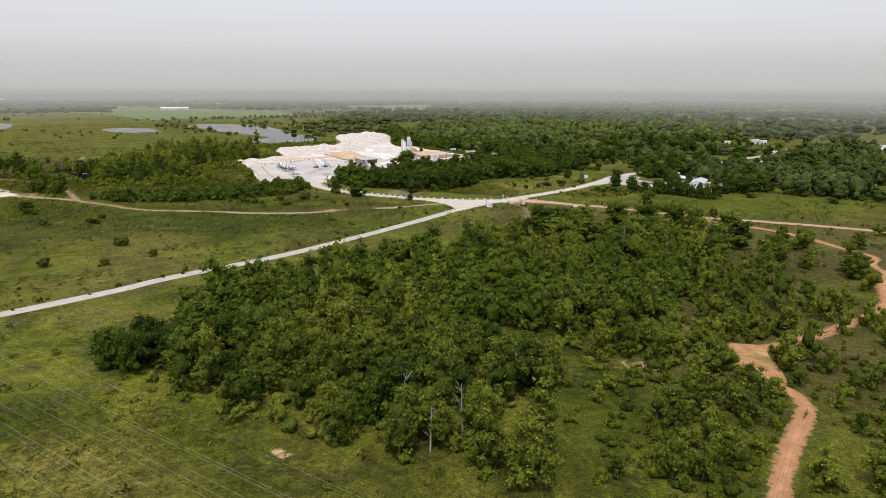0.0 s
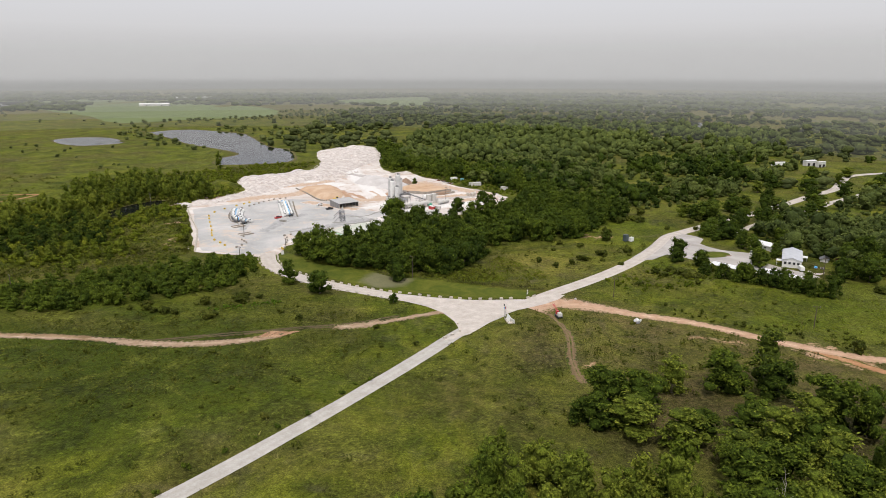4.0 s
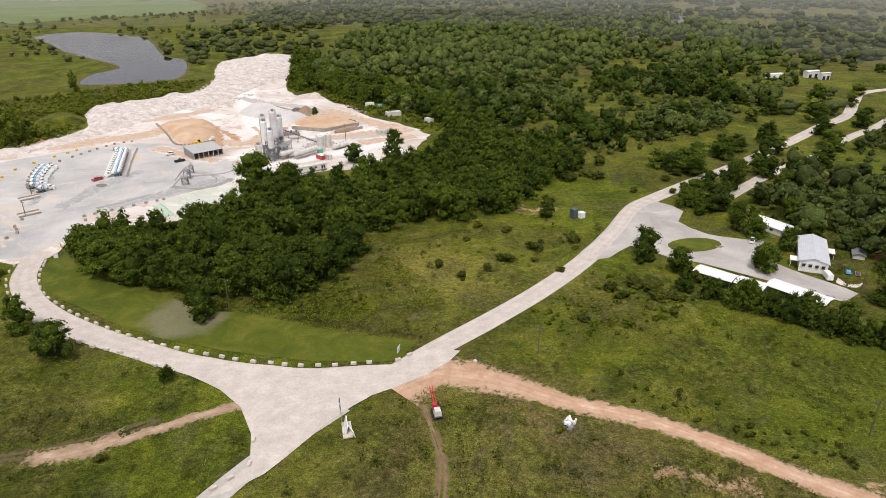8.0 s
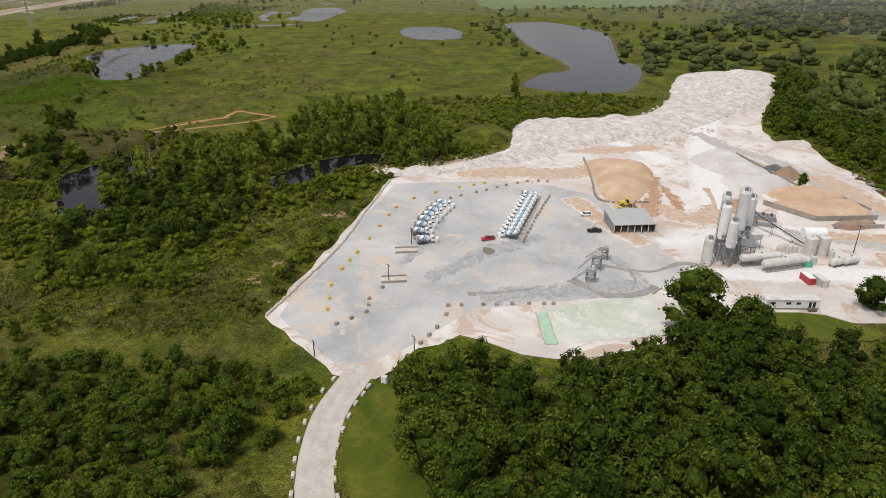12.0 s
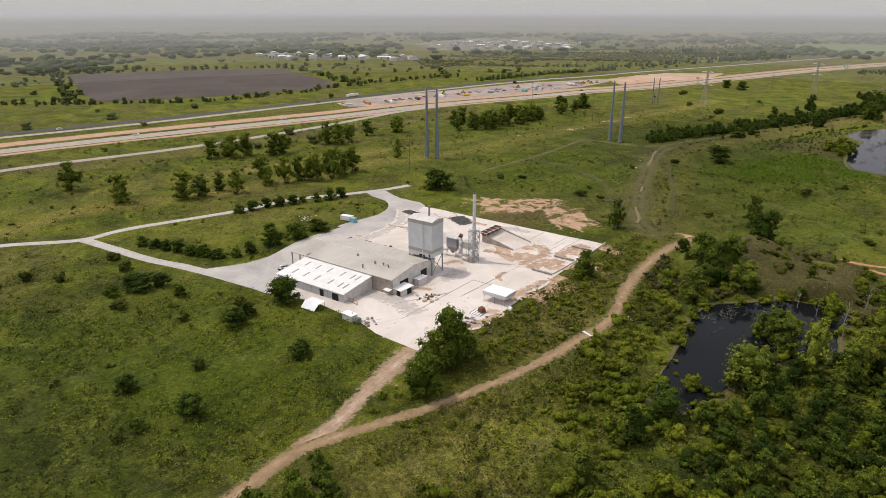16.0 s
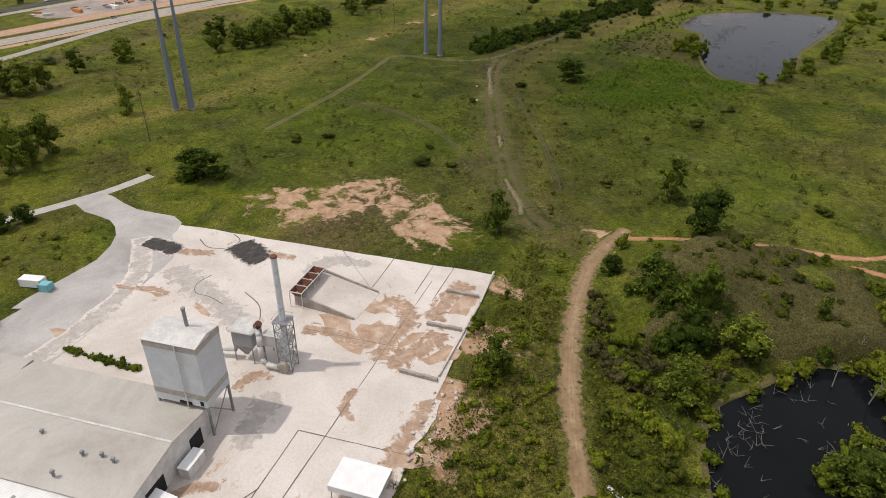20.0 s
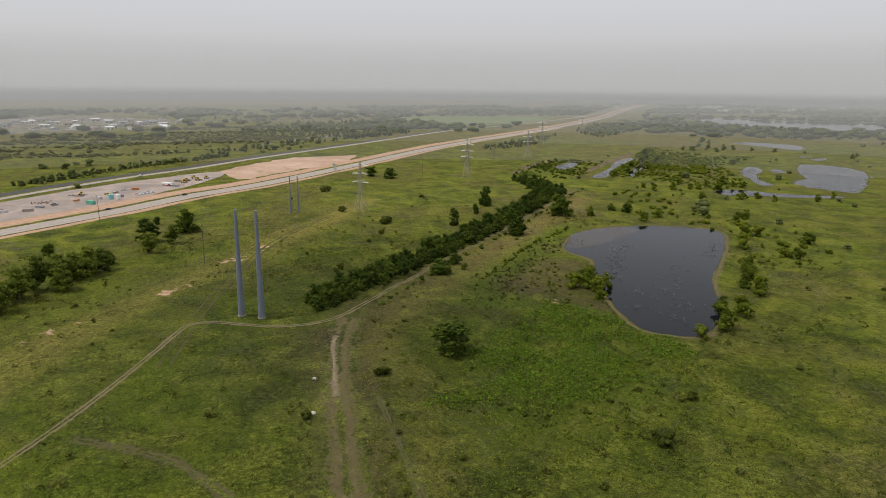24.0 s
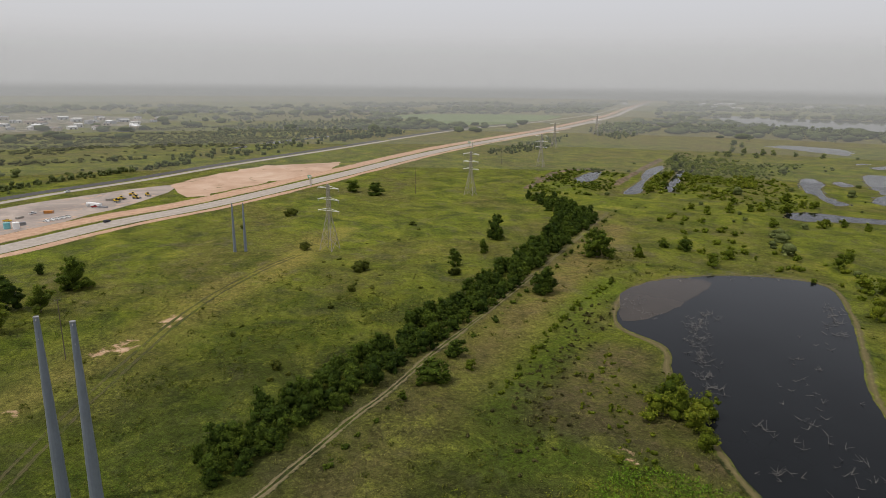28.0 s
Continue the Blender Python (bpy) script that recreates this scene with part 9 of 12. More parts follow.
growth("rim_wood", OAKS_FAR, fill(EAST_RIM, 9.5, 39, None, 3.0), 1.25, OAK_LEAF, "dark green oaks along the quarry's rim", "wood", 39, 0.3)
growth("rim_scrub", SHRUBS, fill([(-88, 1072), (-66, 900), (-46, 852), (-34, 870), (-12, 818), (10, 783), (40, 748), (62, 715), (80, 715), (60, 765), (20, 812), (-20, 870), (-60, 930), (-75, 1070)], 4.5, 40, lambda x, y: 0.75 + 0 * x), 1.0, WILLOW_LEAF, "bright green scrub along the quarry's rim", "scrub", 40, 0.5)
stand(OAKS, 37.2, 688.3, 10, 10, "single green tree on a mulch ring in the yard", k=1)
stand(OAKS, 15.8, 646.5, 12, 11.5, "round green tree by the office trailer", k=2)
stand(ELMS, -22, 766.5, 5, 8, "small bright green tree between sand piles", k=3)

# the open shed
shed = thing("machine_shed", "open fronted grey shed with sloping tin roof", "shed", at=pose(-75.5, 670, 0.05, 0, 0, 38))
part("roof", Shape().add([(-9, -8, 3.9), (9, -8, 3.9), (9, 7, 5.4), (-9, 7, 5.4), (-9, -8, 3.7), (9, -8, 3.7), (9, 7, 5.2), (-9, 7, 5.2)], [(0, 1, 2, 3), (7, 6, 5, 4), (0, 4, 5, 1), (1, 5, 6, 2), (2, 6, 7, 3), (3, 7, 4, 0)]), mat_sheet("grey_tin_roof", (0.40, 0.39, 0.38), 0.7, 38), shed)
part("back_wall", Shape().box((0, 6.8, 2.6), (17.8, 0.2, 5.2)), STEEL, shed)
for s in (-1, 1):
    part("side_wall", Shape().add([(s * 8.8, -7.6, 0), (s * 8.8, 6.7, 0), (s * 8.8, 6.7, 5.1), (s * 8.8, -7.6, 3.7), (s * 8.95, -7.6, 0), (s * 8.95, 6.7, 0), (s * 8.95, 6.7, 5.1), (s * 8.95, -7.6, 3.7)], [(0, 1, 2, 3), (7, 6, 5, 4), (0, 3, 7, 4)]), STEEL, shed)
for k in range(7):
    part("post", Shape().box((-8.7 + 2.9 * k, -7.7, 1.85), (0.25, 0.25, 3.7)), DIRTY_WHITE, shed)
# the office trailer
office = thing("office_trailer", "long white office trailer with small dark windows", "trailer", at=pose(-6.7, 632.5, 0.05, 0, 0, 33))
part("body", Shape().box((0, 0, 2.1), (17.5, 3.8, 2.9)), WHITE, office)
part("roof", Shape().box((0, 0, 3.62), (17.9, 4.2, 0.14)), DIRTY_WHITE, office)
part("skirt", Shape().box((0, 0, 0.32), (17.2, 3.6, 0.64)), STEEL, office)
for x in (-6.5, -1.5, 1.8):
    w = part("window", Shape().box((x, -1.93, 2.4), (1.5, 0.06, 0.8)), GLASS, office)
    part("frame", Shape().box((x, -1.92, 2.85), (1.7, 0.08, 0.1)).box((x, -1.92, 1.95), (1.7, 0.08, 0.1)), DIRTY_WHITE, w)
for x in (5.6, 6.9):
    part("door", Shape().box((x, -1.93, 1.9), (0.9, 0.07, 2.0)), GLASS, office)
part("step", Shape().box((6.2, -2.6, 0.3), (2.6, 1.3, 0.5)), WOOD, office)

# truck wash frames on the yard
for x, y, h in ((-68.6, 612.5, 6.0), (-70.6, 622.6, 7.5), (-72.0, 632.8, 6.0)):
    fr = lattice_box("wash_rack", "grey steel truck loading rack with stairs", "rack", pose(x, y, 0.1, 0, 0, 30), (3.0, 2.4, h * 0.7), 2, 0.09)
    part("stair", Shape().rod((-1.5, 0.8, h * 0.7), (-6.5, 0.8, 0.2), 0.12, n=5).rod((-1.5, -0.2, h * 0.7), (-6.5, -0.2, 0.2), 0.12, n=5), STEEL, fr)
    part("hood", Shape().box((0.6, 0, h * 0.7 + 1.2), (1.2, 1.2, 1.6), shrink=0.7), DIRTY_WHITE, fr)

# concrete blocks along roads and yard
def block_mesh(name, size, mat):
    s = Shape().box((0, 0, size[2] / 2), size, shrink=0.94)
    s.box((0, 0, size[2] + 0.04), (size[0] * 0.3, size[1] * 0.3, 0.08))
    me = s.mesh(name)
    me.materials.append(mat)
    return me


PALE_BLOCK = block_mesh("concrete_block", (1.65, 0.8, 0.75), BLOCK)
GREY_BLOCK = block_mesh("concrete_block", (1.3, 1.0, 1.0), CONCRETE)
YELLOW_BLOCK = block_mesh("concrete_block", (1.4, 1.0, 1.05), YELLOW)


def blocks_along(points, gap, mesh, label, group, side=0.0, z=0.1, seed=1):
    line = spline(points, gap)
    d = np.gradient(line, axis=0)
    rng = random.Random(seed)
    for p, q in zip(line, d):
        a = math.atan2(q[1], q[0])
        ob = new("concrete_block", mesh)
        ob.matrix_basis = pose(p[0] - math.sin(a) * side + rng.uniform(-0.2, 0.2), p[1] + math.cos(a) * side + rng.uniform(-0.2, 0.2), z, 0, 0, math.degrees(a) + rng.uniform(-9, 9))
        tagged(ob, label, "block", group)


blocks_along([(46.5, 447), (43.5, 444.5), (35, 443.9), (20.3, 443), (6.8, 445), (-3.9, 447.8), (-18.3, 452.6), (-31.8, 458.4), (-44.4, 465.1), (-57.9, 473.8), (-69.5, 482.5), (-81, 493.1), (-89.7, 507.6), (-93.5, 520)], 4.3, PALE_BLOCK, "pale concrete block lining the haul road", "blocks along the haul road", seed=2)
blocks_along([(-22, 443.2), (-39, 453), (-54, 459.7), (-74.2, 473.2), (-89.6, 488.8), (-100.2, 504.5), (-104, 517)], 5.2, PALE_BLOCK, "pale concrete block lining the haul road", "blocks along the haul road", seed=3)
blocks_along([(3.5, 396.5), (9.5, 403.5), (9, 412)], 4.5, PALE_BLOCK, "pale concrete block at the junction", "blocks along the haul road", seed=4)
blocks_along([(-132.2, 544.3), (-142.8, 557.8), (-148.6, 569.4), (-153.4, 583.8), (-158.3, 596.4), (-163.1, 609), (-167.9, 621.5), (-171.3, 631), (-171.8, 644.6), (-167.9, 657.2), (-162.1, 669.7), (-155.4, 683.2)], 7.0, YELLOW_BLOCK, "yellow painted concrete block in the yard", "yellow blocks", seed=5)
blocks_along([(-157.4, 654.8), (-151.5, 668.7), (-144.6, 686.1), (-138.6, 697), (-130, 703)], 5.2, GREY_BLOCK, "grey concrete block in the yard", "grey blocks", seed=6)
blocks_along([(-104.6, 629.6), (-112, 655), (-119.6, 683.7)], 3.6, GREY_BLOCK, "grey concrete block behind parked trucks", "grey blocks", seed=7)
blocks_along([(-139, 604), (-148, 612), (-153, 622), (-157, 634), (-159, 645)], 4.2, GREY_BLOCK, "grey concrete block behind parked trucks", "grey blocks", seed=8)
blocks_along([(-97.8, 563.8), (-95.9, 555.8), (-94.8, 545.6), (-93.6, 537.6)], 4.5, GREY_BLOCK, "grey concrete block at the yard's gate", "grey blocks", seed=9)
blocks_along([(-123.3, 539.4), (-120.5, 550.6), (-125.7, 558.1), (-126.9, 566.6)], 4.5, GREY_BLOCK, "grey concrete block on the yard", "grey blocks", seed=10)
blocks_along([(-100.6, 569), (-91.2, 576.2), (-72, 590)], 4.5, GREY_BLOCK, "grey concrete block on the yard", "grey blocks", seed=11)
blocks_along([(-146, 531), (-154.5, 558), (-164.5, 587), (-181.5, 623), (-197.5, 659)], 2.15, PALE_BLOCK, "white concrete block in the yard's edge wall", "edge wall blocks", seed=12)
blocks_along([(-131, 751), (-114.4, 722), (-97.3, 692.7), (-78, 702)], 2.0, GREY_BLOCK, "grey concrete block of the sand bay", "sand bay blocks", seed=13)

heap("sand_mound", [(-127, 743), (-117, 755), (-101, 759), (-90, 746), (-84, 722), (-84, 699), (-95, 695), (-112, 720)], 3.6, SAND, "orange sand pile in a block bay", "sand pile", 1.6, 0.22, 0.6, 4, flat=0.4, smooth=False)
heap("gravel_mound", [(-81.5, 784), (-73, 806), (-64, 807), (-45, 786), (-36, 774), (-58, 764)], 6.5, PALE_GRAVEL, "long pale grey gravel pile", "gravel pile", 1.8, 0.14, 0.8, 5, flat=0.7)
heap("gravel_mound", [(-58, 762), (-38, 775), (-27, 766.5), (-37, 744), (-52, 752)], 4.0, PALE_GRAVEL, "low pale grey gravel pile", "gravel pile", 1.6, 0.14, 0.8, 15, flat=0.6)
heap("brown_mound", [(-39, 780), (-33, 795), (-24, 786), (-28, 773)], 5.5, BROWN, "small brown gravel pile", "gravel pile", 1.3, 0.15, 1.0, 6)
heap("sand_mound", [(-34, 745), (-28, 757), (-14, 765), (-2, 757), (-20, 741)], 3.4, SAND, "flat topped orange sand pile behind a concrete wall", "sand pile", 1.4, 0.14, 0.5, 7, flat=0.3)
heap("sand_mound", [(-30, 733), (-20, 740), (-2, 756), (7, 747), (10, 739), (-11, 725)], 2.6, SAND, "lower orange sand pile behind a concrete wall", "sand pile", 1.4, 0.14, 0.5, 17, flat=0.3)
heap("brown_mound", [(-4, 720), (8, 733), (13, 729), (3, 717)], 2.2, BROWN, "low brown gravel pile behind a wall", "gravel pile", 1.2, 0.2, 0.8, 18, flat=0.5)
heap("dark_mound", [(-45, 788), (-40, 801), (-34, 792), (-39, 780)], 2.4, mat_ground("dark_aggregate", ((0.09, 0.085, 0.08), (0.13, 0.12, 0.115), (0.17, 0.16, 0.15)), 0.1), "low dark grey gravel pile", "gravel pile", 1.3, 0.2, 1.0, 8)
for x0, y0, x1, y1, high, label in ((-33, 730, -10, 721, 2.4, "stained concrete retaining wall of a sand bay"), (-10, 721, 12, 737.5, 2.4, "stained concrete retaining wall of a sand bay"), (-2.5, 716, 15, 728.5, 1.8, "low concrete wall of a gravel bay"), (-12, 767, 9, 749, 1.2, "low concrete wall behind a sand pile"), (-62, 809, -24, 767, 1.2, "low concrete wall behind a gravel pile")):
    wall = thing("bay_wall", label, "wall", "walls of the bays", at=pose((x0 + x1) / 2, (y0 + y1) / 2, 0.0, 0, 0, math.degrees(math.atan2(y1 - y0, x1 - x0))))
    run_length = math.dist((x0, y0), (x1, y1))
    n_panel = max(3, int(run_length / 3.0))
    for q in range(n_panel):
        part("panel", Shape().box((-run_length / 2 + run_length * (q + 0.5) / n_panel, 0, high / 2), (run_length / n_panel - 0.06, 0.5, high + 0.12 * (q % 2))), CONCRETE, wall)
ROCKS = [(-216, 664), (-194, 690), (-172, 734), (-199, 808), (-142, 868), (-140, 935), (-155, 1000), (-160, 1062), (-98, 1104), (-70, 985), (-88, 905), (-98, 858), (-122, 812), (-140, 768), (-164, 712), (-190, 674)]
heap("rubble_bank", ROCKS, 4.2, ROCK, "long bank of broken white limestone rubble", "rubble", 2.6, 0.6, 0.6, 9, "stuff", 0.45, smooth=False)
rng_rock = np.random.RandomState(77)
rock_protos = []
for k in range(4):
    rv = ICO_V * rng_rock.uniform(0.55, 1.2, (len(ICO_V), 1)) * np.array([1.0, 0.8, 0.6])
    rock_protos.append((rv, ICO_F, np.full(len(rv), 0.5)))
BARE_KEPT, BARE[:] = list(BARE), []
growth("boulders", rock_protos, fill(ROCKS, 3.2, 91, lambda x, y: 0.75 + 0 * x), 1.3, ROCK, "loose white limestone boulders on the bank", "boulders", 91, 0.6)
growth("boulders", rock_protos, fill([(-225, 662), (-207, 664), (-190, 694), (-172, 728), (-180, 735), (-205, 700)], 2.6, 92), 0.8, ROCK, "loose pale boulders at the yard's edge", "boulders", 92, 0.6)
growth("boulders", rock_protos, fill([(-151, 534), (-148, 530), (-200, 650), (-204, 660)], 2.6, 93, lambda x, y: 0.6 + 0 * x), 0.7, ROCK, "loose pale boulders outside the edge wall", "boulders", 93, 0.6)
growth("boulders", rock_protos, fill([(-345, 494), (-360, 502), (-372, 510), (-366, 514), (-350, 505), (-338, 494)], 2.0, 94, lambda x, y: 0.5 + 0 * x), 0.6, ROCK, "broken concrete lumps at the slab's edge", "rubble", 94, 0.7)
growth("boulders", rock_protos, fill([(-306, 444), (-300, 456), (-312, 462), (-320, 448)], 2.6, 95, lambda x, y: 0.4 + 0 * x), 0.5, ROCK, "broken concrete lumps by the dirt track", "rubble", 95, 0.7)
growth("boulders", rock_protos, fill(ROCKS, 7.0, 96, lambda x, y: 0.55 + 0 * x), 2.6, ROCK, "large broken limestone slabs on the bank", "boulders", 96, 0.5)
growth("boulders", rock_protos, fill([(-140, 768), (-122, 812), (-98, 858), (-84, 858), (-95, 812), (-110, 773), (-131, 751)], 2.6, 97, lambda x, y: 0.5 + 0 * x), 1.0, ROCK, "scattered limestone lumps below the bank", "boulders", 97, 0.7)
BARE[:] = BARE_KEPT

# ---- the old plant ----
AX = 60.6  # heading of the plant's long axis


def plant_at(u, v, z=0.06):
    """A place in the plant's own axes, from the low building's corner."""
    c, s = math.cos(radians(AX)), math.sin(radians(AX))
    return pose(-351.2 + u * c - v * s, 392.3 + u * s + v * c, z, 0, 0, AX)


low = thing("low_building", "long low building with white ribbed roof and skylights", "building", at=plant_at(0, 0))
L, D, H0, H1 = 37.5, 18.5, 3.7, 6.0
part("front_wall", Shape().box((L / 2, 0.1, H0 / 2), (L, 0.2, H0)), mat_sheet("grey_wall_sheet", (0.50, 0.51, 0.52), 0.5, AX), low)
for x in (0.1, L - 0.1):
    part("end_wall", Shape().add([(x - 0.1, 0.2, 0), (x - 0.1, D, 0), (x - 0.1, D, H1), (x - 0.1, 0.2, H0), (x + 0.1, 0.2, 0), (x + 0.1, D, 0), (x + 0.1, D, H1), (x + 0.1, 0.2, H0)], [(3, 2, 1, 0), (4, 5, 6, 7), (0, 1, 5, 4), (1, 2, 6, 5), (2, 3, 7, 6), (3, 0, 4, 7)]), DIRTY_WHITE, low)
roof = part("roof", Shape().add([(-0.5, -0.6, H0), (L + 0.5, -0.6, H0), (L + 0.5, D, H1 + 0.1), (-0.5, D, H1 + 0.1), (-0.5, -0.6, H0 + 0.2), (L + 0.5, -0.6, H0 + 0.2), (L + 0.5, D, H1 + 0.3), (-0.5, D, H1 + 0.3)], [(3, 2, 1, 0), (4, 5, 6, 7), (0, 1, 5, 4), (1, 2, 6, 5), (2, 3, 7, 6), (3, 0, 4, 7)]), WHITE_ROOF, low)
sky_mat = mat_plain("grey_skylight", (0.25, 0.24, 0.225), 0.4)
for x in (5.5, 12, 18.5, 26, 31.5, 34.2):
    for y in (5.0, 12.3):
        zr = H0 + 0.22 + (H1 - H0) * (y + 0.6) / (D + 0.6)
        part("skylight", Shape().box((x, y, zr + 0.02), (0.85, 3.8, 0.07), tilt=math.degrees(math.atan2(H1 - H0, D))), sky_mat, roof)
for x, w in ((9.2, 2.6), (25.5, 2.2), (33.0, 3.4)):
    part("doorway", Shape().box((x, -0.01, 1.45), (w, 0.12, 2.9)), DARK, low)
for x in (2, 15, 20, 29):
    part("downpipe", Shape().rod((x, -0.08, 0), (x, -0.08, H0), 0.07, n=6), STEEL, low)

big = thing("main_building", "broad grey flat pitched factory hall, open at one end", "building", at=plant_at(0, 0))
U0, U1, V0, V1, E, R = -10.0, 48.5, 17.0, 46.0, 6.3, 8.3
VM = (V0 + V1) / 2
part("roof", Shape().add([(U0, V0 - 0.6, E), (U1, V0 - 0.6, E), (U1, VM, R), (U0, VM, R), (U1, V1 + 0.6, E), (U0, V1 + 0.6, E), (U0, V0 - 0.6, E + 0.25), (U1, V0 - 0.6, E + 0.25), (U1, VM, R + 0.25), (U0, VM, R + 0.25), (U1, V1 + 0.6, E + 0.25), (U0, V1 + 0.6, E + 0.25)], [(3, 2, 1, 0), (5, 4, 2, 3), (6, 7, 8, 9), (9, 8, 10, 11), (0, 1, 7, 6), (4, 5, 11, 10), (1, 2, 8, 7), (2, 4, 10, 8), (3, 0, 6, 9), (5, 3, 9, 11)]), BIG_ROOF, big)
part("front_wall", Shape().box((20 + 14.2, V0, E / 2), (28.4, 0.25, E)).box((10, V0, E / 2), (20, 0.25, E)), CONCRETE, big)
part("back_wall", Shape().box((24, V1, E / 2), (48.5, 0.25, E)), CONCRETE, big)
part("gable_wall", Shape().add([(U1 - 0.4, V0, 0), (U1 - 0.4, V1, 0), (U1 - 0.4, V1, E), (U1 - 0.4, VM, R), (U1 - 0.4, V0, E), (U1 - 0.15, V0, 0), (U1 - 0.15, V1, 0), (U1 - 0.15, V1, E), (U1 - 0.15, VM, R), (U1 - 0.15, V0, E)], [(4, 3, 2, 1, 0), (5, 6, 7, 8, 9), (0, 5, 9, 4), (1, 2, 7, 6)]), DIRTY_WHITE, big)
part("inner_wall", Shape().box((0, VM, E / 2 + 0.4), (0.25, V1 - V0, E + 0.8)), CONCRETE, big)
for y in (V0, VM, V1):
    part("column", Shape().box((U0 + 0.5, y, E / 2), (0.4, 0.4, E)), CONCRETE, big)
    part("column", Shape().box((U0 + 5.5, y, E / 2), (0.4, 0.4, E)), CONCRETE, big)
for y, w, h in ((24.5, 5.5, 4.2), (38, 4.0, 4.4)):
    part("gable_opening", Shape().box((U1 - 0.12, y, h / 2), (0.1, w, h)), DARK, big)
for x, y in ((33, 24.5), (37, 25.2), (40, 24.7), (21, 27), (31, 19)):
    part("roof_vent", Shape().lathe((x, y, E + 1), (x, y, E + 2.6), ((0, 0.3), (0.7, 0.3), (0.75, 0.5), (1, 0.4)), 10), STEEL, big)
part("roof_seam", Shape().box((19, VM, R + 0.29), (58.5, 0.5, 0.08)), DIRTY_WHITE, big)

tower = thing("plant_tower", "tall pale clad tower standing on steel legs", "tower", at=plant_at(43.5, 46.3))
TW, TD, T0, T1 = 12.6, 8.4, 8.2, 24.2
part("cladding", Shape().box((0, 0, (T0 + T1) / 2), (TW, TD, T1 - T0)), TOWER_SKIN, tower)
band = mat_plain("tan_cladding", (0.36, 0.33, 0.285), 0.6, wear=0.25)
part("top_band", Shape().box((0, 0, T1 - 0.8), (TW + 0.12, TD + 0.12, 1.6)), band, tower, "tan band below the roof")
part("lower_band", Shape().box((0, 0, T0 + 2.6), (TW + 0.1, TD + 0.1, 1.5)), band, tower, "tan band above the legs")
part("roof", Shape().add([(-6.5, -4.4, T1), (6.5, -4.4, T1), (6.5, 4.4, T1), (-6.5, 4.4, T1), (-6.5, 0, T1 + 0.9), (6.5, 0, T1 + 0.9)], [(0, 1, 5, 4), (2, 3, 4, 5), (1, 2, 5), (3, 0, 4), (3, 2, 1, 0)]), DIRTY_WHITE, tower)
part("flue", Shape().rod((0.8, 1.5, T1), (0.8, 1.5, T1 + 5.0), 0.4, n=12).rod((0.8, 1.5, T1 + 5.0), (0.8, 1.5, T1 + 5.2), 0.5, n=12), STEEL, tower)
part("pipe", Shape().rod((1.6, -4.5, 3), (1.6, -4.5, T1), 0.14, n=6), DIRTY_WHITE, tower)
part("opening", Shape().box((5.0, -4.22, T0 + 0.9), (0.8, 0.12, 1.2)).box((1.0, -4.22, T0 + 0.4), (3.0, 0.12, 0.8)), DARK, tower)
for x in (-6, 6):
    for y in (-3.9, 3.9):
        part("leg", Shape().box((x, y, T0 / 2), (0.45, 0.45, T0)), STEEL, tower)
part("brace", Shape().rod((6, -3.9, 0.3), (6, 3.9, T0), 0.14, n=5).rod((6, 3.9, 0.3), (6, -3.9, T0), 0.14, n=5).rod((-6, -3.9, 0.3), (6, -3.9, T0), 0.14, n=5), STEEL, tower)
part("hopper", Shape().add([(-4, -3, T0), (4, -3, T0), (4, 3, T0), (-4, 3, T0), (-1, -0.8, 3.2), (1, -0.8, 3.2), (1, 0.8, 3.2), (-1, 0.8, 3.2)], [(0, 4, 5, 1), (1, 5, 6, 2), (2, 6, 7, 3), (3, 7, 4, 0), (4, 7, 6, 5)]), STEEL, tower)

dust = thing("dust_collector", "grey dust collector with hoppers and bent duct", "dust collector", at=pose(-388.5, 466.0, 0.06, 0, 0, AX))
part("housing", Shape().box((-2.5, 0, 7.2), (5.5, 5.0, 4.4)), mat_sheet("ribbed_housing", (0.30, 0.30, 0.31), 0.6, AX), dust)
part("platform", Shape().box((-2.5, 0, 9.5), (6.8, 6.2, 0.15)), DIRTY_WHITE, dust)
for x in (-5.8, 0.8):
    for y in (-3, 0, 3):
        part("rail_post", Shape().rod((x, y, 9.5), (x, y, 10.6), 0.05, n=4), DIRTY_WHITE, dust)
for z in (10.0, 10.6):
    for a, b in (((-5.8, -3, z), (-5.8, 3, z)), ((0.8, -3, z), (0.8, 3, z)), ((-5.8, -3, z), (0.8, -3, z)), ((-5.8, 3, z), (0.8, 3, z))):
        part("rail", Shape().rod(a, b, 0.05, n=4), DIRTY_WHITE, dust)
for y in (-1.2, 1.2):
    part("hopper", Shape().add([(-5.2, y - 1.2, 5), (0.2, y - 1.2, 5), (0.2, y + 1.2, 5), (-5.2, y + 1.2, 5), (-3, y - 0.3, 1.8), (-2, y - 0.3, 1.8), (-2, y + 0.3, 1.8), (-3, y + 0.3, 1.8)], [(0, 4, 5, 1), (1, 5, 6, 2), (2, 6, 7, 3), (3, 7, 4, 0), (4, 7, 6, 5), (0, 1, 2, 3)]), STEEL, dust)
for x in (-5, 0):
    for y in (-2.4, 2.4):
        part("leg", Shape().rod((x, y, 0), (x, y, 5.2), 0.16, n=6), STEEL, dust)
part("second_housing", Shape().box((5.0, 1.5, 6.5), (6.5, 4.5, 3.2), shrink=0.96).box((5.0, 1.5, 8.5), (5.5, 3.8, 1.2), shrink=0.5), DIRTY_WHITE, dust)
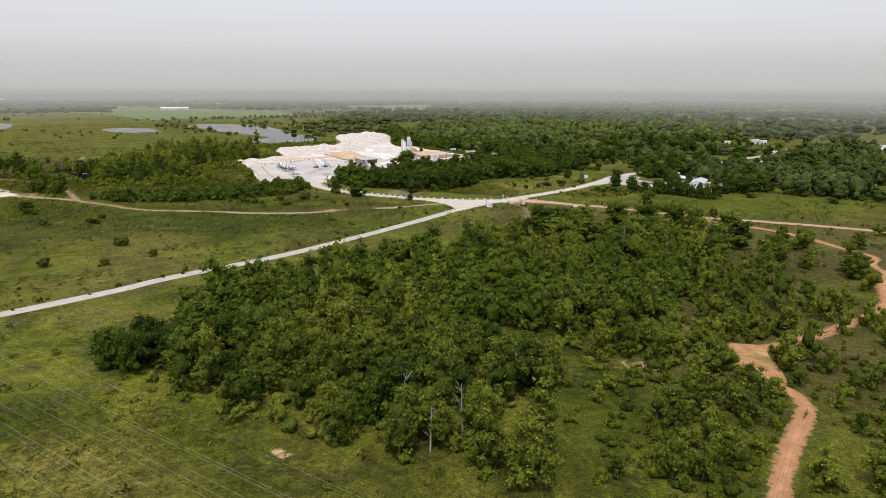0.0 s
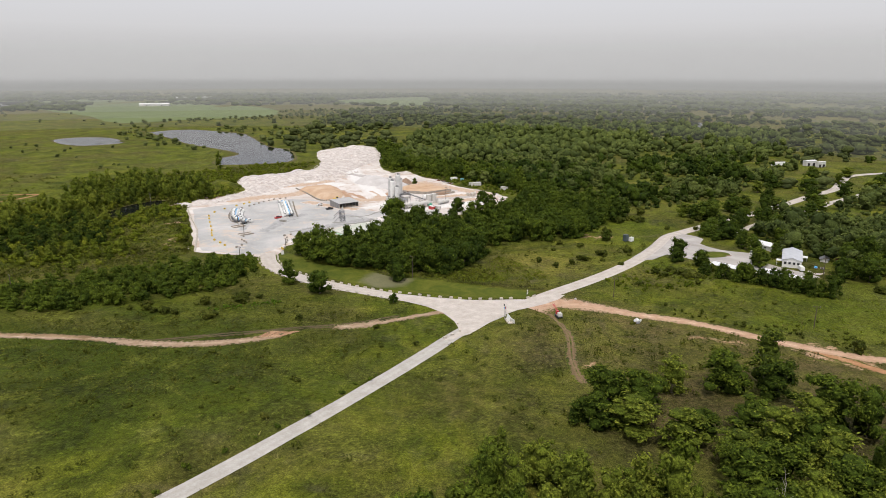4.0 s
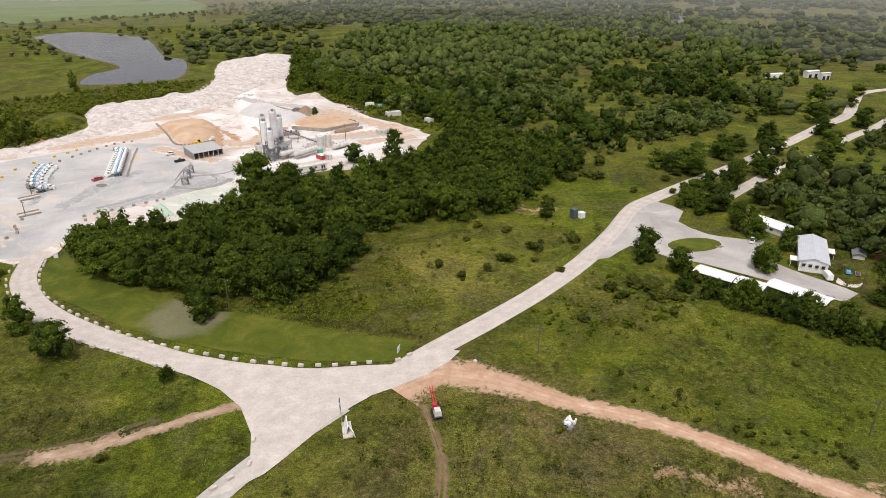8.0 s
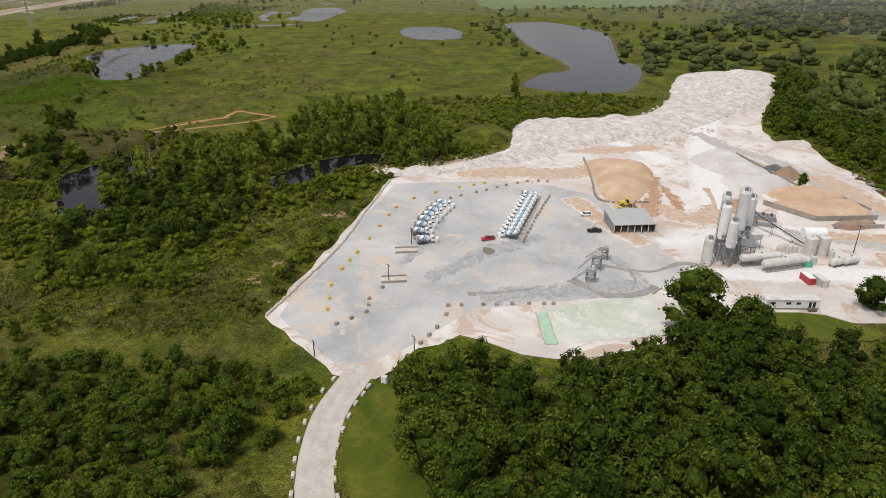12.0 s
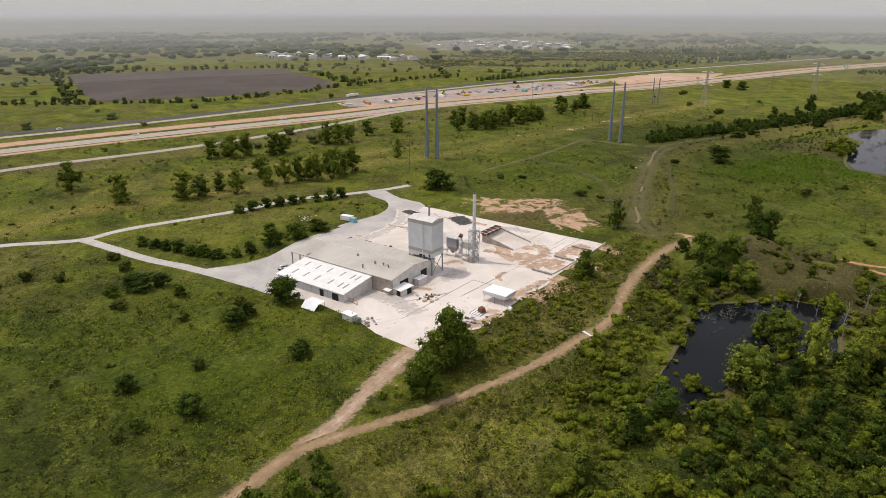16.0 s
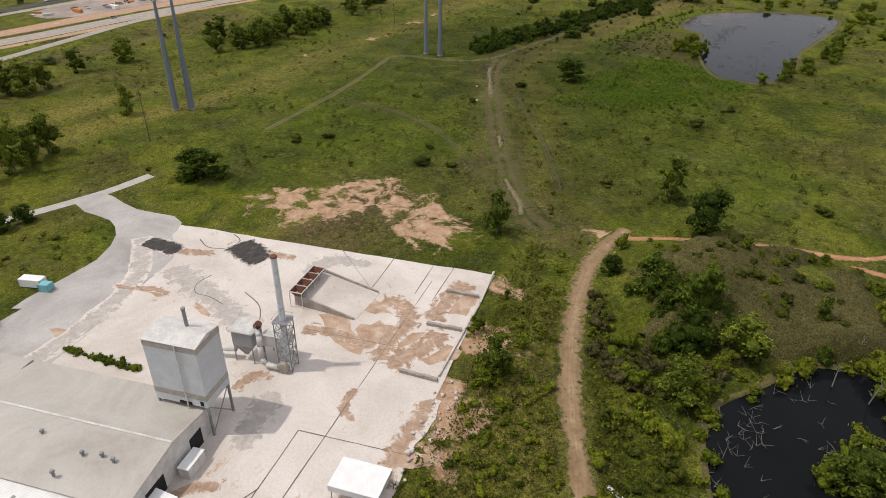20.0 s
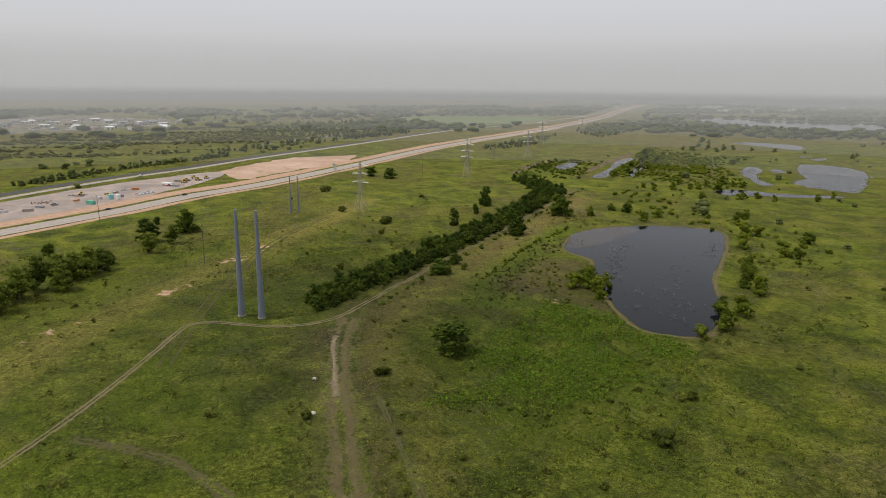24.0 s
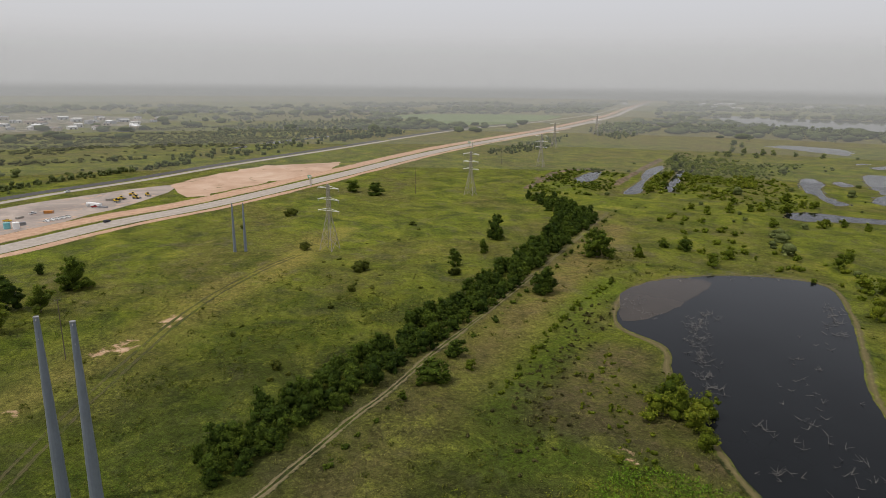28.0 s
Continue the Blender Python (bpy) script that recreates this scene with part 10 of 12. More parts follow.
for x in (2.2, 7.8):
    for y in (-0.5, 3.5):
        part("leg", Shape().rod((x, y, 0), (x, y, 5.0), 0.16, n=6), STEEL, dust)
duct = Shape()
run = [(1.0, -1.0, 9.2), (2.2, -2.0, 8.8), (2.6, -2.8, 6.5), (2.8, -3.2, 3.0), (4.0, -3.4, 1.5), (7.5, -3.4, 1.2)]
for a, b in zip(run[:-1], run[1:]):
    duct.rod(a, b, 0.7, n=12)
part("duct", duct, DIRTY_WHITE, dust, smooth=True)
part("fan", Shape().lathe((8.6, -4.0, 1.5), (8.6, -2.8, 1.5), ((0, 1.5), (1, 1.5)), 14), CONCRETE, dust)
part("elbow", Shape().lathe((0.3, 0.3, 9.6), (1.2, 0.3, 10.8), ((0, 0.9), (1, 0.9)), 12), RUST, dust)
part("inlet_duct", Shape().rod((-5.2, -1.5, 3.0), (-14.0, -2.6, 2.2), 0.75, n=12), DIRTY_WHITE, dust)

stack = thing("chimney_stack", "slim grey steel chimney rising from a lattice tower", "chimney", at=pose(-383.2, 473.2, 0.06, 0, 0, AX))
part("flue", Shape().rod((0, 0, 2), (0, 0, 32), 0.85, 0.72, n=16), mat_plain("streaked_flue", (0.60, 0.61, 0.62), 0.5, 0.1, 0.3, 0.8), stack)
part("rim", Shape().rod((0, 0, 31.8), (0, 0, 32.2), 0.82, n=16), RUST, stack)
lattice_box("access_tower", "grey lattice access tower round the chimney", "steel tower", pose(-383.2, 473.2, 0.06, 0, 0, AX), (3.4, 3.4, 14.5), 5, 0.09)
fb = thing("feed_bins", "row of four rusty open feed bins on white legs", "bins", at=pose(-414.5, 480.2, 0.06, 0, 0, 148))
for k in range(4):
    x = -5.4 + 3.6 * k
    b = part("bin", Shape().add([(x - 1.7, -1.9, 5.2), (x + 1.7, -1.9, 5.2), (x + 1.7, 1.9, 5.2), (x - 1.7, 1.9, 5.2), (x - 0.7, -0.8, 3.2), (x + 0.7, -0.8, 3.2), (x + 0.7, 0.8, 3.2), (x - 0.7, 0.8, 3.2)], [(0, 1, 5, 4), (1, 2, 6, 5), (2, 3, 7, 6), (3, 0, 4, 7), (4, 5, 6, 7)]), RUST, fb)
    part("rim", Shape().box((x, -1.95, 5.2), (3.6, 0.16, 0.3)).box((x, 1.95, 5.2), (3.6, 0.16, 0.3)).box((x - 1.78, 0, 5.2), (0.16, 3.9, 0.3)), DIRTY_WHITE, b)
for x in (-7.2, -3.6, 0, 3.6, 7.2):
    for y in (-1.9, 1.9):
        part("leg", Shape().rod((x, y, 0), (x, y, 5.1), 0.13, n=5), DIRTY_WHITE, fb)
ramp = thing("loading_ramp", "earth loading ramp between stained concrete walls", "ramp", at=pose(-410.5, 488.0, 0.06, 0, 0, 53))
part("fill", Shape().add([(-9, -7, 0), (10, -7, 0), (10, 7, 0), (-9, 7, 0), (-9, -7, 3.0), (10, -7, 0.1), (10, 7, 0.1), (-9, 7, 3.0)], [(3, 2, 1, 0), (4, 5, 6, 7), (0, 1, 5, 4), (2, 3, 7, 6), (3, 0, 4, 7), (1, 2, 6, 5)]), SLAB, ramp)
for s in (-1, 1):
    part("side_wall", Shape().add([(-9, s * 7.2 - 0.25, 0), (9.5, s * 7.2 - 0.25, 0), (9.5, s * 7.2 - 0.25, 0.6), (-9, s * 7.2 - 0.25, 3.8), (-9, s * 7.2 + 0.25, 0), (9.5, s * 7.2 + 0.25, 0), (9.5, s * 7.2 + 0.25, 0.6), (-9, s * 7.2 + 0.25, 3.8)], [(0, 1, 2, 3), (7, 6, 5, 4), (3, 2, 6, 7), (1, 5, 6, 2), (0, 3, 7, 4)]), CONCRETE, ramp)
part("head_wall", Shape().box((-9.2, 0, 1.9), (0.4, 14.9, 3.8)), CONCRETE, ramp)
for k, (a, b) in enumerate((((-406.5, 519.5), (-401.1, 527.9)), ((-392.2, 510.3), (-387, 519)), ((-374.4, 500.2), (-369.5, 507.3)))):
    ang = math.degrees(math.atan2(b[1] - a[1], b[0] - a[0]))
    ob = thing("bay_wall", "low broken concrete bay wall on the slab", "wall", "bay walls", at=pose((a[0] + b[0]) / 2, (a[1] + b[1]) / 2, 0.06, 0, 0, ang))
    for j in range(5):
        part("block", Shape().box((-4 + 2 * j, 0.1 * (j % 2), 0.5), (1.9, 0.9, 1.0 - 0.12 * (j % 3))), CONCRETE, ob)
for a, b in (((-413.3, 536.3), (-398, 527.2)), ((-397.5, 526.8), (-370, 508))):
    ang = math.degrees(math.atan2(b[1] - a[1], b[0] - a[0]))
    ob = thing("kerb_wall", "low pale concrete kerb wall along the slab", "wall", "kerb walls", at=pose((a[0] + b[0]) / 2, (a[1] + b[1]) / 2, 0.06, 0, 0, ang))
    n_k = int(math.dist(a, b) / 2.5)
    for j in range(n_k):
        part("block", Shape().box((-math.dist(a, b) / 2 + 2.5 * (j + 0.5), 0, 0.3), (2.35, 0.5, 0.6)), BLOCK, ob)
carp = thing("carport", "white roofed open shelter with sheet sides", "shelter", at=pose(-341.0, 485.5, 0.06, 0, 0, AX - 2))
part("roof", Shape().box((0, 0, 4.3), (10.6, 7.6, 0.2)), WHITE, carp)
part("fascia", Shape().box((0, -3.75, 3.6), (10.5, 0.1, 1.5)).box((5.25, 0, 3.6), (0.1, 7.5, 1.5)).box((-5.25, 0, 3.6), (0.1, 7.5, 1.5)).box((0, 3.75, 3.6), (10.5, 0.1, 1.5)), mat_sheet("fascia_sheet", (0.55, 0.56, 0.57), 0.4, AX), carp)
for x in (-4.8, 0, 4.8):
    for y in (-3.4, 3.4):
        part("post", Shape().rod((x, y, 0), (x, y, 4.2), 0.12, n=6), STEEL, carp)
sh = thing("side_shed", "small white roofed shed beside the hall", "shed", at=pose(-345.2, 445.8, 0.06, 0, 0, AX - 8))
for at, size in (((0, 2.6, 1.4), (7.0, 0.2, 2.8)), ((-3.4, -0.4, 1.4), (0.2, 5.7, 2.8)), ((3.4, -1.8, 1.4), (0.2, 3.4, 2.8)), ((-1.3, -3.4, 1.4), (4.4, 0.2, 2.8))):
    part("wall", Shape().box(at, size), DIRTY_WHITE, sh)
part("roof", Shape().box((0, -0.3, 2.95), (7.8, 7.4, 0.18), tilt=3), WHITE, sh)
part("opening", Shape().box((1.9, -3.42, 1.2), (2.2, 0.1, 2.2)).box((3.45, 1.2, 1.2), (0.1, 2.2, 2.2)), DARK, sh)
part("awning", Shape().box((-2.5, -4.9, 2.3), (3.4, 2.8, 0.1), tilt=12), WHITE, sh)
bx = thing("plant_hut", "small white box hut at the hall's gable", "hut", at=plant_at(50.5, 33))
part("body", Shape().box((0, 0, 1.4), (2.4, 5.5, 2.8)), DIRTY_WHITE, bx)
part("roof", Shape().box((0, 0, 2.88), (2.7, 5.8, 0.14)), WHITE, bx)
lean = thing("lean_to", "white folded tin roof leaning over weeds", "shelter", at=pose(-327, 414.2, 0.06, 0, 0, AX))
part("roof_panel", Shape().box((0, 1.6, 2.6), (7.2, 3.6, 0.1), tilt=4).box((0, -1.5, 1.8), (7.2, 3.6, 0.1), tilt=38), TIN_ROOF, lean)
for x in (-3.4, 3.4):
    part("post", Shape().rod((x, 3.0, 0), (x, 3.0, 2.6), 0.08, n=5).rod((x, 0.2, 0), (x, 0.2, 2.6), 0.08, n=5), STEEL, lean)
hut = thing("pump_hut", "small white flat roofed pump hut", "hut", at=pose(-319, 430.6, 0.06, 0, 0, AX - 6))
part("body", Shape().box((0, 0, 1.2), (5.2, 3.0, 2.4)), DIRTY_WHITE, hut)
part("roof", Shape().box((0, 0, 2.46), (5.5, 3.4, 0.12)), WHITE, hut)
part("vent", Shape().rod((1, 0.4, 2.5), (1, 0.4, 3.3), 0.15, n=6), STEEL, hut)
tb = thing("transformer_box", "dark green transformer box on a frame", "transformer", at=pose(-316.4, 434.4, 0.06, 0, 0, AX))
part("cabinet", Shape().box((0, 0, 1.0), (1.6, 1.5, 2.0)), mat_plain("dark_green_steel", (0.07, 0.12, 0.10), 0.5), tb)
part("fin", Shape().box((0.9, 0, 1.0), (0.25, 1.3, 1.4)).box((0, -0.85, 1.0), (1.3, 0.25, 1.4)), STEEL, tb)


def debris(name, label, category, x, y, spread, pieces, mats, seed, flat=False):
    """A pile of loose bits on the slab."""
    rng = random.Random(seed)
    ob = thing(name, label, category, at=pose(x, y, 0.06, 0, 0, rng.uniform(0, 90)))
    for k in range(pieces):
        px, py = rng.gauss(0, spread * 0.45), rng.gauss(0, spread * 0.45)
        s = (rng.uniform(0.8, 2.2), rng.uniform(0.6, 1.4), 0.12) if flat else (rng.uniform(0.5, 1.8), rng.uniform(0.4, 1.2), rng.uniform(0.3, 0.9))
        part("piece", Shape().box((px, py, s[2] / 2 + (0.1 * (k % 4) if flat else 0)), s, rng.uniform(0, 180), 0, 1.0 if flat else 0.8), mats[k % len(mats)], ob)
    return ob


debris("rubble_pile", "pile of broken bricks and planks on the slab", "rubble", -340.2, 457.0, 4.5, 26, [SAND, ROCK, BROWN, WOOD], 3)
debris("pallet_stack", "scattered grey wooden pallets at the slab's edge", "pallets", -321.5, 475.5, 6.0, 24, [CONCRETE, WOOD, STEEL], 4, True)
debris("scrap_pile", "black and white scrap beside the low building", "scrap", -366.1, 390.2, 3.5, 22, [BLACK, WHITE, STEEL], 5)
debris("plank_pile", "scattered grey planks by the pump hut", "planks", -316.5, 438.5, 3.5, 14, [WOOD, CONCRETE], 6, True)
debris("brush_pile", "pale brush and rubble pile on the grass", "rubble", -438, 378, 5.0, 24, [ROCK, CONCRETE, WHITE], 7)
debris("junk_pile", "white junk pile beside the dirt track", "junk", 86.7, 414.3, 2.5, 16, [WHITE, DIRTY_WHITE, STEEL], 8)
debris("white_sacks", "white sacks thrown in the weeds", "sacks", -333.5, 489.5, 1.6, 8, [WHITE], 9)
rack = thing("pipe_rack", "white barred rack lying on the slab", "rack", at=pose(-329.3, 478.0, 0.08, 0, 0, AX))
for k in range(5):
    part("rail", Shape().box((-2.4 + 1.2 * k, 0, 0.15), (0.14, 5.6, 0.3)), STEEL, rack)
    if k < 4:
        part("panel", Shape().box((-1.8 + 1.2 * k, 0, 0.1), (0.9, 5.2, 0.12)), WHITE, rack)
ru = thing("rusty_hopper", "rusty steel hopper standing on the rack", "hopper", at=pose(-329.6, 479.2, 0.35, 0, 0, 40))
part("body", Shape().box((0, 0, 0.9), (2.6, 2.2, 1.7), shrink=0.75), RUST, ru)
part("rim", Shape().box((0, 0, 1.75), (2.1, 1.8, 0.12)), RUST, ru)
gate = thing("yard_gate", "rusty bar gate beside the low building", "gate", at=pose(-333.0, 428.6, 0.06, 0, 0, 50))
gs = Shape()
for k in range(8):
    gs.rod((-2.8 + 0.8 * k, 0, 0), (-2.8 + 0.8 * k, 0, 1.6), 0.05, n=4)
part("bars", gs, RUST, gate)
part("frame", Shape().rod((-2.8, 0, 1.6), (2.8, 0, 1.6), 0.07, n=5).rod((-2.8, 0, 0.2), (2.8, 0, 0.2), 0.07, n=5), RUST, gate)
JOINT = mat_track("dusty_tar_joint", ((0.12, 0.105, 0.085), (0.19, 0.165, 0.135), (0.30, 0.26, 0.22)), 0.95, 0.1)
# slab joints with weeds and tar
for a, b in (((-440, 492), (-413.2, 498.2)), ((-385.7, 498.4), (-358, 480)), ((-413, 516.6), (-385.7, 498.4)), ((-358, 480), (-343, 470)), ((-321, 449.5), (-360.9, 474.2)), ((-360.9, 474.2), (-348.5, 495.6)), ((-432, 510), (-413.2, 498.2)), ((-422.8, 519.9), (-407.6, 510.2)), ((-419.2, 525.3), (-402.6, 514.2)), ((-346.8, 465.6), (-334, 445)), ((-385.7, 498.4), (-398, 478))):
    n_seg = max(3, int(math.dist(a, b) / 2.5))
    strip("slab_joint", [(a[0] + (b[0] - a[0]) * q / n_seg, a[1] + (b[1] - a[1]) * q / n_seg) for q in range(n_seg + 1)], 0.2, JOINT, 0.17, 0.15, 0, 2.5, "dark tarred joint across the slab", clear=False)
SLAB_TONES = ((0.48, 0.42, 0.365), (0.58, 0.515, 0.46), (0.64, 0.585, 0.535))
CLAY_WASH = mat_stain("clay_wash", ((0.26, 0.17, 0.11), (0.40, 0.28, 0.20), (0.52, 0.40, 0.315)), SLAB_TONES, 0.05)
for line, w in (([(-406.2, 499.5), (-403, 504.8), (-393.9, 505.6), (-387.4, 498.6), (-379.5, 495.3)], 9), ([(-410, 527), (-406, 522), (-400.5, 517), (-393, 512)], 9), ([(-388, 514), (-383, 508), (-380, 502), (-376, 497)], 10), ([(-398.9, 476.7), (-394.9, 484.8), (-389.4, 490.8), (-385.9, 496)], 6), ([(-377, 459.5), (-381.8, 464.7), (-380, 470)], 5), ([(-433, 424), (-429.6, 429.9), (-427, 437.3), (-423, 441)], 4), ([(-372, 489), (-365.5, 484.5), (-360, 487)], 3),
                ([(-364, 505), (-356, 499), (-349, 494), (-340, 489)], 6), ([(-446, 462), (-440, 470), (-436, 478)], 5), ([(-452, 440), (-447, 446), (-446, 453)], 5), ([(-330, 486), (-322, 480), (-316, 472)], 6), ([(-345, 446), (-350, 452), (-349, 459)], 3.5)):
    strip("slab_stain", line, w, CLAY_WASH, 0.15, 1.5, 0, 2.0, "brown clay wash stain on the slab", clear=False, tips=True)
ASH_WASH = mat_stain("ash_wash", ((0.035, 0.032, 0.03), (0.06, 0.055, 0.05), (0.12, 0.105, 0.095)), SLAB_TONES, 0.05, 0.72, 0.45)
GREY_FILM = mat_stain("grey_film", ((0.36, 0.32, 0.285), (0.44, 0.395, 0.355), (0.55, 0.50, 0.455)), SLAB_TONES, 0.05, 0.5, 1.1)
for line, w, mat, label in (([(-459, 429), (-456, 433), (-453, 437), (-449, 441)], 8, ASH_WASH, "dark ash stain on the slab"), ([(-451, 460), (-446, 462), (-441, 465), (-437, 468)], 12, ASH_WASH, "dark ash stain on the slab"),
                            ([(-440, 440), (-428, 447), (-416, 455), (-405, 460)], 12, GREY_FILM, "grey dust film on the slab"), ([(-345, 425), (-341, 436), (-336, 446), (-326, 456)], 12, GREY_FILM, "grey dust film on the slab"), ([(-375, 470), (-366, 465), (-357, 462)], 9, GREY_FILM, "grey dust film on the slab"), ([(-425, 480), (-432, 488), (-426, 500)], 8, GREY_FILM, "grey dust film on the slab"), ([(-462, 428), (-440, 430), (-420, 424), (-400, 410)], 8, GREY_FILM, "grey tyre dust on the slab")):
    strip("slab_stain", line, w, mat, 0.145 if mat is GREY_FILM else 0.16, 1.6, 0, 2.0, label, clear=False, tips=True)
for line in ([(-432, 452), (-428, 448), (-423, 448), (-420, 452), (-415, 456)], [(-456, 447), (-450, 450), (-448, 456), (-452, 460), (-457, 458)], [(-420, 462), (-412, 466), (-404, 466)]):
    strip("tyre_mark", line, 0.35, JOINT, 0.175, 0.1, 0, 1.5, "curved dark tyre mark on the slab", clear=False)
STAIN = mat_ground("clay_stain", ((0.32, 0.205, 0.13), (0.42, 0.29, 0.20), (0.52, 0.40, 0.31)), 0.25)
for k, (x, y, a, b, turn, mat, label) in enumerate((
    (-411, 415.8, 2.0, 5.0, 60, STAIN, "brown clay stain on the slab"),
    (-427, 436, 2.2, 6.0, 60, STAIN, "brown clay stain on the slab"), (-414, 452, 2.5, 6.0, 50, STAIN, "brown clay stain on the slab"), (-383, 508.5, 8.0, 9.5, 50, STAIN, "broad brown clay film on the slab"),
    (-399, 520, 6.0, 8.0, 50, STAIN, "broad brown clay film on the slab"), (-397, 487, 4.0, 12.0, 20, STAIN, "broad brown clay film on the slab"), (-392, 496, 5.5, 5.0, 20, STAIN, "brown clay stain on the slab"),
    (-330.5, 484, 3.0, 5.5, 60, STAIN, "brown clay stain on the slab"), (-346, 498, 3.0, 7.0, 55, STAIN, "brown clay stain on the slab"), (-404, 498, 4.0, 6.0, 50, STAIN, "brown clay stain on the slab"),
)):
    c, s = math.cos(radians(turn)), math.sin(radians(turn))
    rr = random.Random(k)
    ring = []
    for q in range(14):
        w, m_ = 2 * math.pi * q / 14, rr.uniform(0.55, 1.25)
        ex, ey = a * m_ * math.cos(w), b * m_ * math.sin(w)
        ring.append((x + ex * s + ey * c, y - ex * c + ey * s))
    sheet("slab_stain", ring, 0.12 + 0.004 * k, mat, label, "stain", fray=0.5, step=2.0, clear=False)
growth("weeds", [b[2] for b in BUSHES], np.array([(-403.3 + 12.3 * t, 418 + 18.1 * t) for t in np.linspace(0, 1, 12)]), 0.9, WILLOW_LEAF, "row of green weeds behind the hall", "weeds", 97)
container(-438.6, 401, 68, (7.0, 3.0, 2.6), WHITE, "white site trailer on the grass", "site_trailer")
container(-434.8, 405.5, 68, (3.0, 2.6, 2.4), TEAL_PAINT, "small teal box beside the site trailer", "site_box")
for x, y, a, l in ((-315.2, 517.3, 35, 4.5), (-328.8, 534.5, 20, 4.0)):
    ob = thing("white_plank", "white board lying in grass beside the track", "board", at=pose(x, y, 0.1, 4, 0, a))
    part("board", Shape().box((0, 0, 0.3), (l, 0.9, 0.14)), WHITE, ob)
    part("batten", Shape().box((0, 0.25, 0.41), (l * 0.9, 0.12, 0.08)), DIRTY_WHITE, ob)
for x, y in ((-606.1, 587.5), (-580.9, 580.1)):
    ob = thing("pale_boulder", "pale boulder lying in grass", "boulder", at=pose(x, y, 0.0))
    part("stone", Shape().lathe((0, 0, -0.2), (0.2, 0, 0.6), ((0, 0.9), (0.5, 0.85), (0.85, 0.5), (1, 0.2)), 7), BLOCK, ob)

# ---- poles and lines ----
def steel_pole(x, y, h, lean_x=0.0):
    ob = thing("transmission_pole", "tall tapered grey steel transmission pole in pasture", "pole", "twin steel poles", at=pose(x, y, -0.2, 0, lean_x, 0))
    r0, r1 = 0.033 * h, 0.0125 * h
    at_z = lambda q: r0 + (r1 - r0) * q
    part("shaft", Shape().rod((0, 0, 0), (0, 0, h * 0.26), at_z(0), at_z(0.26), n=12).rod((0, 0, h * 0.25), (0, 0, h * 0.56), at_z(0.25) + 0.06, at_z(0.56), n=12).rod((0, 0, h * 0.55), (0, 0, h), at_z(0.55) + 0.06, r1, n=12), GALV, ob)
    part("base_flange", Shape().rod((0, 0, 0), (0, 0, 0.5), r0 + 0.35, n=12), CONCRETE, ob)
    part("bracket", Shape().box((r1 + 0.5, 0, h - 0.3), (1.4, 0.2, 0.25)).box((r1 + 0.5, 0, h * 0.9), (1.2, 0.15, 0.2)), STEEL, ob)
    part("cap", Shape().rod((0, 0, h), (0, 0, h + 0.3), r1 * 1.08, n=12), STEEL, ob)


for x, y, h in ((-602.1, 425.3, 53), (-601.7, 433.0, 53), (-687.5, 576.2, 50.5), (-680.5, 584.0, 50.5), (-924.8, 658.7, 31), (-923.6, 665.0, 31)):
    steel_pole(x, y, h)


def wood_pole(x, y, h, heading=0.0, arm=True):
    ob = thing("utility_pole", "dark wooden utility pole with a crossarm", "utility pole", "utility poles", at=pose(x, y, -0.1, 0, 0, heading))
    part("post", Shape().rod((0, 0, 0), (0, 0, h), 0.2, 0.13, n=8), WOOD, ob)
    if arm:
        part("crossarm", Shape().box((0, 0, h - 0.6), (0.14, 2.8, 0.16)), WOOD, ob)
        for s in (-1.2, 0, 1.2):
            part("insulator", Shape().rod((0, s, h - 0.5), (0, s, h - 0.1), 0.08, n=6), STEEL, ob)


for x, y, h in ((158.5, 405.9, 10.3), (227.8, 379, 10.5), (286.3, 357.2, 11.5), (84.4, 445.6, 10), (-13, 477.6, 12), (-116.5, 522.6, 5.5), (-93.3, 540.4, 6), (-141, 602.4, 7.5), (-127.9, 571.5, 7.4), (6.8, 693.2, 11.9), (204.8, 480.3, 10), (217.6, 538.7, 9)):
    wood_pole(x, y, h, 60)
for x, y, h in ((-555.4, 418.7, 27.5), (-786.5, 572.4, 25), (-940.2, 516.1, 22), (-1074.7, 849.8, 24), (-1237, 1045.3, 24), (-196, 424, 9.5), (-208, 455, 9.5), (-350, 262, 11)):
    wood_pole(x, y, h, 40)


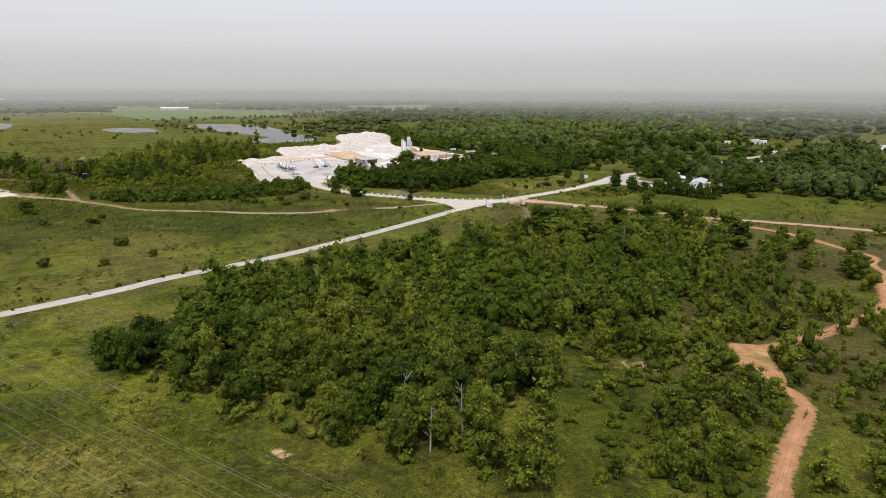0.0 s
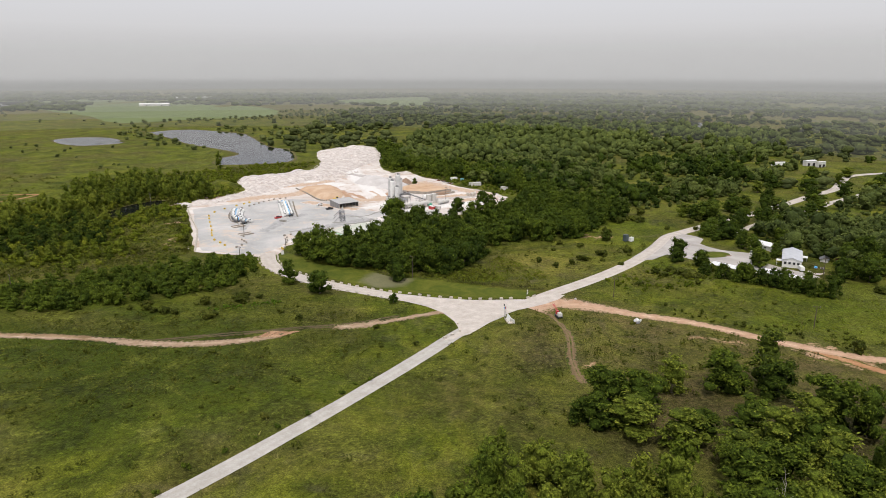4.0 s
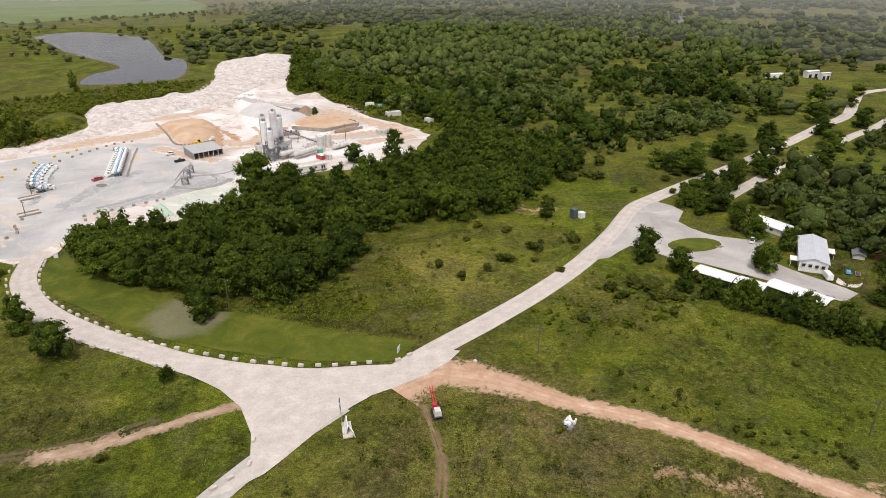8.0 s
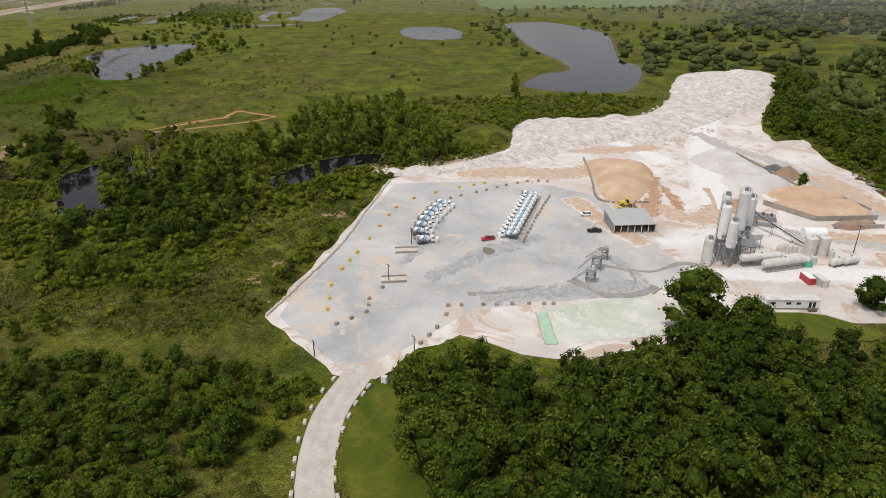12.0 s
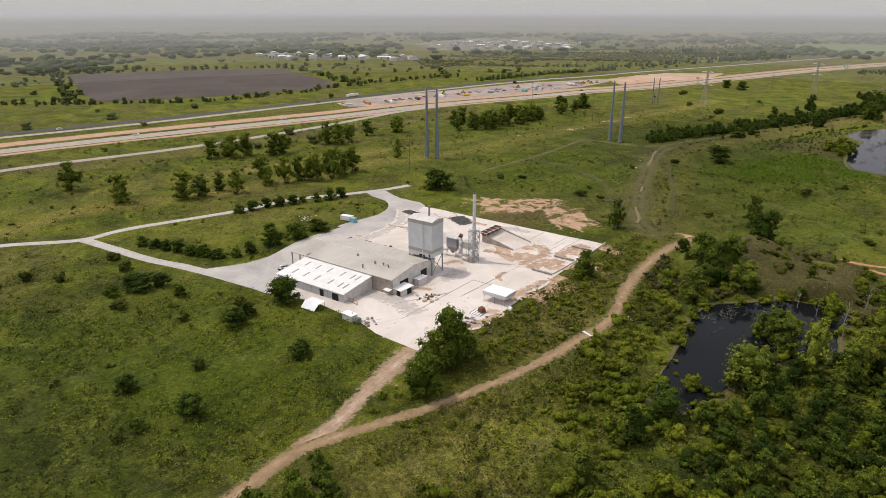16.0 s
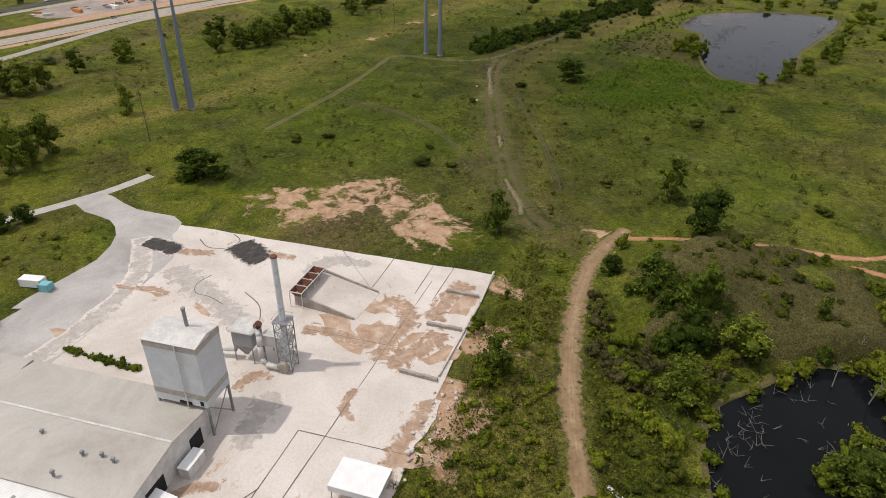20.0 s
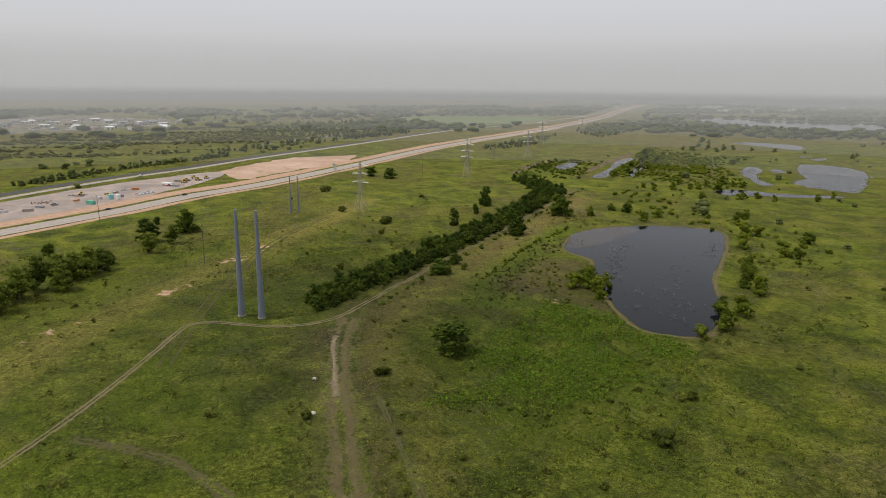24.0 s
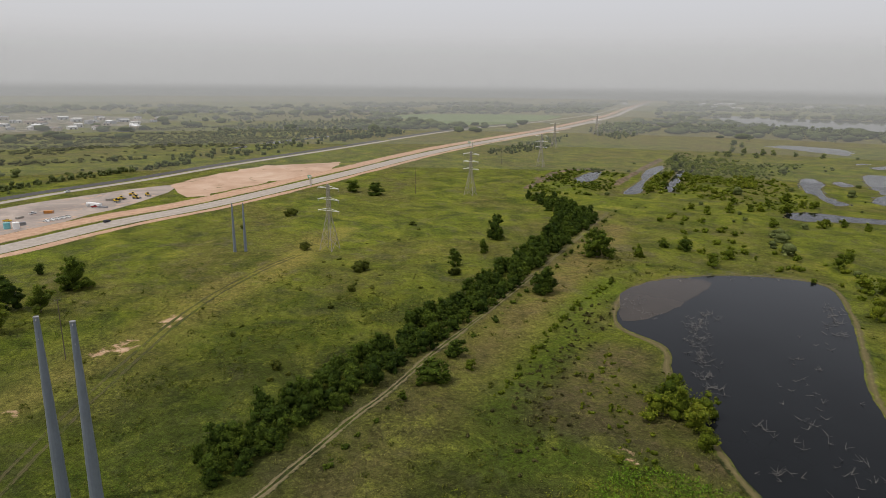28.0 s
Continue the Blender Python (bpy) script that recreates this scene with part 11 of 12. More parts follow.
def lattice_tower(x, y, h, heading):
    """A lattice pylon: splayed legs, narrow mast and three pairs of arms."""
    ob = thing("lattice_pylon", "pale steel lattice pylon with three crossarms", "pylon", "lattice pylons", at=pose(x, y, -0.1, 0, 0, heading))
    w0, w1, w2, zw = 4.6, 1.2, 0.6, h * 0.52
    pale = DEADWOOD
    corner = lambda k: ((1, 1), (-1, 1), (-1, -1), (1, -1))[k % 4]
    for k in range(4):
        cx, cy = corner(k)
        part("leg", Shape().rod((cx * w0, cy * w0, 0), (cx * w1, cy * w1, zw), 0.2, n=5).rod((cx * w1, cy * w1, zw), (cx * w2, cy * w2, h), 0.16, n=5), pale, ob)
        dx, dy = corner(k + 1)
        s = Shape()
        zs = [0, h * 0.17, h * 0.31, h * 0.43, zw, h * 0.6, h * 0.68, h * 0.76, h * 0.84, h * 0.92, h]
        wd = lambda z: w0 + (w1 - w0) * z / zw if z <= zw else w1 + (w2 - w1) * (z - zw) / (h - zw)
        for a, b in zip(zs[:-1], zs[1:]):
            s.rod((cx * wd(a), cy * wd(a), a), (dx * wd(b), dy * wd(b), b), 0.1, n=4).rod((dx * wd(a), dy * wd(a), a), (cx * wd(b), cy * wd(b), b), 0.1, n=4).rod((cx * wd(b), cy * wd(b), b), (dx * wd(b), dy * wd(b), b), 0.09, n=4)
        part("bracing", s, pale, ob)
    for z in (h * 0.60, h * 0.77, h * 0.94):
        part("crossarm", Shape().rod((0, -8, z), (0, 8, z), 0.17, n=5).rod((0, -8, z), (0, 0, z + 1.6), 0.1, n=4).rod((0, 8, z), (0, 0, z + 1.6), 0.1, n=4), WHITE, ob)
        part("insulators", Shape().rod((0, -7.6, z), (0, -7.6, z - 1.8), 0.12, n=5).rod((0, 7.6, z), (0, 7.6, z - 1.8), 0.12, n=5), STEEL, ob)


lattice_tower(-908.0, 714.5, 42, 128)
lattice_tower(-1051.6, 896.3, 41, 128)
lattice_tower(-1200, 1080, 41, 128)
lattice_tower(-1389.3, 1238.4, 41, 128)
lattice_tower(-1560, 1465, 41, 128)
LINE = mat_plain("aluminium_line", (0.50, 0.49, 0.47), 0.4, 0.3, 0.05)
power = thing("power_line", "pale overhead power line wires above pasture", "power line", kind="structure")
for x, y in ((-14.5, 66.4), (-15.5, 66.4), (-20, 66.4), (-22.6, 66.4), (-24.5, 66.4), (-29.1, 66.4), (-33.6, 66.4), (-35.2, 66.4), (-41.7, 66.4), (-8.1, 67.7)):
    w = Shape()
    for k in range(8):
        a, b = -160 + 40 * k, -120 + 40 * k
        za, zb = 26.5 + 0.00025 * (a + 20) ** 2, 26.5 + 0.00025 * (b + 20) ** 2
        w.rod((x + a * 0.83, y - a * 0.56, za), (x + b * 0.83, y - b * 0.56, zb), 0.008, n=4)
    part("wire", w, LINE, power)

# ---- junction ----
flag = thing("entrance_sign", "white leaning sign boards with three flagpoles", "sign", at=pose(31.0, 414.5, 0.1, 0, 0, 100))
part("board", Shape().box((0.3, 0, 1.4), (4.6, 0.2, 2.6), 0, 14).box((-1.5, -1.1, 1.0), (3.6, 0.2, 1.9), 20, -10), WHITE, flag)
part("plinth", Shape().box((0, -0.2, 0.2), (6.0, 2.4, 0.4)), BLOCK, flag)
for k, (x, mat) in enumerate(((2.4, BLUE), (1.2, RED), (3.4, BLACK))):
    pole = part("flagpole", Shape().rod((x, 0.9, 0), (x, 0.9, 6.0 + k * 0.5), 0.06, n=6), STEEL, flag)
    part("flag", Shape().add([(x, 0.9, 5.9 + k * 0.5), (x, 0.9, 5.0 + k * 0.5), (x + 0.75, 1.15, 4.7 + k * 0.5), (x + 1.5, 0.85, 4.8 + k * 0.5), (x + 1.5, 0.85, 5.6 + k * 0.5), (x + 0.75, 1.15, 5.6 + k * 0.5)], [(0, 1, 2, 5), (5, 2, 3, 4)]), mat, pole)
sgn = thing("road_sign", "white roadside notice board on two posts", "sign", at=pose(43.5, 448.0, 0.1, 0, 0, 70))
part("board", Shape().box((0, 0, 1.9), (2.2, 0.1, 2.0)), WHITE, sgn)
part("text_bar", Shape().box((0, -0.07, 2.3), (1.6, 0.03, 0.18)).box((0, -0.07, 1.9), (1.6, 0.03, 0.14)).box((0, -0.07, 1.5), (1.2, 0.03, 0.14)), STEEL, sgn)
for x in (-0.9, 0.9):
    part("post", Shape().rod((x, 0.08, 0), (x, 0.08, 2.9), 0.06, n=6), WOOD, sgn)
bl = thing("white_boulder", "white boulder at the meadow's edge", "boulder", at=pose(65.6, 443.1, 0))
part("stone", Shape().lathe((0, 0, -0.2), (0.1, 0.1, 0.7), ((0, 0.6), (0.45, 0.65), (0.8, 0.4), (1, 0.15)), 8), ROCK, bl)
drill = thing("drill_rig", "red tracked drill rig with lowered mast", "drill rig", at=pose(53.3, 421.0, 0.1, 0, 0, 100))
for s in (-1, 1):
    t = part("track", Shape().box((-1.6, s * 1.0, 0.45), (4.0, 0.6, 0.7), shrink=0.85).box((-1.6, s * 1.0, 0.45), (4.4, 0.5, 0.4)), BLACK, drill)
    part("wheel", Shape().lathe((0.2, s * 1.32, 0.45), (0.2, s * 1.36, 0.45), ((0, 0.3), (1, 0.3)), 10), STEEL, t)
part("deck", Shape().box((-1.5, 0, 1.0), (4.6, 1.9, 0.35)), STEEL, drill)
part("engine_cover", Shape().box((-2.6, 0, 1.8), (2.2, 1.7, 1.3), shrink=0.9), DIRTY_WHITE, drill)
part("cab", Shape().box((-0.4, 0.4, 1.9), (1.3, 1.1, 1.6), shrink=0.9), RED, drill)
mast = Shape()
for s in (-0.35, 0.35):
    for z in (1.6, 2.2):
        mast.rod((-1.0, s, z), (6.0, s, z + 1.6), 0.08, n=5)
for k in range(8):
    a = -1.0 + 0.875 * k
    mast.rod((a, -0.35, 1.6 + (a + 1) * 0.229), (a + 0.875, 0.35, 2.2 + (a + 1.875) * 0.229), 0.05, n=4)
part("mast", mast, RED, drill)
part("hose_reel", Shape().lathe((0.8, -1.1, 1.6), (0.8, -0.6, 1.6), ((0, 0.55), (1, 0.55)), 10), BLACK, drill)
for x, y, paint, size, label in ((120.3, 554.8, mat_plain("slate_tank", (0.06, 0.08, 0.09), 0.5), (2.6, 2.6, 4.0), "dark slate tank beside bushes"), (123.6, 554.5, WHITE, (2.8, 2.4, 2.4), "white equipment cabinet beside bushes")):
    ob = thing("equipment_cabinet", label, "cabinet", at=pose(x, y, 0.0, 0, 0, 30))
    part("body", Shape().box((0, 0, size[2] / 2), size, shrink=0.96), paint, ob)
    part("lid", Shape().box((0, 0, size[2] + 0.06), (size[0] * 1.02, size[1] * 1.02, 0.12)), paint, ob)
wb = thing("valve_box", "white box at the yard's gate", "box", at=pose(-91.7, 524.4, 0.05, 0, 0, 20))
part("body", Shape().box((0, 0, 0.9), (1.6, 1.4, 1.8), shrink=0.9), WHITE, wb)
part("lid", Shape().box((0, 0, 1.85), (1.6, 1.4, 0.1)), DIRTY_WHITE, wb)
ys = thing("gate_sign", "yellow notice panel at the yard's gate", "sign", at=pose(-93.8, 533.4, 0.05, 0, 0, 125))
part("panel", Shape().box((0, 0, 1.1), (3.6, 0.15, 1.5)), YELLOW, ys)
part("post", Shape().rod((-1.6, 0.12, 0), (-1.6, 0.12, 1.9), 0.07, n=6).rod((1.6, 0.12, 0), (1.6, 0.12, 1.9), 0.07, n=6), STEEL, ys)
for x, y, a in ((-138.9, 596.3, 40), (-127.5, 573.9, 40)):
    ob = thing("wash_pad", "low concrete washout pad with kerbs", "pad", "washout pads", at=pose(x, y, 0.1, 0, 0, a))
    part("pad", Shape().box((0, 0, 0.12), (9.0, 4.5, 0.24)), BLOCK, ob)
    for s in (-1, 1):
        part("kerb", Shape().box((0, s * 2.2, 0.45), (9.0, 0.4, 0.7)), CONCRETE, ob)
sheet("puddle", [(-113.5, 612.5), (-110, 611), (-109, 614.5), (-112, 617), (-115.5, 616)], 0.14, mat_water("muddy_puddle", (0.16, 0.145, 0.115), 0.2), "muddy grey puddle on the yard slab", "puddle", clear=False, step=1.5, fray=0.4)
for line, w in (([(-72, 628), (-62, 629), (-52, 634), (-46, 646), (-38, 648)], 2.4), ([(-75, 610), (-62, 606), (-52, 612), (-48, 622)], 5.0), ([(-60, 629), (-55, 622), (-54, 614)], 1.8), ([(-100, 580), (-90, 588), (-82, 597)], 3.5)):
    strip("wet_streak", line, w, mat_track("wet_concrete_streak", ((0.24, 0.23, 0.215), (0.30, 0.285, 0.265), (0.38, 0.36, 0.335)), 0.8, 0.5) if w == 2.4 else bpy.data.materials["wet_concrete_streak"], 0.145, 1.4, 0, 2.5, "wet grey streak on pale ground", clear=False)

# ---- houses ----
def house(x, y, heading, size, eave, ridge, skin, roof_mat, label, windows=(), name="house", open_side=False):
    """A gabled house: walls, two roof planes with thickness, windows with frames, door."""
    l, w = size
    ob = thing(name, label, "house", at=pose(x, y, 0.05, 0, 0, heading))
    if not open_side:
        part("wall", Shape().add([(-l / 2, -w / 2, 0), (l / 2, -w / 2, 0), (l / 2, w / 2, 0), (-l / 2, w / 2, 0), (-l / 2, -w / 2, eave), (l / 2, -w / 2, eave), (l / 2, w / 2, eave), (-l / 2, w / 2, eave), (-l / 2, 0, ridge), (l / 2, 0, ridge)], [(0, 1, 5, 4), (2, 3, 7, 6), (1, 2, 6, 9, 5), (3, 0, 4, 8, 7)]), skin, ob)
    else:
        for px in np.linspace(-l / 2 + 0.3, l / 2 - 0.3, 4):
            for py in (-w / 2 + 0.2, w / 2 - 0.2):
                part("post", Shape().rod((px, py, 0), (px, py, eave), 0.09, n=6), STEEL, ob)
    o = 0.5
    for s in (-1, 1):
        part("roof", Shape().add([(-l / 2 - o, s * (w / 2 + o), eave - 0.1), (l / 2 + o, s * (w / 2 + o), eave - 0.1), (l / 2 + o, 0, ridge + 0.1), (-l / 2 - o, 0, ridge + 0.1), (-l / 2 - o, s * (w / 2 + o), eave + 0.08), (l / 2 + o, s * (w / 2 + o), eave + 0.08), (l / 2 + o, 0, ridge + 0.28), (-l / 2 - o, 0, ridge + 0.28)], [(0, 1, 2, 3), (7, 6, 5, 4), (0, 4, 5, 1), (1, 5, 6, 2), (3, 7, 4, 0)]), roof_mat, ob)
    part("ridge_cap", Shape().box((0, 0, ridge + 0.28), (l + 1.0, 0.4, 0.1)), roof_mat, ob)
    for face, pos, z, ww, wh in windows:
        if face in "ew":
            s = 1 if face == "e" else -1
            win = part("window", Shape().box((s * (l / 2 + 0.03), pos, z), (0.1, ww, wh)), GLASS, ob)
            part("window_frame", Shape().box((s * (l / 2 + 0.05), pos, z + wh / 2), (0.14, ww + 0.2, 0.12)).box((s * (l / 2 + 0.05), pos, z - wh / 2), (0.18, ww + 0.2, 0.1)), WHITE, win)
            part("awning", Shape().box((s * (l / 2 + 0.45), pos, z + wh / 2 + 0.1), (0.9, ww + 0.3, 0.08), 0, 0), STEEL, win)
        else:
            s = 1 if face == "n" else -1
            win = part("window", Shape().box((pos, s * (w / 2 + 0.03), z), (ww, 0.1, wh)), GLASS, ob)
            part("window_frame", Shape().box((pos, s * (w / 2 + 0.05), z + wh / 2), (ww + 0.2, 0.14, 0.12)).box((pos, s * (w / 2 + 0.05), z - wh / 2), (ww + 0.2, 0.18, 0.1)), WHITE, win)
    return ob


GREY_TIN = mat_sheet("grey_white_tin_roof", (0.50, 0.51, 0.54), 0.6, -28)
h1 = house(200.6, 504.8, 62, (25, 9.4), 4.2, 5.6, WHITE, GREY_TIN, "white gabled house with grey tin roof", [("w", -3.2, 2.6, 1.1, 1.3), ("w", -1.1, 2.6, 1.1, 1.3), ("w", 1.1, 2.6, 1.1, 1.3), ("w", 3.2, 2.6, 1.1, 1.3), ("s", -6, 2.2, 1.2, 1.2), ("s", 0, 2.2, 1.2, 1.2), ("s", 6, 2.2, 1.2, 1.2)])
part("door", Shape().box((3, -4.74, 1.1), (1.0, 0.1, 2.1)), WOOD, h1)
part("porch", Shape().box((-7.5, 6.2, 2.7), (4.5, 3.0, 0.12)).box((-9.5, 7.4, 1.35), (0.14, 0.14, 2.7)).box((-5.5, 7.4, 1.35), (0.14, 0.14, 2.7)), WHITE, h1)
part("side_porch", Shape().box((5, -6.3, 2.8), (5.0, 3.2, 0.12)).box((3, -7.6, 1.4), (0.14, 0.14, 2.8)).box((7, -7.6, 1.4), (0.14, 0.14, 2.8)), WHITE, h1)
house(201.0, 535.0, 118 - 180, (17, 8.0), 2.9, 4.0, WHITE, TIN_ROOF, "low white house with white tin roof", [("s", -4, 1.7, 1.4, 1.1), ("s", 2, 1.7, 1.4, 1.1)])
house(156.5, 490.0, -46, (13, 6.0), 2.8, 3.2, WHITE, TIN_ROOF, "long white tin roofed carport", open_side=True, name="carport")
house(165.5, 481.5, -46, (9, 6.0), 2.8, 3.2, WHITE, TIN_ROOF, "short white tin roofed carport", open_side=True, name="carport")
house(178.5, 474.5, -52, (19, 6.5), 2.8, 3.2, WHITE, TIN_ROOF, "long white tin roofed carport behind a hedge", open_side=True, name="carport")
house(229, 501, 20, (9, 6), 2.6, 3.8, RUST, RUST, "rusty tin barn behind the house", name="barn")
house(219.5, 505.5, 60, (6, 4.0), 2.2, 2.8, DIRTY_WHITE, STEEL, "small grey roofed shed by the house", name="shed")
sheet("gravel_pad", [(199.1, 485.8), (206.2, 492.3), (213, 489.6), (203.4, 481.2)], 0.09, CHALK, "white gravel pad beside the house", "pad", step=2, fray=0.4)
cmp_ = thing("camper_trailer", "small white camper trailer before the house", "trailer", at=pose(197.4, 488.6, 0.08, 0, 0, 80))
part("body", Shape().box((0, 0, 1.5), (4.6, 2.1, 2.0), shrink=0.94), WHITE, cmp_)
part("window", Shape().box((0.4, -1.05, 1.8), (1.4, 0.06, 0.6)), GLASS, cmp_)
for s in (-1, 1):
    wheel(cmp_, -0.3, s * 0.95, 0.35, 0.22)
for x, y in ((207.2, 492.0), (209.8, 490.5)):
    ob = thing("utility_trailer", "small flat trailer on the gravel pad", "trailer", "utility trailers", at=pose(x, y, 0.1, 0, 0, 60))
    part("bed", Shape().box((0, 0, 0.75), (3.6, 1.8, 0.16)), STEEL, ob)
    part("load", Shape().box((-0.3, 0, 1.1), (2.4, 1.4, 0.6), shrink=0.8), WOOD if x > 208 else BLUE, ob)
    for s in (-1, 1):
        wheel(ob, -0.3, s * 1.0, 0.35, 0.22)
bed = heap("flower_bed", [(168.5, 519.5), (171.5, 521), (173.5, 519), (171, 517.5)], 0.6, BROWN, "small round flower bed in the lawn island", "flower bed", 0.6, 0.2, 0.7, 11, clear=False)
plant(BUSHES, 170.8, 519.3, 101, "small reddish shrub in the flower bed", "shrub", "", 0.7, 1.0, "shrub")
for x, y in ((158, 588), (176, 584), (184, 590), (180, 604), (188, 611)):
    plant(BUSHES, x, y, 102, "dark clipped bush beside the road", "bush", "bushes beside the road", 2.0, 0.9, "bush")
for x, y, s in ((186, 560, 0.9), (194, 568, 0.9), (180, 566, 0.75), (190, 545, 0.7), (199, 549, 0.6), (196, 515, 0.6), (190, 528, 0.7), (186, 536, 0.75), (211, 522, 0.5), (214, 545, 0.7)):
    plant(OAKS, x, y, 103, "broad dark oak shading the houses", "tree", "trees near the houses", s * 1.5, 0.95)
# far yard to the north-east
for k, (x, y, a) in enumerate(((590, 850, 40), (602, 866, 40), (560, 860, 40), (618, 838, 40), (575, 845, 10))):
    container(x, y, a, (14, 5, 4), WHITE if k % 2 == 0 else DIRTY_WHITE, "far white shed in a pale yard", "far_shed")
for k in range(10):
    car((WHITE, STEEL, BLACK)[k % 3], "suv", "far parked car in a pale yard", "car", "car", pose(548 + 5.5 * k, 834 + 3.2 * k + (k % 2) * 9, 0.1, 0, 0, 120))
container(395, 905, 10, (18, 5, 4), WHITE, "far white shed among trees", "far_shed")

# ---- highway works ----
for k, (x, y, a, l, paint, label) in enumerate((
    (-1035.7, 508.8, 35, 9, GREEN_PAINT, "green and orange container in the works yard"), (-1124.8, 579, 40, 15, WHITE, "white trailer in the works yard"), (-893, 318, 40, 12, ORANGE, "orange container in the works yard"),
    (-905, 345, 35, 12, WHITE, "white trailer in the works yard"), (-940, 372, 30, 10, RUST, "rusty container in the works yard"), (-968, 400, 50, 12, WHITE, "white trailer in the works yard"), (-985, 432, 35, 10, YELLOW, "yellow container in the works yard"),
)):
    container(x, y, a, (l, 2.8, 3.0), paint, label, "site_container")
for x, y, r, h, paint in ((-1056.8, 525, 2.2, 4.6, TEAL_PAINT), (-1054.5, 530.8, 2.2, 4.8, WHITE)):
    ob = thing("standing_tank", "round tank in the works yard", "tank", "works tanks", at=pose(x, y, 0.05))
    part("shell", Shape().lathe((0, 0, 0), (0, 0, h), ((0, r), (0.95, r), (1, r * 0.6)), 16), paint, ob)
    part("hatch", Shape().lathe((0, 0, h - 0.02), (0, 0, h + 0.2), ((0, 0.35), (1, 0.35)), 8), STEEL, ob)
for k, (x, y, a) in enumerate(((-1138, 596, 30), (-1149.5, 600, 120), (-1150, 612, 60), (-1160, 622, 20), (-1168, 610, 75), (-1000, 400, 40), (-1012, 425, 100), (-1090, 500, 30))):
    wl = wheel_loader(pose(x, y, 0.1, 0, 0, a))
    tagged(wl, "yellow earth mover in the works yard", "loader", "earth movers")
for k in range(5):
    car(WHITE, "pickup", "white pickup in the works yard", "pickup_truck", "truck", pose(-1072 - 2.8 * k, 548 + 3.4 * k, 0.1, 0, 0, 35))
for k in range(9):
    car((WHITE, RED, STEEL)[k % 3], "pickup", "pickup truck parked in the works yard", "pickup_truck", "truck", pose(-912 - 13 * k + (k % 2) * 7, 322 + 14 * k, 0.1, 0, 0, 40 + 30 * (k % 3)))
debris("steel_stock", "rows of rusty steel stock in the works yard", "steel stock", -1060, 470, 9, 30, [RUST, BROWN, RUST], 21)
debris("steel_stock", "rows of rusty steel stock in the works yard", "steel stock", -1090, 497, 9, 30, [RUST, BROWN], 22)
debris("steel_stock", "piles of timber and steel in the works yard", "steel stock", -930, 345, 10, 30, [RUST, WHITE, ORANGE], 23)
for x, y in ((-1158.9, 772.4), (-1436.2, 1113.6)):
    ob = thing("highway_sign", "green overhead highway sign on a post", "sign", "highway signs", at=pose(x - 18, y + 4, 0.1, 0, 0, 128))
    part("post", Shape().rod((0, 0, 0), (0, 0, 8.0), 0.3, n=8), STEEL, ob)
    part("panel", Shape().box((0, 0, 7.0), (0.2, 5.0, 2.6)), GREEN_PAINT, ob)
    part("text_bar", Shape().box((-0.13, 0, 7.4), (0.04, 3.6, 0.35)).box((-0.13, 0, 6.6), (0.04, 2.8, 0.35)), WHITE, ob)
    pier = thing("bridge_pier", "tall pale concrete pier beside the highway", "pier", "bridge piers", at=pose(x, y, 0))
    part("column", Shape().rod((0, 0, 0), (0, 0, 9.5), 1.0, n=12), BLOCK, pier)
    part("cap", Shape().box((0, 0, 9.8), (2.6, 2.2, 0.8)), BLOCK, pier)
big_truck = thing("semi_truck", "white semi trailer truck on the far carriageway", "truck", at=pose(-960, 283, 0.2, 0, 0, 318))
part("trailer", Shape().box((-3, 0, 2.6), (14.5, 2.6, 2.8)), WHITE, big_truck)
part("cab", Shape().box((6.6, 0, 2.0), (3.0, 2.4, 2.6), shrink=0.9), WHITE, big_truck)
for x in (7.2, 5.4, -7.5, -8.8):
    for s in (-1, 1):
        wheel(big_truck, x, s * 1.0, 0.5, 0.4)

# ---- mounds, dead wood ----
heap("grass_mound", [(-420, 585), (-414, 612), (-392, 645), (-377, 646), (-352, 622), (-358, 598), (-378, 566), (-398, 568)], 6.5, GRASS, "grassy earth mound above the swampy pond", "mound", 3.0, 0.3, 0.8, 12, "structure", clear=False)
heap("grass_mound", [(-214, 742), (-222, 770), (-205, 785), (-186, 768), (-190, 746)], 7.0, GRASS, "round overgrown mound behind the quarry", "mound", 2.5, 0.2, 0.8, 13, "structure", clear=False)


def snag(rng, height, spread, n=6):
    """A bare branching dead stem."""
    s = Shape()
    lean_ = Vector((rng.uniform(-0.2, 0.2), rng.uniform(-0.2, 0.2), 1))
    top = lean_ * height
    s.rod((0, 0, -0.3), top, height * 0.022 + 0.05, 0.04, 5)
    for k in range(n):
        t = rng.uniform(0.3, 0.95)
        a = rng.uniform(0, 6.28)
        p0 = lean_ * height * t
        q = p0 + Vector((math.cos(a) * spread * rng.uniform(0.4, 1), math.sin(a) * spread * rng.uniform(0.4, 1), height * rng.uniform(0.08, 0.3)))
        s.rod(p0, q, 0.07, 0.03, 4)
        m_ = p0.lerp(q, 0.6)
        s.rod(m_, m_ + Vector((rng.uniform(-1, 1), rng.uniform(-1, 1), rng.uniform(0.3, 1.2))) * spread * 0.4, 0.04, 0.02, 4)
    return s


rng_s = random.Random(44)
SNAGS = []
for k in range(5):
    me = snag(rng_s, 9.0 + k, 2.4, 9).mesh("dead_tree")
    me.materials.append(DEADWOOD)
    SNAGS.append(me)
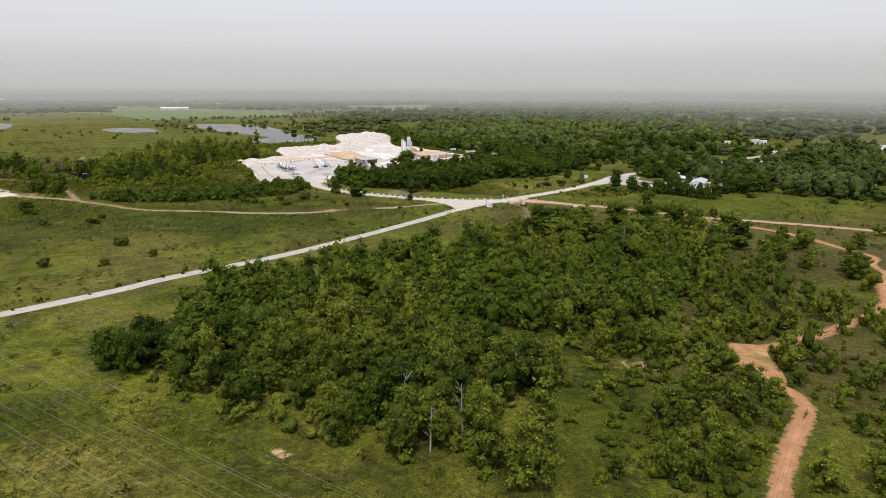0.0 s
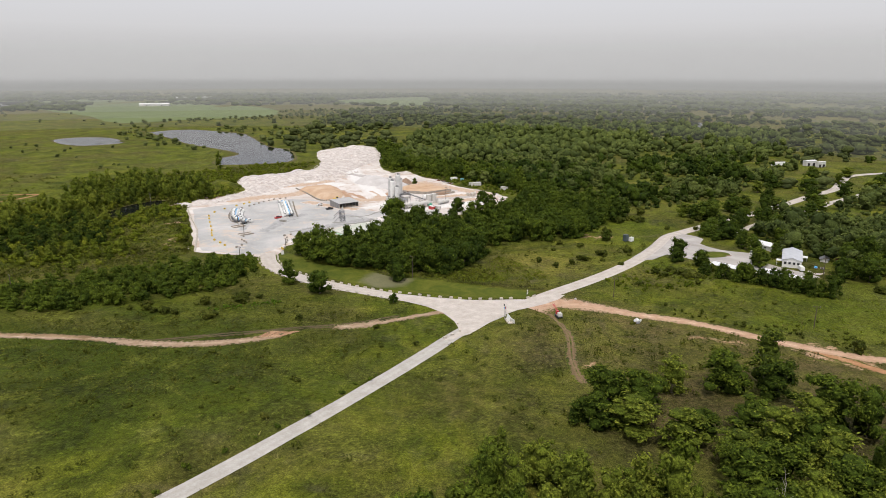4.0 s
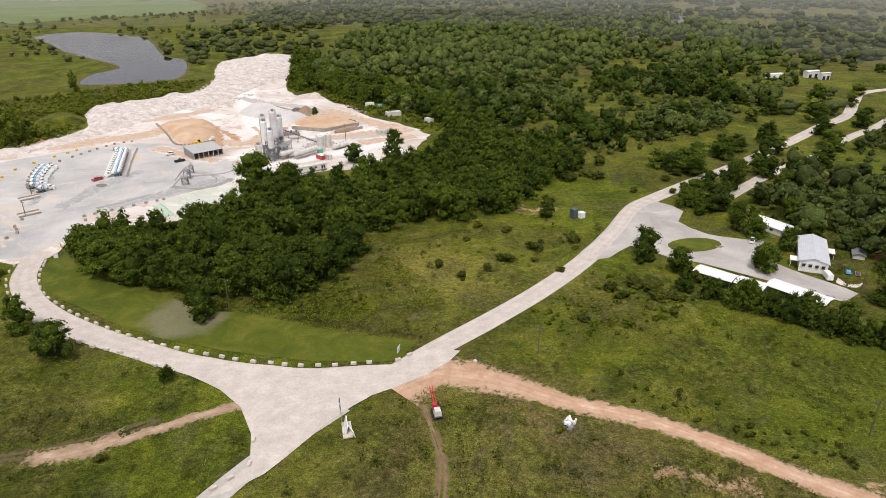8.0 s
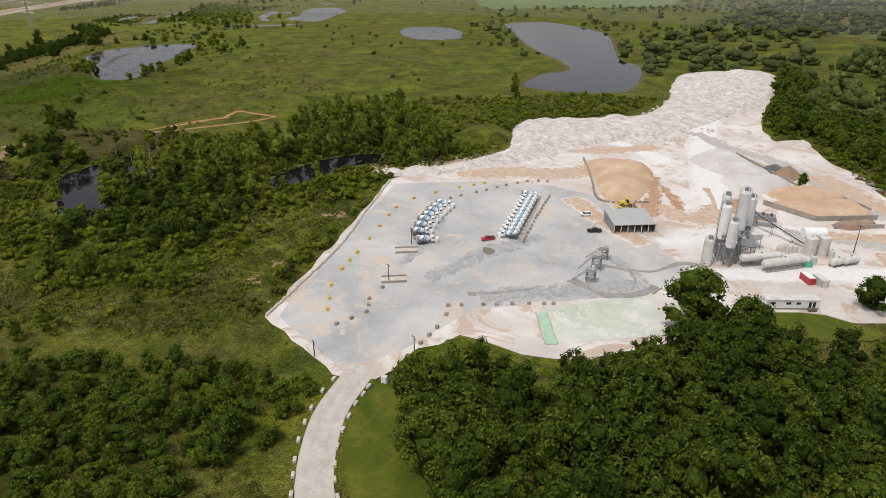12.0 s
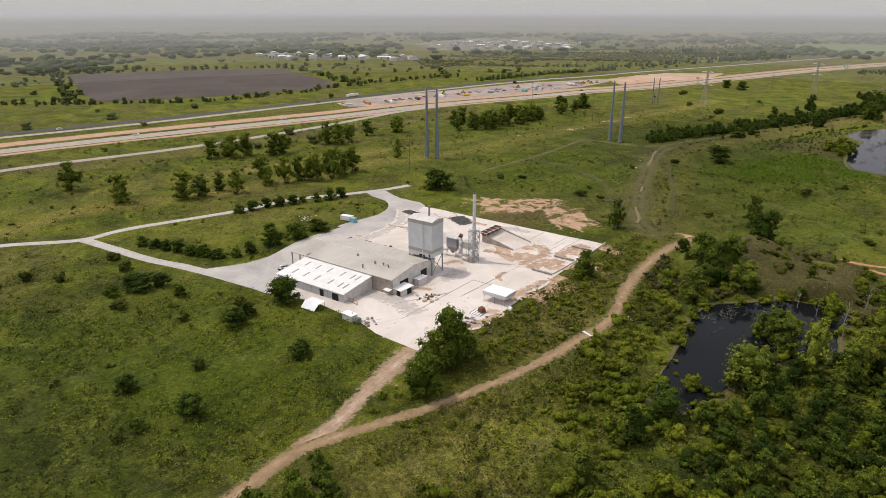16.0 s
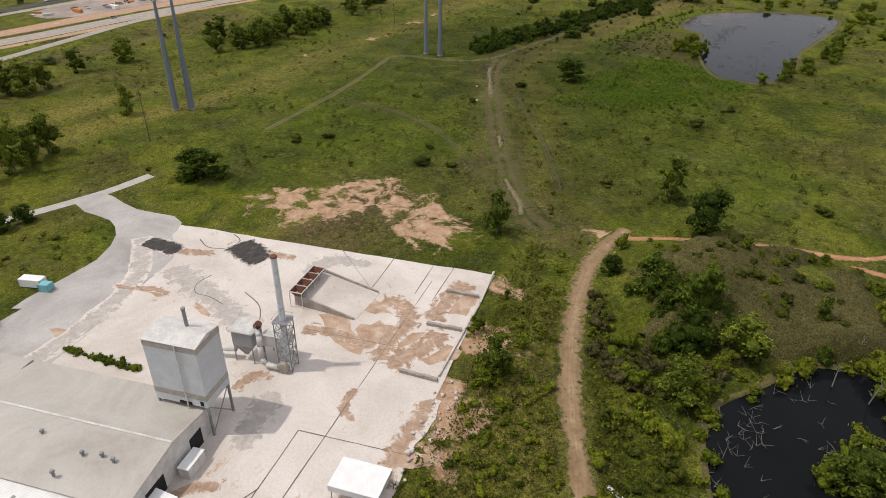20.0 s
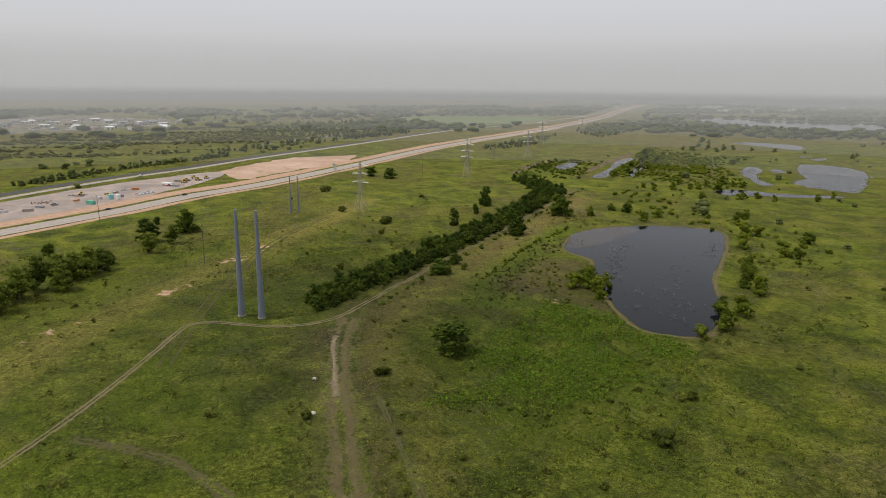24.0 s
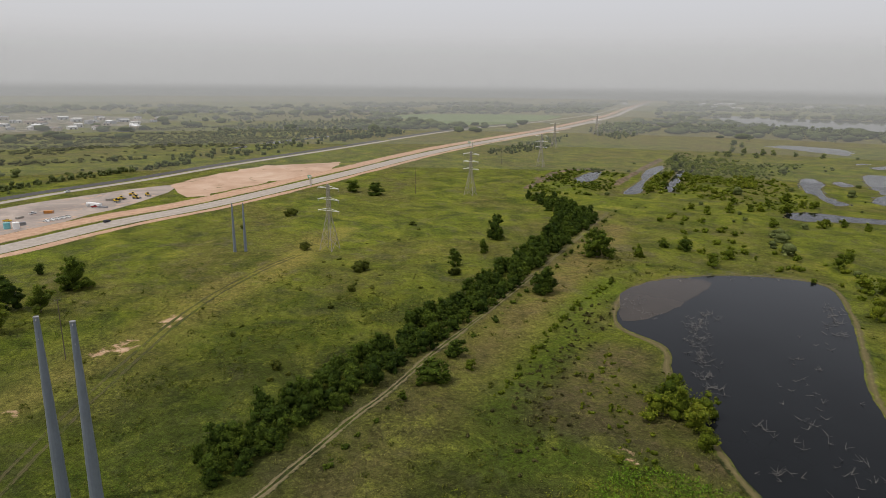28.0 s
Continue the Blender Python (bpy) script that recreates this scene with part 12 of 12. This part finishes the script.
for k, (x, y) in enumerate(((16.4, 155.4), (22.2, 155.4), (19, 158), (49.2, 235.5), (132.2, 308.8), (69.5, 238.4), (-2, 122.6), (-47.3, 191.1), (57, 225), (62, 232), (40, 200), (12, 170), (-10, 140), (30, 240), (95, 262), (60, 262), (-60, 190), (-20, 215), (5, 128), (80, 280))):
    ob = new("dead_tree", SNAGS[k % 5])
    ob.matrix_basis = pose(x, y, -0.2, 0, 0, 70 * k)
    tagged(ob, "bleached bare dead tree standing in the wood", "dead tree", "dead trees")
drowned = Shape()


def drown(points, spread, count, size, seed):
    rng = random.Random(seed)
    for k in range(count):
        x, y = points[k % len(points)]
        x, y = x + rng.gauss(0, spread), y + rng.gauss(0, spread)
        for j in range(3):
            a, e = rng.uniform(0, 6.28), rng.uniform(0.1, 1.0)
            d = Vector((math.cos(a), math.sin(a), e)) * size * rng.uniform(0.5, 1.2)
            drowned.rod((x, y, 0.05), Vector((x, y, 0.05)) + d, 0.05, 0.02, 4)


drown([(-738, 808), (-745, 815), (-730, 812)], 4, 26, 2.2, 1)
drown([(-707, 821), (-712, 828), (-700, 814), (-694, 806), (-680, 794), (-686, 799), (-670, 786), (-661, 779), (-716, 838)], 2.6, 110, 2.2, 2)
drown([(-750, 914), (-760, 905), (-769, 873), (-764, 890), (-742, 922)], 4, 60, 2.2, 3)
drown([(-691, 890), (-684, 881), (-677, 872), (-698, 900)], 3, 36, 2.2, 4)
drown([(-631, 769), (-616, 754), (-629, 790), (-615, 782), (-600, 760), (-604, 770)], 4.5, 44, 2.4, 5)
drown([(-645, 800), (-640, 812), (-655, 815), (-663, 830), (-670, 850)], 5, 20, 1.8, 6)
part("drowned_branches", drowned, GREY_TWIG, None, "bleached drowned branches in the pond")
tagged(bpy.data.objects["drowned_branches"], "bleached drowned branches sticking from the pond", "branches", kind="stuff")
drowned = Shape()
drown([(-337, 559), (-337, 566), (-340, 574), (-327, 554), (-346, 588), (-327, 586), (-318, 590), (-305, 578)], 5, 110, 2.0, 7)
swamp = part("swamp_branches", drowned, GREY_TWIG)
tagged(swamp, "pale fallen branches in the swampy pond", "branches", kind="stuff")
for k, (x, y) in enumerate(((-345, 600), (-352, 612), (-338, 604), (-330, 610), (-345, 625), (-320, 605), (-240, 690), (-250, 700), (-245, 720), (-232, 735))):
    ob = new("dead_tree", SNAGS[k % 5])
    ob.matrix_basis = pose(x, y, -0.2, 0, 0, 50 * k) @ Matrix.Diagonal((0.7, 0.7, 0.75, 1))
    tagged(ob, "bleached bare dead tree in the swamp", "dead tree", "dead trees")

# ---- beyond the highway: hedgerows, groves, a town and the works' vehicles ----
def row_of_trees(line, gap, spread, size, label, seed, protos=WOOD_FAR, leaf=HAZED_FAR_LEAF, category="wood", deep=1):
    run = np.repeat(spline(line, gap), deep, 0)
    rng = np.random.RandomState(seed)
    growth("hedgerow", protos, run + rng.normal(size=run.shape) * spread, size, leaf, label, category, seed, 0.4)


row_of_trees([(-852, -118), (-860, -29), (-911, 133), (-1105, 265), (-1248, 390)], 5, 5, 0.65, "dark hedgerow beyond the highway", 201)
row_of_trees([(-1180, 440), (-1238, 500), (-1287, 543), (-1392, 679)], 4, 5, 0.6, "dark hedgerow beyond the highway", 202, deep=2)
row_of_trees([(-862, -48), (-1030, -165), (-1205, -302)], 12, 6, 0.9, "dark hedgerow round a ploughed field", 203)
row_of_trees([(-1220, -288), (-1322, -132), (-1382, 48), (-1240, 168), (-1092, 262)], 12, 7, 0.9, "dark hedgerow round a ploughed field", 204)
row_of_trees([(-1644, 949), (-1660, 1007), (-1760, 1116)], 8, 18, 1.0, "small grove beyond the highway", 205, deep=3)
row_of_trees([(-1443, 681), (-1530, 800), (-1600, 900)], 10, 14, 0.8, "scattered trees beyond the highway", 207, deep=2)
row_of_trees([(-930, 985), (-1010, 1080), (-1100, 1240)], 18, 9, 0.5, "bushes round the borrow pond", 209, SHRUBS, WILLOW_LEAF, "scrub")
row_of_trees([(-620, 880), (-680, 930), (-760, 950)], 9, 12, 0.4, "low bushes behind the pond", 211, SHRUBS, SCRUB_LEAF, "scrub", 2)
row_of_trees([(-640, 905), (-700, 950), (-800, 970), (-900, 1000)], 8, 16, 1.5, "green bushes behind the pond", 212, SHRUBS, WILLOW_LEAF, "scrub", 2)
for k, line in enumerate(([(620, 800), (700, 760), (790, 720)], [(600, 860), (560, 900), (520, 930)], [(640, 600), (720, 620), (800, 660)], [(860, 800), (930, 740)], [(640, 690), (600, 720), (560, 780)])):
    row_of_trees(line, 16, 12, 1.2, "scattered green trees among diggings", 220 + k, WOOD_MID, OAK_LEAF, "trees")

SHED_WALLS = (mat_plain("pale_shed_wall", (0.62, 0.60, 0.57), 0.6), mat_plain("tan_shed_wall", (0.50, 0.43, 0.35), 0.7), mat_plain("grey_shed_wall", (0.40, 0.41, 0.42), 0.6))
SHED_ROOFS = (WHITE, DIRTY_WHITE, STEEL, mat_plain("brown_roof", (0.20, 0.15, 0.125), 0.8))


def far_shed(x, y, heading, length, depth, high, k):
    ob = thing("far_building", ("low pale shed with a shallow roof in a far town", "low tan building with a shallow roof in a far town", "low grey shed with a shallow roof in a far town")[k % 3], "building", "buildings of the far town", at=pose(x, y, 0, 0, 0, heading))
    part("wall", Shape().box((0, 0, high / 2), (length, depth, high)), SHED_WALLS[k % 3], ob)
    d, l = depth / 2 + 0.4, length / 2 + 0.4
    part("roof", Shape().add([(-l, -d, high), (l, -d, high), (l, d, high), (-l, d, high), (-l, 0, high + depth * 0.12), (l, 0, high + depth * 0.12)], [(0, 1, 5, 4), (2, 3, 4, 5), (0, 4, 3), (1, 2, 5), (3, 2, 1, 0)]), SHED_ROOFS[(k * 7) % 4], ob)
    for q in range(2):
        part("door", Shape().box((-length * 0.25 + q * length * 0.5, -depth / 2 - 0.05, 1.6), (3.2, 0.1, 3.2)), DARK, ob)


rng_t = random.Random(9)
for k in range(34):
    t = k / 33
    far_shed(-1700 + 90 * t + rng_t.uniform(-70, 70), -110 + 390 * t + rng_t.uniform(-30, 30), rng_t.choice((20, 110, 35)), rng_t.uniform(14, 42), rng_t.uniform(10, 20), rng_t.uniform(4, 7), k)
for k in range(44):
    far_shed(-2180 + rng_t.uniform(-260, 170), 300 + 9 * k + rng_t.uniform(-30, 30), rng_t.choice((20, 110, 60)), rng_t.uniform(12, 28), rng_t.uniform(10, 18), rng_t.uniform(4, 7), k)
for k in range(24):
    far_shed(-2560 + rng_t.uniform(-420, 260), 2760 + 40 * k + rng_t.uniform(-60, 60), rng_t.choice((20, 110)), rng_t.uniform(20, 60), rng_t.uniform(14, 30), rng_t.uniform(5, 9), k)
for x, y, l in ((-920, 2330, 90), (-1010, 2900, 160), (-940, 2880, 60), (-1060, -400, 40), (-1240, -330, 30), (430, 905, 14), (436, 893, 10)):
    far_shed(x, y, 15, l, min(30, l * 0.4), 6, 0)

# vehicles and stores of the highway works
STORE = (RUST, ORANGE, DIRTY_WHITE, RUST, STEEL, CONCRETE)
for k in range(30):
    t = k / 29
    x, y = -880 - 260 * t + rng_t.uniform(-16, 16), 285 + 318 * t + rng_t.uniform(-12, 12)
    if k % 3 == 0:
        car((WHITE, YELLOW, STEEL, RED)[k % 4], "pickup", "pickup truck parked in the works yard", "pickup_truck", "truck", pose(x, y, 0.1, 0, 0, 40 + 25 * (k % 5)))
    else:
        container(x, y, 50 + 30 * (k % 4), (rng_t.uniform(4, 9), rng_t.uniform(2.0, 2.8), rng_t.uniform(1.2, 2.4)), STORE[k % 6], "stored steel box in the works yard", "works_store")

# low scrub in long bands, with taller groves behind, beyond the highway
bands = lambda x, y: 0.05 + 0.8 * (value(x * 0.95 - y * 0.3, (y * 0.95 + x * 0.3) * 0.22, 34, 51) > 0.5)
growth("far_scrub", SHRUBS, fill([(-1420, 330), (-1440, 560), (-1480, 700), (-1570, 830), (-1760, 960), (-2080, 1150), (-2040, 715), (-1900, 380), (-1650, 250)], 11.5, 231, bands), 2.6, STRAW_LEAF, "low olive scrub in bands beyond the highway", "scrub", 231, 0.4, flat=0.55)
growth("far_scrub", WOOD_FAR, fill([(-2080, 1150), (-2330, 1340), (-2600, 900), (-2250, 700)], 26, 235, lambda x, y: 0.1 + 0.5 * (value(x, y, 80, 52) > 0.5)), 0.8, HAZED_FAR_LEAF, "scattered trees round a far town", "trees", 235, 0.4, flat=0.8)
for k, (area, gap, keep, size) in enumerate((
    ([(-1763, 718), (-1965, 840), (-2154, 1066), (-2260, 1330), (-1885, 1252), (-1620, 952), (-1714, 856)], 17.0, 0.62, 0.85),
    ([(-1566, 1463), (-1808, 1690), (-1880, 1900), (-1592, 1640), (-1469, 1450)], 13.0, 0.85, 0.85),
    ([(-1370, 1100), (-1501, 1290), (-1585, 1420), (-1365, 1205), (-1326, 1090)], 11.0, 0.8, 0.6),
    ([(-1560, 1660), (-1698, 1830), (-1640, 2030), (-1372, 2080), (-1150, 2330), (-1120, 2290), (-1299, 1983), (-1424, 1869), (-1521, 1800)], 17.0, 0.85, 1.05),
)):
    growth("far_grove", WOOD_FAR, fill(area, gap, 240 + k, lambda x, y: keep + 0 * x), size, HAZED_FAR_LEAF, "grove of green trees near the highway and the marsh", "wood", 240 + k, 0.4)
for k, (area, gap, size, leaf, label) in enumerate((
    ([(-988, 1046), (-1061, 1120), (-1160, 1250), (-1262, 1381), (-1118, 1366), (-952, 1172), (-935, 1095)], 6.5, 1.5, WILLOW_LEAF, "dense light green willow scrub beside the borrow pond"),
    ([(-1043, 957), (-1100, 1000), (-1165, 1084), (-1141, 1156), (-1070, 1106), (-990, 1000), (-1016, 980)], 6.5, 1.3, WILLOW_LEAF, "light green scrub round a small pond"),
    ([(-850, 1100), (-935, 1095), (-1118, 1366), (-1080, 1420), (-1000, 1260), (-880, 1160)], 9.0, 1.2, WILLOW_LEAF, "light green scrub on the marsh"),
)):
    growth("marsh_brush", SHRUBS, fill(area, gap, 250 + k, lambda x, y: 0.25 + 0.65 * (value(x, y, 32, 54) > 0.4)), size, leaf, label, "scrub", 250 + k, 0.5, flat=0.75)
for line in ([(-1058, 962), (-1094, 1005), (-1139, 1056), (-1155, 1094), (-1150, 1133), (-1134, 1150)], [(-1045, 1067), (-1078, 1112), (-1136, 1193), (-1197, 1280)]):
    run = spline(line, 8.0)
    heap("pit_bank", [tuple(p + np.array((-3.0, -2.0))) for p in run] + [tuple(p + np.array((2.5, 2.0))) for p in run[::-1]], 2.2, PIT_EARTH, "eroded brown earth bank above a borrow pond", "bank", step=4.0, rough=0.7, seed=5, kind="structure")
row_of_trees([(-1639, 1794), (-1605, 1825), (-1584, 1890)], 26, 10, 1.0, "hazy line of trees before the far lake", 301)
row_of_trees([(-1576, 1950), (-1447, 1902), (-1367, 1960), (-1288, 2078)], 30, 10, 1.1, "hazy line of trees before the far lake", 302)
row_of_trees([(-745, 795), (-722, 765), (-700, 740), (-676, 714), (-655, 700)], 2.6, 6, 0.45, "brown green reeds and brush between ditch and pond", 303, SHRUBS, BRUSH_LEAF, "scrub", 3)
row_of_trees([(-700, 762), (-676, 745), (-650, 728), (-622, 722)], 3.0, 5, 0.6, "bright green reeds on the pond's bank", 304, SHRUBS, WILLOW_LEAF, "scrub", 2)
